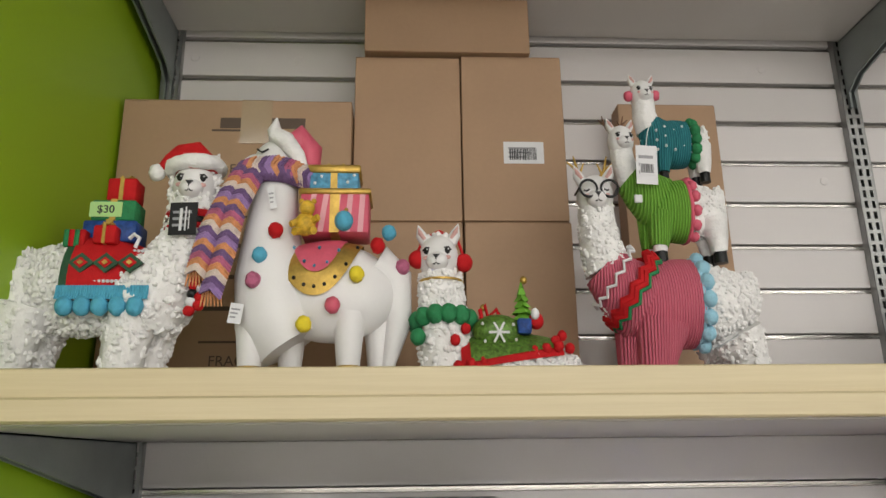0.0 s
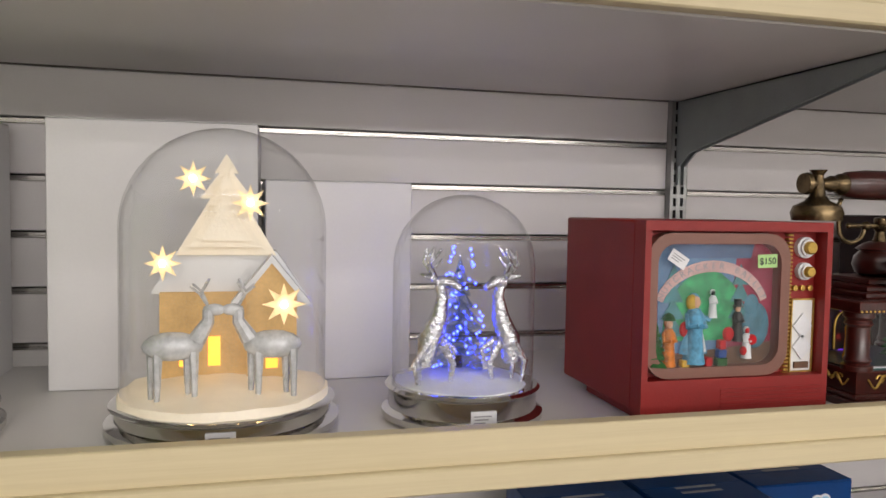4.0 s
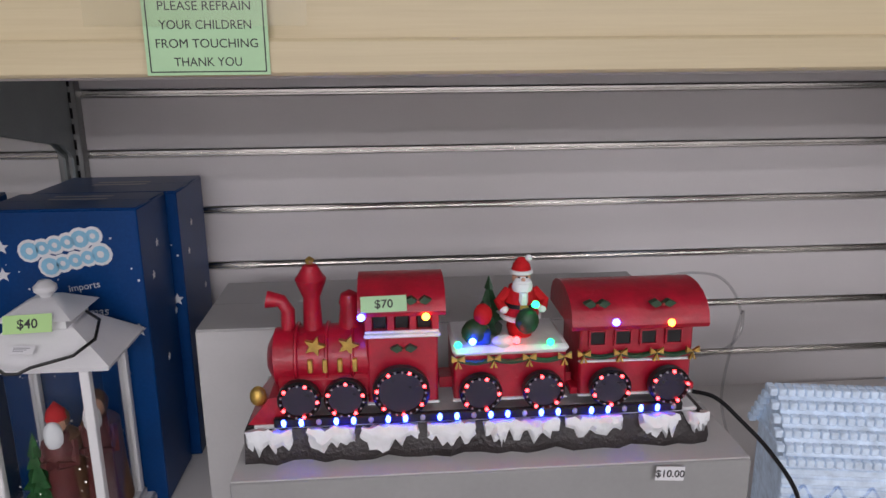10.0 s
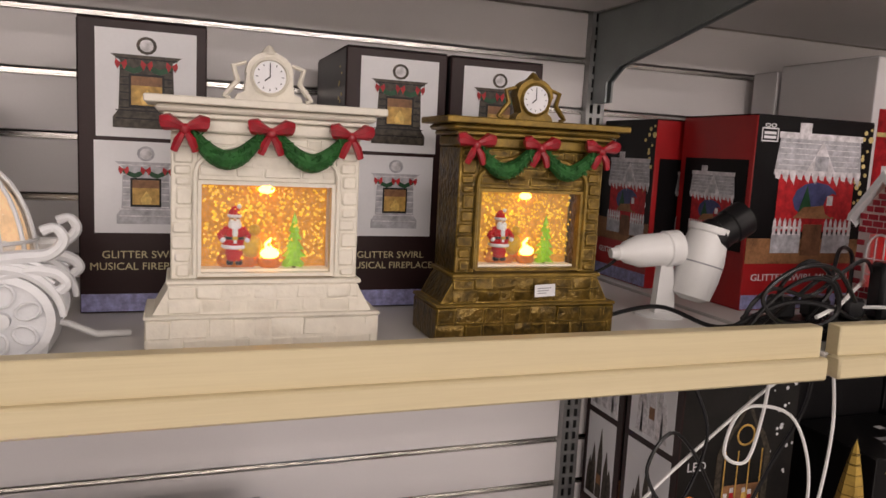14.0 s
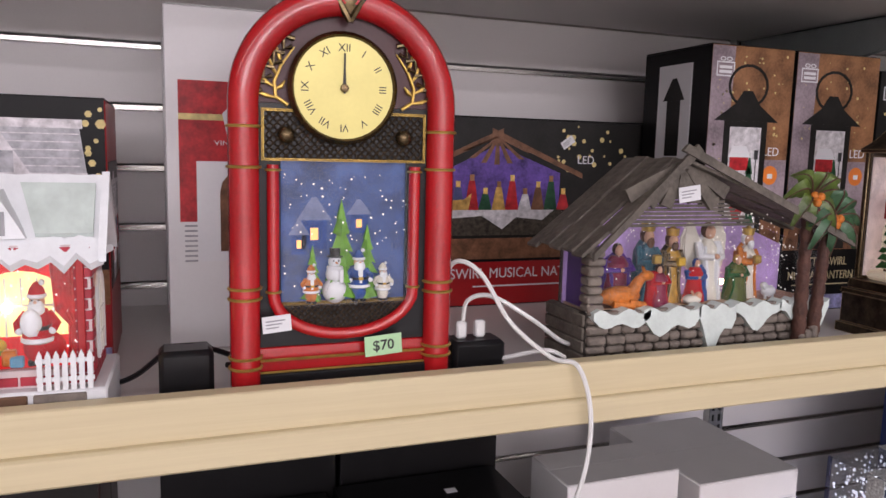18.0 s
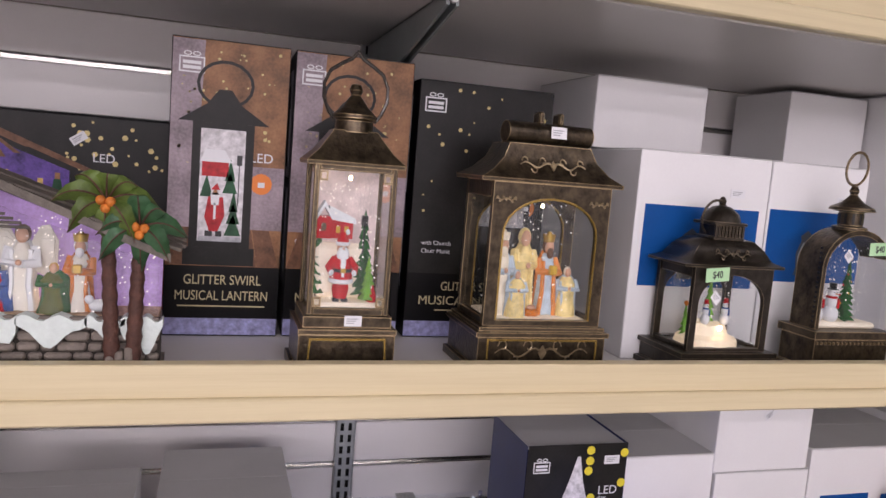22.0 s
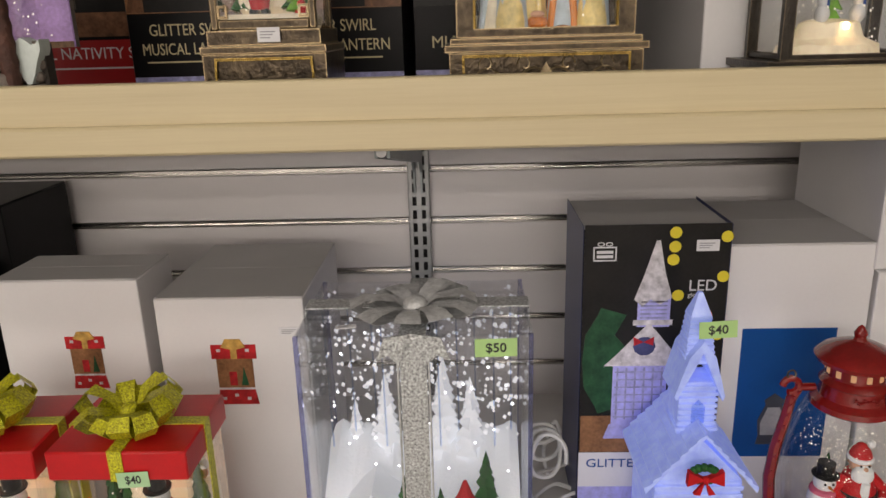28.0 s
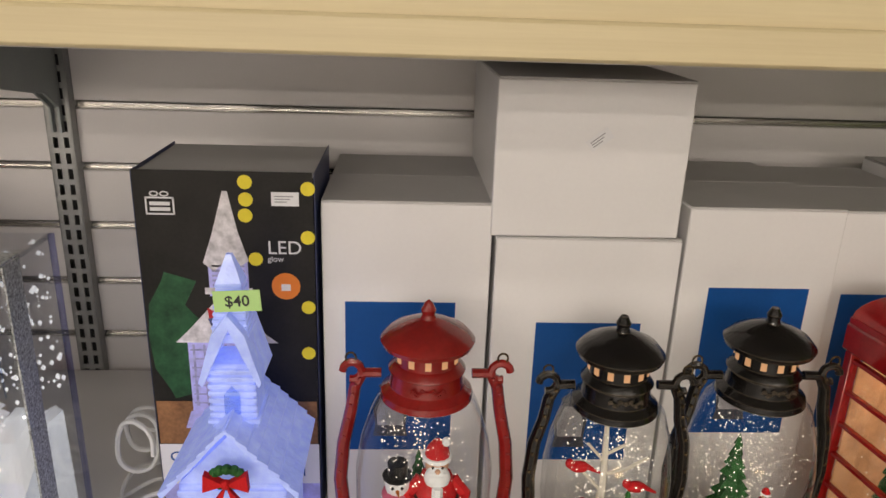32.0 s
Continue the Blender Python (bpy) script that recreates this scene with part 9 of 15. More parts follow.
g.use(REDFELT).tube([(852, -2, 184), (840, 6, 222), (806, 8, 238), (775, 6, 224), (762, -2, 190)], 3, 6)
g.use(GOLD).tube([(807 + 41 * cos(a), 41 * sin(a), 146) for a in [k * 0.3142 for k in range(20)]], 2.2, 6, closed=True)
pompoms(g, FELTG, [(812 + 50 * cos(a), 50 * sin(a), 78 - 8 * sin(a)) for a in [k * 0.4833 for k in range(13)]], 16)
pompoms(g, FELTG, [(764, -38, 50)], 14)
c, r = (925, 0, -12), (138, 72, 64)
drape(g, REDFELT, c, r, 838, 1018, lambda t: -6 + 24 * t, 6)
drape(g, paint("green_glitter", (0.10, 0.20, 0.03), 0.35, metal=0.3, var=0.7, scale=260, bump=0.6), c, r, 854, 1000, lambda t: 6 + 24 * t, 9)
pompoms(g, REDFELT, [(832 + 22 * k, -68 + 1.5 * k, 0 + 4 * k) for k in range(9)], 9)
pompoms(g, REDFELT, [(828, -58, 42), (848, -44, 62), (1006, -40, 42), (1020, -30, 52), (1030, -44, 30)], 9)
g.use(paint("green_glitter", (0, 0, 0))).ball((905, -34, 58), (46, 24, 28), 18, 12)
g.use(WHITEP)
for k in range(6):
    a = k * pi / 3
    g.tube([(905, -59, 54), (905 + 18 * cos(a), -57, 54 + 18 * sin(a))], 2.2, 5)
for x, z0 in ((880, 40), (876, 68), (930, 66), (934, 42), (922, 26), (890, 30)):
    g.ball((x, -57, z0), (3, 4, 3), 6, 4)
pine(g, 952, -20, 62, 84, LIMEG, 7, 8, 0.36)
g.use(GOLD).ball((957, -20, 146), 7, 8, 6).ball((882, -20, 100), 6, 8, 6)
g.use(REDFELT).tube([(880, -20, 70), (876, -22, 96), (884, -24, 104), (890, -22, 84), (905, -24, 96), (914, -20, 80)], 4, 7).ball((975, -30, 76), (14, 12, 14), 10, 8)
g.use(WHITEP).ball((972, -40, 86), (8, 8, 10), 8, 6)
g.use(BLUEP).box(938, 962, -60, -34, 52, 76, 2)
finish(g, 0.504, -0.335, "llama_figurine", "resting white llama figurine in red earmuffs and green collar")

# three llamas standing on one another
g = blank(1220)
g.at = g.at @ Matrix.Diagonal((1, 1, 1.06, 1))


def sweater(g, mat, c, r, x1, legx, neck, fleg, knit_leg):
    g.use(mat)
    n, m = 26, 12
    rows = []
    for i in range(m + 1):
        x = c[0] - r[0] + (x1 - c[0] + r[0]) * i / m
        k = max(0.0, 1 - ((x - c[0]) / r[0]) ** 2) ** 0.5
        rows.append([(x, c[1] + (r[1] * k + 3) * cos(a), c[2] + (r[2] * k + 3) * sin(a)) for a in [6.2832 * j / n for j in range(n)]])
    g.add([q for w in rows for q in w], [(i * n + j, i * n + (j + 1) % n, (i + 1) * n + (j + 1) % n, (i + 1) * n + j) for i in range(m) for j in range(n)])
    g.tube(neck, [r[2] * 0.95, r[2] * 0.75, r[2] * 0.60], 22)


def antlers(g, x, y, z0, s, mat):
    for sx in (-1, 1):
        g.use(mat).tube([(x + sx * s * 0.25, y, z0), (x + sx * s * 0.6, y, z0 + s * 0.5), (x + sx * s * 0.75, y, z0 + s * 1.1)], [s * 0.09, s * 0.08, s * 0.03], 7)
        g.tube([(x + sx * s * 0.6, y, z0 + s * 0.5), (x + sx * s * 1.05, y, z0 + s * 0.85)], [s * 0.07, s * 0.03], 6).tube([(x + sx * s * 0.5, y, z0 + s * 0.38), (x + sx * s * 0.3, y, z0 + s * 0.8)], [s * 0.06, s * 0.03], 6)


# bottom one
c, r = (1240, 0, 116), (152, 62, 68)
s = len(g.v)
g.use(WOOL).ball(c, r, 44, 32).tube([(1100, 0, 175), (1086, 0, 225), (1084, 0, 285)], [44, 38, 34], 24).ball((1378, 0, 130), (20, 22, 42), 18, 12)
for x, y in ((1352, -24), (1340, 28)):
    g.tube([(x - 20, y, 60), (x, y, 20), (x + 4, y, -75)], [50, 34, 26], 20)
rough_up(g, 0.0032, 170, s)
tufts(g, [(900, c, (154, 64, 70)), (160, [(1100, 0, 175), (1086, 0, 225), (1084, 0, 285)], [44, 38, 34]), (70, (1378, 0, 130), (20, 22, 42))] + [(130, [(x - 20, y, 60), (x, y, 20), (x + 4, y, -75)], [50, 34, 26]) for x, y in ((1352, -24), (1340, 28))], 5.5, 8)
r = (159, 68, 73)
sweater(g, PINKKNIT, c, r, 1262, 0, [(1165, 0, 115), (1118, 0, 150), (1090, 0, 180)], 0, 0)
for x, y in ((1176, -22), (1150, 26)):
    g.use(PINKKNIT).tube([(x + 14, y, 80), (x, y, 20), (x - 2, y, -50)], [52, 36, 28], 20)
    g.use(SMOOTHW).tube([(x - 2, y, -50), (x - 2, y, -75)], 26, 14)
ax = Vector((-0.80, 0, 0.60))
vv = Vector((0.60, 0, 0.80))
for mt, cx, cz, rad, th in ((WHITEP, 1110, 162, 62, 3.2), (FELTG, 1152, 134, 74, 4.0), (REDFELT, 1145, 139, 72, 7.5), (REDFELT, 1138, 144, 70, 6.5)):
    pts = [Vector((cx, 0, cz)) + Vector((0, 1, 0)) * rad * cos(6.2832 * k / 28) + vv * rad * sin(6.2832 * k / 28) + ax * (5 if k % 2 else -5) for k in range(28)]
    g.use(mt).tube(pts, th, 6, closed=True)
face(g, SMOOTHW, 1083, -6, 302, 37, -6, True)
for sx in (-1, 1):
    g.use(BLACKPLAS).tube([(1082 + sx * 21 + 17 * cos(a), -46, 306 + 15 * sin(a)) for a in [k * 0.3142 for k in range(20)]], 2.4, 6, closed=True)
    g.tube([(1082 + sx * 38, -44, 308), (1083 + sx * 40, -6, 306)], 2, 5)
antlers(g, 1080, 0, 330, 46, GOLD)
g.use(PALEBLUE).tube([(1262 + 2 * cos(a), 64 * cos(a), 116 + 71 * sin(a)) for a in [k * 0.2094 for k in range(30)]], 7, 7, closed=True)
pompoms(g, PALEBLUE, [(1270, -67 * cos(a), 116 + 74 * sin(a)) for a in (-1.3, -0.85, -0.45, -0.05, 0.35, 0.75, 1.2)], 14)
# middle one
g.at = g.at @ Matrix.Translation((16, 0, 6))
c, r = (1248, 0, 272), (84, 44, 50)
s = len(g.v)
g.use(WOOL).ball(c, r, 34, 24).tube([(1150, 0, 320), (1134, 0, 360), (1130, 0, 395)], [26, 24, 22], 20).ball((1324, 0, 290), (13, 13, 28), 14, 10)
for x, y in ((1304, -18), (1298, 18)):
    g.tube([(x - 6, y, 255), (x, y, 220), (x + 2, y, 196)], [30, 20, 16], 16)
rough_up(g, 0.0024, 220, s)
tufts(g, [(420, c, (85, 45, 51)), (40, (1324, 0, 290), (13, 13, 28))], 4.2, 9)
r = (88, 48, 54)
sweater(g, GREENKNIT, c, r, 1250, 0, [(1196, 0, 288), (1164, 0, 312), (1142, 0, 335)], 0, 0)
for x, y in ((1190, -16), (1182, 18)):
    g.use(GREENKNIT).tube([(x + 8, y, 262), (x, y, 225), (x - 2, y, 206)], [32, 22, 17], 16)
    g.use(WOOL).tube([(x - 2, y, 207), (x - 2, y, 196)], 14, 12)
for x, y in ((1188, -16), (1180, 18), (1306, -18), (1300, 18)):
    g.use(BLACKPLAS).tube([(x, y, 197), (x, y, 176)], [13, 14], 12)
face(g, SMOOTHW, 1130, -4, 402, 27, 6)
antlers(g, 1118, 0, 420, 30, BROWNP)
pompoms(g, PINKP, [(1258, -48 * cos(a), 272 + 52 * sin(a)) for a in (-1.2, -0.7, -0.2, 0.3, 0.8, 1.3)], 10)
g.use(PINKP).tube([(1248, 47 * cos(a), 272 + 53 * sin(a)) for a in [k * 0.2618 for k in range(24)]], 6, 7, closed=True)
g.use(WHITEP).box(1136, 1152, -44, -40, 276, 290, 1)
# top one
g.at = g.at @ Matrix.Translation((8, 0, 4))
c, r = (1236, 0, 394), (68, 34, 38)
s = len(g.v)
g.use(WOOL).ball(c, r, 30, 22).tube([(1186, 0, 420), (1178, 0, 452), (1178, 0, 482)], [28, 25, 23], 18).ball((1300, 0, 408), (10, 11, 22), 12, 9)
for x, y in ((1288, -14), (1282, 14)):
    g.tube([(x - 4, y, 385), (x, y, 355), (x, y, 336)], [24, 16, 12], 14)
rough_up(g, 0.002, 250, s)
tufts(g, [(300, c, (69, 35, 39)), (30, (1300, 0, 408), (10, 11, 22))], 3.6, 9)
r = (72, 38, 42)
sweater(g, TEALKNIT, c, r, 1258, 0, [(1206, 0, 404), (1192, 0, 420), (1184, 0, 432)], 0, 0)
for x, y in ((1205, -12), (1198, 14)):
    g.use(TEALKNIT).tube([(x + 4, y, 385), (x, y, 352), (x - 1, y, 338)], [24, 15, 12], 14)
for x, y in ((1204, -12), (1197, 14), (1288, -14), (1282, 14)):
    g.use(BLACKPLAS).tube([(x, y, 337), (x, y, 318)], [10, 11], 10)
face(g, SMOOTHW, 1176, -4, 490, 25, 2)
pompoms(g, PINKP, [(1204, -6, 488), (1146, -6, 486)], 10)
pompoms(g, FELTG, [(1270, -36 * cos(a), 394 + 38 * sin(a)) for a in (-1.4, -0.95, -0.5, -0.05, 0.4, 0.85, 1.3)], 11)
g.use(WHITEP)
for k in range(12):
    x = 1188 + (k % 4) * 18
    g.ball((x, -35, 372 + (k // 4) * 18 + (k % 2) * 7), (3, 4, 3), 6, 4)
o = finish(g, 0.732, -0.290, "llama_figurine", "three stacked llama figurines in pink, green and teal sweaters")
t = price("", WHITEP, 0.027, 0.052, pose(UX * 1178, -UY * 56, 0.040 + UZ * 366, 0, 3, 0), o, "swing_tag", "white swing tag with a barcode")
barcode(t, pose(0.0, -0.0008, -0.006), 0.018, 0.016, 9)
part("string", G(WHITEPLAS).tube([(0, 0, 0.026), (0.006, 0.01, 0.05), (0.018, 0.03, 0.075)], 0.0007, 5), t)

# --- clear ornaments further along the top shelf
CRYST = clear("crystal_acrylic", (0.90, 0.91, 0.95), 1.75, 0.06)
FOAM = paint("white_foam", (0.80, 0.80, 0.79), 0.7, var=0.04, scale=90, bump=0.3)
white(1.20, 1.325, -0.47, -0.30, TOP_Z, 0.16)
for x0, x1, y0 in ((1.335, 1.415, -0.36), (1.47, 1.585, -0.36), (1.72, 1.84, -0.30), (2.11, 2.17, -0.36)):
    c = carton(x0, x1, y0, y0 + 0.16, TOP_Z, 0.23, BLACKCARD, "tall black printed gift box", group="black boxes on the top shelf")
    w = x1 - x0
    for s in (0.28, 0.72):
        slab("photo", paint("grey_photo", (0.26, 0.23, 0.21), 0.4, var=0.9, scale=70, bump=0), w * (s - 0.12), w * (s + 0.12), 0.02, 0.085, c)


def angel(x, y, h, seed):
    """A fluted clear figure with a warm scene inside."""
    a = thing("crystal_figure", x, y, TB, 0, "clear acrylic angel-shaped ornament with a moulded scene inside", "ornament", "clear ornaments")
    r = h * 0.22
    prof = [(1.0, 0.0), (1.06, 0.05), (0.98, 0.2), (0.80, 0.45), (0.62, 0.62), (0.50, 0.72), (0.30, 0.80), (0.34, 0.88), (0.30, 0.95), (0.0, 1.0)]
    g = G(CRYST)
    n = 30
    p, f = [], []
    for i, (q, zz) in enumerate(prof):
        for j in range(n):
            k = 1 + 0.09 * sin(j * 6.2832 * 7 / n + seed) * (1 - zz)
            p.append((r * q * k * cos(6.2832 * j / n), r * q * k * sin(6.2832 * j / n), h * zz))
    f = [(i * n + j, i * n + (j + 1) % n, (i + 1) * n + (j + 1) % n, (i + 1) * n + j) for i in range(len(prof) - 1) for j in range(n)]
    part("shell", g.add(p, f), a, "fluted clear acrylic shell")
    g = G()
    robed(g, -0.2 * r, 0, 0.01, h * 0.42, IVORY, SKIN)
    robed(g, 0.35 * r, -0.1 * r, 0.01, h * 0.34, PALEW, SKIN)
    part("figurine", g, a, "cream moulded figures")
    flecks("glitter", seed, 60, (-0.6 * r, 0.6 * r, -0.6 * r, 0.6 * r, 0.02, h * 0.6), 0.0016, GLITTER, a)


angel(1.425, -0.435, 0.24, 3)
angel(1.645, -0.43, 0.27, 5)
d = thing("white_dish", 1.775, -0.40, TB, 0, "white plastic dish standing on its edge", "dish")
part("bowl", G(paint("milky_plastic", (0.66, 0.67, 0.68), 0.4, bump=0.02)).lathe([(0.012, 0), (0.030, 0.008), (0.066, 0.034), (0.070, 0.036), (0.066, 0.040), (0.028, 0.014), (0, 0.010)], n=30), d).matrix_local = pose(0, 0.02, 0.072, 68, 0, 14)
cy = thing("water_lantern", 1.935, -0.41, TB + 0.030, 0, "clear water-filled cylinder lantern with violet lights", "lantern", "clear ornaments")
part("base", G(CRYST).lathe([(0.075, 0), (0.082, 0.004), (0.082, 0.018), (0.074, 0.026), (0, 0.026)], n=36), cy, "clear thick base")
part("cylinder", G(CRYST).lathe([(0.066, 0.026), (0.066, 0.24), (0.070, 0.245), (0.070, 0.26), (0.062, 0.26), (0.062, 0.03)], n=36), cy)
part("water_column", G(clear("swirl_plastic", (0.75, 0.74, 0.80), 1.6, 0.12)).lathe([(0.05 + 0.008 * sin(k * 1.9), 0.03 + 0.02 * k) for k in range(11)], n=24), cy)
g = G(glow("lamp_violet", (0.22, 0.08, 1.0), 2.5))
for a, z in ((-1.9, 0.09), (-1.5, 0.10), (-1.1, 0.088), (-2.3, 0.15), (-1.3, 0.16)):
    g.ball((0.05 * cos(a), 0.05 * sin(a), z), (0.005, 0.003, 0.003), 8, 6)
part("light_ring", g, cy)
flecks("glitter", 8, 110, (-0.045, 0.045, -0.045, 0.045, 0.03, 0.2), 0.0022, GLITTER, cy)
price("", LIME, 0.030, 0.016, pose(0.045, -0.072, 0.020, 0, 0, 30), cy)
for x0, x1, y0, h in ((1.83, 2.06, -0.475, 0.030), (2.07, 2.38, -0.478, 0.030)):
    b = thing("foam_block", (x0 + x1) / 2, y0, TB, 1.5, "white polystyrene packing block", "packing", "packing blocks")
    part("block", G(FOAM).box(-(x1 - x0) / 2, (x1 - x0) / 2, 0, 0.13, 0, h, 0.006), b)
for x in (2.185, 2.305):
    c = thing("cube_lantern", x, -0.41, TB + 0.030, 4, "clear cube lantern with a grey pitched top", "lantern", "clear ornaments")
    for sx in (-1, 1):
        for y in (0.0, 0.085):
            part("post", G(WHITERES).box(sx * 0.043 - 0.004, sx * 0.043 + 0.004, y, y + 0.008, 0.012, 0.115, 0.001), c)
    part("base", G(WHITERES).box(-0.05, 0.05, -0.003, 0.097, 0, 0.012, 0.002), c)
    part("roof", G(paint("pale_grey_resin", (0.50, 0.50, 0.52), 0.5)).add([(-0.056, -0.009, 0.115), (0.056, -0.009, 0.115), (0.056, 0.103, 0.115), (-0.056, 0.103, 0.115), (-0.02, 0.03, 0.15), (0.02, 0.03, 0.15), (0.02, 0.064, 0.15), (-0.02, 0.064, 0.15)], [(0, 1, 5, 4), (1, 2, 6, 5), (2, 3, 7, 6), (3, 0, 4, 7), (4, 5, 6, 7), (3, 2, 1, 0)]), c)
    for y in (0.003, 0.089):
        part("pane", G(GLASS).box(-0.039, 0.039, y, y + 0.0015, 0.012, 0.115), c)
    g = G()
    robed(g, 0.0, 0.045, 0.012, 0.075, OLDGOLD, SKIN, BRONZE)
    part("figurine", g, c, "bronze painted figure")

# --- notice on the shelf edge
nt_ = thing("notice", 1.4915, EDGE_Y - 0.0022, 1.170, 1, "pale green paper notice taped to the shelf edge", "notice")
part("paper", G(MINT).box(-0.0365, 0.0365, -0.0005, 0.0003, -0.0245, 0.0245), nt_, smooth=0)
part("border", G(BLACKP).ring([(-0.0345, -0.0228), (0.0345, -0.0228), (0.0345, 0.0228), (-0.0345, 0.0228)], [(-0.0338, -0.0221), (0.0338, -0.0221), (0.0338, 0.0221), (-0.0338, 0.0221)], -0.0008, -0.0004), nt_, smooth=0)
for k, (tx, w) in enumerate((("PLEASE REFRAIN", 0.054), ("YOUR CHILDREN", 0.054), ("FROM TOUCHING", 0.060), ("THANK YOU", 0.040))):
    lettering("writing", tx, 0.0052, pose(0, -0.0007, 0.0155 - 0.0108 * k), BLACKP, nt_, 0.0001, w)
part("clear_tape", G(clear("tape_film", (0.97, 0.97, 0.95), 1.5, 0.15)).box(-0.070, 0.060, -0.0012, -0.0009, 0.004, 0.021), nt_, "strip of clear tape", smooth=0)

# --- brick house ornament
BRICKR = paint("brick_red", (0.36, 0.018, 0.034), 0.5, var=0.3, scale=60, bump=0.15)
MORTAR = paint("pale_mortar", (0.60, 0.50, 0.50), 0.6, var=0.1, bump=0.1)
h = thing("house_ornament", 2.587, -0.46, MB, -2, "small red brick house ornament with snowy roof, lit inside", "ornament")
h.scale = (0.87, 0.95, 1)
part("base", G(WHITERES).box(-0.075, 0.075, -0.012, 0.085, 0, 0.036, 0.002), h, "white base")
for x0, x1 in ((-0.055, -0.018), (0.022, 0.06)):
    part("stone_step", G(STONE).box(x0, x1, -0.0145, -0.010, 0.008, 0.034, 0.001), h)
part("front_door", G(BROWNP).box(-0.014, 0.018, -0.0145, -0.010, 0.004, 0.034, 0.001), h, "brown wooden door")
W0, W1, D = -0.064, 0.064, 0.070
OPEN = (-0.047, 0.052, 0.048, 0.126)
g = G(MORTAR).box(W0, OPEN[0], 0, 0.006, 0.036, 0.135).box(OPEN[1], W1, 0, 0.006, 0.036, 0.135).box(OPEN[0], OPEN[1], 0, 0.006, 0.036, OPEN[2]).box(OPEN[0], OPEN[1], 0, 0.006, OPEN[3], 0.135)
g.box(W0, W1, D - 0.004, D, 0.036, 0.135)
part("front_wall", g, h)
for x0 in (W0, W1 - 0.005):
    g = G(MORTAR).box(x0, x0 + 0.005, 0.006, 0.018, 0.036, 0.135).box(x0, x0 + 0.005, 0.054, D - 0.004, 0.036, 0.135).box(x0, x0 + 0.005, 0.018, 0.054, 0.036, 0.05).box(x0, x0 + 0.005, 0.018, 0.054, 0.112, 0.135)
    g.prism([(0.0, 0.135), (D, 0.135), (D / 2, 0.172)], x0, x0 + 0.005, "x")
    part("side_wall", g, h)
random.seed(31)
g = G(BRICKR)
for row in range(13):
    z0 = 0.0375 + row * 0.0075
    for k in range(-1, 9):
        a = W0 + (k + 0.5 * (row % 2)) * 0.0150
        b = a + 0.0132
        a, b = max(a, W0 - 0.0005), min(b, W1 + 0.0005)
        if b - a < 0.003:
            continue
        for a2, b2 in ([(a, b)] if z0 + 0.006 < OPEN[2] or z0 > OPEN[3] else [(a, min(b, OPEN[0])), (max(a, OPEN[1]), b)]):
            if b2 - a2 > 0.002:
                g.box(a2, b2, -0.0012, 0.0004, z0, z0 + 0.0062, 0.0004)
    for k in range(-1, 6):
        a = (k + 0.5 * (row % 2)) * 0.0150
        a, b = max(a, 0.0), min(a + 0.0132, D)
        if b - a > 0.003 and not (0.048 < z0 < 0.108 and a < 0.054 and b > 0.018):
            g.box(W0 - 0.0012, W0 + 0.0004, a, b, z0, z0 + 0.0062, 0.0004)
            g.box(W1 - 0.0004, W1 + 0.0012, a, b, z0, z0 + 0.0062, 0.0004)
for row in range(4):
    z0 = 0.1365 + row * 0.0075
    half = D / 2 * (1 - (row + 1) * 0.0075 / 0.037) - 0.001
    k = -half
    while k < half:
        g.box(W0 - 0.0012, W0 + 0.0004, D / 2 + k, min(D / 2 + k + 0.0132, D / 2 + half), z0, z0 + 0.0062, 0.0004)
        k += 0.015
part("brickwork", g, h, "red bricks with pale joints")["kind"] = "stuff"
for x0 in (W0 - 0.002, W1 + 0.002):
    fr = part("arched_window", G(WHITERES).tube([(x0, 0.018, 0.050), (x0, 0.018, 0.092)] + [(x0, 0.036 + 0.018 * cos(a), 0.092 + 0.020 * sin(a)) for a in [pi * (1 - k / 8) for k in range(1, 8)]] + [(x0, 0.054, 0.092), (x0, 0.054, 0.050)], 0.0016, 5), h, "white window frame")
    for y in (0.030, 0.042):
        part("bar", G(WHITERES).box(x0 - 0.0008, x0 + 0.0008, y - 0.0006, y + 0.0006, 0.05, 0.108), fr)
    for z0 in (0.066, 0.084):
        part("bar", G(WHITERES).box(x0 - 0.0008, x0 + 0.0008, 0.018, 0.054, z0 - 0.0006, z0 + 0.0006), fr)
    part("pane", G(GLASS).box(x0 - 0.0003, x0 + 0.0003, 0.018, 0.054, 0.05, 0.110), fr)
# Room and view panels emit to imitate the lit interior.
part("lit_room", G(paint("lit_red", (0.36, 0.012, 0.015), 0.5, var=0.7, scale=160, bump=0, emit=(1.0, 0.03, 0.03), power=0.5)).box(OPEN[0] - 0.004, OPEN[1] + 0.004, 0.040, 0.043, 0.04, 0.125), h, "deep red glitter interior")
part("lit_view", G(paint("lit_view", (0.34, 0.36, 0.20), 0.5, var=0.7, scale=70, bump=0, emit=(0.95, 0.75, 0.30), power=1.2)).prism([(-0.030, 0.064), (0.040, 0.064), (0.040, 0.088)] + arc(0.005, 0.088, 0.035, 0, 180, 10, 0.024) + [(-0.030, 0.088)], 0.0385, 0.0402), h, "pale green landscape in the arched window")
for x in (-0.018, -0.006, 0.006, 0.018, 0.030):
    part("bar", G(WHITERES).box(x - 0.0006, x + 0.0006, 0.0375, 0.0386, 0.064, 0.107), h)
# Glowing panel added so the side window reads as lit.
part("lit_view", G(paint("lit_view", (0, 0, 0))).box(0.0560, 0.0585, 0.012, 0.038, 0.052, 0.108), h, "added glowing panel filling the side window with lit colour")
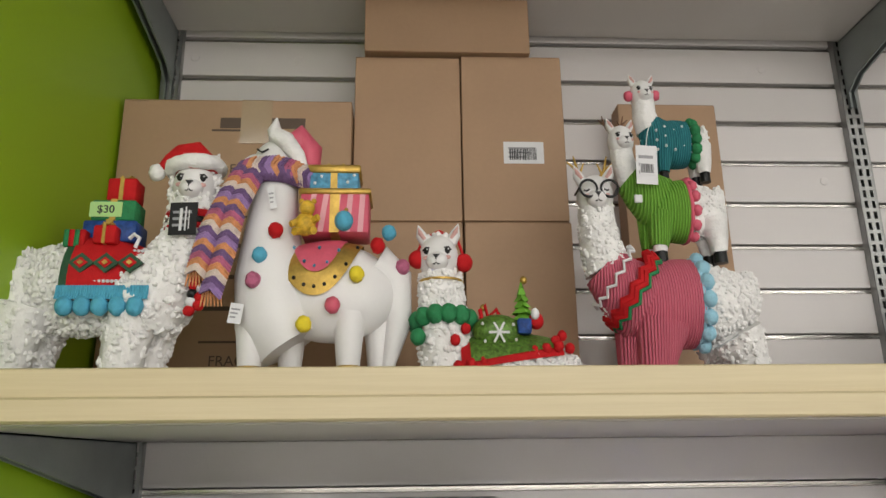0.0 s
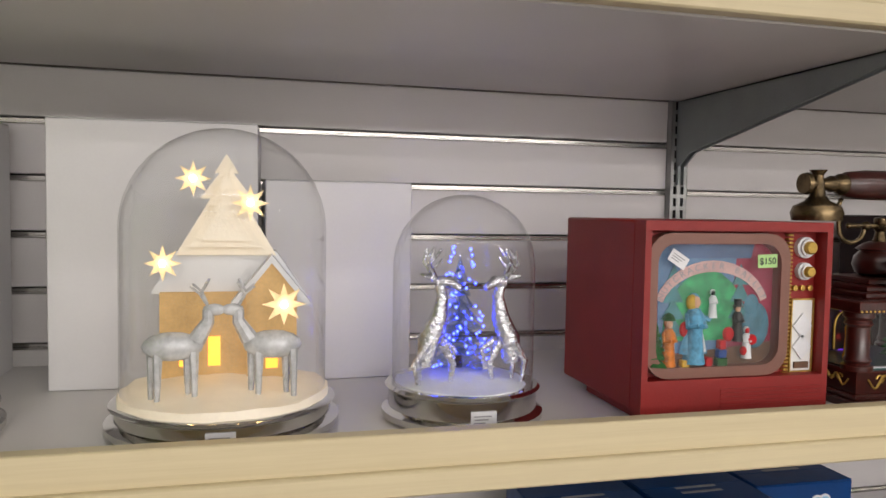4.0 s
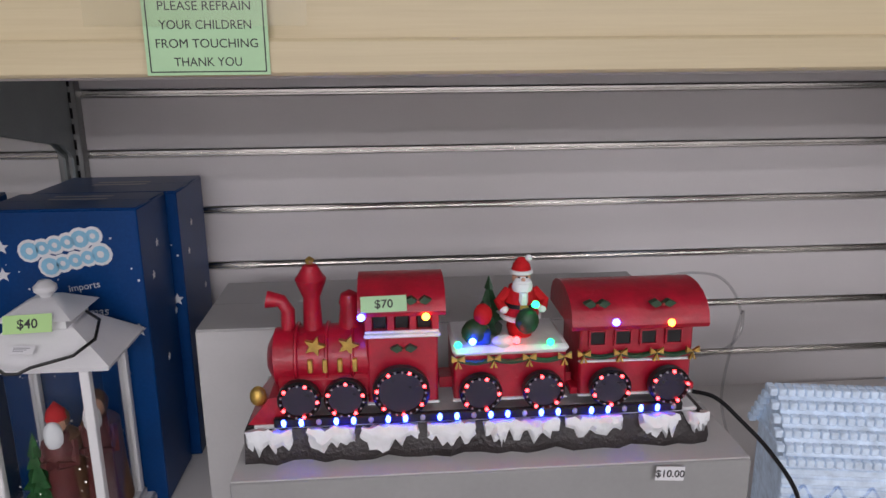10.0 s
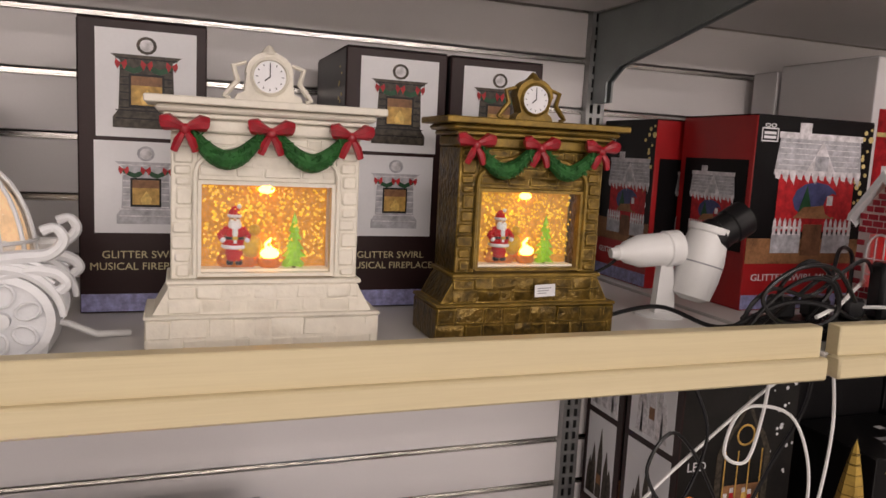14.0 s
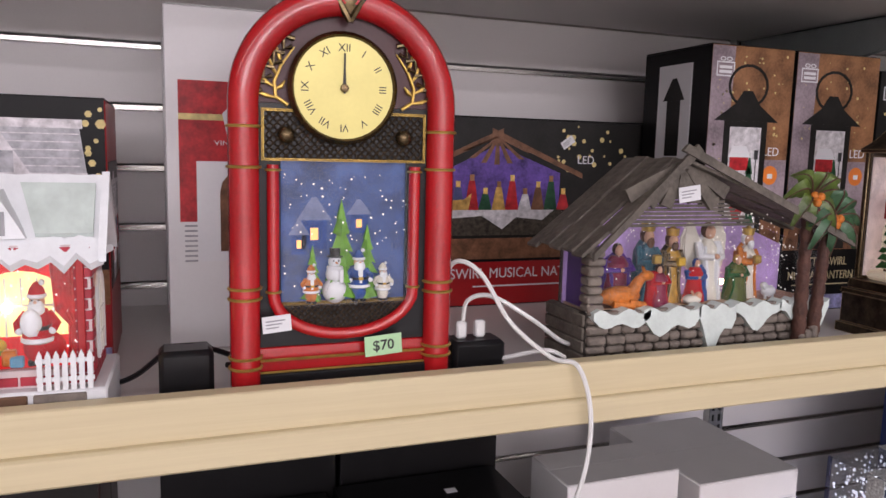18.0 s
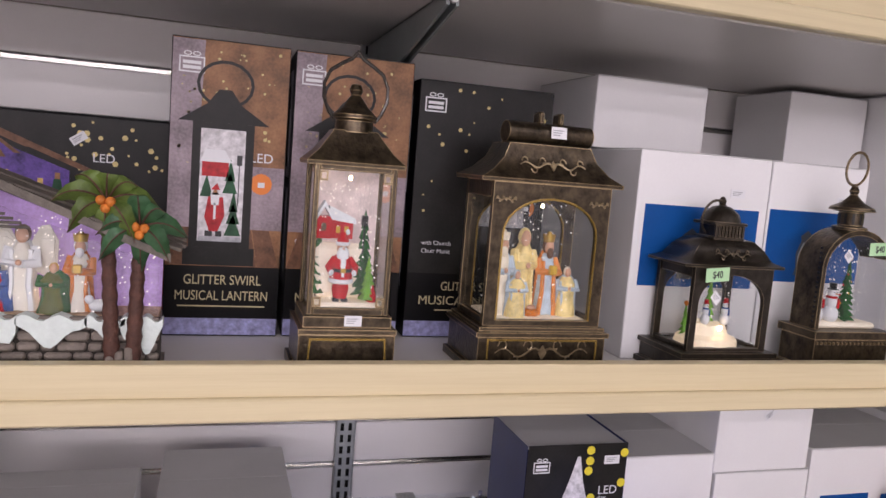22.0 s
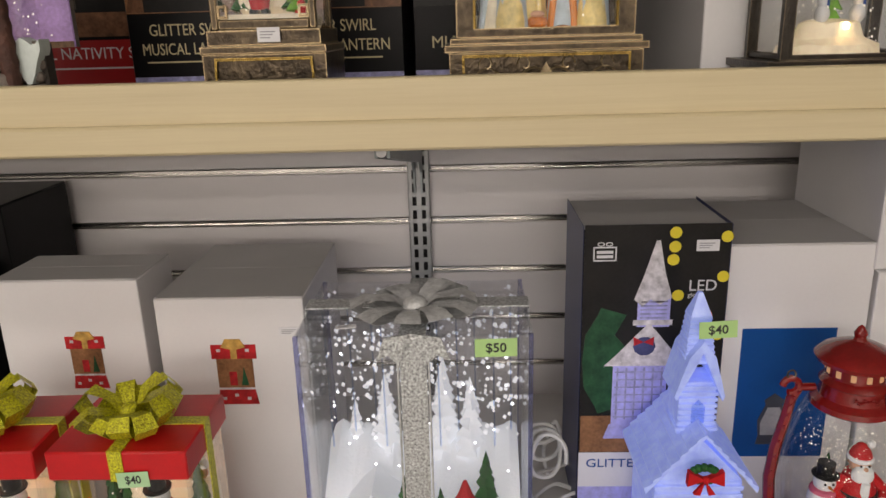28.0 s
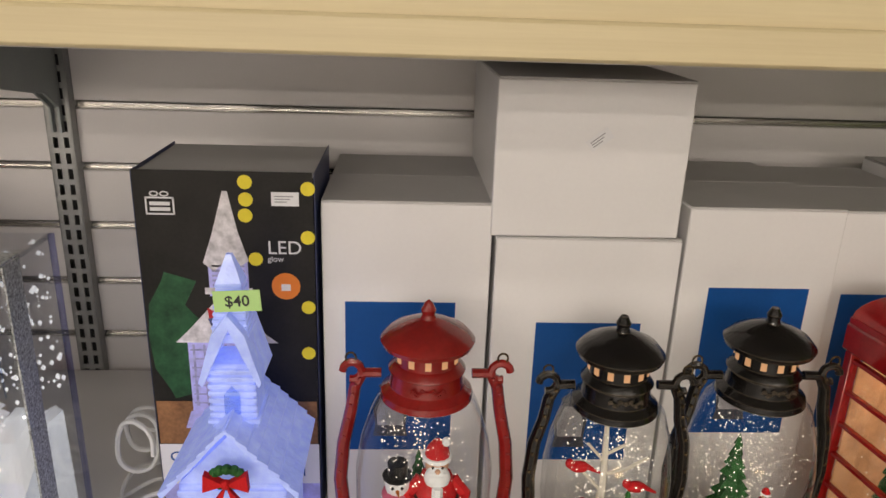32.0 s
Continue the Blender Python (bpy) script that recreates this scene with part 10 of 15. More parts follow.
part("bar", G(WHITERES).box(-0.030, 0.040, 0.0372, 0.0384, 0.086, 0.0875), h)
# Faint red emission on the curtain stands in for room light.
CURT = paint("lit_red_curtain", (0.45, 0.012, 0.015), 0.35, var=0.5, scale=150, bump=0.4, coat=0.3, emit=(1.0, 0.03, 0.03), power=0.06)
for s, x0 in ((1, OPEN[0]), (-1, OPEN[1])):
    g = G(CURT)
    for k in range(5):
        g.tube([(x0 + s * (0.001 + 0.0045 * k), 0.026 + 0.002 * (k % 2), 0.120), (x0 + s * (0.002 + 0.0035 * k), 0.025, 0.098 - 0.003 * k), (x0 + s * (0.001 + 0.0014 * k), 0.024, 0.074), (x0 + s * (0.001 + 0.0018 * k), 0.025, 0.048)], [0.0032, 0.0034, 0.0018, 0.0026], 8)
    part("curtain", g, h, "gathered red curtain")
g = G()
father(g, 0.022, 0.016, 0.048, 0.060, REDFELT)
g.use(REDFELT).ball((0.026, 0.018, 0.060), (0.016, 0.011, 0.012), 14, 10).use(SNOWM).ball((0.019, 0.006, 0.080), (0.008, 0.005, 0.010), 10, 8)
robed(g, -0.018, 0.012, 0.049, 0.034, IVORY, SKIN)
g.use(BROWNP).ball((-0.018, 0.014, 0.0795), (0.0042, 0.0042, 0.004), 10, 8)
pine(g, -0.020, 0.029, 0.05, 0.056, LIMEG, 6, 3, 0.34)
g.use(ORAP).box(-0.004, 0.006, 0.010, 0.018, 0.049, 0.060, 0.001).use(SKYP).box(0.002, 0.012, 0.008, 0.014, 0.048, 0.056, 0.001).use(YELP).ball((-0.004, 0.012, 0.064), 0.004, 8, 6)
part("figurine", g, h, "painted figures in red")
part("small_lamp", G(WARMW).ball((-0.004, 0.034, 0.086), 0.004, 8, 6), h, "warm lamp")
flecks("glitter", 41, 70, (OPEN[0], OPEN[1], 0.01, 0.036, 0.05, 0.116), 0.0009, GLITTER, h)
part("front_pane", G(GLASS).box(OPEN[0], OPEN[1], 0.003, 0.004, OPEN[2], OPEN[3]), h)
for x in (-0.0505, 0.0565):
    part("corner_post", G(REDCARD).box(x - 0.003, x + 0.003, -0.003, 0.001, 0.045, 0.130, 0.0006), h)
for x0, x1 in ((-0.066, -0.024), (0.024, 0.066)):
    fn = part("picket_fence", G(WHITERES).box(x0, x1, -0.0105, -0.009, 0.042, 0.045).box(x0, x1, -0.0105, -0.009, 0.055, 0.058), h, "white picket fence")
    n = 7
    for k in range(n):
        xa = x0 + (x1 - x0) * (k + 0.15) / n
        part("picket", G(WHITERES).prism([(xa, 0.036), (xa + 0.004, 0.036), (xa + 0.004, 0.060), (xa + 0.002, 0.064), (xa, 0.060)], -0.0115, -0.0100), fn)
g = G(SNOWM)
for s, y in ((-1, 0.0), (1, D)):
    n = 16
    lo = [(-0.074 + 0.148 * k / n, y + s * 0.008, 0.128 - (0.005 if k % 2 else -0.001) - 0.002 * sin(k * 2.1)) for k in range(n + 1)]
    up = [(-0.074 + 0.148 * k / n, D / 2, 0.182) for k in range(n + 1)]
    lo2 = [(x, yy - s * 0.004, zz - 0.005) for x, yy, zz in lo]
    g.add(lo + up + lo2, [(k, k + 1, n + 2 + k, n + 1 + k) for k in range(n)] + [(k, k + 1, 2 * n + 3 + k, 2 * n + 2 + k) for k in range(n)])
for x in (-0.074, 0.074):
    g.prism([(-0.008, 0.124), (-0.008, 0.132), (D / 2, 0.184), (D + 0.008, 0.132), (D + 0.008, 0.124), (D / 2, 0.172)], x - 0.003, x + 0.003, "x")
part("roof", rough_up(g, 0.0012, 160), h, "white snow-covered roof with icicles")
SAGE = paint("sage_roof", (0.56, 0.64, 0.60), 0.55, var=0.15, scale=60, bump=0.3, fine=140)
for xa, xb, xc, xd in ((-0.067, -0.026, -0.012, -0.067), (0.026, 0.067, 0.067, 0.012)):
    v = [(x, -0.008 + 0.043 * t + e, 0.130 + 0.052 * t + e2) for e, e2 in ((-0.0022, 0.0018), (0.001, -0.001)) for x, t in ((xa, 0.22), (xb, 0.22), (xc, 0.86), (xd, 0.86))]
    part("roof_panel", G(SAGE).add(v, [(0, 1, 2, 3), (7, 6, 5, 4), (0, 4, 5, 1), (1, 5, 6, 2), (2, 6, 7, 3), (3, 7, 4, 0)]), h, "pale sage-green roof panel")
g = G(SNOWM).prism([(-0.020, 0.140), (0.020, 0.140), (0.0, 0.172)], -0.002, 0.03)
dm = part("dormer", g, h, "snowy dormer")
part("dormer_window", G(GREYP).box(-0.006, 0.006, -0.0032, -0.0015, 0.142, 0.158), dm)
part("bar", G(WHITERES).box(-0.0006, 0.0006, -0.004, -0.003, 0.142, 0.158), dm)
ch = part("chimney", G(paint("pale_stone", (0.5, 0.47, 0.44), 0.7, var=0.3, scale=200, bump=0.4)).box(-0.044, -0.024, 0.028, 0.045, 0.165, 0.190, 0.001), h)
part("chimney_cap", G(SNOWM).box(-0.047, -0.021, 0.025, 0.048, 0.190, 0.197, 0.003), ch)
price("", WHITEP, 0.020, 0.011, pose(-0.013, -0.0155, 0.047, 0, 4, 0), h, *STICKER)

# --- jukebox clock
JUKE = paint("jukebox_red", (0.42, 0.009, 0.012), 0.26, var=0.25, scale=14, bump=0.05, coat=0.7)
MESH = paint("bronze_mesh", (0.055, 0.038, 0.022), 0.5, metal=0.5, var=0.5, scale=90, bump=0.3)
j = thing("jukebox_clock", 2.826, -0.45, MB, 0, "red retro jukebox ornament with a round gold clock", "ornament")


def arch_outline(w, z0, zc, n=18):
    return [(-w, z0)] + [(-w * cos(pi * k / n), zc + w * sin(pi * k / n)) for k in range(n + 1)] + [(w, z0)]


part("body", G(JUKE).prism(arch_outline(0.079, 0.002, 0.238), 0.008, 0.080), j, "red arched body")
win = [(-0.0505, 0.083), (0.0505, 0.083), (0.0505, 0.196), (-0.0505, 0.196)]
g = G(BLACKPLAS).ring([(-0.070, 0.05), (0.070, 0.05), (0.070, 0.238), (-0.070, 0.238)], win, 0.002, 0.008)
part("front_panel", g, j, "dark front panel")
part("upper_panel", G(paint("dark_wine", (0.05, 0.008, 0.010), 0.4, var=0.2)).prism(arch_outline(0.070, 0.2385, 0.2386, 14), 0.003, 0.008), j)
part("apron", G(JUKE).box(-0.070, 0.070, 0.0015, 0.008, 0.030, 0.0495, 0.001), j)
part("foot", G(BLACKPLAS).box(-0.080, 0.080, -0.004, 0.080, 0, 0.030, 0.002), j, "dark foot with gold lines")
for z0 in (0.030, 0.040):
    part("gold_line", G(GOLD).tube([(-0.070, -0.0015, z0), (0.070, -0.0015, z0)], 0.0012, 5), j)
part("arch_tube", G(JUKE).tube([(-0.078, 0.0, 0.0)] + [(-0.078 * cos(pi * k / 28), 0.0, 0.238 + 0.078 * sin(pi * k / 28)) for k in range(29)] + [(0.078, 0.0, 0.0)], 0.0115, 14), j, "thick glossy red tube")
for s in (-1, 1):
    for z0 in (0.220, 0.190, 0.098, 0.090, 0.044, 0.036):
        part("gold_ring", G(GOLD).tube([(s * 0.078 + 0.0122 * cos(a), 0.0122 * sin(a), z0) for a in [k * 0.4488 for k in range(14)]], 0.0012, 5, closed=True), j)
part("inner_tube", G(JUKE).tube([(-0.0565, 0.0, 0.192), (-0.0565, 0.0, 0.092)] + [(-0.0565 * cos(a), -0.001, 0.092 - 0.034 * sin(a)) for a in [pi * k / 16 for k in range(1, 16)]] + [(0.0565, 0.0, 0.092), (0.0565, 0.0, 0.192)], 0.0048, 10), j)
for s in (-1, 1):
    for z0 in (0.094, 0.188):
        part("gold_ring", G(GOLD).tube([(s * 0.0565 + 0.0055 * cos(a), 0.0055 * sin(a), z0) for a in [k * 0.5236 for k in range(12)]], 0.001, 5, closed=True), j)

for s in (-1, 1):
    sp = G(GOLD).tube([(s * a, 0.0015, b) for a, b in ((0.045, 0.237), (0.054, 0.243), (0.055, 0.254), (0.050, 0.266), (0.040, 0.280))], [0.0016, 0.0015, 0.0014, 0.0012, 0.0006], 6)
    for a, b, c, d in ((0.053, 0.242, 0.068, 0.246), (0.055, 0.250, 0.066, 0.259), (0.053, 0.259, 0.059, 0.272), (0.049, 0.267, 0.053, 0.280), (0.054, 0.248, 0.047, 0.255)):
        sp.tube([(s * a, 0.0015, b), (s * (a * 0.4 + c * 0.6), 0.0008, b * 0.6 + d * 0.4), (s * c, 0.0015, d)], [0.0008, 0.0018, 0.0005], 6)
    part("gold_sprig", sp, j, "raised gold leaf sprig")


def lattice(x0, x1, z0, z1, y, step, inside):
    g = G(MESH)
    k = x0 - (z1 - z0)
    while k < x1:
        for s in (0, 1):
            pts = []
            for q in range(25):
                t = q / 24
                x, z = k + (z1 - z0) * t, (z0 + (z1 - z0) * t) if s == 0 else (z1 - (z1 - z0) * t)
                if x0 <= x <= x1 and inside(x, z):
                    pts.append((x, y, z))
            if len(pts) > 1:
                g.tube([pts[0], pts[-1]], 0.0007, 4)
        k += step
    return g


gr = part("upper_grille", lattice(-0.063, 0.063, 0.197, 0.232, 0.0010, 0.0062, lambda x, z: True), j, "bronze lattice grille")
part("grille_frame", G(OLDGOLD).ring([(-0.065, 0.195), (0.065, 0.195), (0.065, 0.234), (-0.065, 0.234)], [(-0.063, 0.197), (0.063, 0.197), (0.063, 0.232), (-0.063, 0.232)], -0.0006, 0.003), gr)
gr = part("lower_grille", lattice(-0.048, 0.048, 0.052, 0.082, 0.0010, 0.0052, lambda x, z: (x / 0.050) ** 2 + ((z - 0.084) / 0.031) ** 2 < 1), j, "bronze lattice grille")
part("grille_rim", G(OLDGOLD).tube([(-0.052, -0.0005, 0.084), (0.052, -0.0005, 0.084)], 0.0016, 5), gr)
for s in (-1, 1):
    part("knob", G(BRASS).lathe([(0.0065, 0), (0.0065, 0.003), (0.004, 0.006), (0, 0.007)], n=14), j).matrix_local = pose(s * 0.0465, 0.001, 0.2145, 90, 0, 0)
    g = G(BRASS)
    for q in range(4):
        x0, z0 = s * (0.040 + 0.0075 * q), 0.286 - 0.011 * q
        g.tube([(x0, 0.001, z0), (x0 + s * 0.008, 0.000, z0 + 0.001), (x0 + s * 0.008, 0, z0 - 0.008), (x0 + s * 0.002, 0.001, z0 - 0.006)], [0.0022, 0.0018, 0.0014, 0.0022], 6)
    part("leaf_scroll", g, j, "gold leaf scroll")
part("crest", G(BRASS).lathe([(0.003, -0.014), (0.008, -0.006), (0.011, 0.004), (0.007, 0.012), (0, 0.015)], (0, -0.007, 0.315), 12, 1, 0.5).tube([(-0.016, -0.008, 0.325), (-0.008, -0.010, 0.314), (0, -0.010, 0.300)], 0.0025, 6).tube([(0.016, -0.008, 0.325), (0.008, -0.010, 0.314), (0, -0.010, 0.300)], 0.0025, 6), j, "bronze crest")
ck = part("clock_case", G(BRASS).lathe([(0.042, 0), (0.043, 0.004), (0.040, 0.008), (0.038, 0.005), (0, 0.005)], n=36), j, "gold rimmed clock")
ck.matrix_local = pose(-0.003, 0.001, 0.251, 90, 0, 0)
DIAL = paint("pale_gold_dial", (0.66, 0.58, 0.20), 0.35, metal=0.2, var=0.06, bump=0.02)
df = part("clock_face", G(DIAL).lathe([(0.0385, 0.0052), (0.0385, 0.0060), (0, 0.0060)], n=36), ck, "pale gold dial")
for k, tx in enumerate(("XII", "I", "II", "III", "IIII", "V", "VI", "VII", "VIII", "IX", "X", "XI")):
    a = radians(90 - 30 * k)
    m = Matrix.Translation((0.030 * cos(a), 0.030 * sin(a), 0.0062)) @ pose(0, 0, 0, 0, 0, -30 * k) @ pose(0, 0, 0, -90, 0, 0)
    lettering("numeral", tx, 0.0058, m, BLACKP, df, 0.0001)
g = G(BLACKP).box(-0.0007, 0.0007, -0.004, 0.026, 0.0072, 0.0077).prism([(-0.0016, -0.003), (0.0016, -0.003), (0.0006, 0.018), (-0.0006, 0.018)], 0.0066, 0.0071, "z")
part("clock_pointers", g, df)
part("clock_hub", G(BRASS).lathe([(0.0035, 0.0065), (0.003, 0.0090), (0, 0.0095)], n=12), df)
part("backdrop", G(BLUEB).box(-0.0505, 0.0505, 0.0062, 0.0079, 0.083, 0.196), j, "blue painted night village")
PH_ROOF = paint("printed_roof", (0.16, 0.20, 0.36), 0.5, var=0.3, scale=90, bump=0)
for x0, z0, w, hh in ((-0.024, 0.138, 0.020, 0.024), (0.012, 0.146, 0.015, 0.016), (-0.036, 0.130, 0.012, 0.016)):
    hs_ = part("printed_house", G(BLUEP).box(x0 - w / 2, x0 + w / 2, 0.0056, 0.0063, z0 - hh / 2, z0 + hh / 2), j, smooth=0)
    part("printed_roof", G(PH_ROOF).prism([(x0 - w * 0.7, z0 + hh * 0.45), (x0 + w * 0.7, z0 + hh * 0.45), (x0 + w * 0.1, z0 + hh * 1.2), (x0 - w * 0.1, z0 + hh * 1.2)], 0.0052, 0.0060), hs_)
    # Printed window emits to look lit; no lamp sits behind it.
    part("printed_window", G(glow("glowing_pane", (1.0, 0.5, 0.15), 0.8)).box(x0 - w * 0.15, x0 + w * 0.15, 0.0050, 0.0056, z0 - hh * 0.2, z0 + hh * 0.2), hs_, smooth=0)
g = G()
snowman(g, -0.009, -0.002, 0.084, 0.044, WHITEP, BLACKPLAS)
part("figurine", g, j, "small painted snowman")
for x, rb in ((-0.028, ORAP), (0.010, BLUEP), (0.030, IVORY)):
    g = G()
    father(g, x, -0.003, 0.084, 0.031 if rb != BLUEP else 0.042, rb)
    part("figurine", g, j, "small painted carol singer")
for x, hh in ((-0.003, 0.082), (0.018, 0.062), (-0.026, 0.046)):
    g = G()
    pine(g, x, 0.002, 0.084, hh, LIMEG if hh > 0.045 else LEAF, 6, int(hh * 1000), 0.2)
    part("tree", g, j)
flecks("glitter", 77, 75, (-0.05, 0.05, -0.006, 0.005, 0.09, 0.19), 0.0007, GLITTER, j)
part("pane", G(GLASS).box(-0.0505, 0.0505, -0.009, -0.0085, 0.083, 0.196), j)
price("$70", MINT, 0.031, 0.0165, pose(0.030, -0.0075, 0.048, 0, -4, 0), j)
price("", WHITEP, 0.022, 0.013, pose(-0.055, -0.0062, 0.070, 0, -5, 0), j, *STICKER)

# --- leads between jukebox and stable
st = thing("power_adapter", 2.955, -0.425, MB, 0, "black plug adapter with white leads plugged in", "adapter")
part("body", G(BLACKPLAS).box(-0.03, 0.02, -0.016, 0.016, 0, 0.040, 0.004), st)
for x in (-0.018, 0.0):
    part("plug", G(WHITEPLAS).box(x - 0.005, x + 0.005, -0.004, 0.004, 0.040, 0.056, 0.002), st, "white plug")
st = thing("power_adapter", 2.705, -0.43, MB, 0, "black plug adapter lying on the shelf", "adapter")
part("body", G(BLACKPLAS).box(-0.02, 0.02, -0.016, 0.016, 0, 0.050, 0.004), st)
z = MB + 0.003
cable("power_lead", [(2.735, -0.43, z + 0.03), (2.78, -0.41, z + 0.02), (2.82, -0.36, z), (2.86, -0.34, z)], 0.0022, BLACKPLAS, "thin black lead running behind the jukebox")
cable("power_lead", [(2.60, -0.38, z), (2.66, -0.39, z + 0.012), (2.70, -0.42, z + 0.045), (2.745, -0.41, z + 0.03), (2.77, -0.36, z)], 0.0022, BLACKPLAS, "thin black lead looped beside the brick house")
cable("usb_lead", [(2.919, -0.425, MB + 0.056), (2.921, -0.430, MB + 0.10), (2.929, -0.44, MB + 0.112), (2.946, -0.45, MB + 0.10), (2.969, -0.46, MB + 0.06), (2.996, -0.485, MB + 0.034), (3.012, -0.502, MB + 0.030), (3.020, -0.512, MB - 0.005), (3.017, -0.515, MB - 0.05), (3.004, -0.512, MB - 0.10), (2.984, -0.50, MB - 0.17), (2.969, -0.47, MB - 0.26), (2.959, -0.43, MB - 0.36), (2.954, -0.40, LB + 0.004)], 0.0021, WHITEPLAS, "white lead hanging over the shelf edge")
cable("usb_lead", [(2.939, -0.425, MB + 0.056), (2.941, -0.43, MB + 0.075), (2.959, -0.44, MB + 0.080), (2.994, -0.45, MB + 0.06), (3.029, -0.44, MB + 0.036), (3.064, -0.41, MB + 0.02)], 0.0021, WHITEPLAS, "white lead plugged in beside the stable")
cable("usb_lead", [(2.934, -0.40, z), (2.974, -0.44, z + 0.02), (3.004, -0.46, z + 0.030), (3.024, -0.46, z + 0.022)], 0.0021, WHITEPLAS, "white lead lying on the shelf")

# --- nativity stable
n_ = thing("nativity_stable", 3.195, -0.45, MB, 0, "musical nativity stable with stone wall, lit lilac inside", "ornament")
L, R, DY = -0.143, 0.142, 0.075
part("base", G(STONE).box(L, R, -0.004, DY, 0, 0.010), n_)
part("stone_wall", G(paint("dark_mortar", (0.035, 0.028, 0.022), 0.8, bump=0.3)).box(L, R, 0.004, 0.016, 0.010, 0.060), n_)
random.seed(52)
z0 = 0.010
while z0 < 0.058:
    hh = random.uniform(0.008, 0.011)
    x0 = L
    while x0 < R - 0.004:
        w = random.uniform(0.011, 0.026)
        x1 = min(x0 + w, R)
        part("stone", G(STONE).box(x0 + 0.0007, x1 - 0.0007, random.uniform(-0.003, 0.0), 0.006, z0 + 0.0006, min(z0 + hh - 0.0006, 0.062), 0.0022), n_)
        x0 = x1
    z0 += hh
MINTSNOW = paint("pale_snow", (0.60, 0.67, 0.64), 0.5, var=0.12, scale=60, bump=0.2)
for k, (x0, w, dp) in enumerate(((-0.140, 0.062, 0.018), (-0.086, 0.066, 0.028), (-0.022, 0.045, 0.046), (0.022, 0.058, 0.026), (0.078, 0.034, 0.018), (0.108, 0.036, 0.034))):
    o = [(x0 + w * q / 10, 0.062 + 0.003 * sin(q * 1.3)) for q in range(11)] + [(x0 + w * (10 - q) / 10, 0.060 - dp * (0.75 + 0.25 * sin(q * 0.9 + k)) * sin(pi * (q + 0.4) / 10.8) ** 0.6) for q in range(11)]
    part("snow_patch", G(MINTSNOW).prism(o, -0.0055, 0.010), n_, "white snow patch")
part("side_wall", G(GREYW).box(L, L + 0.006, 0.016, DY, 0.010, 0.060, 0.001), n_)
for k in range(4):
    part("plank", G(GREYW).box(L - 0.003, L, 0.004, DY, 0.010 + 0.0125 * k, 0.0215 + 0.0125 * k, 0.001), n_)
# stone corner pillar and lit room
zz = 0.061
while zz < 0.120:
    hh = random.uniform(0.006, 0.010)
    part("stone", G(STONE).box(L + random.uniform(-0.001, 0.001), L + 0.016 + random.uniform(-0.002, 0.003), 0.001, 0.018, zz, zz + hh - 0.0008, 0.0018), n_)
    zz += hh
gab = [(L + 0.008, 0.056), (R - 0.004, 0.056), (R - 0.004, 0.112), (-0.058, 0.188), (L + 0.008, 0.128)]
part("backdrop", G(LILACW).prism(gab, 0.060, 0.063), n_, "glowing lilac painted backdrop")
part("back_wall", G(GREYW).prism(gab, 0.0635, 0.0695), n_)
part("floor_snow", G(paint("lit_straw", (0.50, 0.34, 0.22), 0.7, var=0.4, scale=120, bump=0.5)).box(L + 0.008, R - 0.004, 0.016, 0.060, 0.056, 0.061), n_, "straw floor")
part("front_pane", G(GLASS).prism([(L + 0.014, 0.060), (R - 0.004, 0.060), (R - 0.004, 0.110), (-0.058, 0.182), (L + 0.014, 0.126)], 0.009, 0.0102), n_)
part("side_pane", G(GLASS).box(L + 0.002, L + 0.003, 0.02, 0.058, 0.060, 0.115), n_)
part("side_glow", G(PURP).box(L + 0.010, L + 0.012, 0.022, 0.058, 0.061, 0.112), n_, "purple painted side")
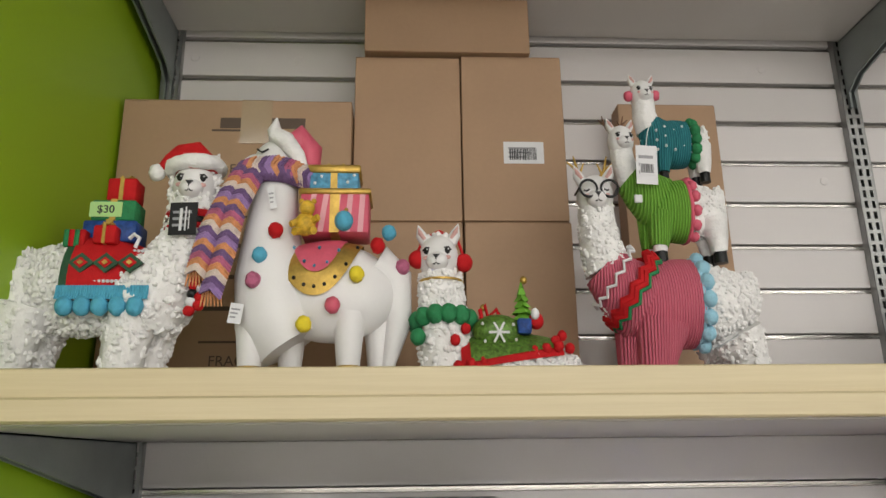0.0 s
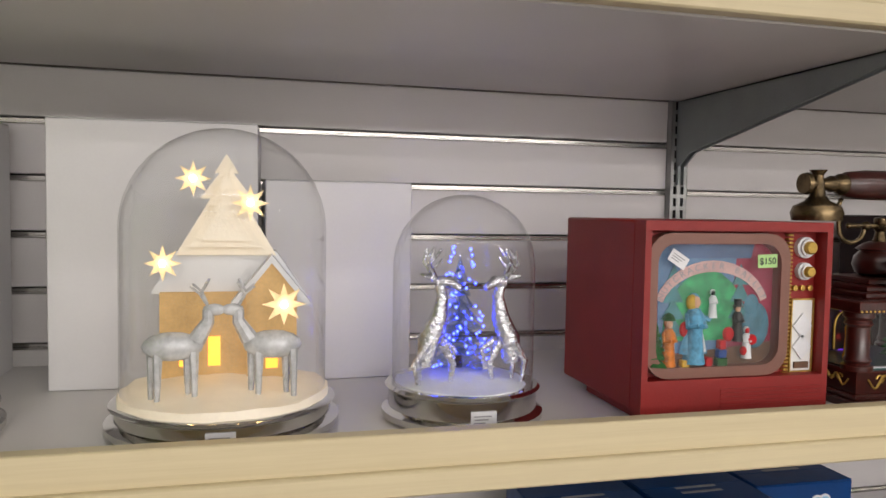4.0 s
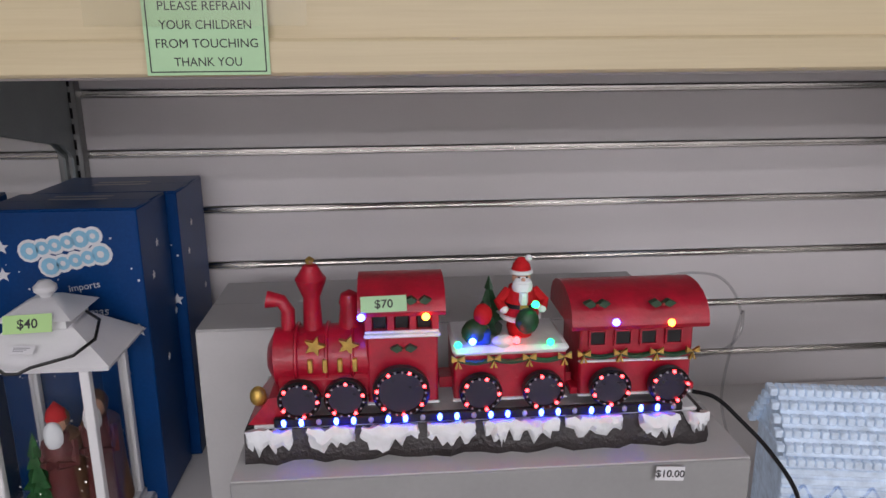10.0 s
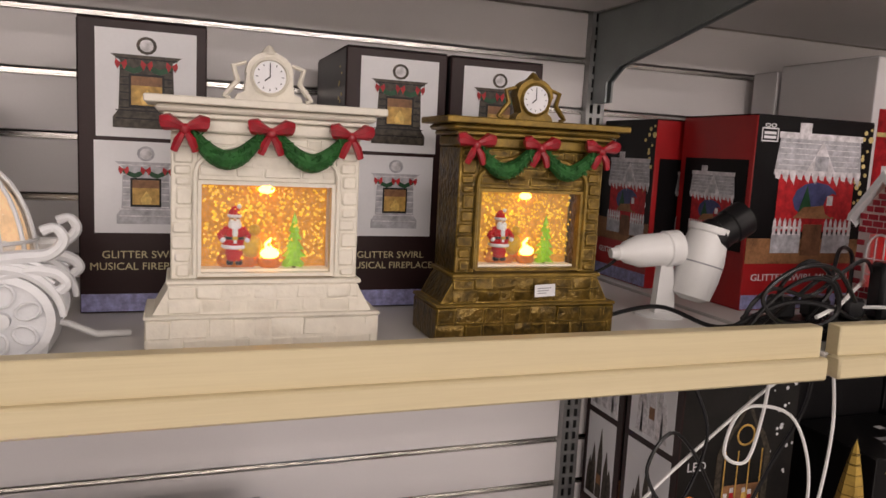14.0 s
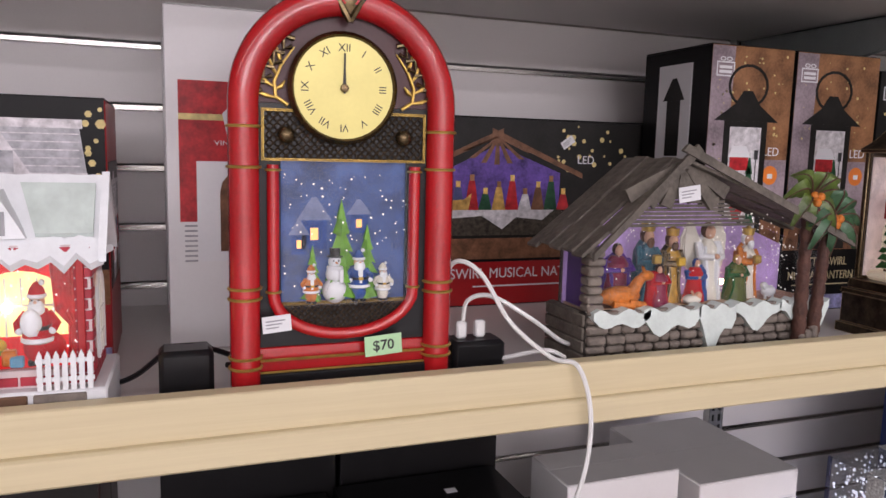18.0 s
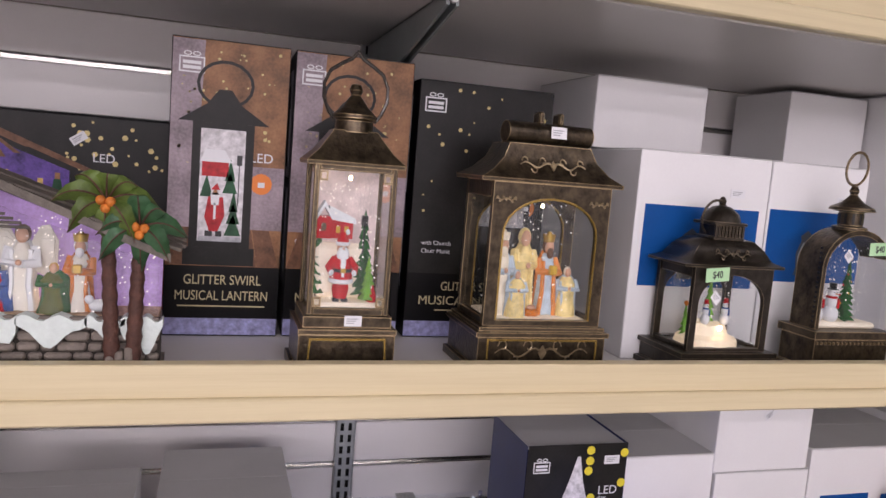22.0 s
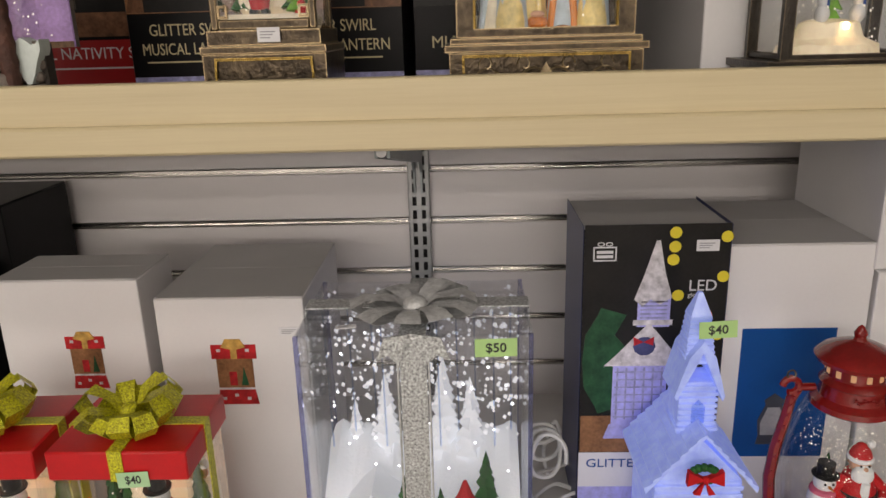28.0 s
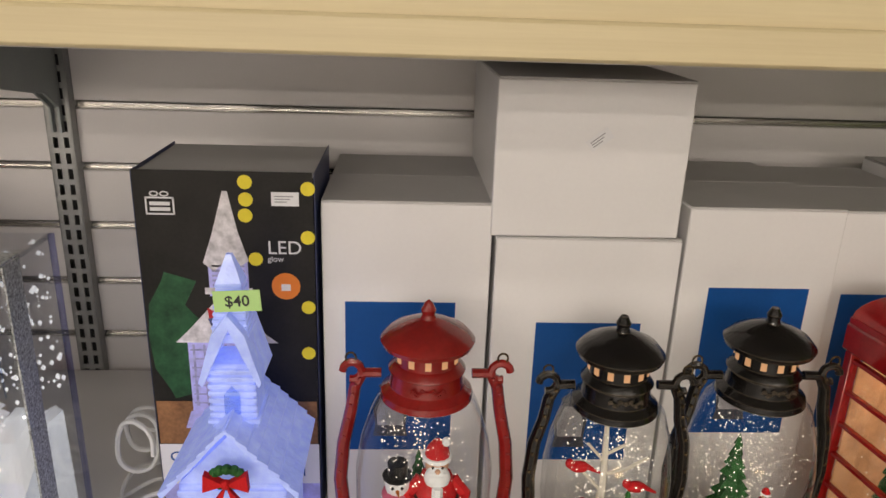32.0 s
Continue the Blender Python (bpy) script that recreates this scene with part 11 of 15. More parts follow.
def saint(x, y, h, robe, cloak, hair, label, kneel=False, crown=None, wings=False, gift=None, lean=0.0, z=0.061, owner=None):
    """A small painted figure in folded robes."""
    w = h * (0.27 if kneel else 0.165)
    g = G(robe).lathe([(w, 0), (w * 0.95, h * 0.10), (w * 0.70, h * 0.45), (w * 0.78, h * 0.66), (w * 0.42, h * 0.78), (0, h * 0.80)], (x, y, z), 18, 1, 0.8)
    g.use(cloak).lathe([(w * 1.10, 0), (w * 0.98, h * 0.35), (w * 0.92, h * 0.68), (w * 0.40, h * 0.82)], (x + lean * h, y + h * 0.07, z), 18, 1, 0.7)
    for e in (-1, 1):
        g.tube([(x + e * w * 0.80, y + h * 0.02, z + h * 0.72), (x + e * w * 0.95, y - h * 0.06, z + h * 0.55), (x + e * w * 0.15, y - h * 0.17, z + h * 0.56)], [h * 0.055, h * 0.060, h * 0.045], 8)
        g.tube([(x + e * w * 0.6, y - h * 0.05, z + h * 0.70), (x + e * w * 0.5, y - h * 0.10, z + h * 0.3), (x + e * w * 0.75, y - h * 0.09, z)], [h * 0.03, h * 0.035, h * 0.04], 6)
    rough_up(g, h * 0.030, 7 / h)
    g.use(SKIN).ball((x, y - h * 0.18, z + h * 0.57), h * 0.035, 8, 6).ball((x + lean * h * 0.3, y - h * 0.02, z + h * 0.87), (h * 0.070, h * 0.075, h * 0.095), 12, 9)
    g.use(hair).ball((x + lean * h * 0.3, y + h * 0.025, z + h * 0.885), (h * 0.090, h * 0.080, h * 0.105), 12, 9)
    if crown:
        g.use(crown).lathe([(h * 0.085, 0), (h * 0.10, h * 0.10), (h * 0.06, h * 0.07), (h * 0.03, h * 0.13), (0, h * 0.14)], (x, y, z + h * 0.94), 9)
        g.use(hair).ball((x, y - h * 0.075, z + h * 0.80), (h * 0.055, h * 0.04, h * 0.075), 8, 6)
    if gift:
        g.use(gift).box(x - h * 0.06, x + h * 0.06, y - h * 0.26, y - h * 0.18, z + h * 0.54, z + h * 0.66, h * 0.015)
    if wings:
        for e in (-1, 1):
            for q in range(3):
                g.use(IVORY).prism([(x + e * h * px, z + h * pz) for px, pz in ((0.05, 0.74), (0.17, 0.97 - 0.07 * q), (0.26 + 0.03 * q, 0.99 - 0.08 * q), (0.36 - 0.02 * q, 0.80 - 0.06 * q), (0.35 - 0.03 * q, 0.52 - 0.05 * q), (0.24, 0.38), (0.10, 0.46))], y + h * (0.09 - 0.02 * q), y + h * (0.11 - 0.02 * q))
    part("figurine", g, owner or n_, label)


HAIRB = paint("dark_hair", (0.045, 0.020, 0.010), 0.4, var=0.2, bump=0.1)
GOLDROBE = paint("gold_robe", (0.50, 0.28, 0.05), 0.35, var=0.5, scale=120, bump=0.2, spec=0.25)
WINEROBE = paint("wine_robe", (0.20, 0.015, 0.05), 0.35, var=0.4, scale=120, bump=0.2, spec=0.25)
TEALROBE = paint("teal_robe", (0.03, 0.10, 0.14), 0.35, var=0.4, scale=120, bump=0.2, spec=0.25)
OLIVE = paint("olive_robe", (0.09, 0.11, 0.02), 0.35, var=0.4, scale=120, bump=0.2, spec=0.25)
saint(-0.088, 0.040, 0.060, WINEROBE, PURP, HAIRB, "kneeling figure in wine-red robes", True, lean=0.04)
saint(-0.058, 0.034, 0.076, TEALROBE, TEALROBE, BROWNP, "crowned figure in teal holding a gold gift", crown=GOLD, gift=GOLD)
saint(-0.052, 0.020, 0.040, WINEROBE, REDFELT, HAIRB, "kneeling figure in red", True, lean=-0.06)
saint(-0.030, 0.032, 0.071, GOLDROBE, BRONZE, BROWNP, "bearded figure in brown and gold", crown=GOLDROBE, gift=YELP)
saint(-0.003, 0.028, 0.044, REDFELT, BLUEP, BLUEP, "kneeling figure in red and blue", True, lean=0.12)
saint(0.018, 0.036, 0.080, IVORY, WHITERES, BROWNP, "winged figure in ivory robes", wings=True)
saint(0.046, 0.024, 0.047, OLIVE, LEAF, GOLDROBE, "kneeling figure in olive green", True, lean=0.05)
saint(0.067, 0.034, 0.070, IVORY, ORAP, WHITERES, "turbaned figure in orange and ivory", crown=GOLD, gift=GOLD)
g = G(ORAP).ball((-0.098, 0.018, 0.072), (0.023, 0.009, 0.010), 16, 10).tube([(-0.086, 0.017, 0.074), (-0.078, 0.015, 0.088), (-0.072, 0.014, 0.092)], [0.007, 0.005, 0.004], 10).ball((-0.072, 0.013, 0.092), (0.008, 0.005, 0.005), 10, 8)
g.tube([(-0.110, 0.010, 0.066), (-0.088, 0.008, 0.064)], 0.0035, 7).tube([(-0.092, 0.010, 0.067), (-0.076, 0.007, 0.064)], 0.0035, 7).tube([(-0.076, 0.011, 0.096), (-0.079, 0.010, 0.101)], 0.0015, 5)
part("figurine", g, n_, "orange resting camel")
g = G(WHITERES).ball((0.086, 0.020, 0.069), (0.009, 0.006, 0.006), 12, 8).ball((0.078, 0.018, 0.075), 0.0042, 8, 6)
for x in (0.081, 0.091):
    g.tube([(x, 0.019, 0.066), (x, 0.018, 0.061)], 0.0015, 5)
part("figurine", g, n_, "white lamb")
g = G(IVORY).ball((-0.016, 0.014, 0.066), (0.011, 0.006, 0.005), 12, 8).use(SKIN).ball((-0.010, 0.012, 0.070), 0.0038, 8, 6).tube([(-0.016, 0.012, 0.070), (-0.020, 0.010, 0.075)], 0.0014, 5)
part("figurine", g, n_, "infant in a crib")
part("small_lamp", G(WARMW).ball((-0.02, 0.05, 0.075), 0.0035, 8, 6), n_, "warm lamp")
part("small_lamp", G(WARMW).ball((0.05, 0.05, 0.075), 0.0035, 8, 6), n_, "warm lamp")
for x, hh in ((-0.122, 0.058), (-0.104, 0.066), (-0.112, 0.044)):
    g = G()
    pine(g, x, 0.052, 0.061, hh, PURP, 7, 5, 0.20)
    part("tree", g, n_, "purple glitter tree")
flecks("glitter", 91, 330, (L + 0.02, R - 0.01, 0.012, 0.055, 0.063, 0.15), 0.0008, GLITTER, n_)
# weathered board roof
AP = Vector((-0.058, 0, 0.199))
random.seed(66)
for ex, ez, nrow, npl in ((-0.155, 0.114, 4, 5), (0.150, 0.120, 6, 5)):
    E_ = Vector((ex, 0, ez))
    d_ = (E_ - AP)
    ln = d_.length
    ang = math.degrees(math.atan2(-d_.z, abs(d_.x)))
    for r_ in range(nrow):
        for k in range(npl):
            w = 0.104 / npl
            y0 = -0.022 + k * w
            a, b = ln * r_ / nrow - 0.002, ln * (r_ + 1.18) / nrow + random.uniform(-0.004, 0.003)
            o = part("roof_board", G(GREYW).box(a, b, 0.0006, w - 0.0008, 0, 0.0036, 0.0008), n_)
            o.matrix_local = Matrix.Translation(AP + Vector((0, y0, 0.001 + 0.0016 * (k % 2)))) @ Matrix.Scale(-1 if ex < 0 else 1, 4, (1, 0, 0)) @ pose(0, 0, 0, random.uniform(-2, 2), ang - 2.2, random.uniform(-2, 2))
for k in range(13):
    zt = 0.187 - 0.0036 * k
    part("thatch_slat", G(GREYW).box(AP.x - (0.196 - zt) * 1.35, AP.x + (0.196 - zt) * 1.75, -0.010, -0.008, zt - 0.0026, zt, 0.0005), n_)
for k in range(7):
    a = radians(-150 + 20.0 * k)
    ln = 0.034 + 0.020 * abs(cos(a)) ** 2 + random.uniform(-0.006, 0.006)
    ca, sa = cos(a), sin(a)
    p0, q0 = AP + Vector((0.006 * ca, 0, 0.002 + 0.006 * sa)), AP + Vector((ln * ca * 1.25, 0, -0.004 + ln * sa * 0.95))
    nx, nz = -sa * 0.0066, ca * 0.0066
    part("gable_board", G(GREYW).prism([(p0.x - nx * 0.5, p0.z - nz * 0.5), (p0.x + nx * 0.5, p0.z + nz * 0.5), (q0.x + nx, q0.z + nz), (q0.x - nx, q0.z - nz)], -0.014 - 0.001 * (k % 2), -0.011), n_)
for s, ex, ez in ((-1, -0.155, 0.114), (1, 0.150, 0.120)):
    part("barge_board", G(GREYW).prism([(AP.x - s * 0.012, AP.z + 0.012), (AP.x - s * 0.006, AP.z + 0.018), (ex, ez + 0.006), (ex, ez - 0.001)], -0.026 - 0.001 * s, -0.022 - 0.001 * s), n_)
price("", WHITEP, 0.024, 0.014, pose(-0.052, -0.0165, 0.172, 0, -8, 0), n_, *STICKER)

pt = thing("palm_tree_ornament", 3.306, -0.458, MB, 0, "pair of small palm trees beside the stable", "ornament")
BARK = paint("palm_bark", (0.075, 0.030, 0.020), 0.7, var=0.5, scale=90, bump=0.7)
FROND = paint("palm_green", (0.075, 0.115, 0.020), 0.35, var=0.5, scale=70, bump=0.3)
FROND2 = paint("palm_dark", (0.030, 0.085, 0.035), 0.35, var=0.5, scale=70, bump=0.3)
for x0, x1, zt, mt in ((-0.008, -0.016, 0.170, FROND), (0.008, 0.012, 0.148, FROND2)):
    pts = [(x0 + (x1 - x0) * t, -0.006 * t, zt * t) for t in [k / 22 for k in range(23)]]
    part("trunk", G(BARK).tube(pts, [0.0068 + (0.0012 if k % 2 else 0) - 0.002 * k / 22 for k in range(23)], 10), pt, "ringed brown trunk")
    random.seed(int(zt * 1000))
    for k in range(8):
        a = k * 0.785 + random.uniform(-0.15, 0.15)
        ln = random.uniform(0.034, 0.044)
        g = G(mt)
        rows = []
        for q in range(9):
            t = q / 8
            c = Vector((x1 + ln * t * cos(a), -0.008 - 0.012 * sin(t * 2.6) + 0.006 * cos(k * 2.1) * t, zt + 0.82 * ln * t * sin(a) + 0.010 * sin(t * 2.4) - 0.014 * t * t))
            w = 0.0095 * sin(pi * min(1, 0.10 + t * 0.90)) ** 0.8 + 0.0005
            sd = Vector((-sin(a), 0.15, cos(a)))
            zig = 0.88 if q % 2 else 1.0
            rows.append([c + sd * w * zig + Vector((0, 0.004, 0)), c - Vector((0, 0.0012, 0)), c - sd * w * zig + Vector((0, 0.004, 0)), c + Vector((0, 0.0022, 0))])
        g.add([tuple(v) for r_ in rows for v in r_], [(i * 4 + q, i * 4 + (q + 1) % 4, (i + 1) * 4 + (q + 1) % 4, (i + 1) * 4 + q) for i in range(8) for q in range(4)])
        fr = part("frond", g, pt)
        part("rib", G(BARK).tube([tuple(r_[1]) for r_ in rows], [0.0011, 0.001, 0.001, 0.0009, 0.0008, 0.0007, 0.0006, 0.0005, 0.0004], 5), fr)
    for dx, dz in ((-0.004, 0.001), (0.004, 0), (0, -0.006)):
        part("coconut", G(ORAP).ball((x1 + dx, -0.016, zt + dz), 0.0044, 10, 8), pt, "orange coconut")
for k in range(3):
    part("stone", G(STONE).box(-0.014 + 0.008 * k, -0.007 + 0.008 * k, -0.010, 0.014, 0, 0.030 + 0.004 * k, 0.002), pt)

# --- lanterns on the middle shelf
def vine(parent, x, y, z, s, mat, turn=0.0, tilt=0.0):
    """A raised scrolling ornament of half-width s."""
    g = G(mat)
    for sg in (-1, 1):
        g.tube([(sg * s * t, 0, s * 0.07 * sin(t * 9.5)) for t in [k / 14 for k in range(15)]], [0.0011 * (1.25 - 0.6 * k / 14) for k in range(15)], 5)
        for c, up in ((0.30, 1), (0.58, -1), (0.84, 1)):
            g.tube([(sg * s * (c + 0.11 * cos(a) * (1 - k * 0.09)), 0, up * s * (0.11 + 0.12 * sin(a) * (1 - k * 0.09))) for k, a in enumerate([q * 0.75 for q in range(8)])], 0.0009, 5)
    g.prism([(-s * 0.09, 0), (0, s * 0.13), (s * 0.09, 0), (0, -s * 0.13)], -0.0012, 0.001)
    o = part("scroll_ornament", g, parent, "raised scroll")
    o.matrix_local = pose(x, y, z, tilt, 0, turn)
    return o


def frustum(g, mat, z0, hx0, y00, y01, z1, hx1, y10, y11):
    """A four-sided block that narrows from one level to the next."""
    return g.use(mat).add([(-hx0, y00, z0), (hx0, y00, z0), (hx0, y01, z0), (-hx0, y01, z0), (-hx1, y10, z1), (hx1, y10, z1), (hx1, y11, z1), (-hx1, y11, z1)],
                          [(3, 2, 1, 0), (4, 5, 6, 7), (0, 1, 5, 4), (1, 2, 6, 5), (2, 3, 7, 6), (3, 0, 4, 7)])


def tiers(g, mat, rows):
    """One closed block of four-sided steps: rows of (half width, front, back, level)."""
    p = [q for w, y0, y1, z in rows for q in ((-w, y0, z), (w, y0, z), (w, y1, z), (-w, y1, z))]
    f = [(4 * i + k, 4 * i + (k + 1) % 4, 4 * i + 4 + (k + 1) % 4, 4 * i + 4 + k) for i in range(len(rows) - 1) for k in range(4)]
    n = 4 * len(rows)
    return g.use(mat).add(p, f + [(3, 2, 1, 0), (n - 4, n - 3, n - 2, n - 1)])


def plinth(parent, mat, steps, D, name="plinth", label=""):
    """Stacked slabs as one moulded piece: rows of (half width, overhang, z0, z1)."""
    rows = [(w, -o, D + o, z) for w, o, z0, z1 in steps for z in (z0 + 0.0004, z1 - 0.0004)]
    return part(name, tiers(G(), mat, rows), parent, label)


def hip(g, mat, rows, D):
    """A curved four-sided roof: rows of (half width, level); depth shrinks alike."""
    k = min(1.0, D / (2 * rows[0][0]))
    return tiers(g, mat, [(w, (rows[0][0] - w) * k, D - (rows[0][0] - w) * k, z) for w, z in rows])


def handle_loop(parent, x, y, z, r, mat, t=0.0022, lean=0.0, open_=0):
    o = part("ring_handle", G(mat).tube([(r * cos(a), 0, r * sin(a)) for a in [radians(open_) + (pi * 2 - 2 * radians(open_)) * k / 28 - pi / 2 for k in range(29)]], t, 7), parent)
    o.matrix_local = pose(x, y, z, lean, 0, 0)
    return o


def arch_frame(g, mat, hw, z0, z1, ow, oz0, oz1, y0, y1, rise):
    """A square frame with an arched opening."""
    n = 12
    inner = [(ow, oz0), (ow, oz1 - rise)] + [(ow * cos(pi * k / n), oz1 - rise + rise * sin(pi * k / n)) for k in range(1, n)] + [(-ow, oz1 - rise), (-ow, oz0)]
    outer = [(hw, z0), (hw, oz1 - rise)] + [(hw * max(-1, min(1, 1.35 * cos(pi * k / n))), z1) for k in range(1, n)] + [(-hw, oz1 - rise), (-hw, z0)]
    return g.use(mat).ring(outer, inner, y0, y1)


# tall lantern with Santa
l = thing("christmas_lantern", 3.513, -0.443, MB, 0, "tall dark bronze lantern with a lit Santa scene", "lantern", "lanterns on the shelf")
l.scale = (0.80, 0.85, 1)
D = 0.085
plinth(l, BRONZE, ((0.066, 0.012, 0, 0.012), (0.061, 0.009, 0.012, 0.048), (0.062, 0.011, 0.048, 0.054), (0.056, 0.004, 0.054, 0.066)), D)
part("base_panel", G(OLDGOLD).ring([(-0.05, 0.016), (0.05, 0.016), (0.048, 0.045), (-0.048, 0.045)], [(-0.048, 0.018), (0.048, 0.018), (0.046, 0.043), (-0.046, 0.043)], -0.0125, -0.008), l)
for x in (-0.0485, 0.0485):
    for y in (0.0, D - 0.007):
        part("corner_post", G(BRONZE).box(x - 0.0035, x + 0.0035, y, y + 0.007, 0.066, 0.218, 0.001), l)
for y in (0.0, D - 0.006):
    part("rail", G(BRONZE).box(-0.045, 0.045, y, y + 0.006, 0.066, 0.074, 0.001), l)
    part("rail", G(BRONZE).box(-0.045, 0.045, y, y + 0.006, 0.211, 0.218, 0.001), l)
for sx in (-1, 1):
    for z0 in (0.0745, 0.2005):
        part("corner_fret", G(BRONZE).ring([(sx * 0.035, z0), (sx * 0.045, z0), (sx * 0.045, z0 + 0.010), (sx * 0.035, z0 + 0.010)], [(sx * 0.037, z0 + 0.002), (sx * 0.043, z0 + 0.002), (sx * 0.043, z0 + 0.008), (sx * 0.037, z0 + 0.008)], 0.0, 0.003), l)
g = hip(G(), BRONZE, [(0.061, 0.216), (0.062, 0.220), (0.047, 0.231), (0.033, 0.246), (0.028, 0.252)], D)
part("roof", g, l, "flared dark roof")
part("neck", G(BRONZE).lathe([(0.025, 0.250), (0.024, 0.262), (0.028, 0.264), (0.028, 0.268), (0.017, 0.276), (0.010, 0.284), (0.006, 0.288), (0.009, 0.293), (0.006, 0.299), (0, 0.300)], (0, D / 2, 0), 22), l)
part("loop_handle", G(BLACKMET).tube([(0.026, D / 2, 0.262), (0.034, D / 2, 0.270), (0.041, D / 2, 0.284), (0.041, D / 2, 0.298), (0.034, D / 2, 0.311), (0.020, D / 2, 0.319), (0.007, D / 2, 0.325), (0, D / 2, 0.332), (-0.007, D / 2, 0.325), (-0.020, D / 2, 0.319), (-0.034, D / 2, 0.311), (-0.041, D / 2, 0.298), (-0.041, D / 2, 0.284), (-0.034, D / 2, 0.270), (-0.026, D / 2, 0.262)], 0.0022, 7), l, "pointed dark handle")
part("backdrop", G(PALEW).box(-0.045, 0.045, D - 0.010, D - 0.008, 0.07, 0.211), l, "glowing pale backdrop")
part("snow", rough_up(G(SNOWLIT).box(-0.045, 0.045, 0.006, D - 0.012, 0.066, 0.078, 0.004), 0.001, 120), l)
g = G()
father(g, -0.008, 0.022, 0.076, 0.074, REDFELT)
part("figurine", g, l, "Santa figure in a red coat")
g = G()
pine(g, 0.028, 0.024, 0.077, 0.048, LIMEG, 6, 12, 0.26)
pine(g, 0.024, 0.046, 0.077, 0.096, LEAF, 9, 5, 0.20)
pine(g, -0.034, 0.050, 0.077, 0.085, LEAF, 8, 6, 0.16)
g.use(REDFELT).lathe([(0.007, 0), (0.002, 0.014), (0, 0.018)], (0.034, 0.02, 0.078), 8)
part("tree", g, l, "decorated green tree")
g = G(REDFELT).box(-0.041, -0.020, 0.040, 0.055, 0.140, 0.163).box(-0.020, 0.008, 0.045, 0.055, 0.140, 0.160).use(SNOWM).prism([(-0.044, 0.160), (-0.031, 0.179), (-0.018, 0.160), (-0.021, 0.160), (-0.031, 0.173), (-0.040, 0.160)], 0.036, 0.055).prism([(-0.024, 0.160), (0.012, 0.156), (0.010, 0.162), (-0.024, 0.174)], 0.042, 0.055)
g.use(BROWNP).box(-0.034, -0.028, 0.039, 0.041, 0.148, 0.156).use(YELP).box(-0.014, -0.009, 0.044, 0.046, 0.146, 0.153).box(-0.003, 0.002, 0.044, 0.046, 0.146, 0.153)
part("barn", g, l, "small red barn with a snowy roof")
part("barn_hill", rough_up(G(SNOWLIT).box(-0.040, 0.030, 0.042, 0.060, 0.078, 0.135, 0.006), 0.002, 90), l)
g = G(BLACKPLAS).tube([(0.022, 0.04, 0.08), (0.022, 0.04, 0.155)], 0.0012, 5).box(0.018, 0.026, 0.036, 0.044, 0.155, 0.166, 0.001)
part("lamp_post", g, l)
part("small_lamp", G(WARMW).ball((0.0, 0.040, 0.204), 0.0026, 8, 6), l, "warm lamp")
flecks("glitter", 14, 170, (-0.043, 0.043, 0.006, 0.06, 0.08, 0.20), 0.0009, GLITTER, l)
for y in (0.002, ):
    part("pane", G(GLASS).box(-0.045, 0.045, y, y + 0.001, 0.074, 0.211), l)
for sx in (-1, 1):
    part("pane", G(GLASS).box(sx * 0.049 - 0.0005, sx * 0.049 + 0.0005, 0.007, D - 0.007, 0.068, 0.216), l)
price("", WHITEP, 0.022, 0.011, pose(0.006, -0.0065, 0.062), l, *STICKER)

# bronze nativity lantern
l = thing("nativity_lantern", 3.734, -0.43, MB, 0, "wide bronze lantern with a cream nativity group inside", "lantern", "lanterns on the shelf")
l.scale = (0.85, 0.9, 1)
D = 0.10
plinth(l, BRONZE, ((0.0955, 0.012, 0, 0.010), (0.090, 0.008, 0.010, 0.044), (0.094, 0.011, 0.044, 0.050), (0.089, 0.006, 0.050, 0.055)), D)
part("base_panel", G(OLDGOLD).ring([(-0.078, 0.012), (0.078, 0.012), (0.078, 0.042), (-0.078, 0.042)], [(-0.076, 0.014), (0.076, 0.014), (0.076, 0.040), (-0.076, 0.040)], -0.0095, -0.006), l)
vine(l, 0, -0.0085, 0.027, 0.066, WORN)
for y in (0.0, D - 0.007):
    part("arched_frame", arch_frame(G(), BRONZE, 0.083, 0.055, 0.213, 0.066, 0.062, 0.197, y, y + 0.007, 0.040), l, "bronze frame with an arched opening")
    part("arch_trim", G(OLDGOLD).tube([(-0.066, y - 0.0005, 0.062), (-0.066, y - 0.0005, 0.157)] + [(-0.066 * cos(pi * k / 14), y - 0.0005, 0.157 + 0.040 * sin(pi * k / 14)) for k in range(1, 14)] + [(0.066, y - 0.0005, 0.157), (0.066, y - 0.0005, 0.062)], 0.0014, 5), l)
for x in (-0.079, 0.079):
    part("side_rail", G(BRONZE).box(x - 0.004, x + 0.004, 0.007, D - 0.007, 0.055, 0.064, 0.001), l)
    part("side_rail", G(BRONZE).box(x - 0.004, x + 0.004, 0.007, D - 0.007, 0.195, 0.213, 0.001), l)
    part("pane", G(GLASS).box(x - 0.0005, x + 0.0005, 0.007, D - 0.007, 0.064, 0.195), l)
    vine(l, x * 0.83, -0.0010, 0.194, 0.014, WORN, 0)
g = hip(G(), BRONZE, [(0.099, 0.213), (0.100, 0.217), (0.082, 0.226), (0.066, 0.240), (0.058, 0.256)], D)
part("roof", g, l, "concave bronze roof")
vine(l, 0, 0.0095, 0.233, 0.046, WORN, 0, -30)
g = G(BRONZE).prism([(0.036 + 0.016 * cos(a), 0.268 + 0.012 * sin(a)) for a in [k * 0.3491 for k in range(18)]], -0.060, 0.060, "x")
part("roll_top", g, l, "rolled bronze top")
for x in (-0.014, 0.014):
    part("loop", G(BRONZE).box(x - 0.004, x + 0.004, 0.026, 0.046, 0.278, 0.292, 0.002), l)
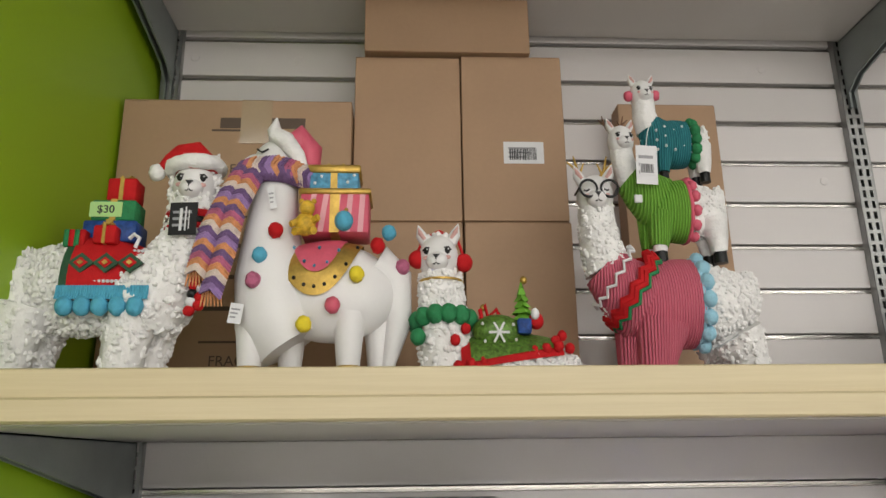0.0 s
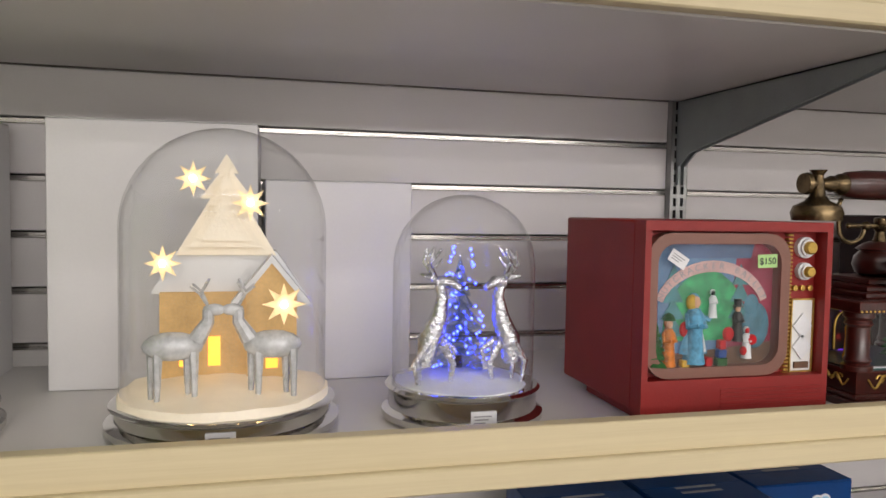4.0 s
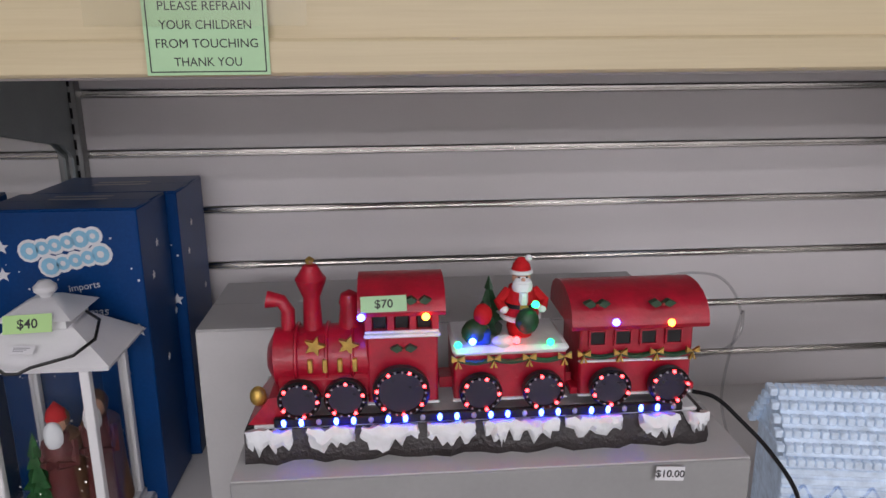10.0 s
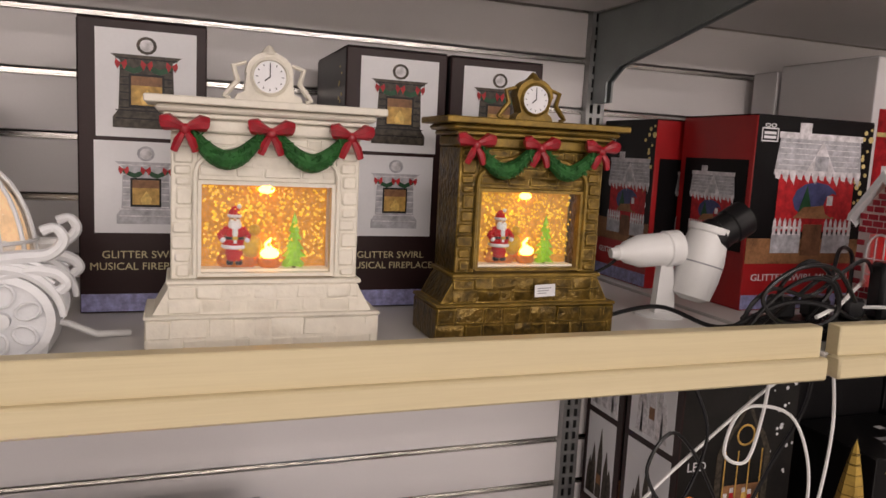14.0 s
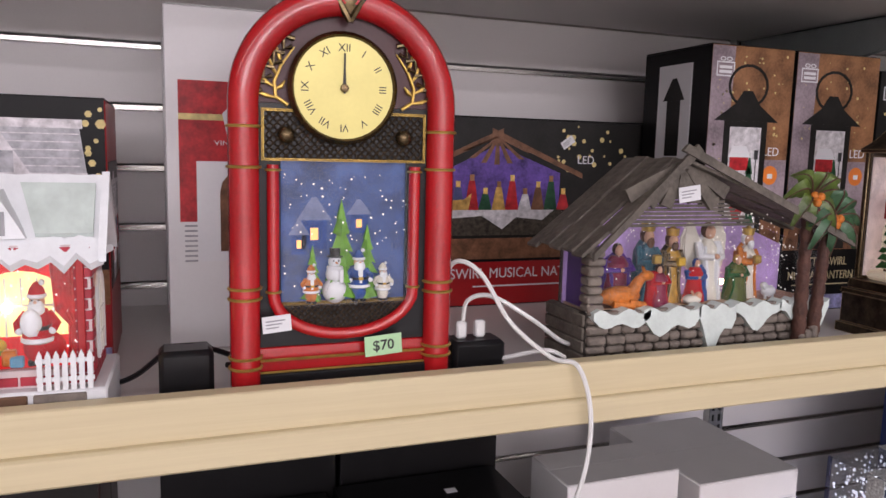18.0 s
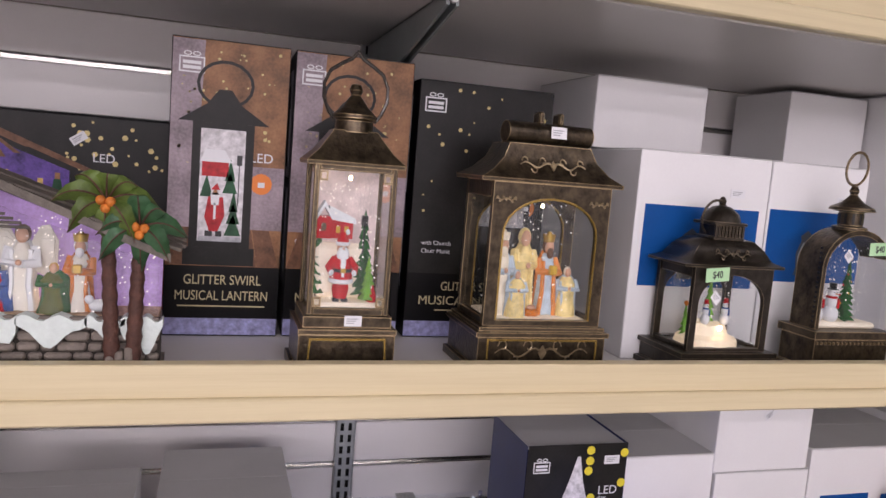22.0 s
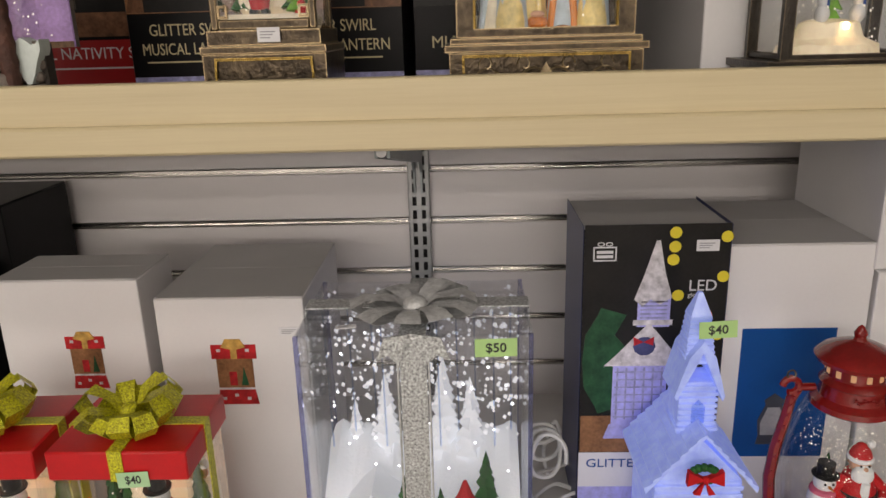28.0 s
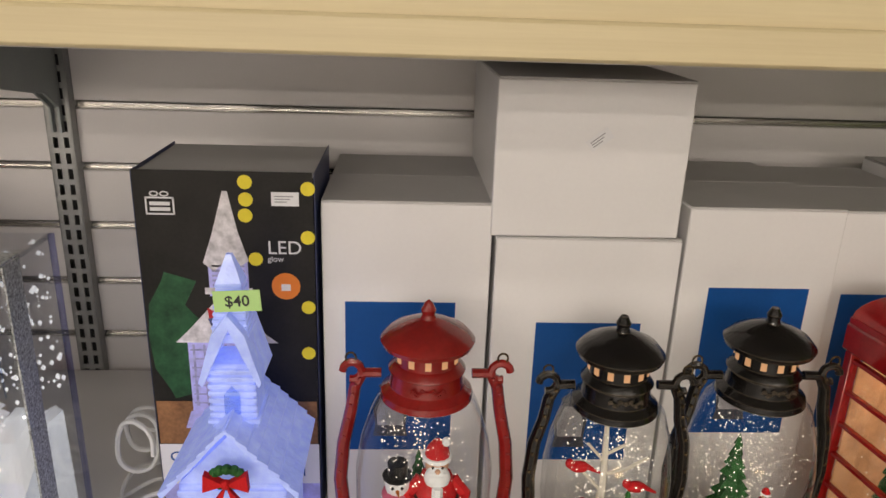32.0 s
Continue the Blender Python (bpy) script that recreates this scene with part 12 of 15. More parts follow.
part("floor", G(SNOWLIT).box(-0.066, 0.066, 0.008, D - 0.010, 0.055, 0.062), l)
# Robe colours with weak emission, imitating the lantern's warm light on them.
CREAMF = paint("lit_cream_figure", (0.68, 0.54, 0.22), 0.45, var=0.35, scale=110, bump=0.3, emit=(1.0, 0.74, 0.3), power=0.10)
ORANGEROBE = paint("lit_orange_robe", (0.60, 0.20, 0.04), 0.45, var=0.3, scale=90, bump=0.2, emit=(1.0, 0.4, 0.1), power=0.08)
PALEROBE = paint("lit_pale_blue_robe", (0.40, 0.50, 0.58), 0.45, var=0.3, scale=90, bump=0.2, emit=(0.8, 0.8, 0.8), power=0.08)
WHITEROBE = paint("lit_ivory_robe", (0.68, 0.62, 0.50), 0.45, var=0.25, scale=90, bump=0.2, emit=(1.0, 0.8, 0.5), power=0.12)
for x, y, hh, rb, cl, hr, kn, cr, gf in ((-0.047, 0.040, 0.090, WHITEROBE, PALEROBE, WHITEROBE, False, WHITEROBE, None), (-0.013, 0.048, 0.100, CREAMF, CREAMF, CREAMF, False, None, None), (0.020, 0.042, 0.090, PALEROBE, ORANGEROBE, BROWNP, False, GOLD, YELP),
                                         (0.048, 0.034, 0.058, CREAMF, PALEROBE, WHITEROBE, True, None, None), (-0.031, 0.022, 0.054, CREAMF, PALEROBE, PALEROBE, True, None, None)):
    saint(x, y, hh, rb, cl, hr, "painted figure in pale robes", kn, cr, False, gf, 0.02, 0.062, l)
g = G(ORAP).box(-0.014, 0.004, 0.020, 0.032, 0.062, 0.070, 0.002).use(SKIN).ball((-0.005, 0.026, 0.072), (0.007, 0.004, 0.003), 8, 6)
part("figurine", g, l, "infant in a straw crib")
part("small_lamp", G(WARMW).ball((-0.004, 0.05, 0.070), 0.004, 8, 6), l, "warm lamp")
part("small_lamp", G(WARMW).ball((0.0, 0.030, 0.188), 0.0024, 8, 6), l, "warm lamp")
flecks("glitter", 24, 190, (-0.064, 0.064, 0.010, 0.09, 0.07, 0.19), 0.0009, GLITTER, l)
for y in (0.003, D - 0.005):
    part("pane", G(GLASS).prism([(-0.066, 0.062), (0.066, 0.062), (0.066, 0.157)] + [(0.066 * cos(pi * k / 10), 0.157 + 0.040 * sin(pi * k / 10)) for k in range(1, 10)] + [(-0.066, 0.157)], y, y + 0.001), l)
price("", WHITEP, 0.022, 0.013, pose(0.008, 0.0185, 0.270, -8, 0, 0), l, *STICKER)

PEWTER = rubbed(paint("dark_pewter", (0.030, 0.024, 0.018), 0.3, metal=0.6, var=0.7, scale=60, bump=0.25), (0.26, 0.20, 0.13))
# Snow with emission, standing in for lamplight on the mound.
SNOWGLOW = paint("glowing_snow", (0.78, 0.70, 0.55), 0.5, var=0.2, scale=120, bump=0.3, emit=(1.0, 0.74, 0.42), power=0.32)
# small black lantern
l = thing("small_lantern", 3.966, -0.45, MB, 0, "small black lantern with a lit snowy scene inside", "lantern", "lanterns on the shelf")
l.scale = (0.76, 0.85, 0.98)
D = 0.09
plinth(l, PEWTER, ((0.092, 0.012, 0, 0.008), (0.084, 0.007, 0.008, 0.026), (0.088, 0.010, 0.026, 0.033)), D)
vine(l, 0, -0.008, 0.017, 0.05, PEWTER)
for y in (0.0, D - 0.007):
    part("arched_frame", arch_frame(G(), PEWTER, 0.072, 0.033, 0.135, 0.060, 0.037, 0.126, y, y + 0.007, 0.034), l, "black frame with an arched opening")
for x in (-0.066, 0.066):
    part("side_rail", G(PEWTER).box(x - 0.004, x + 0.004, 0.007, D - 0.007, 0.033, 0.038, 0.001), l)
    part("side_rail", G(PEWTER).box(x - 0.004, x + 0.004, 0.007, D - 0.007, 0.122, 0.135, 0.001), l)
    part("pane", G(GLASS).box(x - 0.0005, x + 0.0005, 0.007, D - 0.007, 0.038, 0.122), l)
part("roof", hip(G(), PEWTER, [(0.091, 0.135), (0.092, 0.138), (0.074, 0.143), (0.062, 0.156), (0.048, 0.166), (0.036, 0.168)], D), l, "curved black roof")
vine(l, 0, 0.0088, 0.150, 0.032, PEWTER, 0, -25)
tw = part("vent_tower", G(PEWTER).box(-0.028, 0.028, D / 2 - 0.024, D / 2 + 0.024, 0.166, 0.170, 0.001).box(-0.030, 0.030, D / 2 - 0.026, D / 2 + 0.026, 0.184, 0.188, 0.001).box(-0.022, 0.022, D / 2 - 0.018, D / 2 + 0.018, 0.170, 0.184), l)
for k in range(9):
    part("vent_bar", G(PEWTER).box(-0.027 + 0.0062 * k, -0.0235 + 0.0062 * k, D / 2 - 0.0245, D / 2 - 0.021, 0.170, 0.184), tw)
part("dome_cap", G(PEWTER).lathe([(0.030, 0.188), (0.026, 0.198), (0.014, 0.206), (0.004, 0.208), (0.006, 0.213), (0.003, 0.218), (0, 0.219)], (0, D / 2, 0), 20), l)
handle_loop(l, -0.012, D / 2, 0.192, 0.022, PEWTER, 0.0018, 10)
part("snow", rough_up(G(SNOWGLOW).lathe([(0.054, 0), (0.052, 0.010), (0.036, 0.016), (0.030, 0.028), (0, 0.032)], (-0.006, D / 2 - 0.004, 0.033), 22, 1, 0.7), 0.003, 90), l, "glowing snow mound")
g = G()
snowman(g, -0.020, 0.030, 0.060, 0.032, BLUEP, REDFELT)
snowman(g, 0.016, 0.030, 0.060, 0.034, BLUEP, REDFELT)
part("figurine", g, l, "two painted snowmen")
for x, hh in ((-0.002, 0.060), (-0.044, 0.044)):
    g = G()
    pine(g, x, 0.046, 0.058 if hh > 0.05 else 0.040, hh, LIMEG, 6, 4, 0.2)
    g.use(ORAP).ball((x, 0.046, (0.060 if hh > 0.05 else 0.040) + hh), 0.0035, 8, 6)
    part("tree", g, l)
part("small_lamp", G(WARMW).ball((0.0, 0.018, 0.058), 0.0030, 8, 6), l, "warm lamp")
flecks("glitter", 25, 150, (-0.056, 0.056, 0.008, 0.08, 0.04, 0.12), 0.0009, GLITTER, l)
for y in (0.003, D - 0.005):
    part("pane", G(GLASS).box(-0.060, 0.060, y, y + 0.001, 0.037, 0.126), l)
price("$40", MINT, 0.041, 0.0165, pose(-0.040, -0.0095, 0.1275, 0, -4, 0), l)
price("", WHITEP, 0.016, 0.012, pose(-0.028, 0.0025, 0.098, 0, 38, 0), l, *STICKER)

# arched lantern
l = thing("arched_lantern", 4.158, -0.44, MB, 0, "dark bronze arched lantern with two snowmen inside", "lantern", "lanterns on the shelf")
l.scale = (0.81, 0.9, 1)
D = 0.052
plinth(l, BRONZE, ((0.078, 0.010, 0, 0.010), (0.072, 0.006, 0.010, 0.047), (0.077, 0.010, 0.047, 0.058)), D)
for k in range(18):
    part("bead", G(BRONZE).ball((-0.068 + 0.008 * k, -0.0065, 0.042), 0.0024, 6, 4), l)
oa = lambda w, top, rise, n=18: [(w, 0.058), (w, top - rise)] + [(w * cos(pi * k / n), top - rise + rise * sin(pi * k / n)) for k in range(1, n)] + [(-w, top - rise), (-w, 0.058)]
full, hole = oa(0.067, 0.186, 0.050), oa(0.060, 0.179, 0.045)
part("band", G(BRONZE).prism(full[3:] + hole[:2:-1], 0.002, D - 0.002), l, "thick bronze band")
part("block_rim", G(ACRYL).prism(full[:4] + hole[3::-1], 0.002, D - 0.002), l, "clear rounded edge")
for y in (0.0035, D - 0.0055):
    part("pane", G(GLASS).prism(hole, y, y + 0.0012), l)
for k in range(16):
    part("rivet", G(BLACKPLAS).box(-0.0006, 0.0006, 0.006, 0.010, 0.066 + 0.0062 * k, 0.069 + 0.0062 * k), l).matrix_local = Matrix.Translation((-0.0673, 0, 0))
tw = part("neck", G(BRONZE).lathe([(0.024, 0.184), (0.024, 0.188), (0.017, 0.190), (0.017, 0.207), (0.032, 0.209), (0.030, 0.213), (0.016, 0.219), (0.009, 0.225), (0.005, 0.229), (0.007, 0.234), (0.004, 0.240), (0, 0.241)], (0, D / 2, 0), 22), l)
for k in range(10):
    a = k * 0.6283
    part("vent", G(BLACKPLAS).box(-0.0018, 0.0018, -0.0175, -0.0165, 0.192, 0.205), tw).matrix_local = Matrix.Translation((0, D / 2, 0)) @ pose(0, 0, 0, 0, 0, math.degrees(a))
handle_loop(l, 0, D / 2, 0.262, 0.021, BRONZE, 0.0018, 6)
part("snow", rough_up(G(SNOWLIT).box(-0.060, 0.060, 0.009, D - 0.009, 0.058, 0.066, 0.003), 0.0015, 100), l)
g = G()
snowman(g, -0.046, 0.024, 0.064, 0.050, REDFELT, BLACKPLAS)
snowman(g, -0.022, 0.020, 0.064, 0.052, REDFELT, BLACKPLAS)
part("figurine", g, l, "two snowmen in red scarves")
g = G()
pine(g, 0.012, 0.026, 0.063, 0.082, LEAF, 11, 9, 0.20)
g.use(YELP).ball((0.012, 0.026, 0.147), 0.003, 8, 6)
for k in range(14):
    a, v = k * 2.4, k / 14
    g.use((REDFELT, YELP, WHITERES)[k % 3]).ball((0.012 + 0.016 * (1 - v) * cos(a), 0.026 + 0.016 * (1 - v) * sin(a), 0.070 + 0.066 * v), 0.0016, 5, 4)
part("tree", g, l, "decorated dark green tree")
flecks("glitter", 26, 150, (-0.055, 0.055, 0.010, 0.043, 0.07, 0.165), 0.0009, GLITTER, l)
price("$40", MINT, 0.040, 0.0165, pose(0.037, 0.0008, 0.163, 0, -2, 0), l)
price("", WHITEP, 0.014, 0.012, pose(-0.020, 0.0025, 0.152, 0, 40, 0), l, *STICKER)


# pear-shaped lanterns
def vase_lantern(x, label, tag):
    l = thing("pear_lantern", x, -0.38, MB, 0, label, "lantern", "pear-shaped lanterns")
    part("base", G(BRONZE).lathe([(0.072, 0), (0.074, 0.004), (0.068, 0.010), (0.064, 0.052), (0.069, 0.058), (0.069, 0.064), (0.060, 0.068), (0, 0.068)], n=36, sy=0.8), l, "bronze oval base")
    vine(l, 0.012, -0.0555, 0.034, 0.046, WORN)
    prof = [(0.062, 0.066), (0.070, 0.088), (0.075, 0.112), (0.0755, 0.132), (0.071, 0.155), (0.061, 0.178), (0.050, 0.203), (0.040, 0.230), (0.034, 0.258)]
    g = G(clear("pear_glass", (0.90, 0.915, 0.92), 1.8)).lathe(prof, n=40, sy=0.8)
    g.f, g.m = g.f[:-2], g.m[:-2]
    part("glass_bulb", g, l, "clear pear-shaped glass")
    for sx in (-1, 1):
        part("side_strap", G(BLACKMET).tube([(sx * (r + 0.002), 0.012, z) for r, z in prof], 0.0032, 7), l, "dark side strap")
        for k in range(6):
            r, z = prof[k + 1]
            part("rivet", G(BRONZE).ball((sx * (r + 0.0045), 0.012, z), 0.0026, 6, 4), l)
    cp = part("cap", G(BRONZE).lathe([(0.036, 0.256), (0.054, 0.258), (0.052, 0.262), (0.034, 0.268), (0.030, 0.270), (0.030, 0.296), (0.036, 0.299), (0.033, 0.305), (0.022, 0.312), (0.018, 0.322), (0.012, 0.326), (0.006, 0.332), (0.009, 0.337), (0.005, 0.343), (0, 0.344)], n=30, sy=0.85), l, "bronze vented cap")
    for k in range(9):
        a = k * 40
        part("vent", G(BLACKPLAS).box(-0.0035, 0.0035, -0.0008, 0.0006, 0.276, 0.290, 0.0003), cp).matrix_local = pose(0.0300 * sin(radians(a)), -0.0256 * cos(radians(a)), 0, 0, 0, a * 0.9)
    handle_loop(l, 0, 0, 0.362, 0.020, BRONZE, 0.0018, 30)
    random.seed(7)
    part("hill", rough_up(G(SNOWM).lathe([(0.057, 0), (0.050, 0.022), (0.052, 0.026), (0.038, 0.052), (0.041, 0.056), (0.024, 0.084), (0.026, 0.088), (0.010, 0.112), (0, 0.116)], (0.004, 0.01, 0.068), 18, 1, 0.7), 0.005, 60), l, "snowy village hill")
    for k in range(13):
        a, z = -2.9 + 2.7 * ((k * 0.618) % 1.0), 0.080 + 0.0085 * k
        r = 0.054 - 0.0029 * k
        x0, y0 = 0.004 + r * cos(a), 0.01 + r * 0.7 * sin(a)
        g = G((BROWNP, GREYP, SKYP, IVORY, BROWNP, REDFELT)[k % 6]).box(x0 - 0.006, x0 + 0.006, y0 - 0.006, y0 + 0.006, z - 0.006, z + 0.007)
        g.use(SNOWM).prism([(x0 - 0.008, z + 0.006), (x0 + 0.008, z + 0.006), (x0, z + 0.012)], y0 - 0.007, y0 + 0.007).use(BLACKPLAS).box(x0 - 0.004, x0 - 0.001, y0 - 0.0066, y0 - 0.005, z - 0.001, z + 0.003).box(x0 + 0.001, x0 + 0.004, y0 - 0.0066, y0 - 0.005, z - 0.001, z + 0.003)
        part("cottage", g, l, "tiny painted cottage")
    for x0, y0, z, hh in ((0.004, -0.034, 0.072, 0.045), (-0.035, -0.022, 0.085, 0.04), (0.03, -0.022, 0.085, 0.03)):
        g = G()
        pine(g, x0, y0, z, hh, LEAF, 6, 3, 0.24)
        part("tree", g, l)
    flecks("glitter", 27, 120, (-0.045, 0.045, -0.035, 0.035, 0.09, 0.19), 0.0009, GLITTER, l)
    if tag:
        price("$70", MINT, 0.033, 0.0165, pose(-0.036, -0.047, 0.048, 0, 0, -34), l)
    else:
        price("", WHITEP, 0.016, 0.008, pose(0.035, -0.042, 0.262, -20, 0, 40), l, *STICKER)


vase_lantern(4.452, "bronze pear-shaped glass lantern with a snowy village inside", True)
vase_lantern(4.70, "second bronze pear-shaped glass lantern beside the green wall", False)

# --- things on the lower shelf
# white lantern
WHITEMET = paint("white_enamel", (0.72, 0.72, 0.73), 0.4, var=0.04, scale=30, bump=0.05)
l = thing("white_lantern", 1.278, -0.345, LB, 0, "white square lantern with two robed Santas and a tree", "lantern")
l.scale = (0.85, 0.85, 0.85)
D = 0.115
part("base", G(WHITEMET).box(-0.070, 0.070, -0.012, D + 0.012, 0, 0.016, 0.003).box(-0.060, 0.060, -0.003, D + 0.003, 0.016, 0.026, 0.002), l)
for x in (-0.0525, 0.0525):
    for y in (0.0, D - 0.010):
        part("corner_post", G(WHITEMET).box(x - 0.005, x + 0.005, y, y + 0.010, 0.026, 0.235, 0.001), l)
g = hip(G(), WHITEMET, [(0.078, 0.235), (0.080, 0.240), (0.036, 0.272), (0.032, 0.274)], D)
part("roof", g, l, "white pyramid roof")
part("roof_cap", tiers(G(), WHITEMET, [(0.030, D / 2 - 0.030, D / 2 + 0.030, 0.273), (0.030, D / 2 - 0.030, D / 2 + 0.030, 0.284), (0.040, D / 2 - 0.040, D / 2 + 0.040, 0.285), (0.012, D / 2 - 0.012, D / 2 + 0.012, 0.301)]), l)
part("ball_finial", G(WHITEMET).lathe([(0.006, 0.299), (0.006, 0.302), (0.012, 0.308), (0.012, 0.313), (0.006, 0.319), (0, 0.320)], (0, D / 2, 0), 16), l)
part("wire_handle", G(paint("dark_wire", (0.05, 0.05, 0.05), 0.3, metal=0.9)).tube([(-0.040, 0.058, 0.280), (-0.062, 0.030, 0.272), (-0.064, 0.0, 0.260), (-0.05, -0.018, 0.252), (-0.02, -0.022, 0.250), (-0.012, -0.026, 0.246), (0.0, -0.026, 0.246), (0.012, -0.022, 0.251), (0.05, -0.012, 0.258), (0.066, 0.008, 0.268), (0.060, 0.04, 0.278), (0.040, 0.058, 0.282)], 0.0018, 6), l, "dark wire handle")
for y in (0.004, D - 0.006):
    part("pane", G(GLASS).box(-0.0475, 0.0475, y, y + 0.0012, 0.026, 0.235), l)
for x in (-0.0525, 0.0525):
    part("pane", G(GLASS).box(x - 0.0006, x + 0.0006, 0.010, D - 0.010, 0.026, 0.235), l)
part("snow", rough_up(G(SNOWM).box(-0.047, 0.047, 0.008, D - 0.010, 0.026, 0.038, 0.004), 0.002, 90), l)
COATB = paint("maroon_coat", (0.11, 0.02, 0.02), 0.6, var=0.3, scale=90, bump=0.2)
g = G()
robed(g, -0.006, 0.05, 0.036, 0.135, COATB, SKIN, BROWNP)
g.use(SNOWM).ball((-0.006, 0.038, 0.142), (0.011, 0.008, 0.018), 10, 8)
g.use(REDFELT).lathe([(0.012, 0), (0.010, 0.010), (0, 0.022)], (-0.006, 0.05, 0.158), 12)
part("figurine", g, l, "robed Santa in a maroon coat")
g = G()
robed(g, 0.030, 0.07, 0.036, 0.145, COATB, SKIN, BROWNP)
g.use(SNOWM).ball((0.030, 0.058, 0.152), (0.011, 0.008, 0.018), 10, 8)
part("figurine", g, l, "second robed Santa")
g = G()
pine(g, -0.030, 0.04, 0.034, 0.115, LEAF, 8, 5, 0.22)
part("tree", g, l, "green pine tree")
flecks("glitter", 31, 60, (-0.045, 0.045, 0.010, 0.1, 0.04, 0.10), 0.0011, GLITTER, l)
price("$40", LIME, 0.050, 0.0195, pose(-0.004, 0.0165, 0.284, -20, -2, 0), l)
price("", WHITEP, 0.024, 0.010, pose(-0.008, 0.006, 0.259, -52, 3, 0), l, *STICKER)

# --- toy train
TRED = paint("train_red", (0.37, 0.005, 0.022), 0.38, var=0.3, scale=45, bump=0.2, fine=220, coat=0.15)
t_ = thing("toy_train", 1.667, -0.43, 0.8425, 0, "red resin Christmas train on a snowy track with lit LEDs", "ornament")
t_.scale = (0.975, 1, 0.915)
ROCK = paint("dark_rock", (0.020, 0.015, 0.015), 0.4, var=0.4, scale=60, bump=0.6)
rk = G(ROCK)
n = 30
p = []
for k in range(n + 1):
    x = -0.192 + 0.384 * k / n
    wob = 0.003 * sin(k * 2.3) + 0.002 * sin(k * 5.1)
    p += [(x, -0.014 + wob, 0.0), (x, -0.016 + wob, 0.012), (x, -0.008 + wob * 0.5, 0.030), (x, 0.070, 0.030), (x, 0.078, 0.0)]
rk.add(p, [(k * 5 + q, (k + 1) * 5 + q, (k + 1) * 5 + (q + 1) % 5, k * 5 + (q + 1) % 5) for k in range(n) for q in range(5)] + [(0, 1, 2, 3, 4), tuple(reversed(range(n * 5, n * 5 + 5)))])
part("rocky_base", rough_up(rk, 0.002, 60), t_, "dark rocky base")
random.seed(9)
x = -0.190
while x < 0.18:
    w = min(random.uniform(0.018, 0.060), 0.190 - x)
    p, low = [], [random.uniform(0.010, 0.025) for _ in range(11)]
    for q in range(11):
        u = q / 10
        lo = 0.030 - (0.030 - low[q]) * (0.45 + 0.55 * sin(pi * u) ** 0.5)
        for v in range(5):
            p.append((x + w * u, -0.0165 - 0.006 * sin(pi * (0.1 + v * 0.2)) * sin(pi * (0.08 + 0.84 * u)), 0.035 + (lo - 0.035) * v / 4))
        p.append((x + w * u, -0.004, 0.030))
    g = G(SNOWM).add(p, [(q * 6 + v, (q + 1) * 6 + v, (q + 1) * 6 + (v + 1) % 6, q * 6 + (v + 1) % 6) for q in range(10) for v in range(6)] + [tuple(range(6)), tuple(range(65, 59, -1))])
    part("snow_drift", rough_up(g, 0.0034, 190), t_, "white snow drift")
    x += w * random.uniform(1.0, 1.45)
part("snow_bed", G(SNOWM).box(-0.185, 0.185, -0.006, 0.072, 0.030, 0.034, 0.001), t_)
tr = part("track_strip", G(BLACKPLAS).box(-0.168, 0.170, -0.0115, -0.0065, 0.034, 0.0425, 0.001), t_, "black strip of blue LEDs")
BLED = glow("led_blue", (0.02, 0.035, 1.0), 90.0)
BEAD = paint("clear_bead", (0.30, 0.30, 0.36), 0.12, spec=0.8, bump=0)
RLED = glow("led_red", (1.0, 0.03, 0.03), 22.0)
OLED = glow("led_orange", (1.0, 0.25, 0.02), 22.0)
GLED = glow("led_green", (0.02, 1.0, 0.25), 9.0)
for k in range(24):
    x = -0.160 + 0.322 * k / 23
    if k % 3 != 2:
        part("led", G(BLED).ball((x, -0.0118, 0.0385), (0.0021, 0.0016, 0.0036), 8, 6), tr)
    else:
        part("bead", G(BEAD).ball((x, -0.0116, 0.0385), (0.0023, 0.0014, 0.0032), 8, 5), tr)


def wheel(x, z, r):
    w = part("wheel", G(BLACKPLAS).lathe([(r, 0), (r, 0.006), (r * 0.9, 0.008), (r * 0.84, 0.006), (r * 0.8, 0.004), (0, 0.004)], n=24), t_)
    w.matrix_local = pose(x, -0.004, z, 90, 0, 0)
    part("wheel_disc", G(paint("dark_glass", (0.01, 0.008, 0.03), 0.1, var=0.2)).lathe([(r * 0.8, 0.0045), (r * 0.78, 0.006), (0, 0.006)], n=20), w, "dark wheel disc")
    m = 15 if r < 0.02 else 21
    for k in range(m):
        a = 6.2832 * k / m + x * 9
        lit = k % 3 == 0
        part("led" if lit else "bead", G(RLED if lit else BEAD).ball((r * 0.84 * cos(a), r * 0.84 * sin(a), 0.0082), 0.0017 if lit else 0.0012, 6, 4), w)


for x, z, r in ((1.524, 0.058, 0.0175), (1.561, 0.058, 0.0175), (1.606, 0.062, 0.0235), (1.671, 0.058, 0.0175), (1.723, 0.058, 0.0175), (1.779, 0.058, 0.0175), (1.829, 0.058, 0.0175)):
    wheel(x - 1.671, z, r)
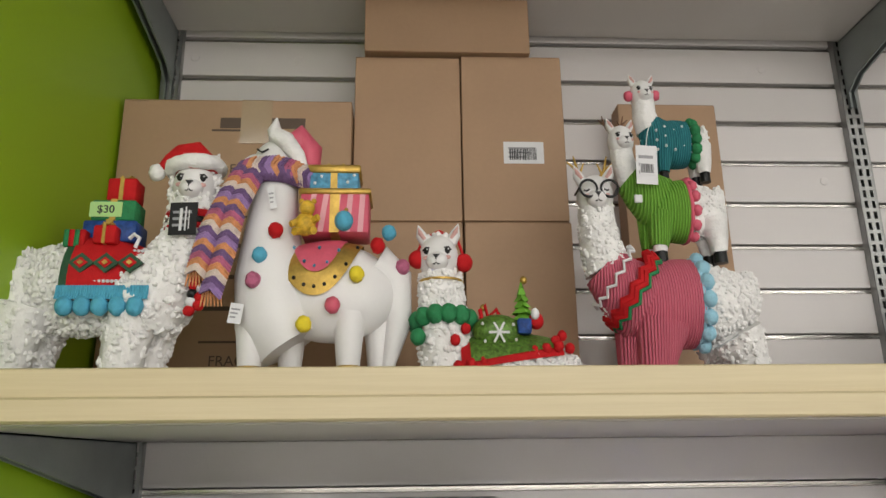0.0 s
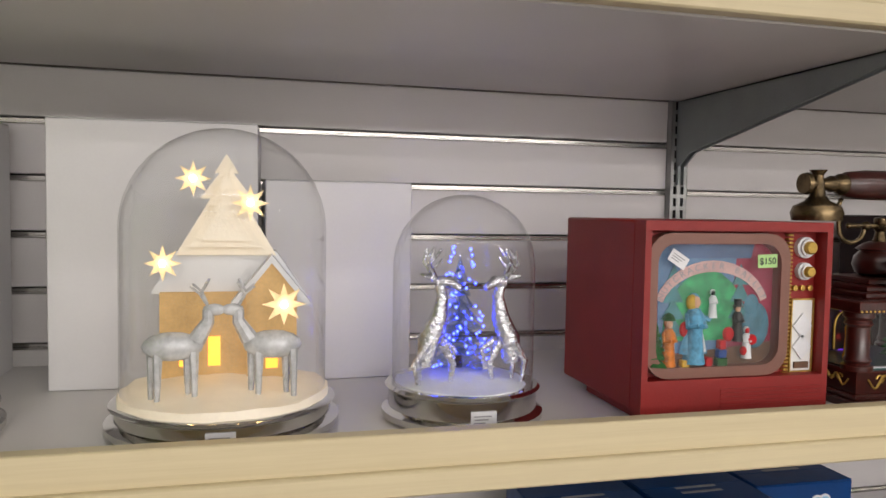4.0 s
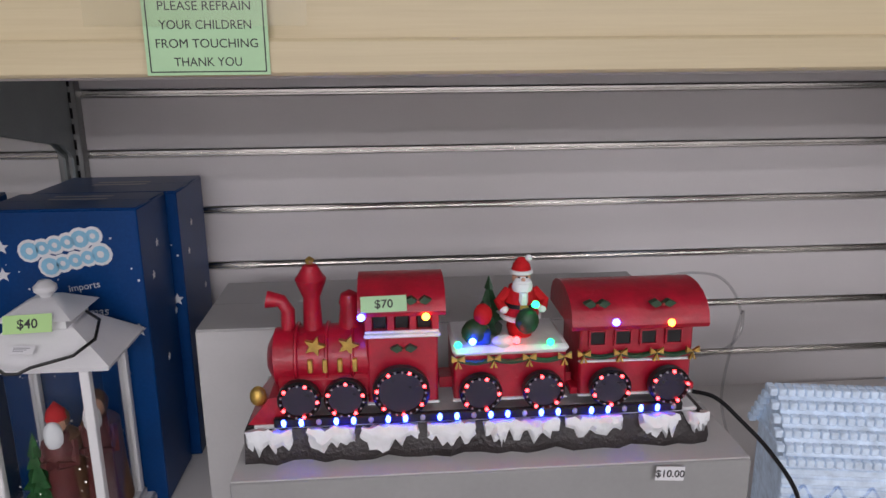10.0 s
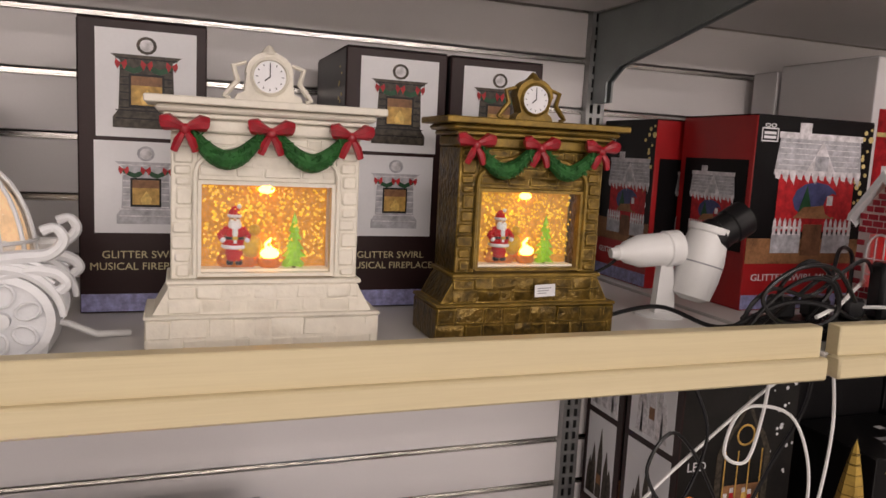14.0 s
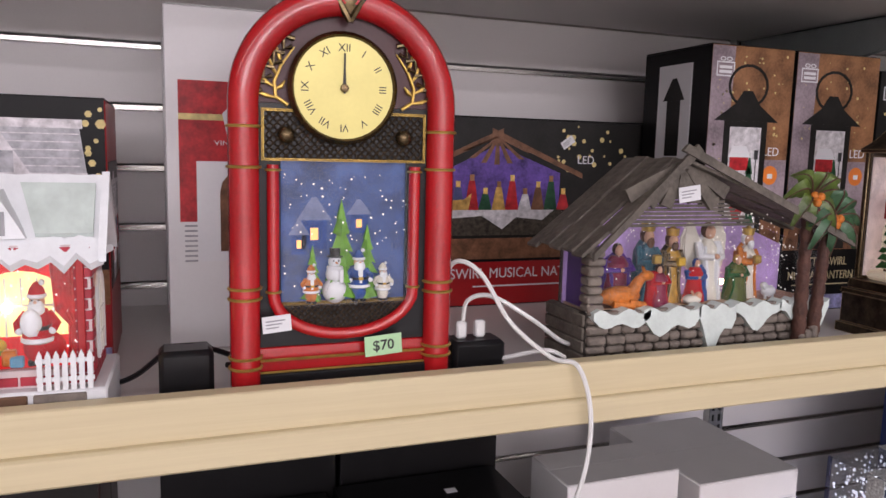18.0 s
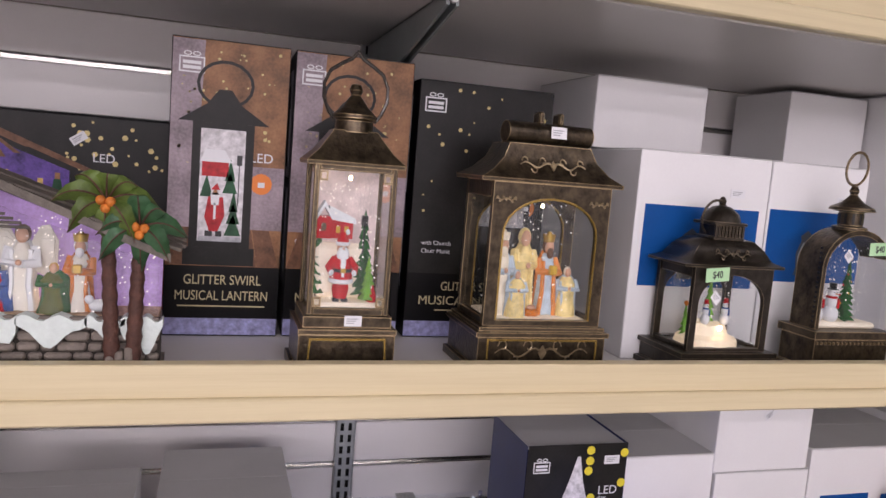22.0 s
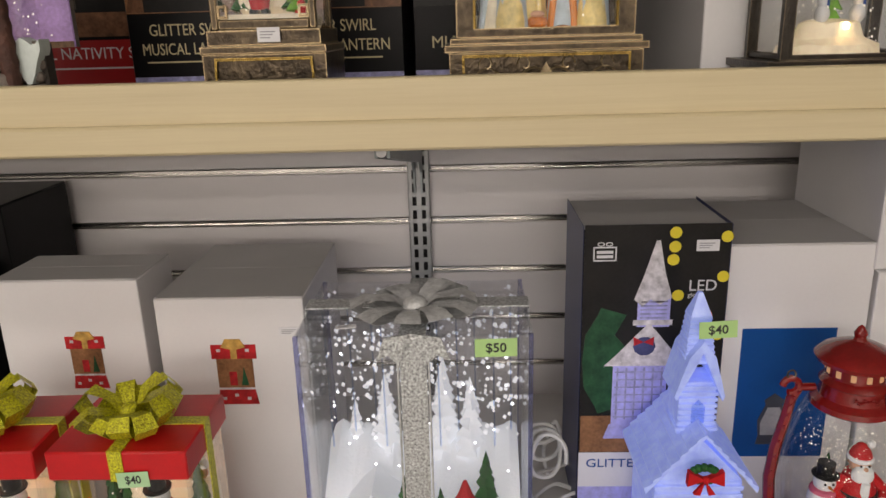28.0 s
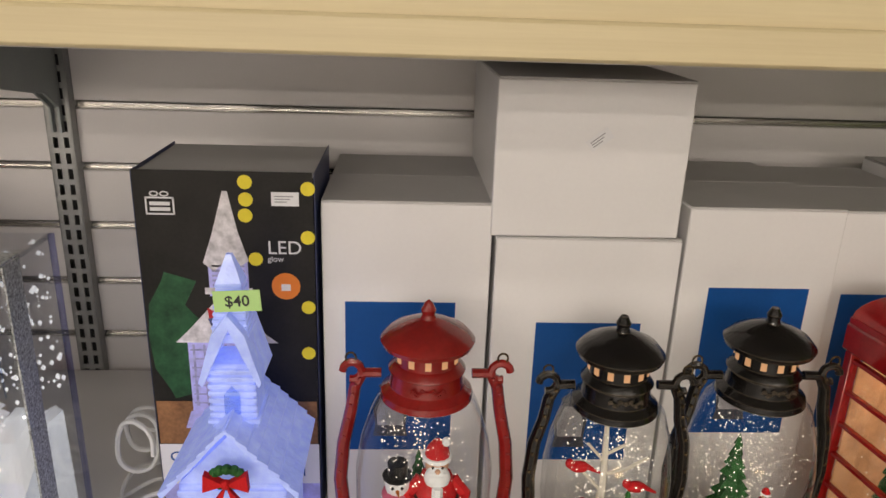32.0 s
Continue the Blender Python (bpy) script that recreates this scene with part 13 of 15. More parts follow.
# engine
g = G(TRED).tube([(-0.175, 0.030, 0.082), (-0.170, 0.030, 0.082), (-0.168, 0.030, 0.082), (-0.100, 0.030, 0.084), (-0.088, 0.030, 0.084)], [0.012, 0.022, 0.026, 0.027, 0.027], 24)
g.box(-0.165, -0.088, 0.002, 0.058, 0.052, 0.075, 0.004)
part("boiler", g, t_, "round red boiler")
for x in (-0.150, -0.125, -0.104):
    part("boiler_band", G(TRED).tube([(x, 0.030 + 0.028 * cos(a), 0.083 + 0.028 * sin(a)) for a in [k * 0.2856 for k in range(22)]], 0.0016, 6, closed=True), t_)
part("funnel", G(TRED).lathe([(0.009, 0), (0.008, 0.010), (0.007, 0.035), (0.012, 0.048), (0.013, 0.052), (0.010, 0.056), (0.006, 0.064), (0, 0.066)], (-0.137, 0.030, 0.102), 18), t_, "tall red chimney")
part("whistle", G(GOLD).lathe([(0.003, 0), (0.004, 0.004), (0, 0.007)], (-0.137, 0.030, 0.1675), 8), t_)
part("steam_dome", G(TRED).lathe([(0.010, 0), (0.008, 0.020), (0.009, 0.024), (0.007, 0.032), (0, 0.036)], (-0.106, 0.030, 0.107), 16), t_)
part("front_pipe", G(TRED).tube([(-0.158, 0.030, 0.10), (-0.157, 0.030, 0.125), (-0.162, 0.030, 0.134), (-0.174, 0.030, 0.136)], [0.006, 0.006, 0.006, 0.008], 10), t_)
part("cow_catcher", G(TRED).prism([(-0.190, 0.034), (-0.160, 0.034), (-0.160, 0.060), (-0.172, 0.058)], -0.004, 0.064), t_)
part("headlamp", G(GOLD).ball((-0.182, 0.006, 0.056), (0.007, 0.007, 0.009), 12, 8), t_, "gold lamp")
for x in (-0.134, -0.107):
    o = [(x + (0.009 if q % 2 == 0 else 0.004) * cos(q * 0.628), 0.101 + (0.009 if q % 2 == 0 else 0.004) * sin(q * 0.628)) for q in range(10)]
    part("star", G(GOLD).prism(o, 0.003, 0.008), t_, "gold star")
for x in (-0.138, -0.126, -0.114, -0.102):
    part("rail_post", G(GOLD).box(x - 0.002, x + 0.002, 0.000, 0.004, 0.078, 0.090, 0.0006), t_)
# cab
g = G(TRED).box(-0.092, -0.034, 0.002, 0.060, 0.045, 0.110, 0.002).box(-0.092, -0.034, 0.002, 0.012, 0.110, 0.114).box(-0.092, -0.034, 0.050, 0.060, 0.110, 0.132)
part("cab", g, t_, "red driver's cab")
for x in (-0.090, -0.072, -0.054, -0.036):
    part("cab_post", G(TRED).box(x - 0.003, x + 0.003, 0.002, 0.010, 0.112, 0.132, 0.0006), t_)
for k in range(3):
    part("window", G(BLACKPLAS).box(-0.086 + 0.018 * k, -0.076 + 0.018 * k, 0.008, 0.0105, 0.114, 0.127), t_, "dark cab window")
part("cab_roof", G(TRED).prism([(-0.006, 0.130), (-0.008, 0.134)] + [(0.031 - 0.038 * cos(a), 0.134 + 0.022 * sin(a)) for a in [pi * k / 10 for k in range(11)]] + [(0.068, 0.130)], -0.098, -0.028, "x"), t_, "curved red roof")
part("snow_line", G(SNOWM).box(-0.094, -0.032, -0.001, 0.003, 0.108, 0.1115, 0.001), t_)
for x0, x1, z in ((-0.093, -0.033, 0.112), (-0.022, 0.074, 0.0455), (0.083, 0.181, 0.0455), (0.083, 0.181, 0.078), (-0.093, -0.033, 0.0455)):
    part("edge_trim", rough_up(G(SNOWM).box(x0, x1, -0.0005, 0.003, z, z + 0.0022, 0.0008), 0.0006, 300), t_, "thin white strip along the edge")
HOLLY = paint("holly_green", (0.012, 0.05, 0.02), 0.45, var=0.3, bump=0.1)
for x, y, z in ((-0.050, -0.0055, 0.143), (-0.062, -0.0005, 0.098), (0.094, -0.007, 0.135), (0.148, -0.007, 0.134)):
    g = G(HOLLY)
    for s in (-1, 1):
        g.prism([(x, z), (x + s * 0.005, z + 0.004), (x + s * 0.011, z + 0.001), (x + s * 0.006, z - 0.003)], y - 0.002, y + 0.004)
    g.use(REDCARD).ball((x, y - 0.002, z), 0.0016, 6, 4)
    part("holly", g, t_, "dark green holly")
# wagon with Santa
part("wagon", G(TRED).box(-0.021, 0.073, 0.002, 0.060, 0.045, 0.090, 0.002).box(-0.032, -0.021, 0.02, 0.04, 0.05, 0.06).box(0.073, 0.082, 0.02, 0.04, 0.05, 0.06), t_, "open red wagon")
part("snow_load", rough_up(G(SNOWM).box(-0.023, 0.075, -0.001, 0.062, 0.088, 0.097, 0.004), 0.002, 80), t_, "snowy wagon load")
g = G()
father(g, 0.038, 0.026, 0.090, 0.080, REDFELT)
g.use(HOLLY).ball((0.040, 0.006, 0.117), (0.010, 0.008, 0.012), 10, 8).ball((-0.002, 0.012, 0.106), (0.012, 0.01, 0.012), 10, 8)
g.use(BLUEP).box(-0.004, 0.010, 0.004, 0.016, 0.096, 0.110, 0.002)
g.use(WHITERES).ball((0.020, 0.004, 0.100), (0.010, 0.006, 0.006), 8, 6).use(REDFELT).ball((0.004, 0.012, 0.122), (0.008, 0.008, 0.010), 10, 8)
part("figurine", g, t_, "Santa with gifts and bears")
g = G()
pine(g, 0.012, 0.034, 0.095, 0.056, HOLLY, 5, 8, 0.28)
part("tree", g, t_)
for x, z, mt in ((-0.006, 0.103, BLED), (0.058, 0.100, GLED), (0.030, 0.103, RLED), (-0.018, 0.100, GLED), (0.045, 0.135, GLED)):
    part("led", G(mt).ball((x, -0.002, z), 0.0032, 8, 6), t_)
# carriage
part("carriage", G(TRED).box(0.084, 0.180, 0.002, 0.060, 0.045, 0.116, 0.002).box(0.078, 0.186, 0.006, 0.056, 0.045, 0.052, 0.001), t_, "red carriage")
part("carriage_roof", G(TRED).prism([(-0.008, 0.112), (-0.010, 0.116)] + [(0.031 - 0.040 * cos(a), 0.118 + 0.026 * sin(a)) for a in [pi * k / 10 for k in range(11)]] + [(0.070, 0.112)], 0.074, 0.188, "x"), t_, "curved red roof")
for k in range(4):
    x = 0.098 + 0.0215 * k
    w = part("window", G(BLACKPLAS).box(x - 0.006, x + 0.006, 0.0005, 0.0025, 0.095, 0.107), t_, "dark carriage window")
    part("window_frame", G(TRED).ring([(x - 0.0075, 0.0935), (x + 0.0075, 0.0935), (x + 0.0075, 0.1085), (x - 0.0075, 0.1085)], [(x - 0.006, 0.095), (x + 0.006, 0.095), (x + 0.006, 0.107), (x - 0.006, 0.107)], -0.001, 0.002), w)
for x0, x1, z in ((0.086, 0.178, 0.087), (-0.018, 0.070, 0.086)):
    g = G(HOLLY)
    pts = [(x0 + (x1 - x0) * k / 24, -0.001, z - 0.0035 * abs(sin(pi * 3 * k / 24))) for k in range(25)]
    g.tube(pts, 0.0024, 6)
    part("garland", g, t_, "dark green garland")
    for k in range(4):
        xb = x0 + (x1 - x0) * k / 3
        g = G(GOLD)
        for s in (-1, 1):
            g.prism([(xb, z + 0.001), (xb + s * 0.0055, z + 0.005), (xb + s * 0.0055, z - 0.001)], -0.005, -0.002).prism([(xb, z), (xb + s * 0.003, z - 0.007), (xb + s * 0.001, z - 0.007)], -0.005, -0.002)
        part("bow", g, t_, "gold bow")
for x, z, mt in ((-0.095, 0.131, BLED), (-0.044, 0.130, OLED), (0.110, 0.119, BLED), (0.156, 0.117, OLED)):
    part("led", G(mt).ball((x, -0.009, z), 0.0032, 8, 6), t_)
price("$70", MINT, 0.036, 0.0135, pose(-0.077, -0.0088, 0.1425, -30, -1, 0), t_)
cable("power_lead", [(1.858, -0.40, 0.870), (1.875, -0.41, 0.868), (1.895, -0.42, 0.850), (1.918, -0.43, 0.825), (1.94, -0.44, 0.79), (1.955, -0.43, 0.74), (1.965, -0.40, LB + 0.003)], 0.0020, BLACKPLAS, "thin black lead from the toy train")
tg = thing("price_ticket", 1.812, -0.4745, 0.8375, 0, "small white price ticket on the box edge", "ticket")
price("$10.00", WHITEP, 0.023, 0.012, pose(0, 0, 0, 0, 4, 0), tg, "ticket")

# --- clear church with a steeple
ICE = clear("ice_acrylic", (0.80, 0.86, 0.96), 1.7, 0.10)
# Frosted parts emit weakly to imitate light shining through from inside.
ICEW = paint("lit_frosted_acrylic", (0.55, 0.64, 0.74), 0.22, var=0.3, scale=90, bump=0.5, fine=160, spec=0.9, emit=(0.65, 0.8, 1.0), power=0.16)
c = thing("crystal_church", 2.035, -0.410, LB, -10, "frosted clear church ornament with a steeple, lit within", "ornament")
c.scale = (1.12, 1.0, 0.95)
part("base", rough_up(G(SNOWM).lathe([(0.10, 0), (0.098, 0.012), (0.06, 0.026), (0, 0.03)], (0, 0.03, 0), 24, 1, 0.7), 0.003, 60), c, "snowy base")
part("nave", G(ICEW).box(-0.075, 0.015, 0.0, 0.075, 0.02, 0.12, 0.002).prism([(-0.002, 0.12), (0.077, 0.12), (0.0375, 0.170)], -0.074, 0.014, "x"), c, "frosted clear nave")
for s, y0 in ((-1, -0.010), (1, 0.085)):
    g = G(ICEW)
    for r_ in range(6):
        for k in range(14):
            t0 = r_ / 6
            y, z = y0 + (0.0375 - y0) * t0, 0.112 + 0.064 * t0
            g.box(-0.082 + 0.0073 * k, -0.0757 + 0.0073 * k, min(y, y + s * -0.008), max(y, y + s * -0.008), z, z + 0.008, 0.001)
    part("tiled_roof", g, c, "clear ribbed roof")["kind"] = "stuff"
for k in range(3):
    x = -0.058 + 0.027 * k
    w = part("window", G(ICE).tube([(x - 0.008, -0.002, 0.045), (x - 0.008, -0.002, 0.075), (x, -0.002, 0.090), (x + 0.008, -0.002, 0.075), (x + 0.008, -0.002, 0.045)], 0.0018, 6), c, "clear arched window")
for k in range(9):
    part("wall_rib", G(ICEW).box(-0.076, 0.016, -0.0025, 0.0, 0.026 + 0.0105 * k, 0.033 + 0.0105 * k, 0.001), c)
tw = part("tower", G(ICEW).box(0.024, 0.060, 0.021, 0.057, 0.02, 0.172, 0.002).box(0.020, 0.064, 0.017, 0.061, 0.172, 0.178, 0.002).box(0.029, 0.055, 0.026, 0.052, 0.178, 0.212, 0.002), c, "clear bell tower")
for k in range(12):
    part("tower_rib", G(ICEW).box(0.023, 0.061, 0.0185, 0.021, 0.03 + 0.011 * k, 0.037 + 0.011 * k, 0.001), tw)
g = G()
for k in range(4):
    r = 0.021 - 0.0045 * k
    frustum(g, ICEW, 0.204 + 0.0145 * k, r, 0.026 - r, 0.026 + r, 0.221 + 0.0145 * k, r * 0.45, 0.026 - r * 0.45, 0.026 + r * 0.45)
part("spire", g, c, "clear tiered spire").location = (0.042, 0.013, 0)
part("finial", G(ICEW).box(0.0405, 0.0435, 0.0375, 0.0405, 0.255, 0.285, 0.0006).box(0.036, 0.048, 0.0375, 0.0405, 0.270, 0.274, 0.0006), c)
g = G()
pine(g, -0.005, -0.035, 0.02, 0.060, LEAF, 6, 3, 0.3)
part("tree", g, c, "small dark green tree")
g = G(LEAF)
for k in range(12):
    g.ball((0.068 + 0.010 * cos(k * 0.5236), -0.006, 0.075 + 0.011 * sin(k * 0.5236)), 0.004, 8, 6)
g.use(REDFELT).ball((0.068, -0.009, 0.087), (0.007, 0.003, 0.004), 8, 6)
part("wreath", g, c, "green wreath with a red bow")
part("porch", G(ICEW).box(0.048, 0.088, -0.002, 0.030, 0.02, 0.095, 0.002).prism([(0.044, 0.095), (0.092, 0.095), (0.068, 0.118)], -0.005, 0.030), c, "clear gabled porch")
price("$60", LIME, 0.028, 0.016, pose(0.045, 0.0125, 0.160, 0, 0, -14), c)
cable("coiled_lead", [(1.93 + 0.07 * cos(a), -0.20 + 0.01 * sin(a * 3), 0.865 + 0.055 * sin(a)) for a in [k * 0.35 for k in range(19)]] + [(1.98, -0.21, LB + 0.08), (2.0, -0.22, LB + 0.004)], 0.0016, clear("clear_cord", (0.86, 0.86, 0.86), 1.5, 0.1), "loop of clear fairy-light cord against the wall")

# --- red mailbox
m_ = thing("mailbox_ornament", 2.202, -0.45, LB, -6, "red Santa's Mail Box ornament with a rounded lid", "ornament")
m_.scale = (0.76, 0.82, 0.93)
MAILR = paint("mailbox_red", (0.24, 0.010, 0.016), 0.32, var=0.2, scale=60, bump=0.25, fine=220, coat=0.4)
part("body", G(MAILR).box(-0.080, 0.080, 0.0, 0.085, 0, 0.185, 0.006), m_, "red textured body")
g = G(MAILR).prism([(-0.006, 0.185), (0.091, 0.185), (0.091, 0.196)] + [(0.0425 + 0.0485 * cos(a), 0.198 + 0.040 * sin(a)) for a in [pi * k / 12 for k in range(13)]] + [(-0.006, 0.196)], -0.086, 0.086, "x")
part("lid", g, m_, "rounded red lid")
lettering("writing", "Santa's", 0.015, pose(0.022, -0.0075, 0.207, -35, 0, 0), WHITEP, m_, 0.0005, 0.062, shear=0.3)
lettering("writing", "Mail Box", 0.013, pose(0.022, -0.0072, 0.191, -8, 0, 0), WHITEP, m_, 0.0005, 0.070, shear=0.3)
for k, tx in enumerate(("Letters", "To", "Santa")):
    lettering("writing", tx, 0.013, pose(-0.0806, 0.042, 0.135 - 0.026 * k, 0, 0, -90), WHITEP, m_, 0.0004)
part("slot", G(BLACKPLAS).box(-0.055, 0.055, -0.003, 0.002, 0.135, 0.141), m_, "dark letter slot")
price("$50", LIME, 0.036, 0.019, pose(-0.018, -0.0085, 0.200, -20, -6, 0), m_)

# leads hanging in front of the chapel boxes
for pts, r, mt, lb in (
    ([(2.415, -0.445, MB - 0.028), (2.385, -0.425, MB - 0.06), (2.305, -0.405, MB - 0.14), (2.225, -0.385, MB - 0.22), (2.165, -0.325, MB - 0.27), (2.230, -0.140, MB - 0.335), (2.330, -0.06, MB - 0.375), (2.372, -0.030, MB - 0.42), (2.36, -0.03, LB + 0.004)], 0.0019, WHITEPLAS, "thick white lead strung under the shelf"),
    ([(2.385, -0.435, MB - 0.028), (2.380, -0.435, MB - 0.08), (2.365, -0.435, MB - 0.13), (2.335, -0.435, MB - 0.12), (2.345, -0.435, MB - 0.08), (2.375, -0.435, MB - 0.07), (2.425, -0.435, MB - 0.09), (2.455, -0.435, MB - 0.16), (2.460, -0.425, MB - 0.26), (2.445, -0.415, MB - 0.36), (2.425, -0.395, LB + 0.004)], 0.0019, WHITEPLAS, "white lead looped under the shelf"),
    ([(2.445, -0.435, MB - 0.028), (2.435, -0.435, MB - 0.08), (2.405, -0.425, MB - 0.15), (2.355, -0.425, MB - 0.25), (2.325, -0.415, MB - 0.36), (2.315, -0.405, LB + 0.004)], 0.0022, BLACKPLAS, "black lead hanging under the shelf"),
    ([(2.470, -0.435, MB - 0.028), (2.475, -0.440, MB - 0.10), (2.470, -0.435, MB - 0.2), (2.455, -0.425, MB - 0.3), (2.465, -0.415, MB - 0.4), (2.485, -0.395, LB + 0.004)], 0.0019, WHITEPLAS, "white lead hanging straight down"),
    ([(2.285, -0.425, MB - 0.028), (2.315, -0.430, MB - 0.10), (2.285, -0.425, MB - 0.18), (2.255, -0.415, MB - 0.14), (2.285, -0.415, MB - 0.10), (2.335, -0.415, MB - 0.16), (2.385, -0.415, MB - 0.28), (2.375, -0.405, LB + 0.01)], 0.0020, BLACKPLAS, "thin black lead looped under the shelf")):
    cable("hanging_lead", pts, r, mt, lb)
tp = thing("gold_chapel", 2.575, -0.42, LB, 0, "gold chapel lantern with a tall ribbed spire", "ornament")
part("body", G(OLDGOLD).box(-0.045, 0.045, 0, 0.06, 0, 0.16, 0.003), tp)
for s in (-1, 1):
    tt = part("turret", G(OLDGOLD).box(s * 0.052 - 0.011, s * 0.052 + 0.011, -0.008, 0.014, 0, 0.175, 0.002), tp)
    part("turret_cap", G(GOLD).lathe([(0.015, 0.175), (0.013, 0.182), (0.006, 0.215), (0, 0.232)], (s * 0.052, 0.003, 0), 6), tt)
for k in range(3):
    part("mullion", G(OLDGOLD).box(-0.016 + 0.014 * k, -0.0135 + 0.014 * k, -0.0045, -0.001, 0.04, 0.138), tp)
for k in range(5):
    part("mullion", G(OLDGOLD).box(-0.028, 0.028, -0.004, -0.0012, 0.048 + 0.019 * k, 0.0505 + 0.019 * k), tp)
part("gable", G(OLDGOLD).prism([(-0.050, 0.16), (0.050, 0.16), (0, 0.215)], -0.004, 0.064), tp)
part("spire", G(GOLD).lathe([(0.024, 0.205), (0.020, 0.235), (0.012, 0.285), (0.004, 0.325), (0, 0.338)], (0.0, 0.03, 0), 6), tp, "tall gold spire")
for k in range(9):
    part("spire_ring", G(OLDGOLD).lathe([(0.0225 - 0.0022 * k, 0.216 + 0.0125 * k), (0.0240 - 0.0022 * k, 0.219 + 0.0125 * k), (0.021 - 0.0022 * k, 0.222 + 0.0125 * k)], (0.0, 0.03, 0), 6), tp)
part("window", G(AMBER).box(-0.028, 0.028, -0.002, 0.001, 0.04, 0.14), tp, "lit amber window")


# --- gift-shaped snow boxes
def bow_loops(parent, x, y, z, s, mat, n=9, lo=0.30, hi=0.62):
    bow = part("bow", G(mat).ball((x, y, z + s * lo * 0.8), (s * 0.20, s * 0.20, s * 0.16), 10, 8), parent, "shiny looped bow")
    random.seed(int(x * 1000) + 5)
    for k in range(n):
        a = 6.2832 * k / n + random.uniform(-0.2, 0.2)
        l, up = s * random.uniform(0.7, 1.0), s * random.uniform(lo, hi)
        c, sn = cos(a), sin(a)
        w = s * 0.20
        ring = [(0.0, 0.02), (0.35, 0.8), (0.75, 1.0), (1.0, 0.62), (0.8, 0.2), (0.35, 0.02)]
        p = [(x + l * d * c - e * w * sn * (0.35 + 0.65 * d), y + l * d * sn + e * w * c * (0.35 + 0.65 * d), z + up * zz + 0.002) for d, zz in ring for e in (-1, 1)]
        q = len(ring)
        part("loop", G(mat).add(p, [(2 * i, 2 * i + 1, 2 * ((i + 1) % q) + 1, 2 * ((i + 1) % q)) for i in range(q)]), bow)
    return bow


BOWGOLD = paint("gold_ribbon", (0.86, 0.60, 0.03), 0.35, metal=0.2, var=0.8, scale=420, bump=0.8, fine=600)


# Winter picture emits to imitate the globe's inner lighting.
PICT = paint("lit_winter_print", (0.50, 0.42, 0.36), 0.5, var=0.6, scale=50, bump=0, emit=(1.0, 0.75, 0.58), power=0.22)
GIFTRED = paint("gift_red", (0.54, 0.008, 0.012), 0.34, var=0.12, scale=30, bump=0.05)


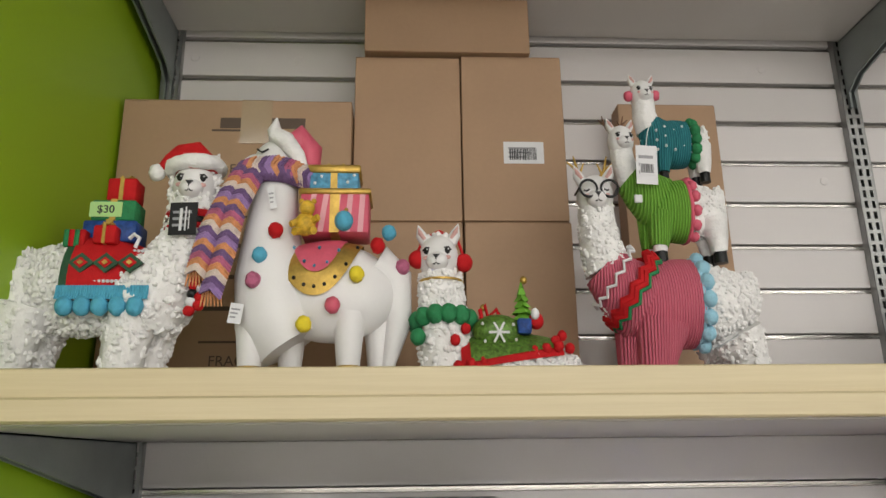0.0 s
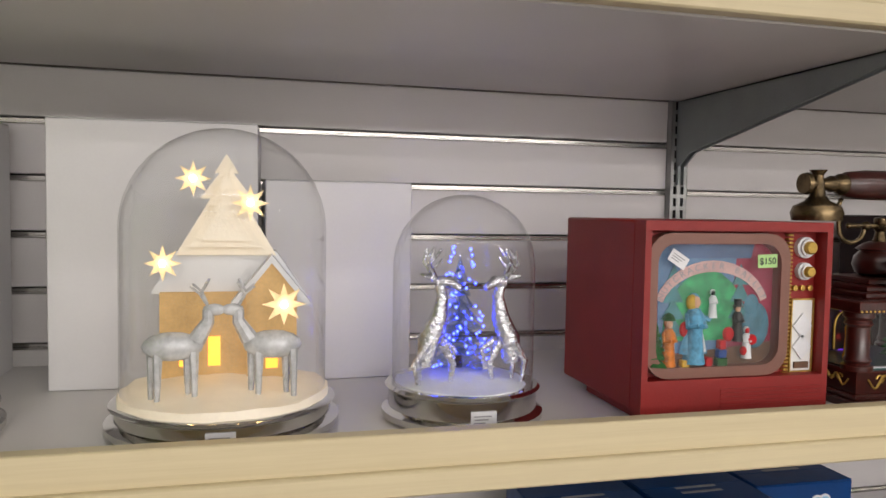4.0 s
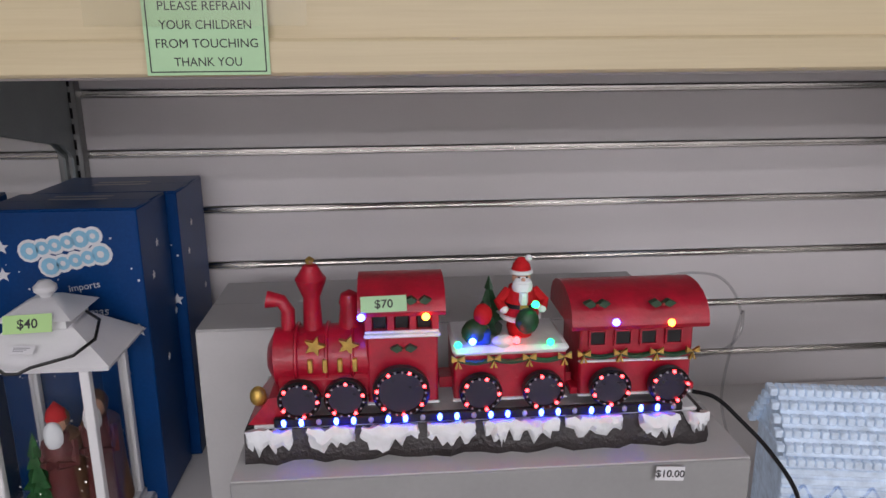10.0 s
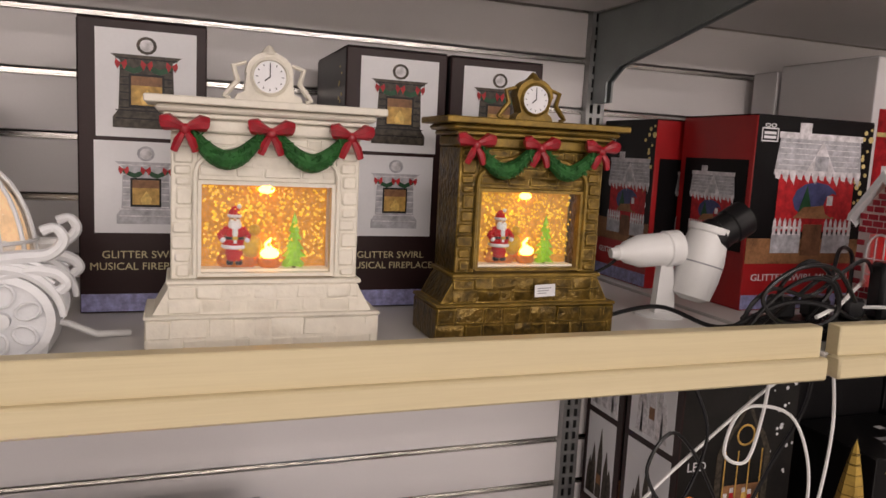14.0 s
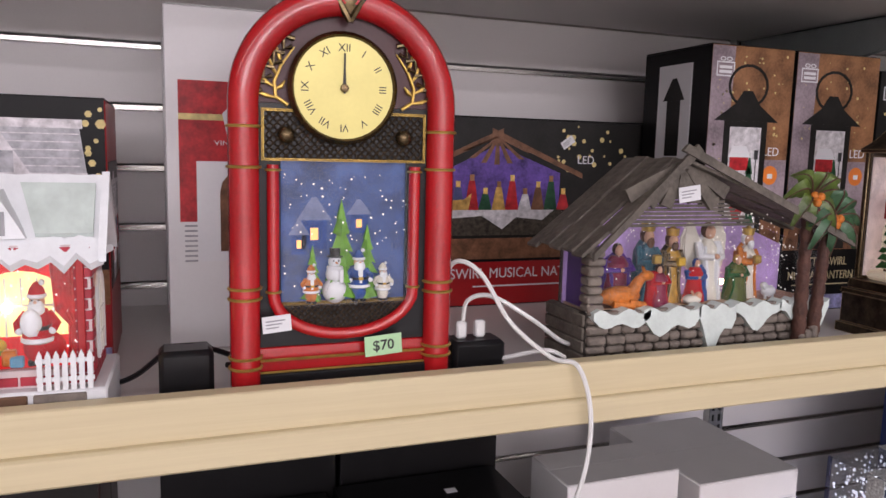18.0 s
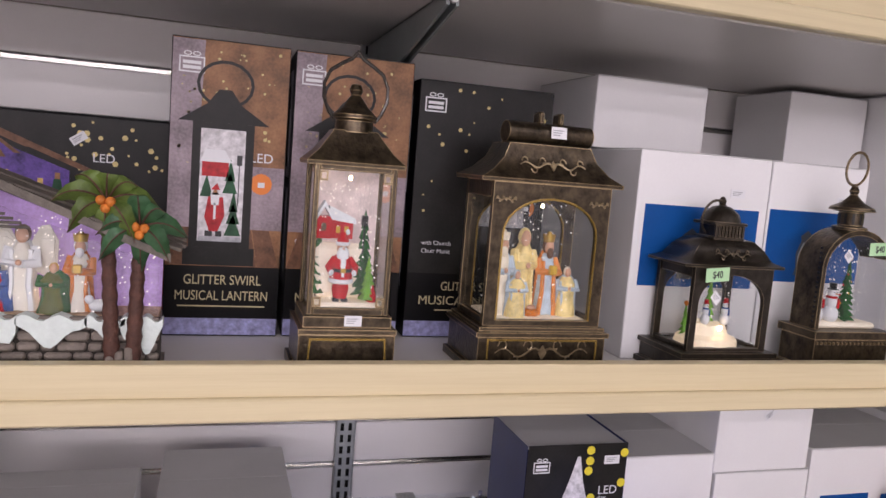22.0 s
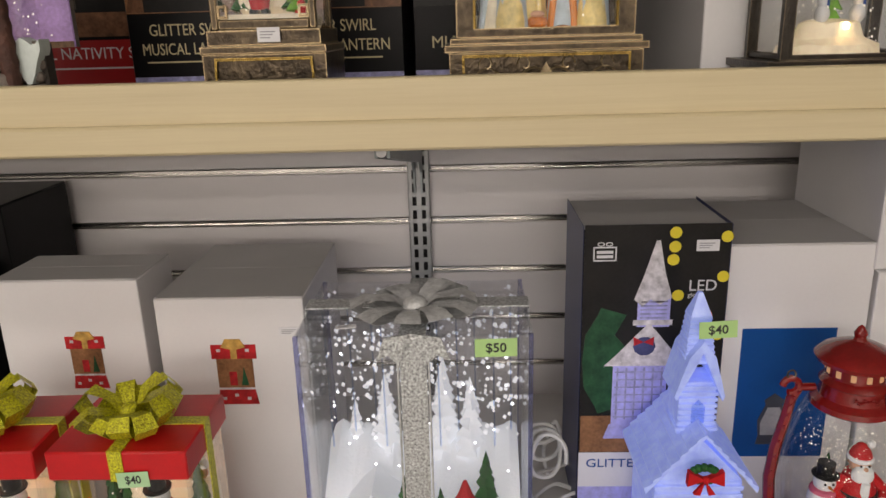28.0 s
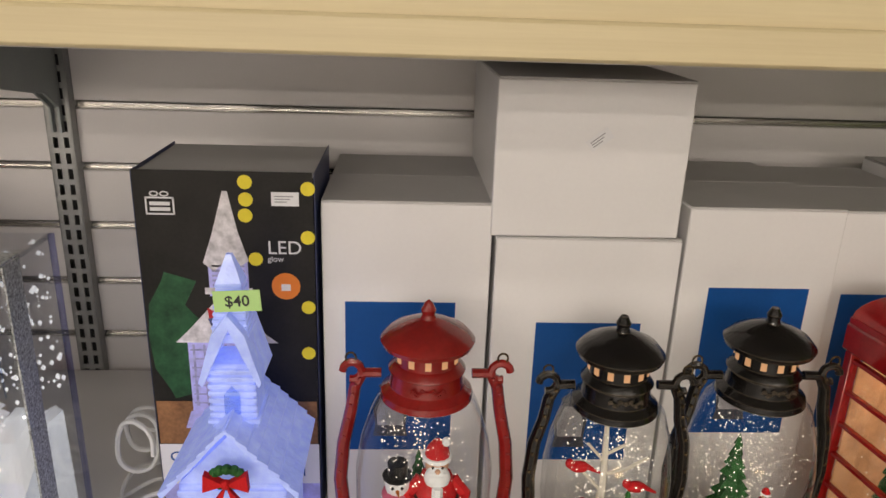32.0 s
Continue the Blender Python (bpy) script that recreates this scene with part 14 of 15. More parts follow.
def gift_globe(x, rz, label, tag):
    b = thing("gift_globe", x, -0.48, LB, rz, label, "ornament", "gift snow globes")
    b.scale = (0.80, 0.84, 0.93)
    W, D = 0.073, 0.115
    part("base", G(GIFTRED).box(-0.079, 0.079, -0.006, D + 0.006, 0, 0.046, 0.002), b, "red base with white snowflakes")
    for x0 in (-0.055, -0.02, 0.02, 0.055):
        g = G(WHITEP)
        for k in range(3):
            a = k * pi / 3
            g.box(-0.009, 0.009, -0.0006, 0.0, -0.0009, 0.0009)
            for i in range(len(g.v) - 8, len(g.v)):
                px, py, pz = g.v[i]
                g.v[i] = (x0 + px * cos(a) - pz * sin(a), -0.0064 + py, 0.024 + px * sin(a) + pz * cos(a))
        part("snowflake", g, b, smooth=0)
    for xx in (-W, W):
        part("wall", G(GLASS).box(xx - 0.0012, xx + 0.0012, 0.002, D - 0.002, 0.046, 0.180), b, "clear side")
    part("wall", G(GLASS).box(-W, W, 0.0, 0.0015, 0.046, 0.180), b, "clear front")
    part("backdrop", G(PICT).box(-W, W, D - 0.004, D - 0.002, 0.046, 0.180), b, "glowing winter village picture")
    part("lid", G(GIFTRED).box(-0.079, 0.079, -0.006, D + 0.006, 0.180, 0.211, 0.002), b, "red lid")
    for x0, x1, y0, y1 in ((-0.008, 0.008, -0.0072, D + 0.0072), ):
        part("ribbon", G(BOWGOLD).box(x0, x1, y0, y1, 0.2105, 0.2125).box(x0, x1, y0, y0 + 0.001, 0.180, 0.211), b, "gold ribbon")
        part("ribbon", G(BOWGOLD).box(x0, x1, y0, y0 + 0.001, 0, 0.046), b, "gold ribbon")
    part("ribbon", G(BOWGOLD).box(-0.0802, 0.0802, D / 2 - 0.008, D / 2 + 0.008, 0.2107, 0.2121).box(0.0792, 0.0804, D / 2 - 0.008, D / 2 + 0.008, 0, 0.211).box(-0.0804, -0.0792, D / 2 - 0.008, D / 2 + 0.008, 0, 0.211), b, "gold ribbon")
    bow_loops(b, 0, D / 2 - 0.015, 0.212, 0.062, BOWGOLD, 12, 0.35, 0.72)
    part("snow", rough_up(G(SNOWLIT).box(-W + 0.002, W - 0.002, 0.003, D - 0.006, 0.046, 0.060, 0.004), 0.003, 60), b)
    g = G()
    snowman(g, 0.020, 0.036, 0.056, 0.108, REDFELT, BLACKPLAS)
    for q in range(4):
        g.use(REDFELT if q % 2 else WHITEP).ball((0.034 + 0.005 * q, 0.018 - 0.001 * q, 0.116 - 0.004 * q), (0.004, 0.003, 0.006), 8, 6)
    part("figurine", g, b, "snowman in a red scarf")
    g = G()
    snowman(g, -0.018, 0.024, 0.056, 0.070, LEAF, REDFELT)
    part("figurine", g, b, "small snowman in a green scarf")
    for x0, y0, hh in ((-0.060, 0.08, 0.100), (-0.046, 0.085, 0.09), (-0.052, 0.07, 0.075), (0.05, 0.08, 0.105), (0.062, 0.07, 0.08)):
        g = G()
        pine(g, x0, y0, 0.056, hh, LEAF, 7, 3, 0.2)
        part("tree", g, b)
    for x0, z0 in ((-0.02, 0.125), (0.045, 0.13), (-0.05, 0.12)):
        g = G(ORAP).box(x0 - 0.010, x0 + 0.010, 0.090, 0.100, z0 - 0.006, z0 + 0.008).use(SNOWM).prism([(x0 - 0.014, z0 + 0.007), (x0 + 0.014, z0 + 0.007), (x0, z0 + 0.020)], 0.088, 0.102)
        part("cottage", g, b, "tiny cottage with a snowy roof")
    part("hill", rough_up(G(SNOWLIT).box(-0.068, 0.068, 0.086, 0.108, 0.056, 0.120, 0.006), 0.003, 60), b)
    part("small_lamp", G(WARMW).ball((0.0, 0.05, 0.062), 0.004, 8, 6), b, "warm lamp")
    part("small_lamp", G(WARMW).box(-0.04, 0.04, 0.05, 0.054, 0.177, 0.179), b, "warm lamp strip")
    flecks("glitter", int(x * 100), 90, (-W + 0.004, W - 0.004, 0.006, D - 0.008, 0.065, 0.17), 0.0011, GLITTER, b)
    if tag:
        price("$40", MINT, 0.036, 0.0165, pose(0.018, -0.0085, 0.183, 0, -3, 0), b)


gift_globe(3.3575, 0, "red gift-box snow globe with gold bow and lit snowman", True)
gift_globe(3.219, 2, "second red gift-box snow globe with gold bow", False)

# --- clear acrylic gift box
a_ = thing("acrylic_gift_box", 3.621, -0.463, LB, 0, "clear acrylic gift box with silver bow and lit winter scene", "ornament")
W, D, H_ = 0.101, 0.140, 0.293
# LED light on the snow is put into this colour as emission.
COOLSNOW = paint("cool_lit_snow", (0.80, 0.82, 0.86), 0.6, var=0.08, scale=60, bump=0.4, fine=250, emit=(0.85, 0.92, 1.0), power=0.30)
SILVER = paint("silver_ribbon", (0.62, 0.63, 0.63), 0.30, metal=0.35, var=0.3, scale=120, bump=0.35)
SILVGL = paint("silver_glitter", (0.50, 0.52, 0.52), 0.28, metal=0.5, var=0.8, scale=420, bump=0.8, fine=500)
for x in (-W, W):
    part("wall", G(ACRYL).box(x - 0.0015, x + 0.0015, 0.0, D, 0.004, H_), a_, "clear acrylic side")
for y in (0.0, D):
    part("wall", G(ACRYL).box(-W + 0.0016, W - 0.0016, y, y + 0.003, 0.004, H_), a_, "clear acrylic face")
part("top", G(ACRYL).box(-W, W, 0.0032, D - 0.0002, H_ - 0.003, H_), a_, "clear acrylic top")
for x in (-W, W):
    for y in (0.0, D):
        part("edge", G(clear("edge_acrylic", (0.62, 0.64, 0.85), 1.6, 0.05)).box(x - 0.002, x + 0.002, y - 0.0005, y + 0.0035, 0.0, H_), a_)
part("base", G(WHITERES).box(-W, W, 0, D, 0, 0.012, 0.002), a_, "white base")
n = 24
p = []
for k in range(n + 1):
    x = -0.097 + 0.194 * k / n
    z1 = 0.062 + 0.030 * abs(cos(k / n * 3.1416)) ** 0.8 + 0.005 * sin(k * 1.7)
    p += [(x, 0.006, -0.030), (x, 0.008, 0.020), (x, 0.05, z1 * 0.62), (x, 0.10, z1), (x, 0.128, z1), (x, 0.130, -0.030)]
part("snow_bank", rough_up(G(COOLSNOW).add(p, [(k * 6 + q, (k + 1) * 6 + q, (k + 1) * 6 + q + 1, k * 6 + q + 1) for k in range(n) for q in range(5)]), 0.004, 50), a_, "deep white snow bank").location.z = 0.045
for x0, w in ((-0.045, 0.05), ):
    hsx = part("chalet", G(paint("chalet_mauve", (0.16, 0.11, 0.12), 0.6, var=0.2, bump=0.1)).box(x0 - 0.026, x0 + 0.026, 0.022, 0.060, 0.030, 0.070).prism([(x0 - 0.026, 0.070), (x0 + 0.026, 0.070), (x0, 0.094)], 0.024, 0.058), a_, "dark timber chalet")
    hsx.matrix_local = Matrix.Translation((-0.008, 0.0, 0.038)) @ Matrix.Diagonal((0.85, 1, 0.80, 1))
    part("chalet_roof", G(BLACKPLAS).prism([(x0, 0.100), (x0 + 0.036, 0.066), (x0 + 0.034, 0.062), (x0, 0.092), (x0 - 0.034, 0.062), (x0 - 0.036, 0.066)], 0.014, 0.064), hsx)
    # Pane emits to imitate a lamp inside the chalet.
    part("chalet_window", G(glow("glowing_pane", (1.0, 0.5, 0.15), 0.8)).box(x0 + 0.003, x0 + 0.020, 0.0205, 0.0222, 0.038, 0.060), hsx, "lit window")
    part("chalet_snow", rough_up(G(COOLSNOW).prism([(x0, 0.108), (x0 + 0.038, 0.073), (x0 + 0.036, 0.068), (x0, 0.101), (x0 - 0.036, 0.068), (x0 - 0.038, 0.073)], 0.016, 0.066), 0.0015, 120), hsx, "snow on the roof")
    for a, b in ((-0.024, 0.024), (-0.012, 0.0), (0.0, 0.012)):
        part("timber", G(BLACKPLAS).tube([(x0 + a, 0.0215, 0.070), (x0 + b, 0.0215, 0.070 if a == -b else 0.086)], 0.0014, 5), hsx)
    part("chalet_door", G(BROWNP).box(x0 - 0.019, x0 - 0.006, 0.0205, 0.0222, 0.030, 0.058), hsx)
for x0, y0, hh, mt in ((0.062, 0.03, 0.085, LEAF), (-0.016, 0.03, 0.060, LEAF), (0.018, 0.035, 0.042, LEAF), (0.048, 0.10, 0.10, COOLSNOW), (-0.040, 0.11, 0.10, COOLSNOW), (0.020, 0.115, 0.115, COOLSNOW), (-0.072, 0.11, 0.07, COOLSNOW)):
    g = G()
    pine(g, x0, y0, 0.078 if mt == LEAF else 0.105, hh, mt, *((7, int(hh * 900), 0.24) if mt == LEAF else (9, int(hh * 900), 0.23)))
    part("tree", g, a_, "dark green tree" if mt == LEAF else "clear frosted tree")
g = G(WHITERES).ball((0.040, 0.026, 0.044), (0.018, 0.012, 0.014), 12, 8).ball((0.042, 0.024, 0.060), 0.011, 10, 8).use(REDFELT).lathe([(0.013, 0), (0.008, 0.008), (0.002, 0.024), (0, 0.026)], (0.042, 0.024, 0.066), 10)
part("figurine", g, a_, "snowman in a pointed red hat").location.z = 0.044
random.seed(44)
for k in range(11):
    x = -0.088 + 0.0176 * k
    part("light_strand", G(ICE).tube([(x, 0.06 + 0.03 * (k % 3), 0.290), (x + 0.001, 0.06 + 0.03 * (k % 3), 0.15)], 0.0009, 5), a_)
# Flecks emit to look lit; they are no lamps.
flecks("snowfall", 45, 170, (-0.095, 0.095, 0.03, 0.13, 0.16, 0.285), 0.0021, paint("lit_snow_fleck", (0.85, 0.87, 0.92), 0.5, bump=0, emit=(0.8, 0.88, 1.0), power=0.45), a_)
flecks("snow_print", 46, 300, (-0.098, 0.098, 0.134, 0.136, 0.15, 0.288), 0.0021, paint("lit_snow_fleck", (0, 0, 0)), a_)
g = G(WHITEL)
for k in range(34):
    g.ball((random.uniform(-0.09, 0.09), random.uniform(0.03, 0.12), random.uniform(0.12, 0.28)), 0.0014, 6, 4)
part("light_string", g, a_)["kind"] = "stuff"
for bx in ((-0.0115, 0.0115, -0.0022, -0.0006, 0, H_ + 0.001), (-0.0115, 0.0115, -0.002, D + 0.004, H_ + 0.0012, H_ + 0.0026)):
    part("ribbon", G(SILVGL).box(*bx), a_, "silver glitter ribbon")
for bx in ((W + 0.0018, W + 0.0034, D / 2 - 0.012, D / 2 + 0.012, 0, H_ + 0.001), (-W - 0.0034, -W - 0.0018, D / 2 - 0.012, D / 2 + 0.012, 0, H_ + 0.001), (-W - 0.003, W + 0.003, D / 2 - 0.012, D / 2 + 0.012, H_ + 0.0028, H_ + 0.0042)):
    part("ribbon", G(SILVGL).box(*bx), a_, "silver glitter ribbon")
for edge in (-0.0135, 0.0135):
    part("bead_line", G(SILVER).tube([(edge, -0.0022, 0.002), (edge, -0.0022, H_)], 0.0011, 5), a_)
bow_loops(a_, 0.0, 0.045, H_ + 0.003, 0.060, SILVER, 11, 0.16, 0.34)
g = G(SILVGL)
for s in (-1, 1):
    g.prism([(s * 0.004, H_ + 0.004), (s * 0.024, H_ + 0.001), (s * 0.032, H_ - 0.020), (s * 0.021, H_ - 0.015), (s * 0.012, H_ - 0.024)], -0.0068, -0.0045)
part("bow_tail", g, a_, "silver bow tails")
price("$50", LIME, 0.036, 0.0165, pose(0.071, -0.0010, 0.282, 0, -1, 0), a_)
price("", WHITEP, 0.018, 0.008, pose(-0.06, 0.02, H_ + 0.0008, -90, 0, 12), a_, *STICKER)

# white leads on the shelf behind the church
random.seed(3)
for k in range(5):
    x, y = 3.765 + 0.012 * k, -0.36 + 0.05 * (k % 3)
    pts = [(x + (0.035 + 0.008 * k) * cos(a + k), y + 0.05 * sin(a + k) - 0.01 * k, LB + 0.003 + 0.004 * k + 0.008 * abs(sin(a * 2))) for a in [q * 0.7 for q in range(11)]]
    cable("power_lead", pts, 0.0022, WHITEPLAS, "white lead lying in coils on the shelf")
cable("power_lead", [(3.735, -0.44, LB + 0.003), (3.75, -0.43, LB + 0.05), (3.775, -0.43, LB + 0.065), (3.80, -0.43, LB + 0.05), (3.812, -0.43, LB + 0.004)], 0.0028, WHITEPLAS, "white lead arching beside the church")

# --- white light-up church
# Blue emission over the whole frosted surface imitates the lamp within.
FROST = paint("frosted_lit", (0.36, 0.44, 0.72), 0.30, var=0.3, scale=80, bump=0.5, fine=170, spec=0.8, emit=(0.22, 0.32, 1.0), power=0.42)
c = thing("lit_church", 3.884, -0.43, LB, 0, "frosted white church ornament glowing cool blue", "ornament")
part("nave", G(FROST).box(-0.041, 0.041, 0.0, 0.09, 0, 0.126, 0.002).prism([(-0.041, 0.126), (0.041, 0.126), (0, 0.170)], 0.002, 0.09), c, "frosted glowing nave")
for s in (-1, 1):
    for k in range(7):
        g, a, b = G(FROST), k / 7, (k + 1.15) / 7
        g.prism([(s * 0.052 * (1 - a), 0.120 + 0.058 * a), (s * 0.052 * (1 - b), 0.120 + 0.058 * b), (s * 0.052 * (1 - b), 0.123 + 0.058 * b), (s * 0.053 * (1 - a), 0.1255 + 0.058 * a)], -0.010, 0.095)
        part("roof_course", rough_up(g, 0.0014, 160), c)
part("window", G(clear("ice_acrylic")).prism([(-0.024, 0.03), (0.024, 0.03), (0.024, 0.085), (0, 0.11), (-0.024, 0.085)], -0.004, -0.001), c, "clear arched window")
part("small_lamp", G(WHITEL).ball((0.0, -0.004, 0.045), (0.012, 0.002, 0.010)), c, "bright cool lamp")
for k in range(14):
    part("wall_rib", G(FROST).box(-0.042, 0.042, -0.0022, 0.0, 0.006 + 0.0085 * k, 0.0115 + 0.0085 * k, 0.001), c)
tw = part("tower", G(FROST).box(-0.0175, 0.0175, 0.022, 0.057, 0.12, 0.218, 0.002).box(-0.0205, 0.0205, 0.019, 0.060, 0.168, 0.172, 0.001), c, "frosted bell tower")
for k in range(7):
    part("tower_rib", G(FROST).box(-0.0185, 0.0185, 0.0195, 0.022, 0.174 + 0.0062 * k, 0.178 + 0.0062 * k, 0.0008), tw)
part("window", G(clear("ice_acrylic")).prism([(-0.006, 0.178), (0.006, 0.178), (0.006, 0.195), (0, 0.202), (-0.006, 0.195)], 0.0175, 0.0195), tw, "small arched louvre")
g = G(FROST)
for s in (-1, 1):
    g.prism([(0, 0.250), (s * 0.0215, 0.202), (s * 0.0235, 0.206), (s * 0.012, 0.246), (0, 0.262)], 0.016, 0.062)
part("tower_roof", rough_up(g, 0.0012, 200), c, "snowy gabled tower roof")
sp = part("spire", frustum(G(), FROST, 0.236, 0.014, 0.024, 0.052, 0.284, 0.009, 0.030, 0.046), c, "tall narrow spire")
for k in range(8):
    q = 0.0142 - 0.0006 * k
    part("spire_course", G(FROST).box(-q, q, 0.038 - q, 0.038 + q, 0.240 + 0.0055 * k, 0.2435 + 0.0055 * k, 0.0008), sp)
part("spire_tip", frustum(G(), FROST, 0.282, 0.0095, 0.029, 0.047, 0.303, 0.002, 0.036, 0.040), c, "pointed tip")
g = G(LEAF)
for k in range(12):
    a = k * 0.5236
    g.ball((0.011 * cos(a), -0.012, 0.142 + 0.007 * sin(a)), 0.0042, 8, 6)
wr = part("wreath", g, c, "green wreath")
g = G(REDFELT)
for s in (-1, 1):
    g.prism([(0, 0.140), (s * 0.016, 0.149), (s * 0.017, 0.134)], -0.020, -0.013).prism([(0, 0.138), (s * 0.010, 0.124), (s * 0.004, 0.123)], -0.018, -0.014)
g.ball((0, -0.018, 0.140), 0.004, 8, 6)
part("bow", g, wr, "red bow")
price("$40", LIME, 0.034, 0.0165, pose(0.010, 0.012, 0.276, 0, -3, 0), c)


# --- oil-lantern snow globes
def oil_lantern(x, y, h, mat, scene_kind, label):
    o = thing("oil_lantern_globe", x, y, LB, 0, label, "snow globe", "oil lantern globes")
    k = h / 0.270
    part("base", G(mat).lathe([(0.052 * k, 0), (0.058 * k, 0.004), (0.056 * k, 0.014), (0.047 * k, 0.024), (0.041 * k, 0.031), (0.046 * k, 0.036), (0.046 * k, 0.041), (0, 0.041)], n=32), o, "turned glossy base")
    prof = [(0.045 * k, 0.041), (0.052 * k, 0.060), (0.0565 * k, 0.090), (0.0565 * k, 0.122), (0.052 * k, 0.150), (0.044 * k, 0.175), (0.038 * k, 0.188 * k)]
    g = G(GLASS).lathe(prof, n=36)
    g.f, g.m = g.f[:-2], g.m[:-2]
    part("globe", g, o, "clear glass globe")
    z = 0.186 * k
    kc = 0.81 * k
    cp = part("cap", G(mat).lathe([(0.043 * kc, z), (0.046 * kc, z + 0.002), (0.045 * kc, z + 0.007), (0.037 * kc, z + 0.012), (0.035 * kc, z + 0.024), (0.038 * kc, z + 0.026), (0.034 * kc, z + 0.030), (0.031 * kc, z + 0.032), (0.031 * kc, z + 0.044), (0.044 * kc, z + 0.047), (0.046 * kc, z + 0.051), (0.038 * kc, z + 0.058), (0.020 * kc, z + 0.065), (0.008 * kc, z + 0.068), (0.005, z + 0.071), (0.006, z + 0.075), (0.003, z + 0.081), (0, h - 0.0005)], n=32), o, "flared vented cap")
    for q in range(12):
        a = q * 30
        part("vent", G(paint("vent_glow", (0.30, 0.15, 0.08), 0.5, emit=(1, 0.58, 0.30), power=0.40)).box(-0.0023, 0.0023, -0.0006, 0.0006, z + 0.035, z + 0.0415), cp).matrix_local = pose(0.0312 * kc * sin(radians(a)), -0.0312 * kc * cos(radians(a)), 0, 0, 0, a)
    vine(cp, 0, -0.0362 * kc, z + 0.018, 0.014, mat)
    for s in (-1, 1):
        pts = [(s * 0.050 * k, 0, 0.030), (s * 0.060 * k, 0, 0.046), (s * 0.067 * k, 0, 0.075), (s * 0.0695 * k, 0, 0.108), (s * 0.0665 * k, 0, 0.142), (s * 0.060 * k, 0, z - 0.012), (s * 0.057 * k, 0, z + 0.008), (s * 0.050 * k, 0, z + 0.020), (s * 0.036 * k, 0, z + 0.020)]
        ar = part("side_arm", G(mat).tube(pts, [0.0050, 0.0062, 0.0060, 0.0058, 0.0056, 0.0052, 0.0050, 0.0044, 0.004], 9), o, "curved studded side arm")
        part("scroll", G(mat).tube([(s * (0.059 * k + 0.0075 * cos(a)), -0.001, z + 0.022 + 0.0075 * sin(a)) for a in [q * 0.5 for q in range(11)]], 0.0034, 7), ar)
        part("scroll", G(mat).tube([(s * (0.060 * k + 0.006 * cos(a)), -0.001, 0.030 + 0.006 * sin(a)) for a in [q * 0.5 for q in range(10)]], 0.0032, 7), ar)
        part("knob", G(mat).ball((s * 0.069 * k, 0, 0.048), 0.0052, 9, 6), ar)
        part("ring", G(BRASS).tube([(s * 0.060 * k + 0.004 * cos(a), -0.002, z + 0.034 + 0.0045 * sin(a)) for a in [q * 0.628 for q in range(10)]], 0.0009, 5, closed=True), ar)
        for q in range(1, 7):
            for u in (0.25, 0.75):
                a = Vector(pts[q]).lerp(Vector(pts[q + 1]), u)
                part("stud", G(BRASS if mat != DEEPRED else mat).ball(tuple(a + Vector((s * 0.001, -0.0052, 0))), 0.0018, 6, 4), ar)
    # Snow emits to imitate light from the lamp above it.
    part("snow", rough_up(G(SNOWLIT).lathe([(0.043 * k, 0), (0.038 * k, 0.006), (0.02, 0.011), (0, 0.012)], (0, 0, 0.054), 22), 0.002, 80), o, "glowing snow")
    if scene_kind == "santa":
        g = G()
        father(g, 0.010, -0.012, 0.068, 0.098, REDFELT)
        part("figurine", g, o, "Santa in a red coat")
        g = G()
        snowman(g, -0.022, -0.014, 0.062, 0.084, paint("pink_cloth", (0.6, 0.12, 0.2), 0.7), BLACKPLAS)
        part("figurine", g, o, "snowman in a top hat")
        g = G()
        deer(g, 0.026, -0.012, 0.064, 0.070, paint("tan_paint", (0.36, 0.19, 0.07), 0.5, var=0.3, scale=90), -1)
        part("figurine", g, o, "small brown reindeer")
        g = G()
        pine(g, -0.004, 0.018, 0.062, 0.075, LEAF, 7, 6, 0.24)
        part("tree", g, o, "green tree behind the figures")
    elif scene_kind == "birds":
        for x0, y0, hh in ((-0.024, -0.006, 0.034), (0.020, -0.012, 0.028), (0.026, 0.01, 0.04)):
            g = G()
            pine(g, x0, y0, 0.062, hh, LEAF, 5, int(hh * 999), 0.28)
            part("tree", g, o, "small snowy tree")
        g = G(REDFELT).box(-0.016, 0.004, -0.028, -0.014, 0.066, 0.078, 0.002).use(SNOWM).prism([(-0.020, 0.077), (0.008, 0.077), (-0.006, 0.090)], -0.030, -0.012)
        part("cottage", g, o, "tiny red cottage with a snowy roof")
        part("birch", G(IVORY).tube([(0, 0.01, 0.06), (0.002, 0.01, 0.11), (0, 0.01, 0.165)], [0.005, 0.0035, 0.002], 7).tube([(0, 0.01, 0.10), (-0.02, 0.005, 0.125), (-0.034, 0, 0.135)], 0.0016, 5).tube([(0, 0.01, 0.115), (0.02, 0.005, 0.125), (0.036, 0, 0.14)], 0.0016, 5).tube([(0, 0.01, 0.135), (0.018, 0.005, 0.150)], 0.0014, 5).tube([(0, 0.01, 0.13), (-0.016, 0.005, 0.15)], 0.0014, 5), o, "pale birch tree")
        for x0, z0 in ((-0.026, 0.138), (0.024, 0.118), (-0.012, 0.10)):
            g = G(REDFELT).ball((x0, -0.010, z0), (0.009, 0.005, 0.005), 10, 8).tube([(x0 + 0.006, -0.010, z0), (x0 + 0.018, -0.010, z0 - 0.006)], [0.003, 0.001], 6).ball((x0 - 0.008, -0.010, z0 + 0.003), 0.004, 8, 6)
            part("figurine", g, o, "red painted bird")
    else:
        g = G()
        pine(g, -0.006, 0.006, 0.066, 0.088, LEAF, 8, 3, 0.24)
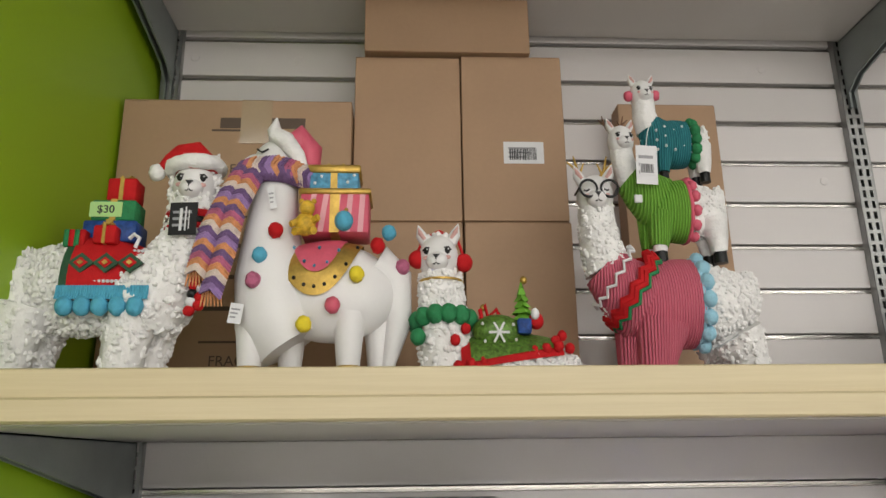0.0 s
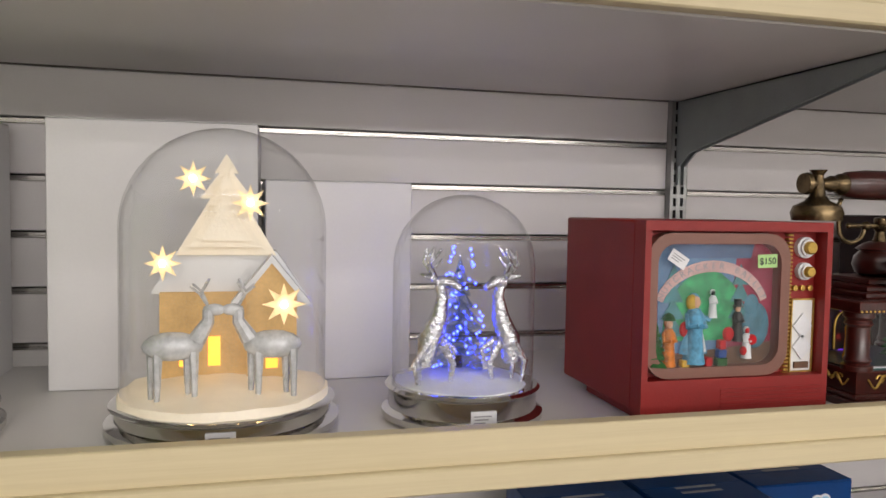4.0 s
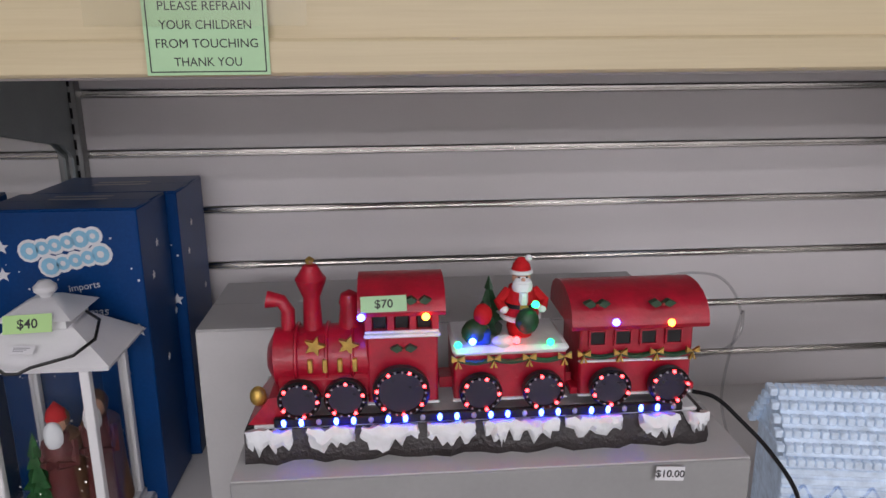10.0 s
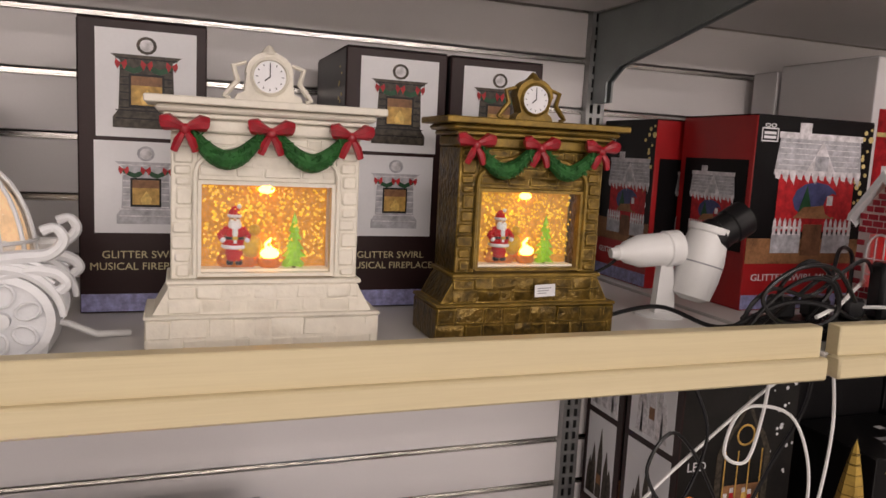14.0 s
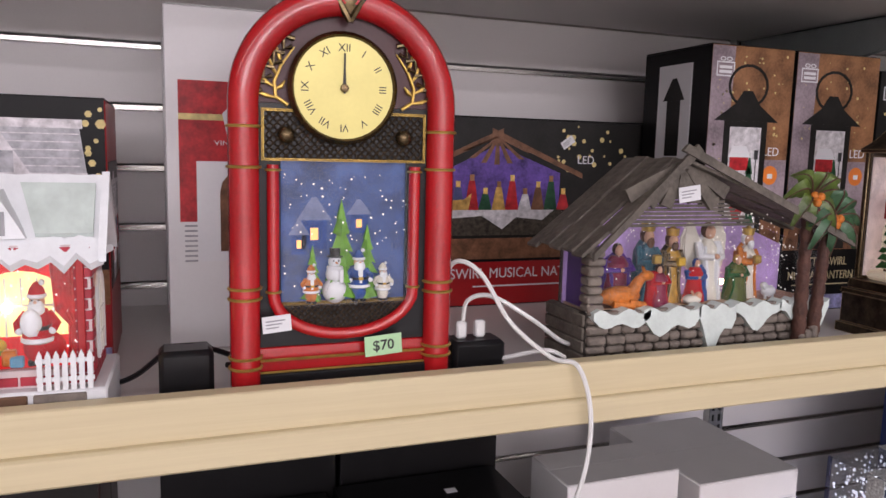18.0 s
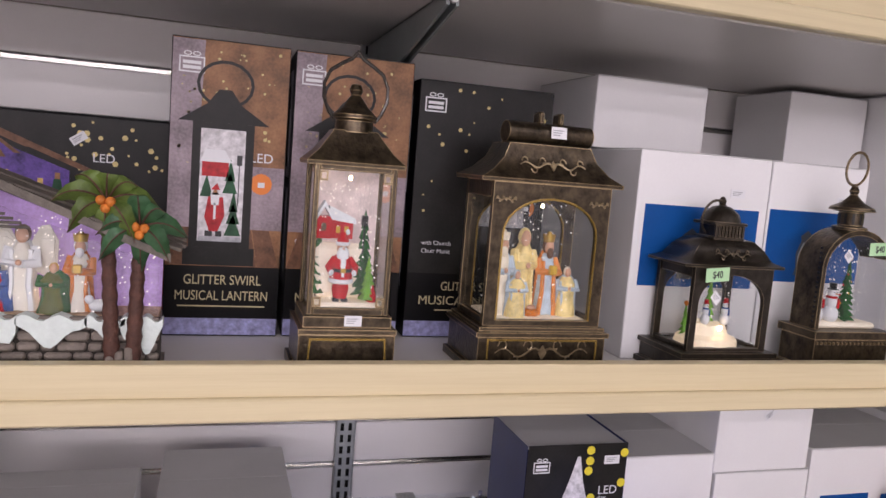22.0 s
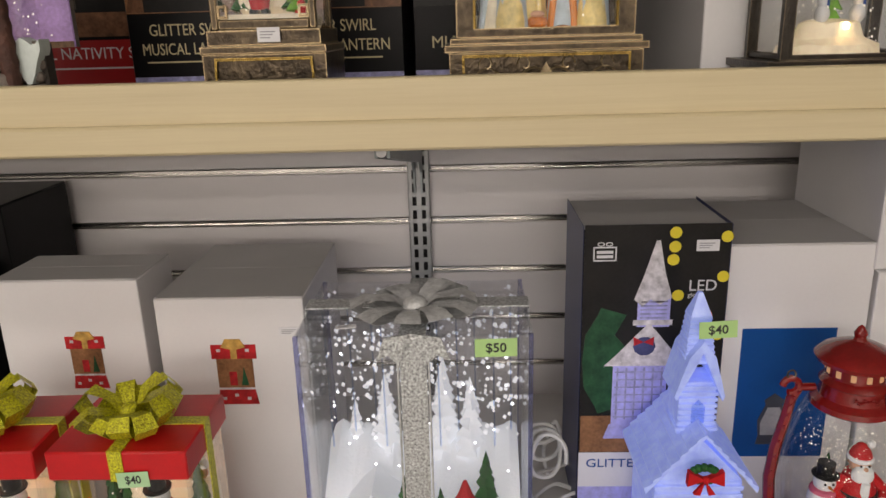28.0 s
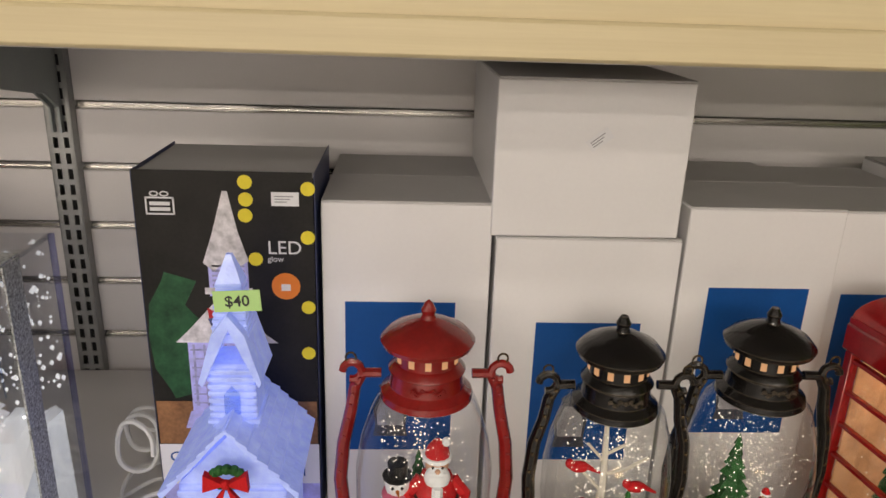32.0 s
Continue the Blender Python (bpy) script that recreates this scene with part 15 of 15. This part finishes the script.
        part("tree", g, o, "snowy green tree")
        g = G(YELP).box(-0.024, 0.006, -0.024, -0.008, 0.075, 0.095, 0.003).use(REDFELT).box(-0.010, 0.026, -0.026, -0.010, 0.070, 0.088, 0.004)
        father(g, 0.014, -0.016, 0.078, 0.036, REDFELT)
        part("figurine", g, o, "Santa on a sleigh with gifts")
    part("small_lamp", G(WARMW).ball((0.0, 0.012, 0.078), 0.0035, 8, 6), o, "warm lamp")
    flecks("glitter", int(x * 50), 420, (-0.036, 0.036, -0.036, 0.036, 0.070, 0.178), 0.0006, GLITTER, o)
    for ch in o.children:
        if ch.name.split(".")[0] in ("snow", "figurine", "tree", "cottage", "birch", "small_lamp", "glitter"):
            ch.location.z -= 0.013
    price("", WHITEP, 0.020, 0.010, pose(0.0, -0.0575 * k, 0.012, 0, 5, 0), o, *STICKER)


oil_lantern(4.034, -0.395, 0.270, DEEPRED, "santa", "glossy red oil-lantern snow globe with Santa and snowman")
oil_lantern(4.188, -0.395, 0.256, BLACKMET, "birds", "black oil-lantern snow globe with birch tree and birds")
oil_lantern(4.314, -0.385, 0.262, BLACKMET, "tree", "black oil-lantern snow globe with tree and sleigh")

oil_lantern(2.700, -0.40, 0.235, BRONZE, "tree", "small bronze oil-lantern snow globe beside the gold chapel")

cable("power_lead", [(3.757 + (0.020 + 0.003 * sin(k * 0.9)) * cos(k * 0.5), -0.30 + 0.002 * k, LB + 0.062 + (0.036 - 0.0006 * k) * sin(k * 0.5)) for k in range(40)] + [(3.760, -0.22, LB + 0.03), (3.765, -0.24, LB + 0.003)], 0.0026, WHITEPLAS, "white lead coiled up beside the printed box")

# --- red telephone booth
b = thing("phone_booth", 4.456, -0.45, LB, 8, "red telephone booth ornament with a lit scene inside", "ornament")
b.scale = (0.79, 0.79, 0.91)
D = 0.12
part("base", G(RED).box(-0.066, 0.066, -0.006, D + 0.006, 0, 0.022, 0.002), b)
for x in (-0.055, 0.055):
    for y in (0.0, D - 0.010):
        part("corner_post", G(RED).box(x - 0.006, x + 0.006, y, y + 0.010, 0.022, 0.235, 0.001), b)
for y in (0.002, D - 0.006):
    for z0 in (0.022, 0.056, 0.090, 0.124, 0.158, 0.192, 0.225):
        part("glazing_bar", G(RED).box(-0.049, 0.049, y, y + 0.004, z0, z0 + (0.010 if z0 in (0.022, 0.225) else 0.0035)), b)
    for x in (-0.030, 0.030):
        part("glazing_bar", G(RED).box(x - 0.0016, x + 0.0016, y + 0.0005, y + 0.0036, 0.030, 0.226), b)
for x in (-0.055, 0.055):
    for z0 in (0.022, 0.056, 0.090, 0.124, 0.158, 0.192, 0.225):
        part("glazing_bar", G(RED).box(x - 0.003, x + 0.003, 0.010, D - 0.010, z0, z0 + 0.0035), b)
    part("pane", G(GLASS).box(x - 0.0005, x + 0.0005, 0.010, D - 0.010, 0.026, 0.232), b)
part("head_panel", G(RED).box(-0.064, 0.064, -0.004, D + 0.004, 0.235, 0.262, 0.002), b)
part("sign", G(REDCARD).box(-0.048, 0.048, -0.0055, -0.003, 0.239, 0.258, 0.0008), b, "red sign panel")
lettering("writing", "Merry Christmas", 0.0085, pose(0, -0.0062, 0.2485), WHITEP, b, 0.0003, 0.078, shear=0.2)
part("roof", G(RED).prism([(-0.062, 0.262), (0.062, 0.262), (0.062, 0.268)] + [(0.060 * cos(pi * k / 12), 0.268 + 0.020 * sin(pi * k / 12)) for k in range(13)] + [(-0.062, 0.268)], -0.002, D + 0.002), b, "curved red roof")
# Backdrop emits in place of the booth's interior light.
part("backdrop", G(paint("booth_glow", (0.38, 0.22, 0.13), 0.5, var=0.5, scale=60, bump=0, emit=(0.95, 0.42, 0.18), power=0.24)).box(-0.049, 0.049, D - 0.012, D - 0.010, 0.03, 0.225), b, "glowing peach backdrop")
part("pane", G(GLASS).box(-0.049, 0.049, 0.003, 0.004, 0.03, 0.225), b)
g = G()
father(g, 0.010, 0.05, 0.024, 0.10, REDFELT)
part("figurine", g, b, "Santa in a red coat")
g = G()
pine(g, -0.022, 0.06, 0.024, 0.14, LEAF, 8, 5, 0.2)
part("tree", g, b)
part("snow", G(SNOWLIT).box(-0.048, 0.048, 0.008, D - 0.013, 0.022, 0.030, 0.003), b)
part("small_lamp", G(WARMW).box(-0.03, 0.03, 0.05, 0.056, 0.228, 0.231), b, "warm lamp strip")
flecks("glitter", 61, 80, (-0.045, 0.045, 0.008, 0.1, 0.04, 0.21), 0.001, GLITTER, b)
price("", WHITEP, 0.016, 0.009, pose(0.055, -0.005, 0.263, -30, 8, 0), b, *STICKER)


# --- red square lanterns
def red_lantern(x, y, rz, kind, label):
    l = thing("red_lantern", x, y, LB, rz, label, "lantern", "red square lanterns")
    l.scale = (0.9, 0.9, 0.94)
    D = 0.095
    part("base", G(RED).box(-0.062, 0.062, -0.014, D + 0.014, 0, 0.014, 0.002).box(-0.056, 0.056, -0.008, D + 0.008, 0.014, 0.040, 0.002).box(-0.052, 0.052, -0.004, D + 0.004, 0.040, 0.050, 0.001), l, "stepped red base")
    for xx in (-0.0445, 0.0445):
        for y0 in (0.0, D - 0.007):
            part("corner_post", G(RED).box(xx - 0.0035, xx + 0.0035, y0, y0 + 0.007, 0.050, 0.212, 0.001), l)
        part("pane", G(GLASS).box(xx - 0.0005, xx + 0.0005, 0.007, D - 0.007, 0.05, 0.21), l)
    for y0 in (0.0, D - 0.007):
        part("head_rail", G(RED).box(-0.041, 0.041, y0, y0 + 0.007, 0.204, 0.212, 0.001), l)
        part("pane", G(GLASS).box(-0.041, 0.041, y0 + 0.003, y0 + 0.004, 0.05, 0.204), l)
    part("roof", hip(G(), RED, [(0.064, 0.212), (0.066, 0.216), (0.044, 0.230), (0.030, 0.248), (0.026, 0.250)], D), l, "pagoda-like red roof")
    part("lantern_top", G(RED).box(-0.022, 0.022, D / 2 - 0.022, D / 2 + 0.022, 0.250, 0.262, 0.001).lathe([(0.032, 0.262), (0.030, 0.266), (0.014, 0.276), (0.004, 0.282), (0.006, 0.287), (0.003, 0.293), (0, 0.295)], (0, D / 2, 0), 18), l)
    part("snow", rough_up(G(SNOWLIT).box(-0.040, 0.040, 0.008, D - 0.008, 0.050, 0.058, 0.003), 0.0015, 90), l, "glowing snow")
    part("small_lamp", G(WARMW).ball((0.0, D / 2, 0.064), 0.004, 8, 6), l, "warm lamp")
    g = G()
    if kind == "sleigh":
        g.use(YELP).box(-0.020, 0.022, 0.030, 0.055, 0.062, 0.085, 0.004).box(-0.014, 0.006, 0.032, 0.052, 0.085, 0.115, 0.004)
        father(g, 0.012, 0.04, 0.085, 0.055, ORAP)
        part("figurine", g, l, "yellow sleigh with a figure")
    else:
        father(g, 0.0, 0.045, 0.056, 0.11, REDFELT)
        part("figurine", g, l, "Santa with a green tree")
    for x0, hh in ((-0.026, 0.09), (0.028, 0.065)):
        g = G()
        pine(g, x0, 0.065, 0.056, hh, LEAF, 7, 4, 0.22)
        part("tree", g, l)
    flecks("glitter", int(x * 70), 90, (-0.038, 0.038, 0.008, 0.085, 0.06, 0.20), 0.001, GLITTER, l)
    price("", WHITEP, 0.020, 0.011, pose(0.012, 0.012, 0.243, -42, 6, 0), l, *STICKER)


red_lantern(4.602, -0.45, 6, "sleigh", "red square lantern with a yellow sleigh scene")
red_lantern(4.790, -0.44, 0, "santa", "red square lantern with a Santa scene by the green wall")

# round plugs pressed into the slats
for x, z in ((0.035, 2.22), (0.214, 2.218), (1.051, 2.213), (1.134, 1.996), (2.786, 1.513)):
    pl = thing("wall_plug", x, 0.0, z, 0, "round grey plug pressed into the slat wall", "plug", "wall plugs")
    part("disc", G(SLAT).lathe([(0, -0.0010), (0.0065, -0.0010), (0.0075, 0.0), (0.0075, 0.002), (0, 0.002)], n=16), pl).matrix_local = pose(0, 0, 0, -90, 0, 0)

cl = thing("shelf_clip", 2.357, -0.425, TB - 0.0247, 0, "black plastic clip under the shelf joint", "clip")
part("body", G(BLACKPLAS).box(-0.028, 0.028, -0.012, 0.012, -0.016, 0.0, 0.003), cl)
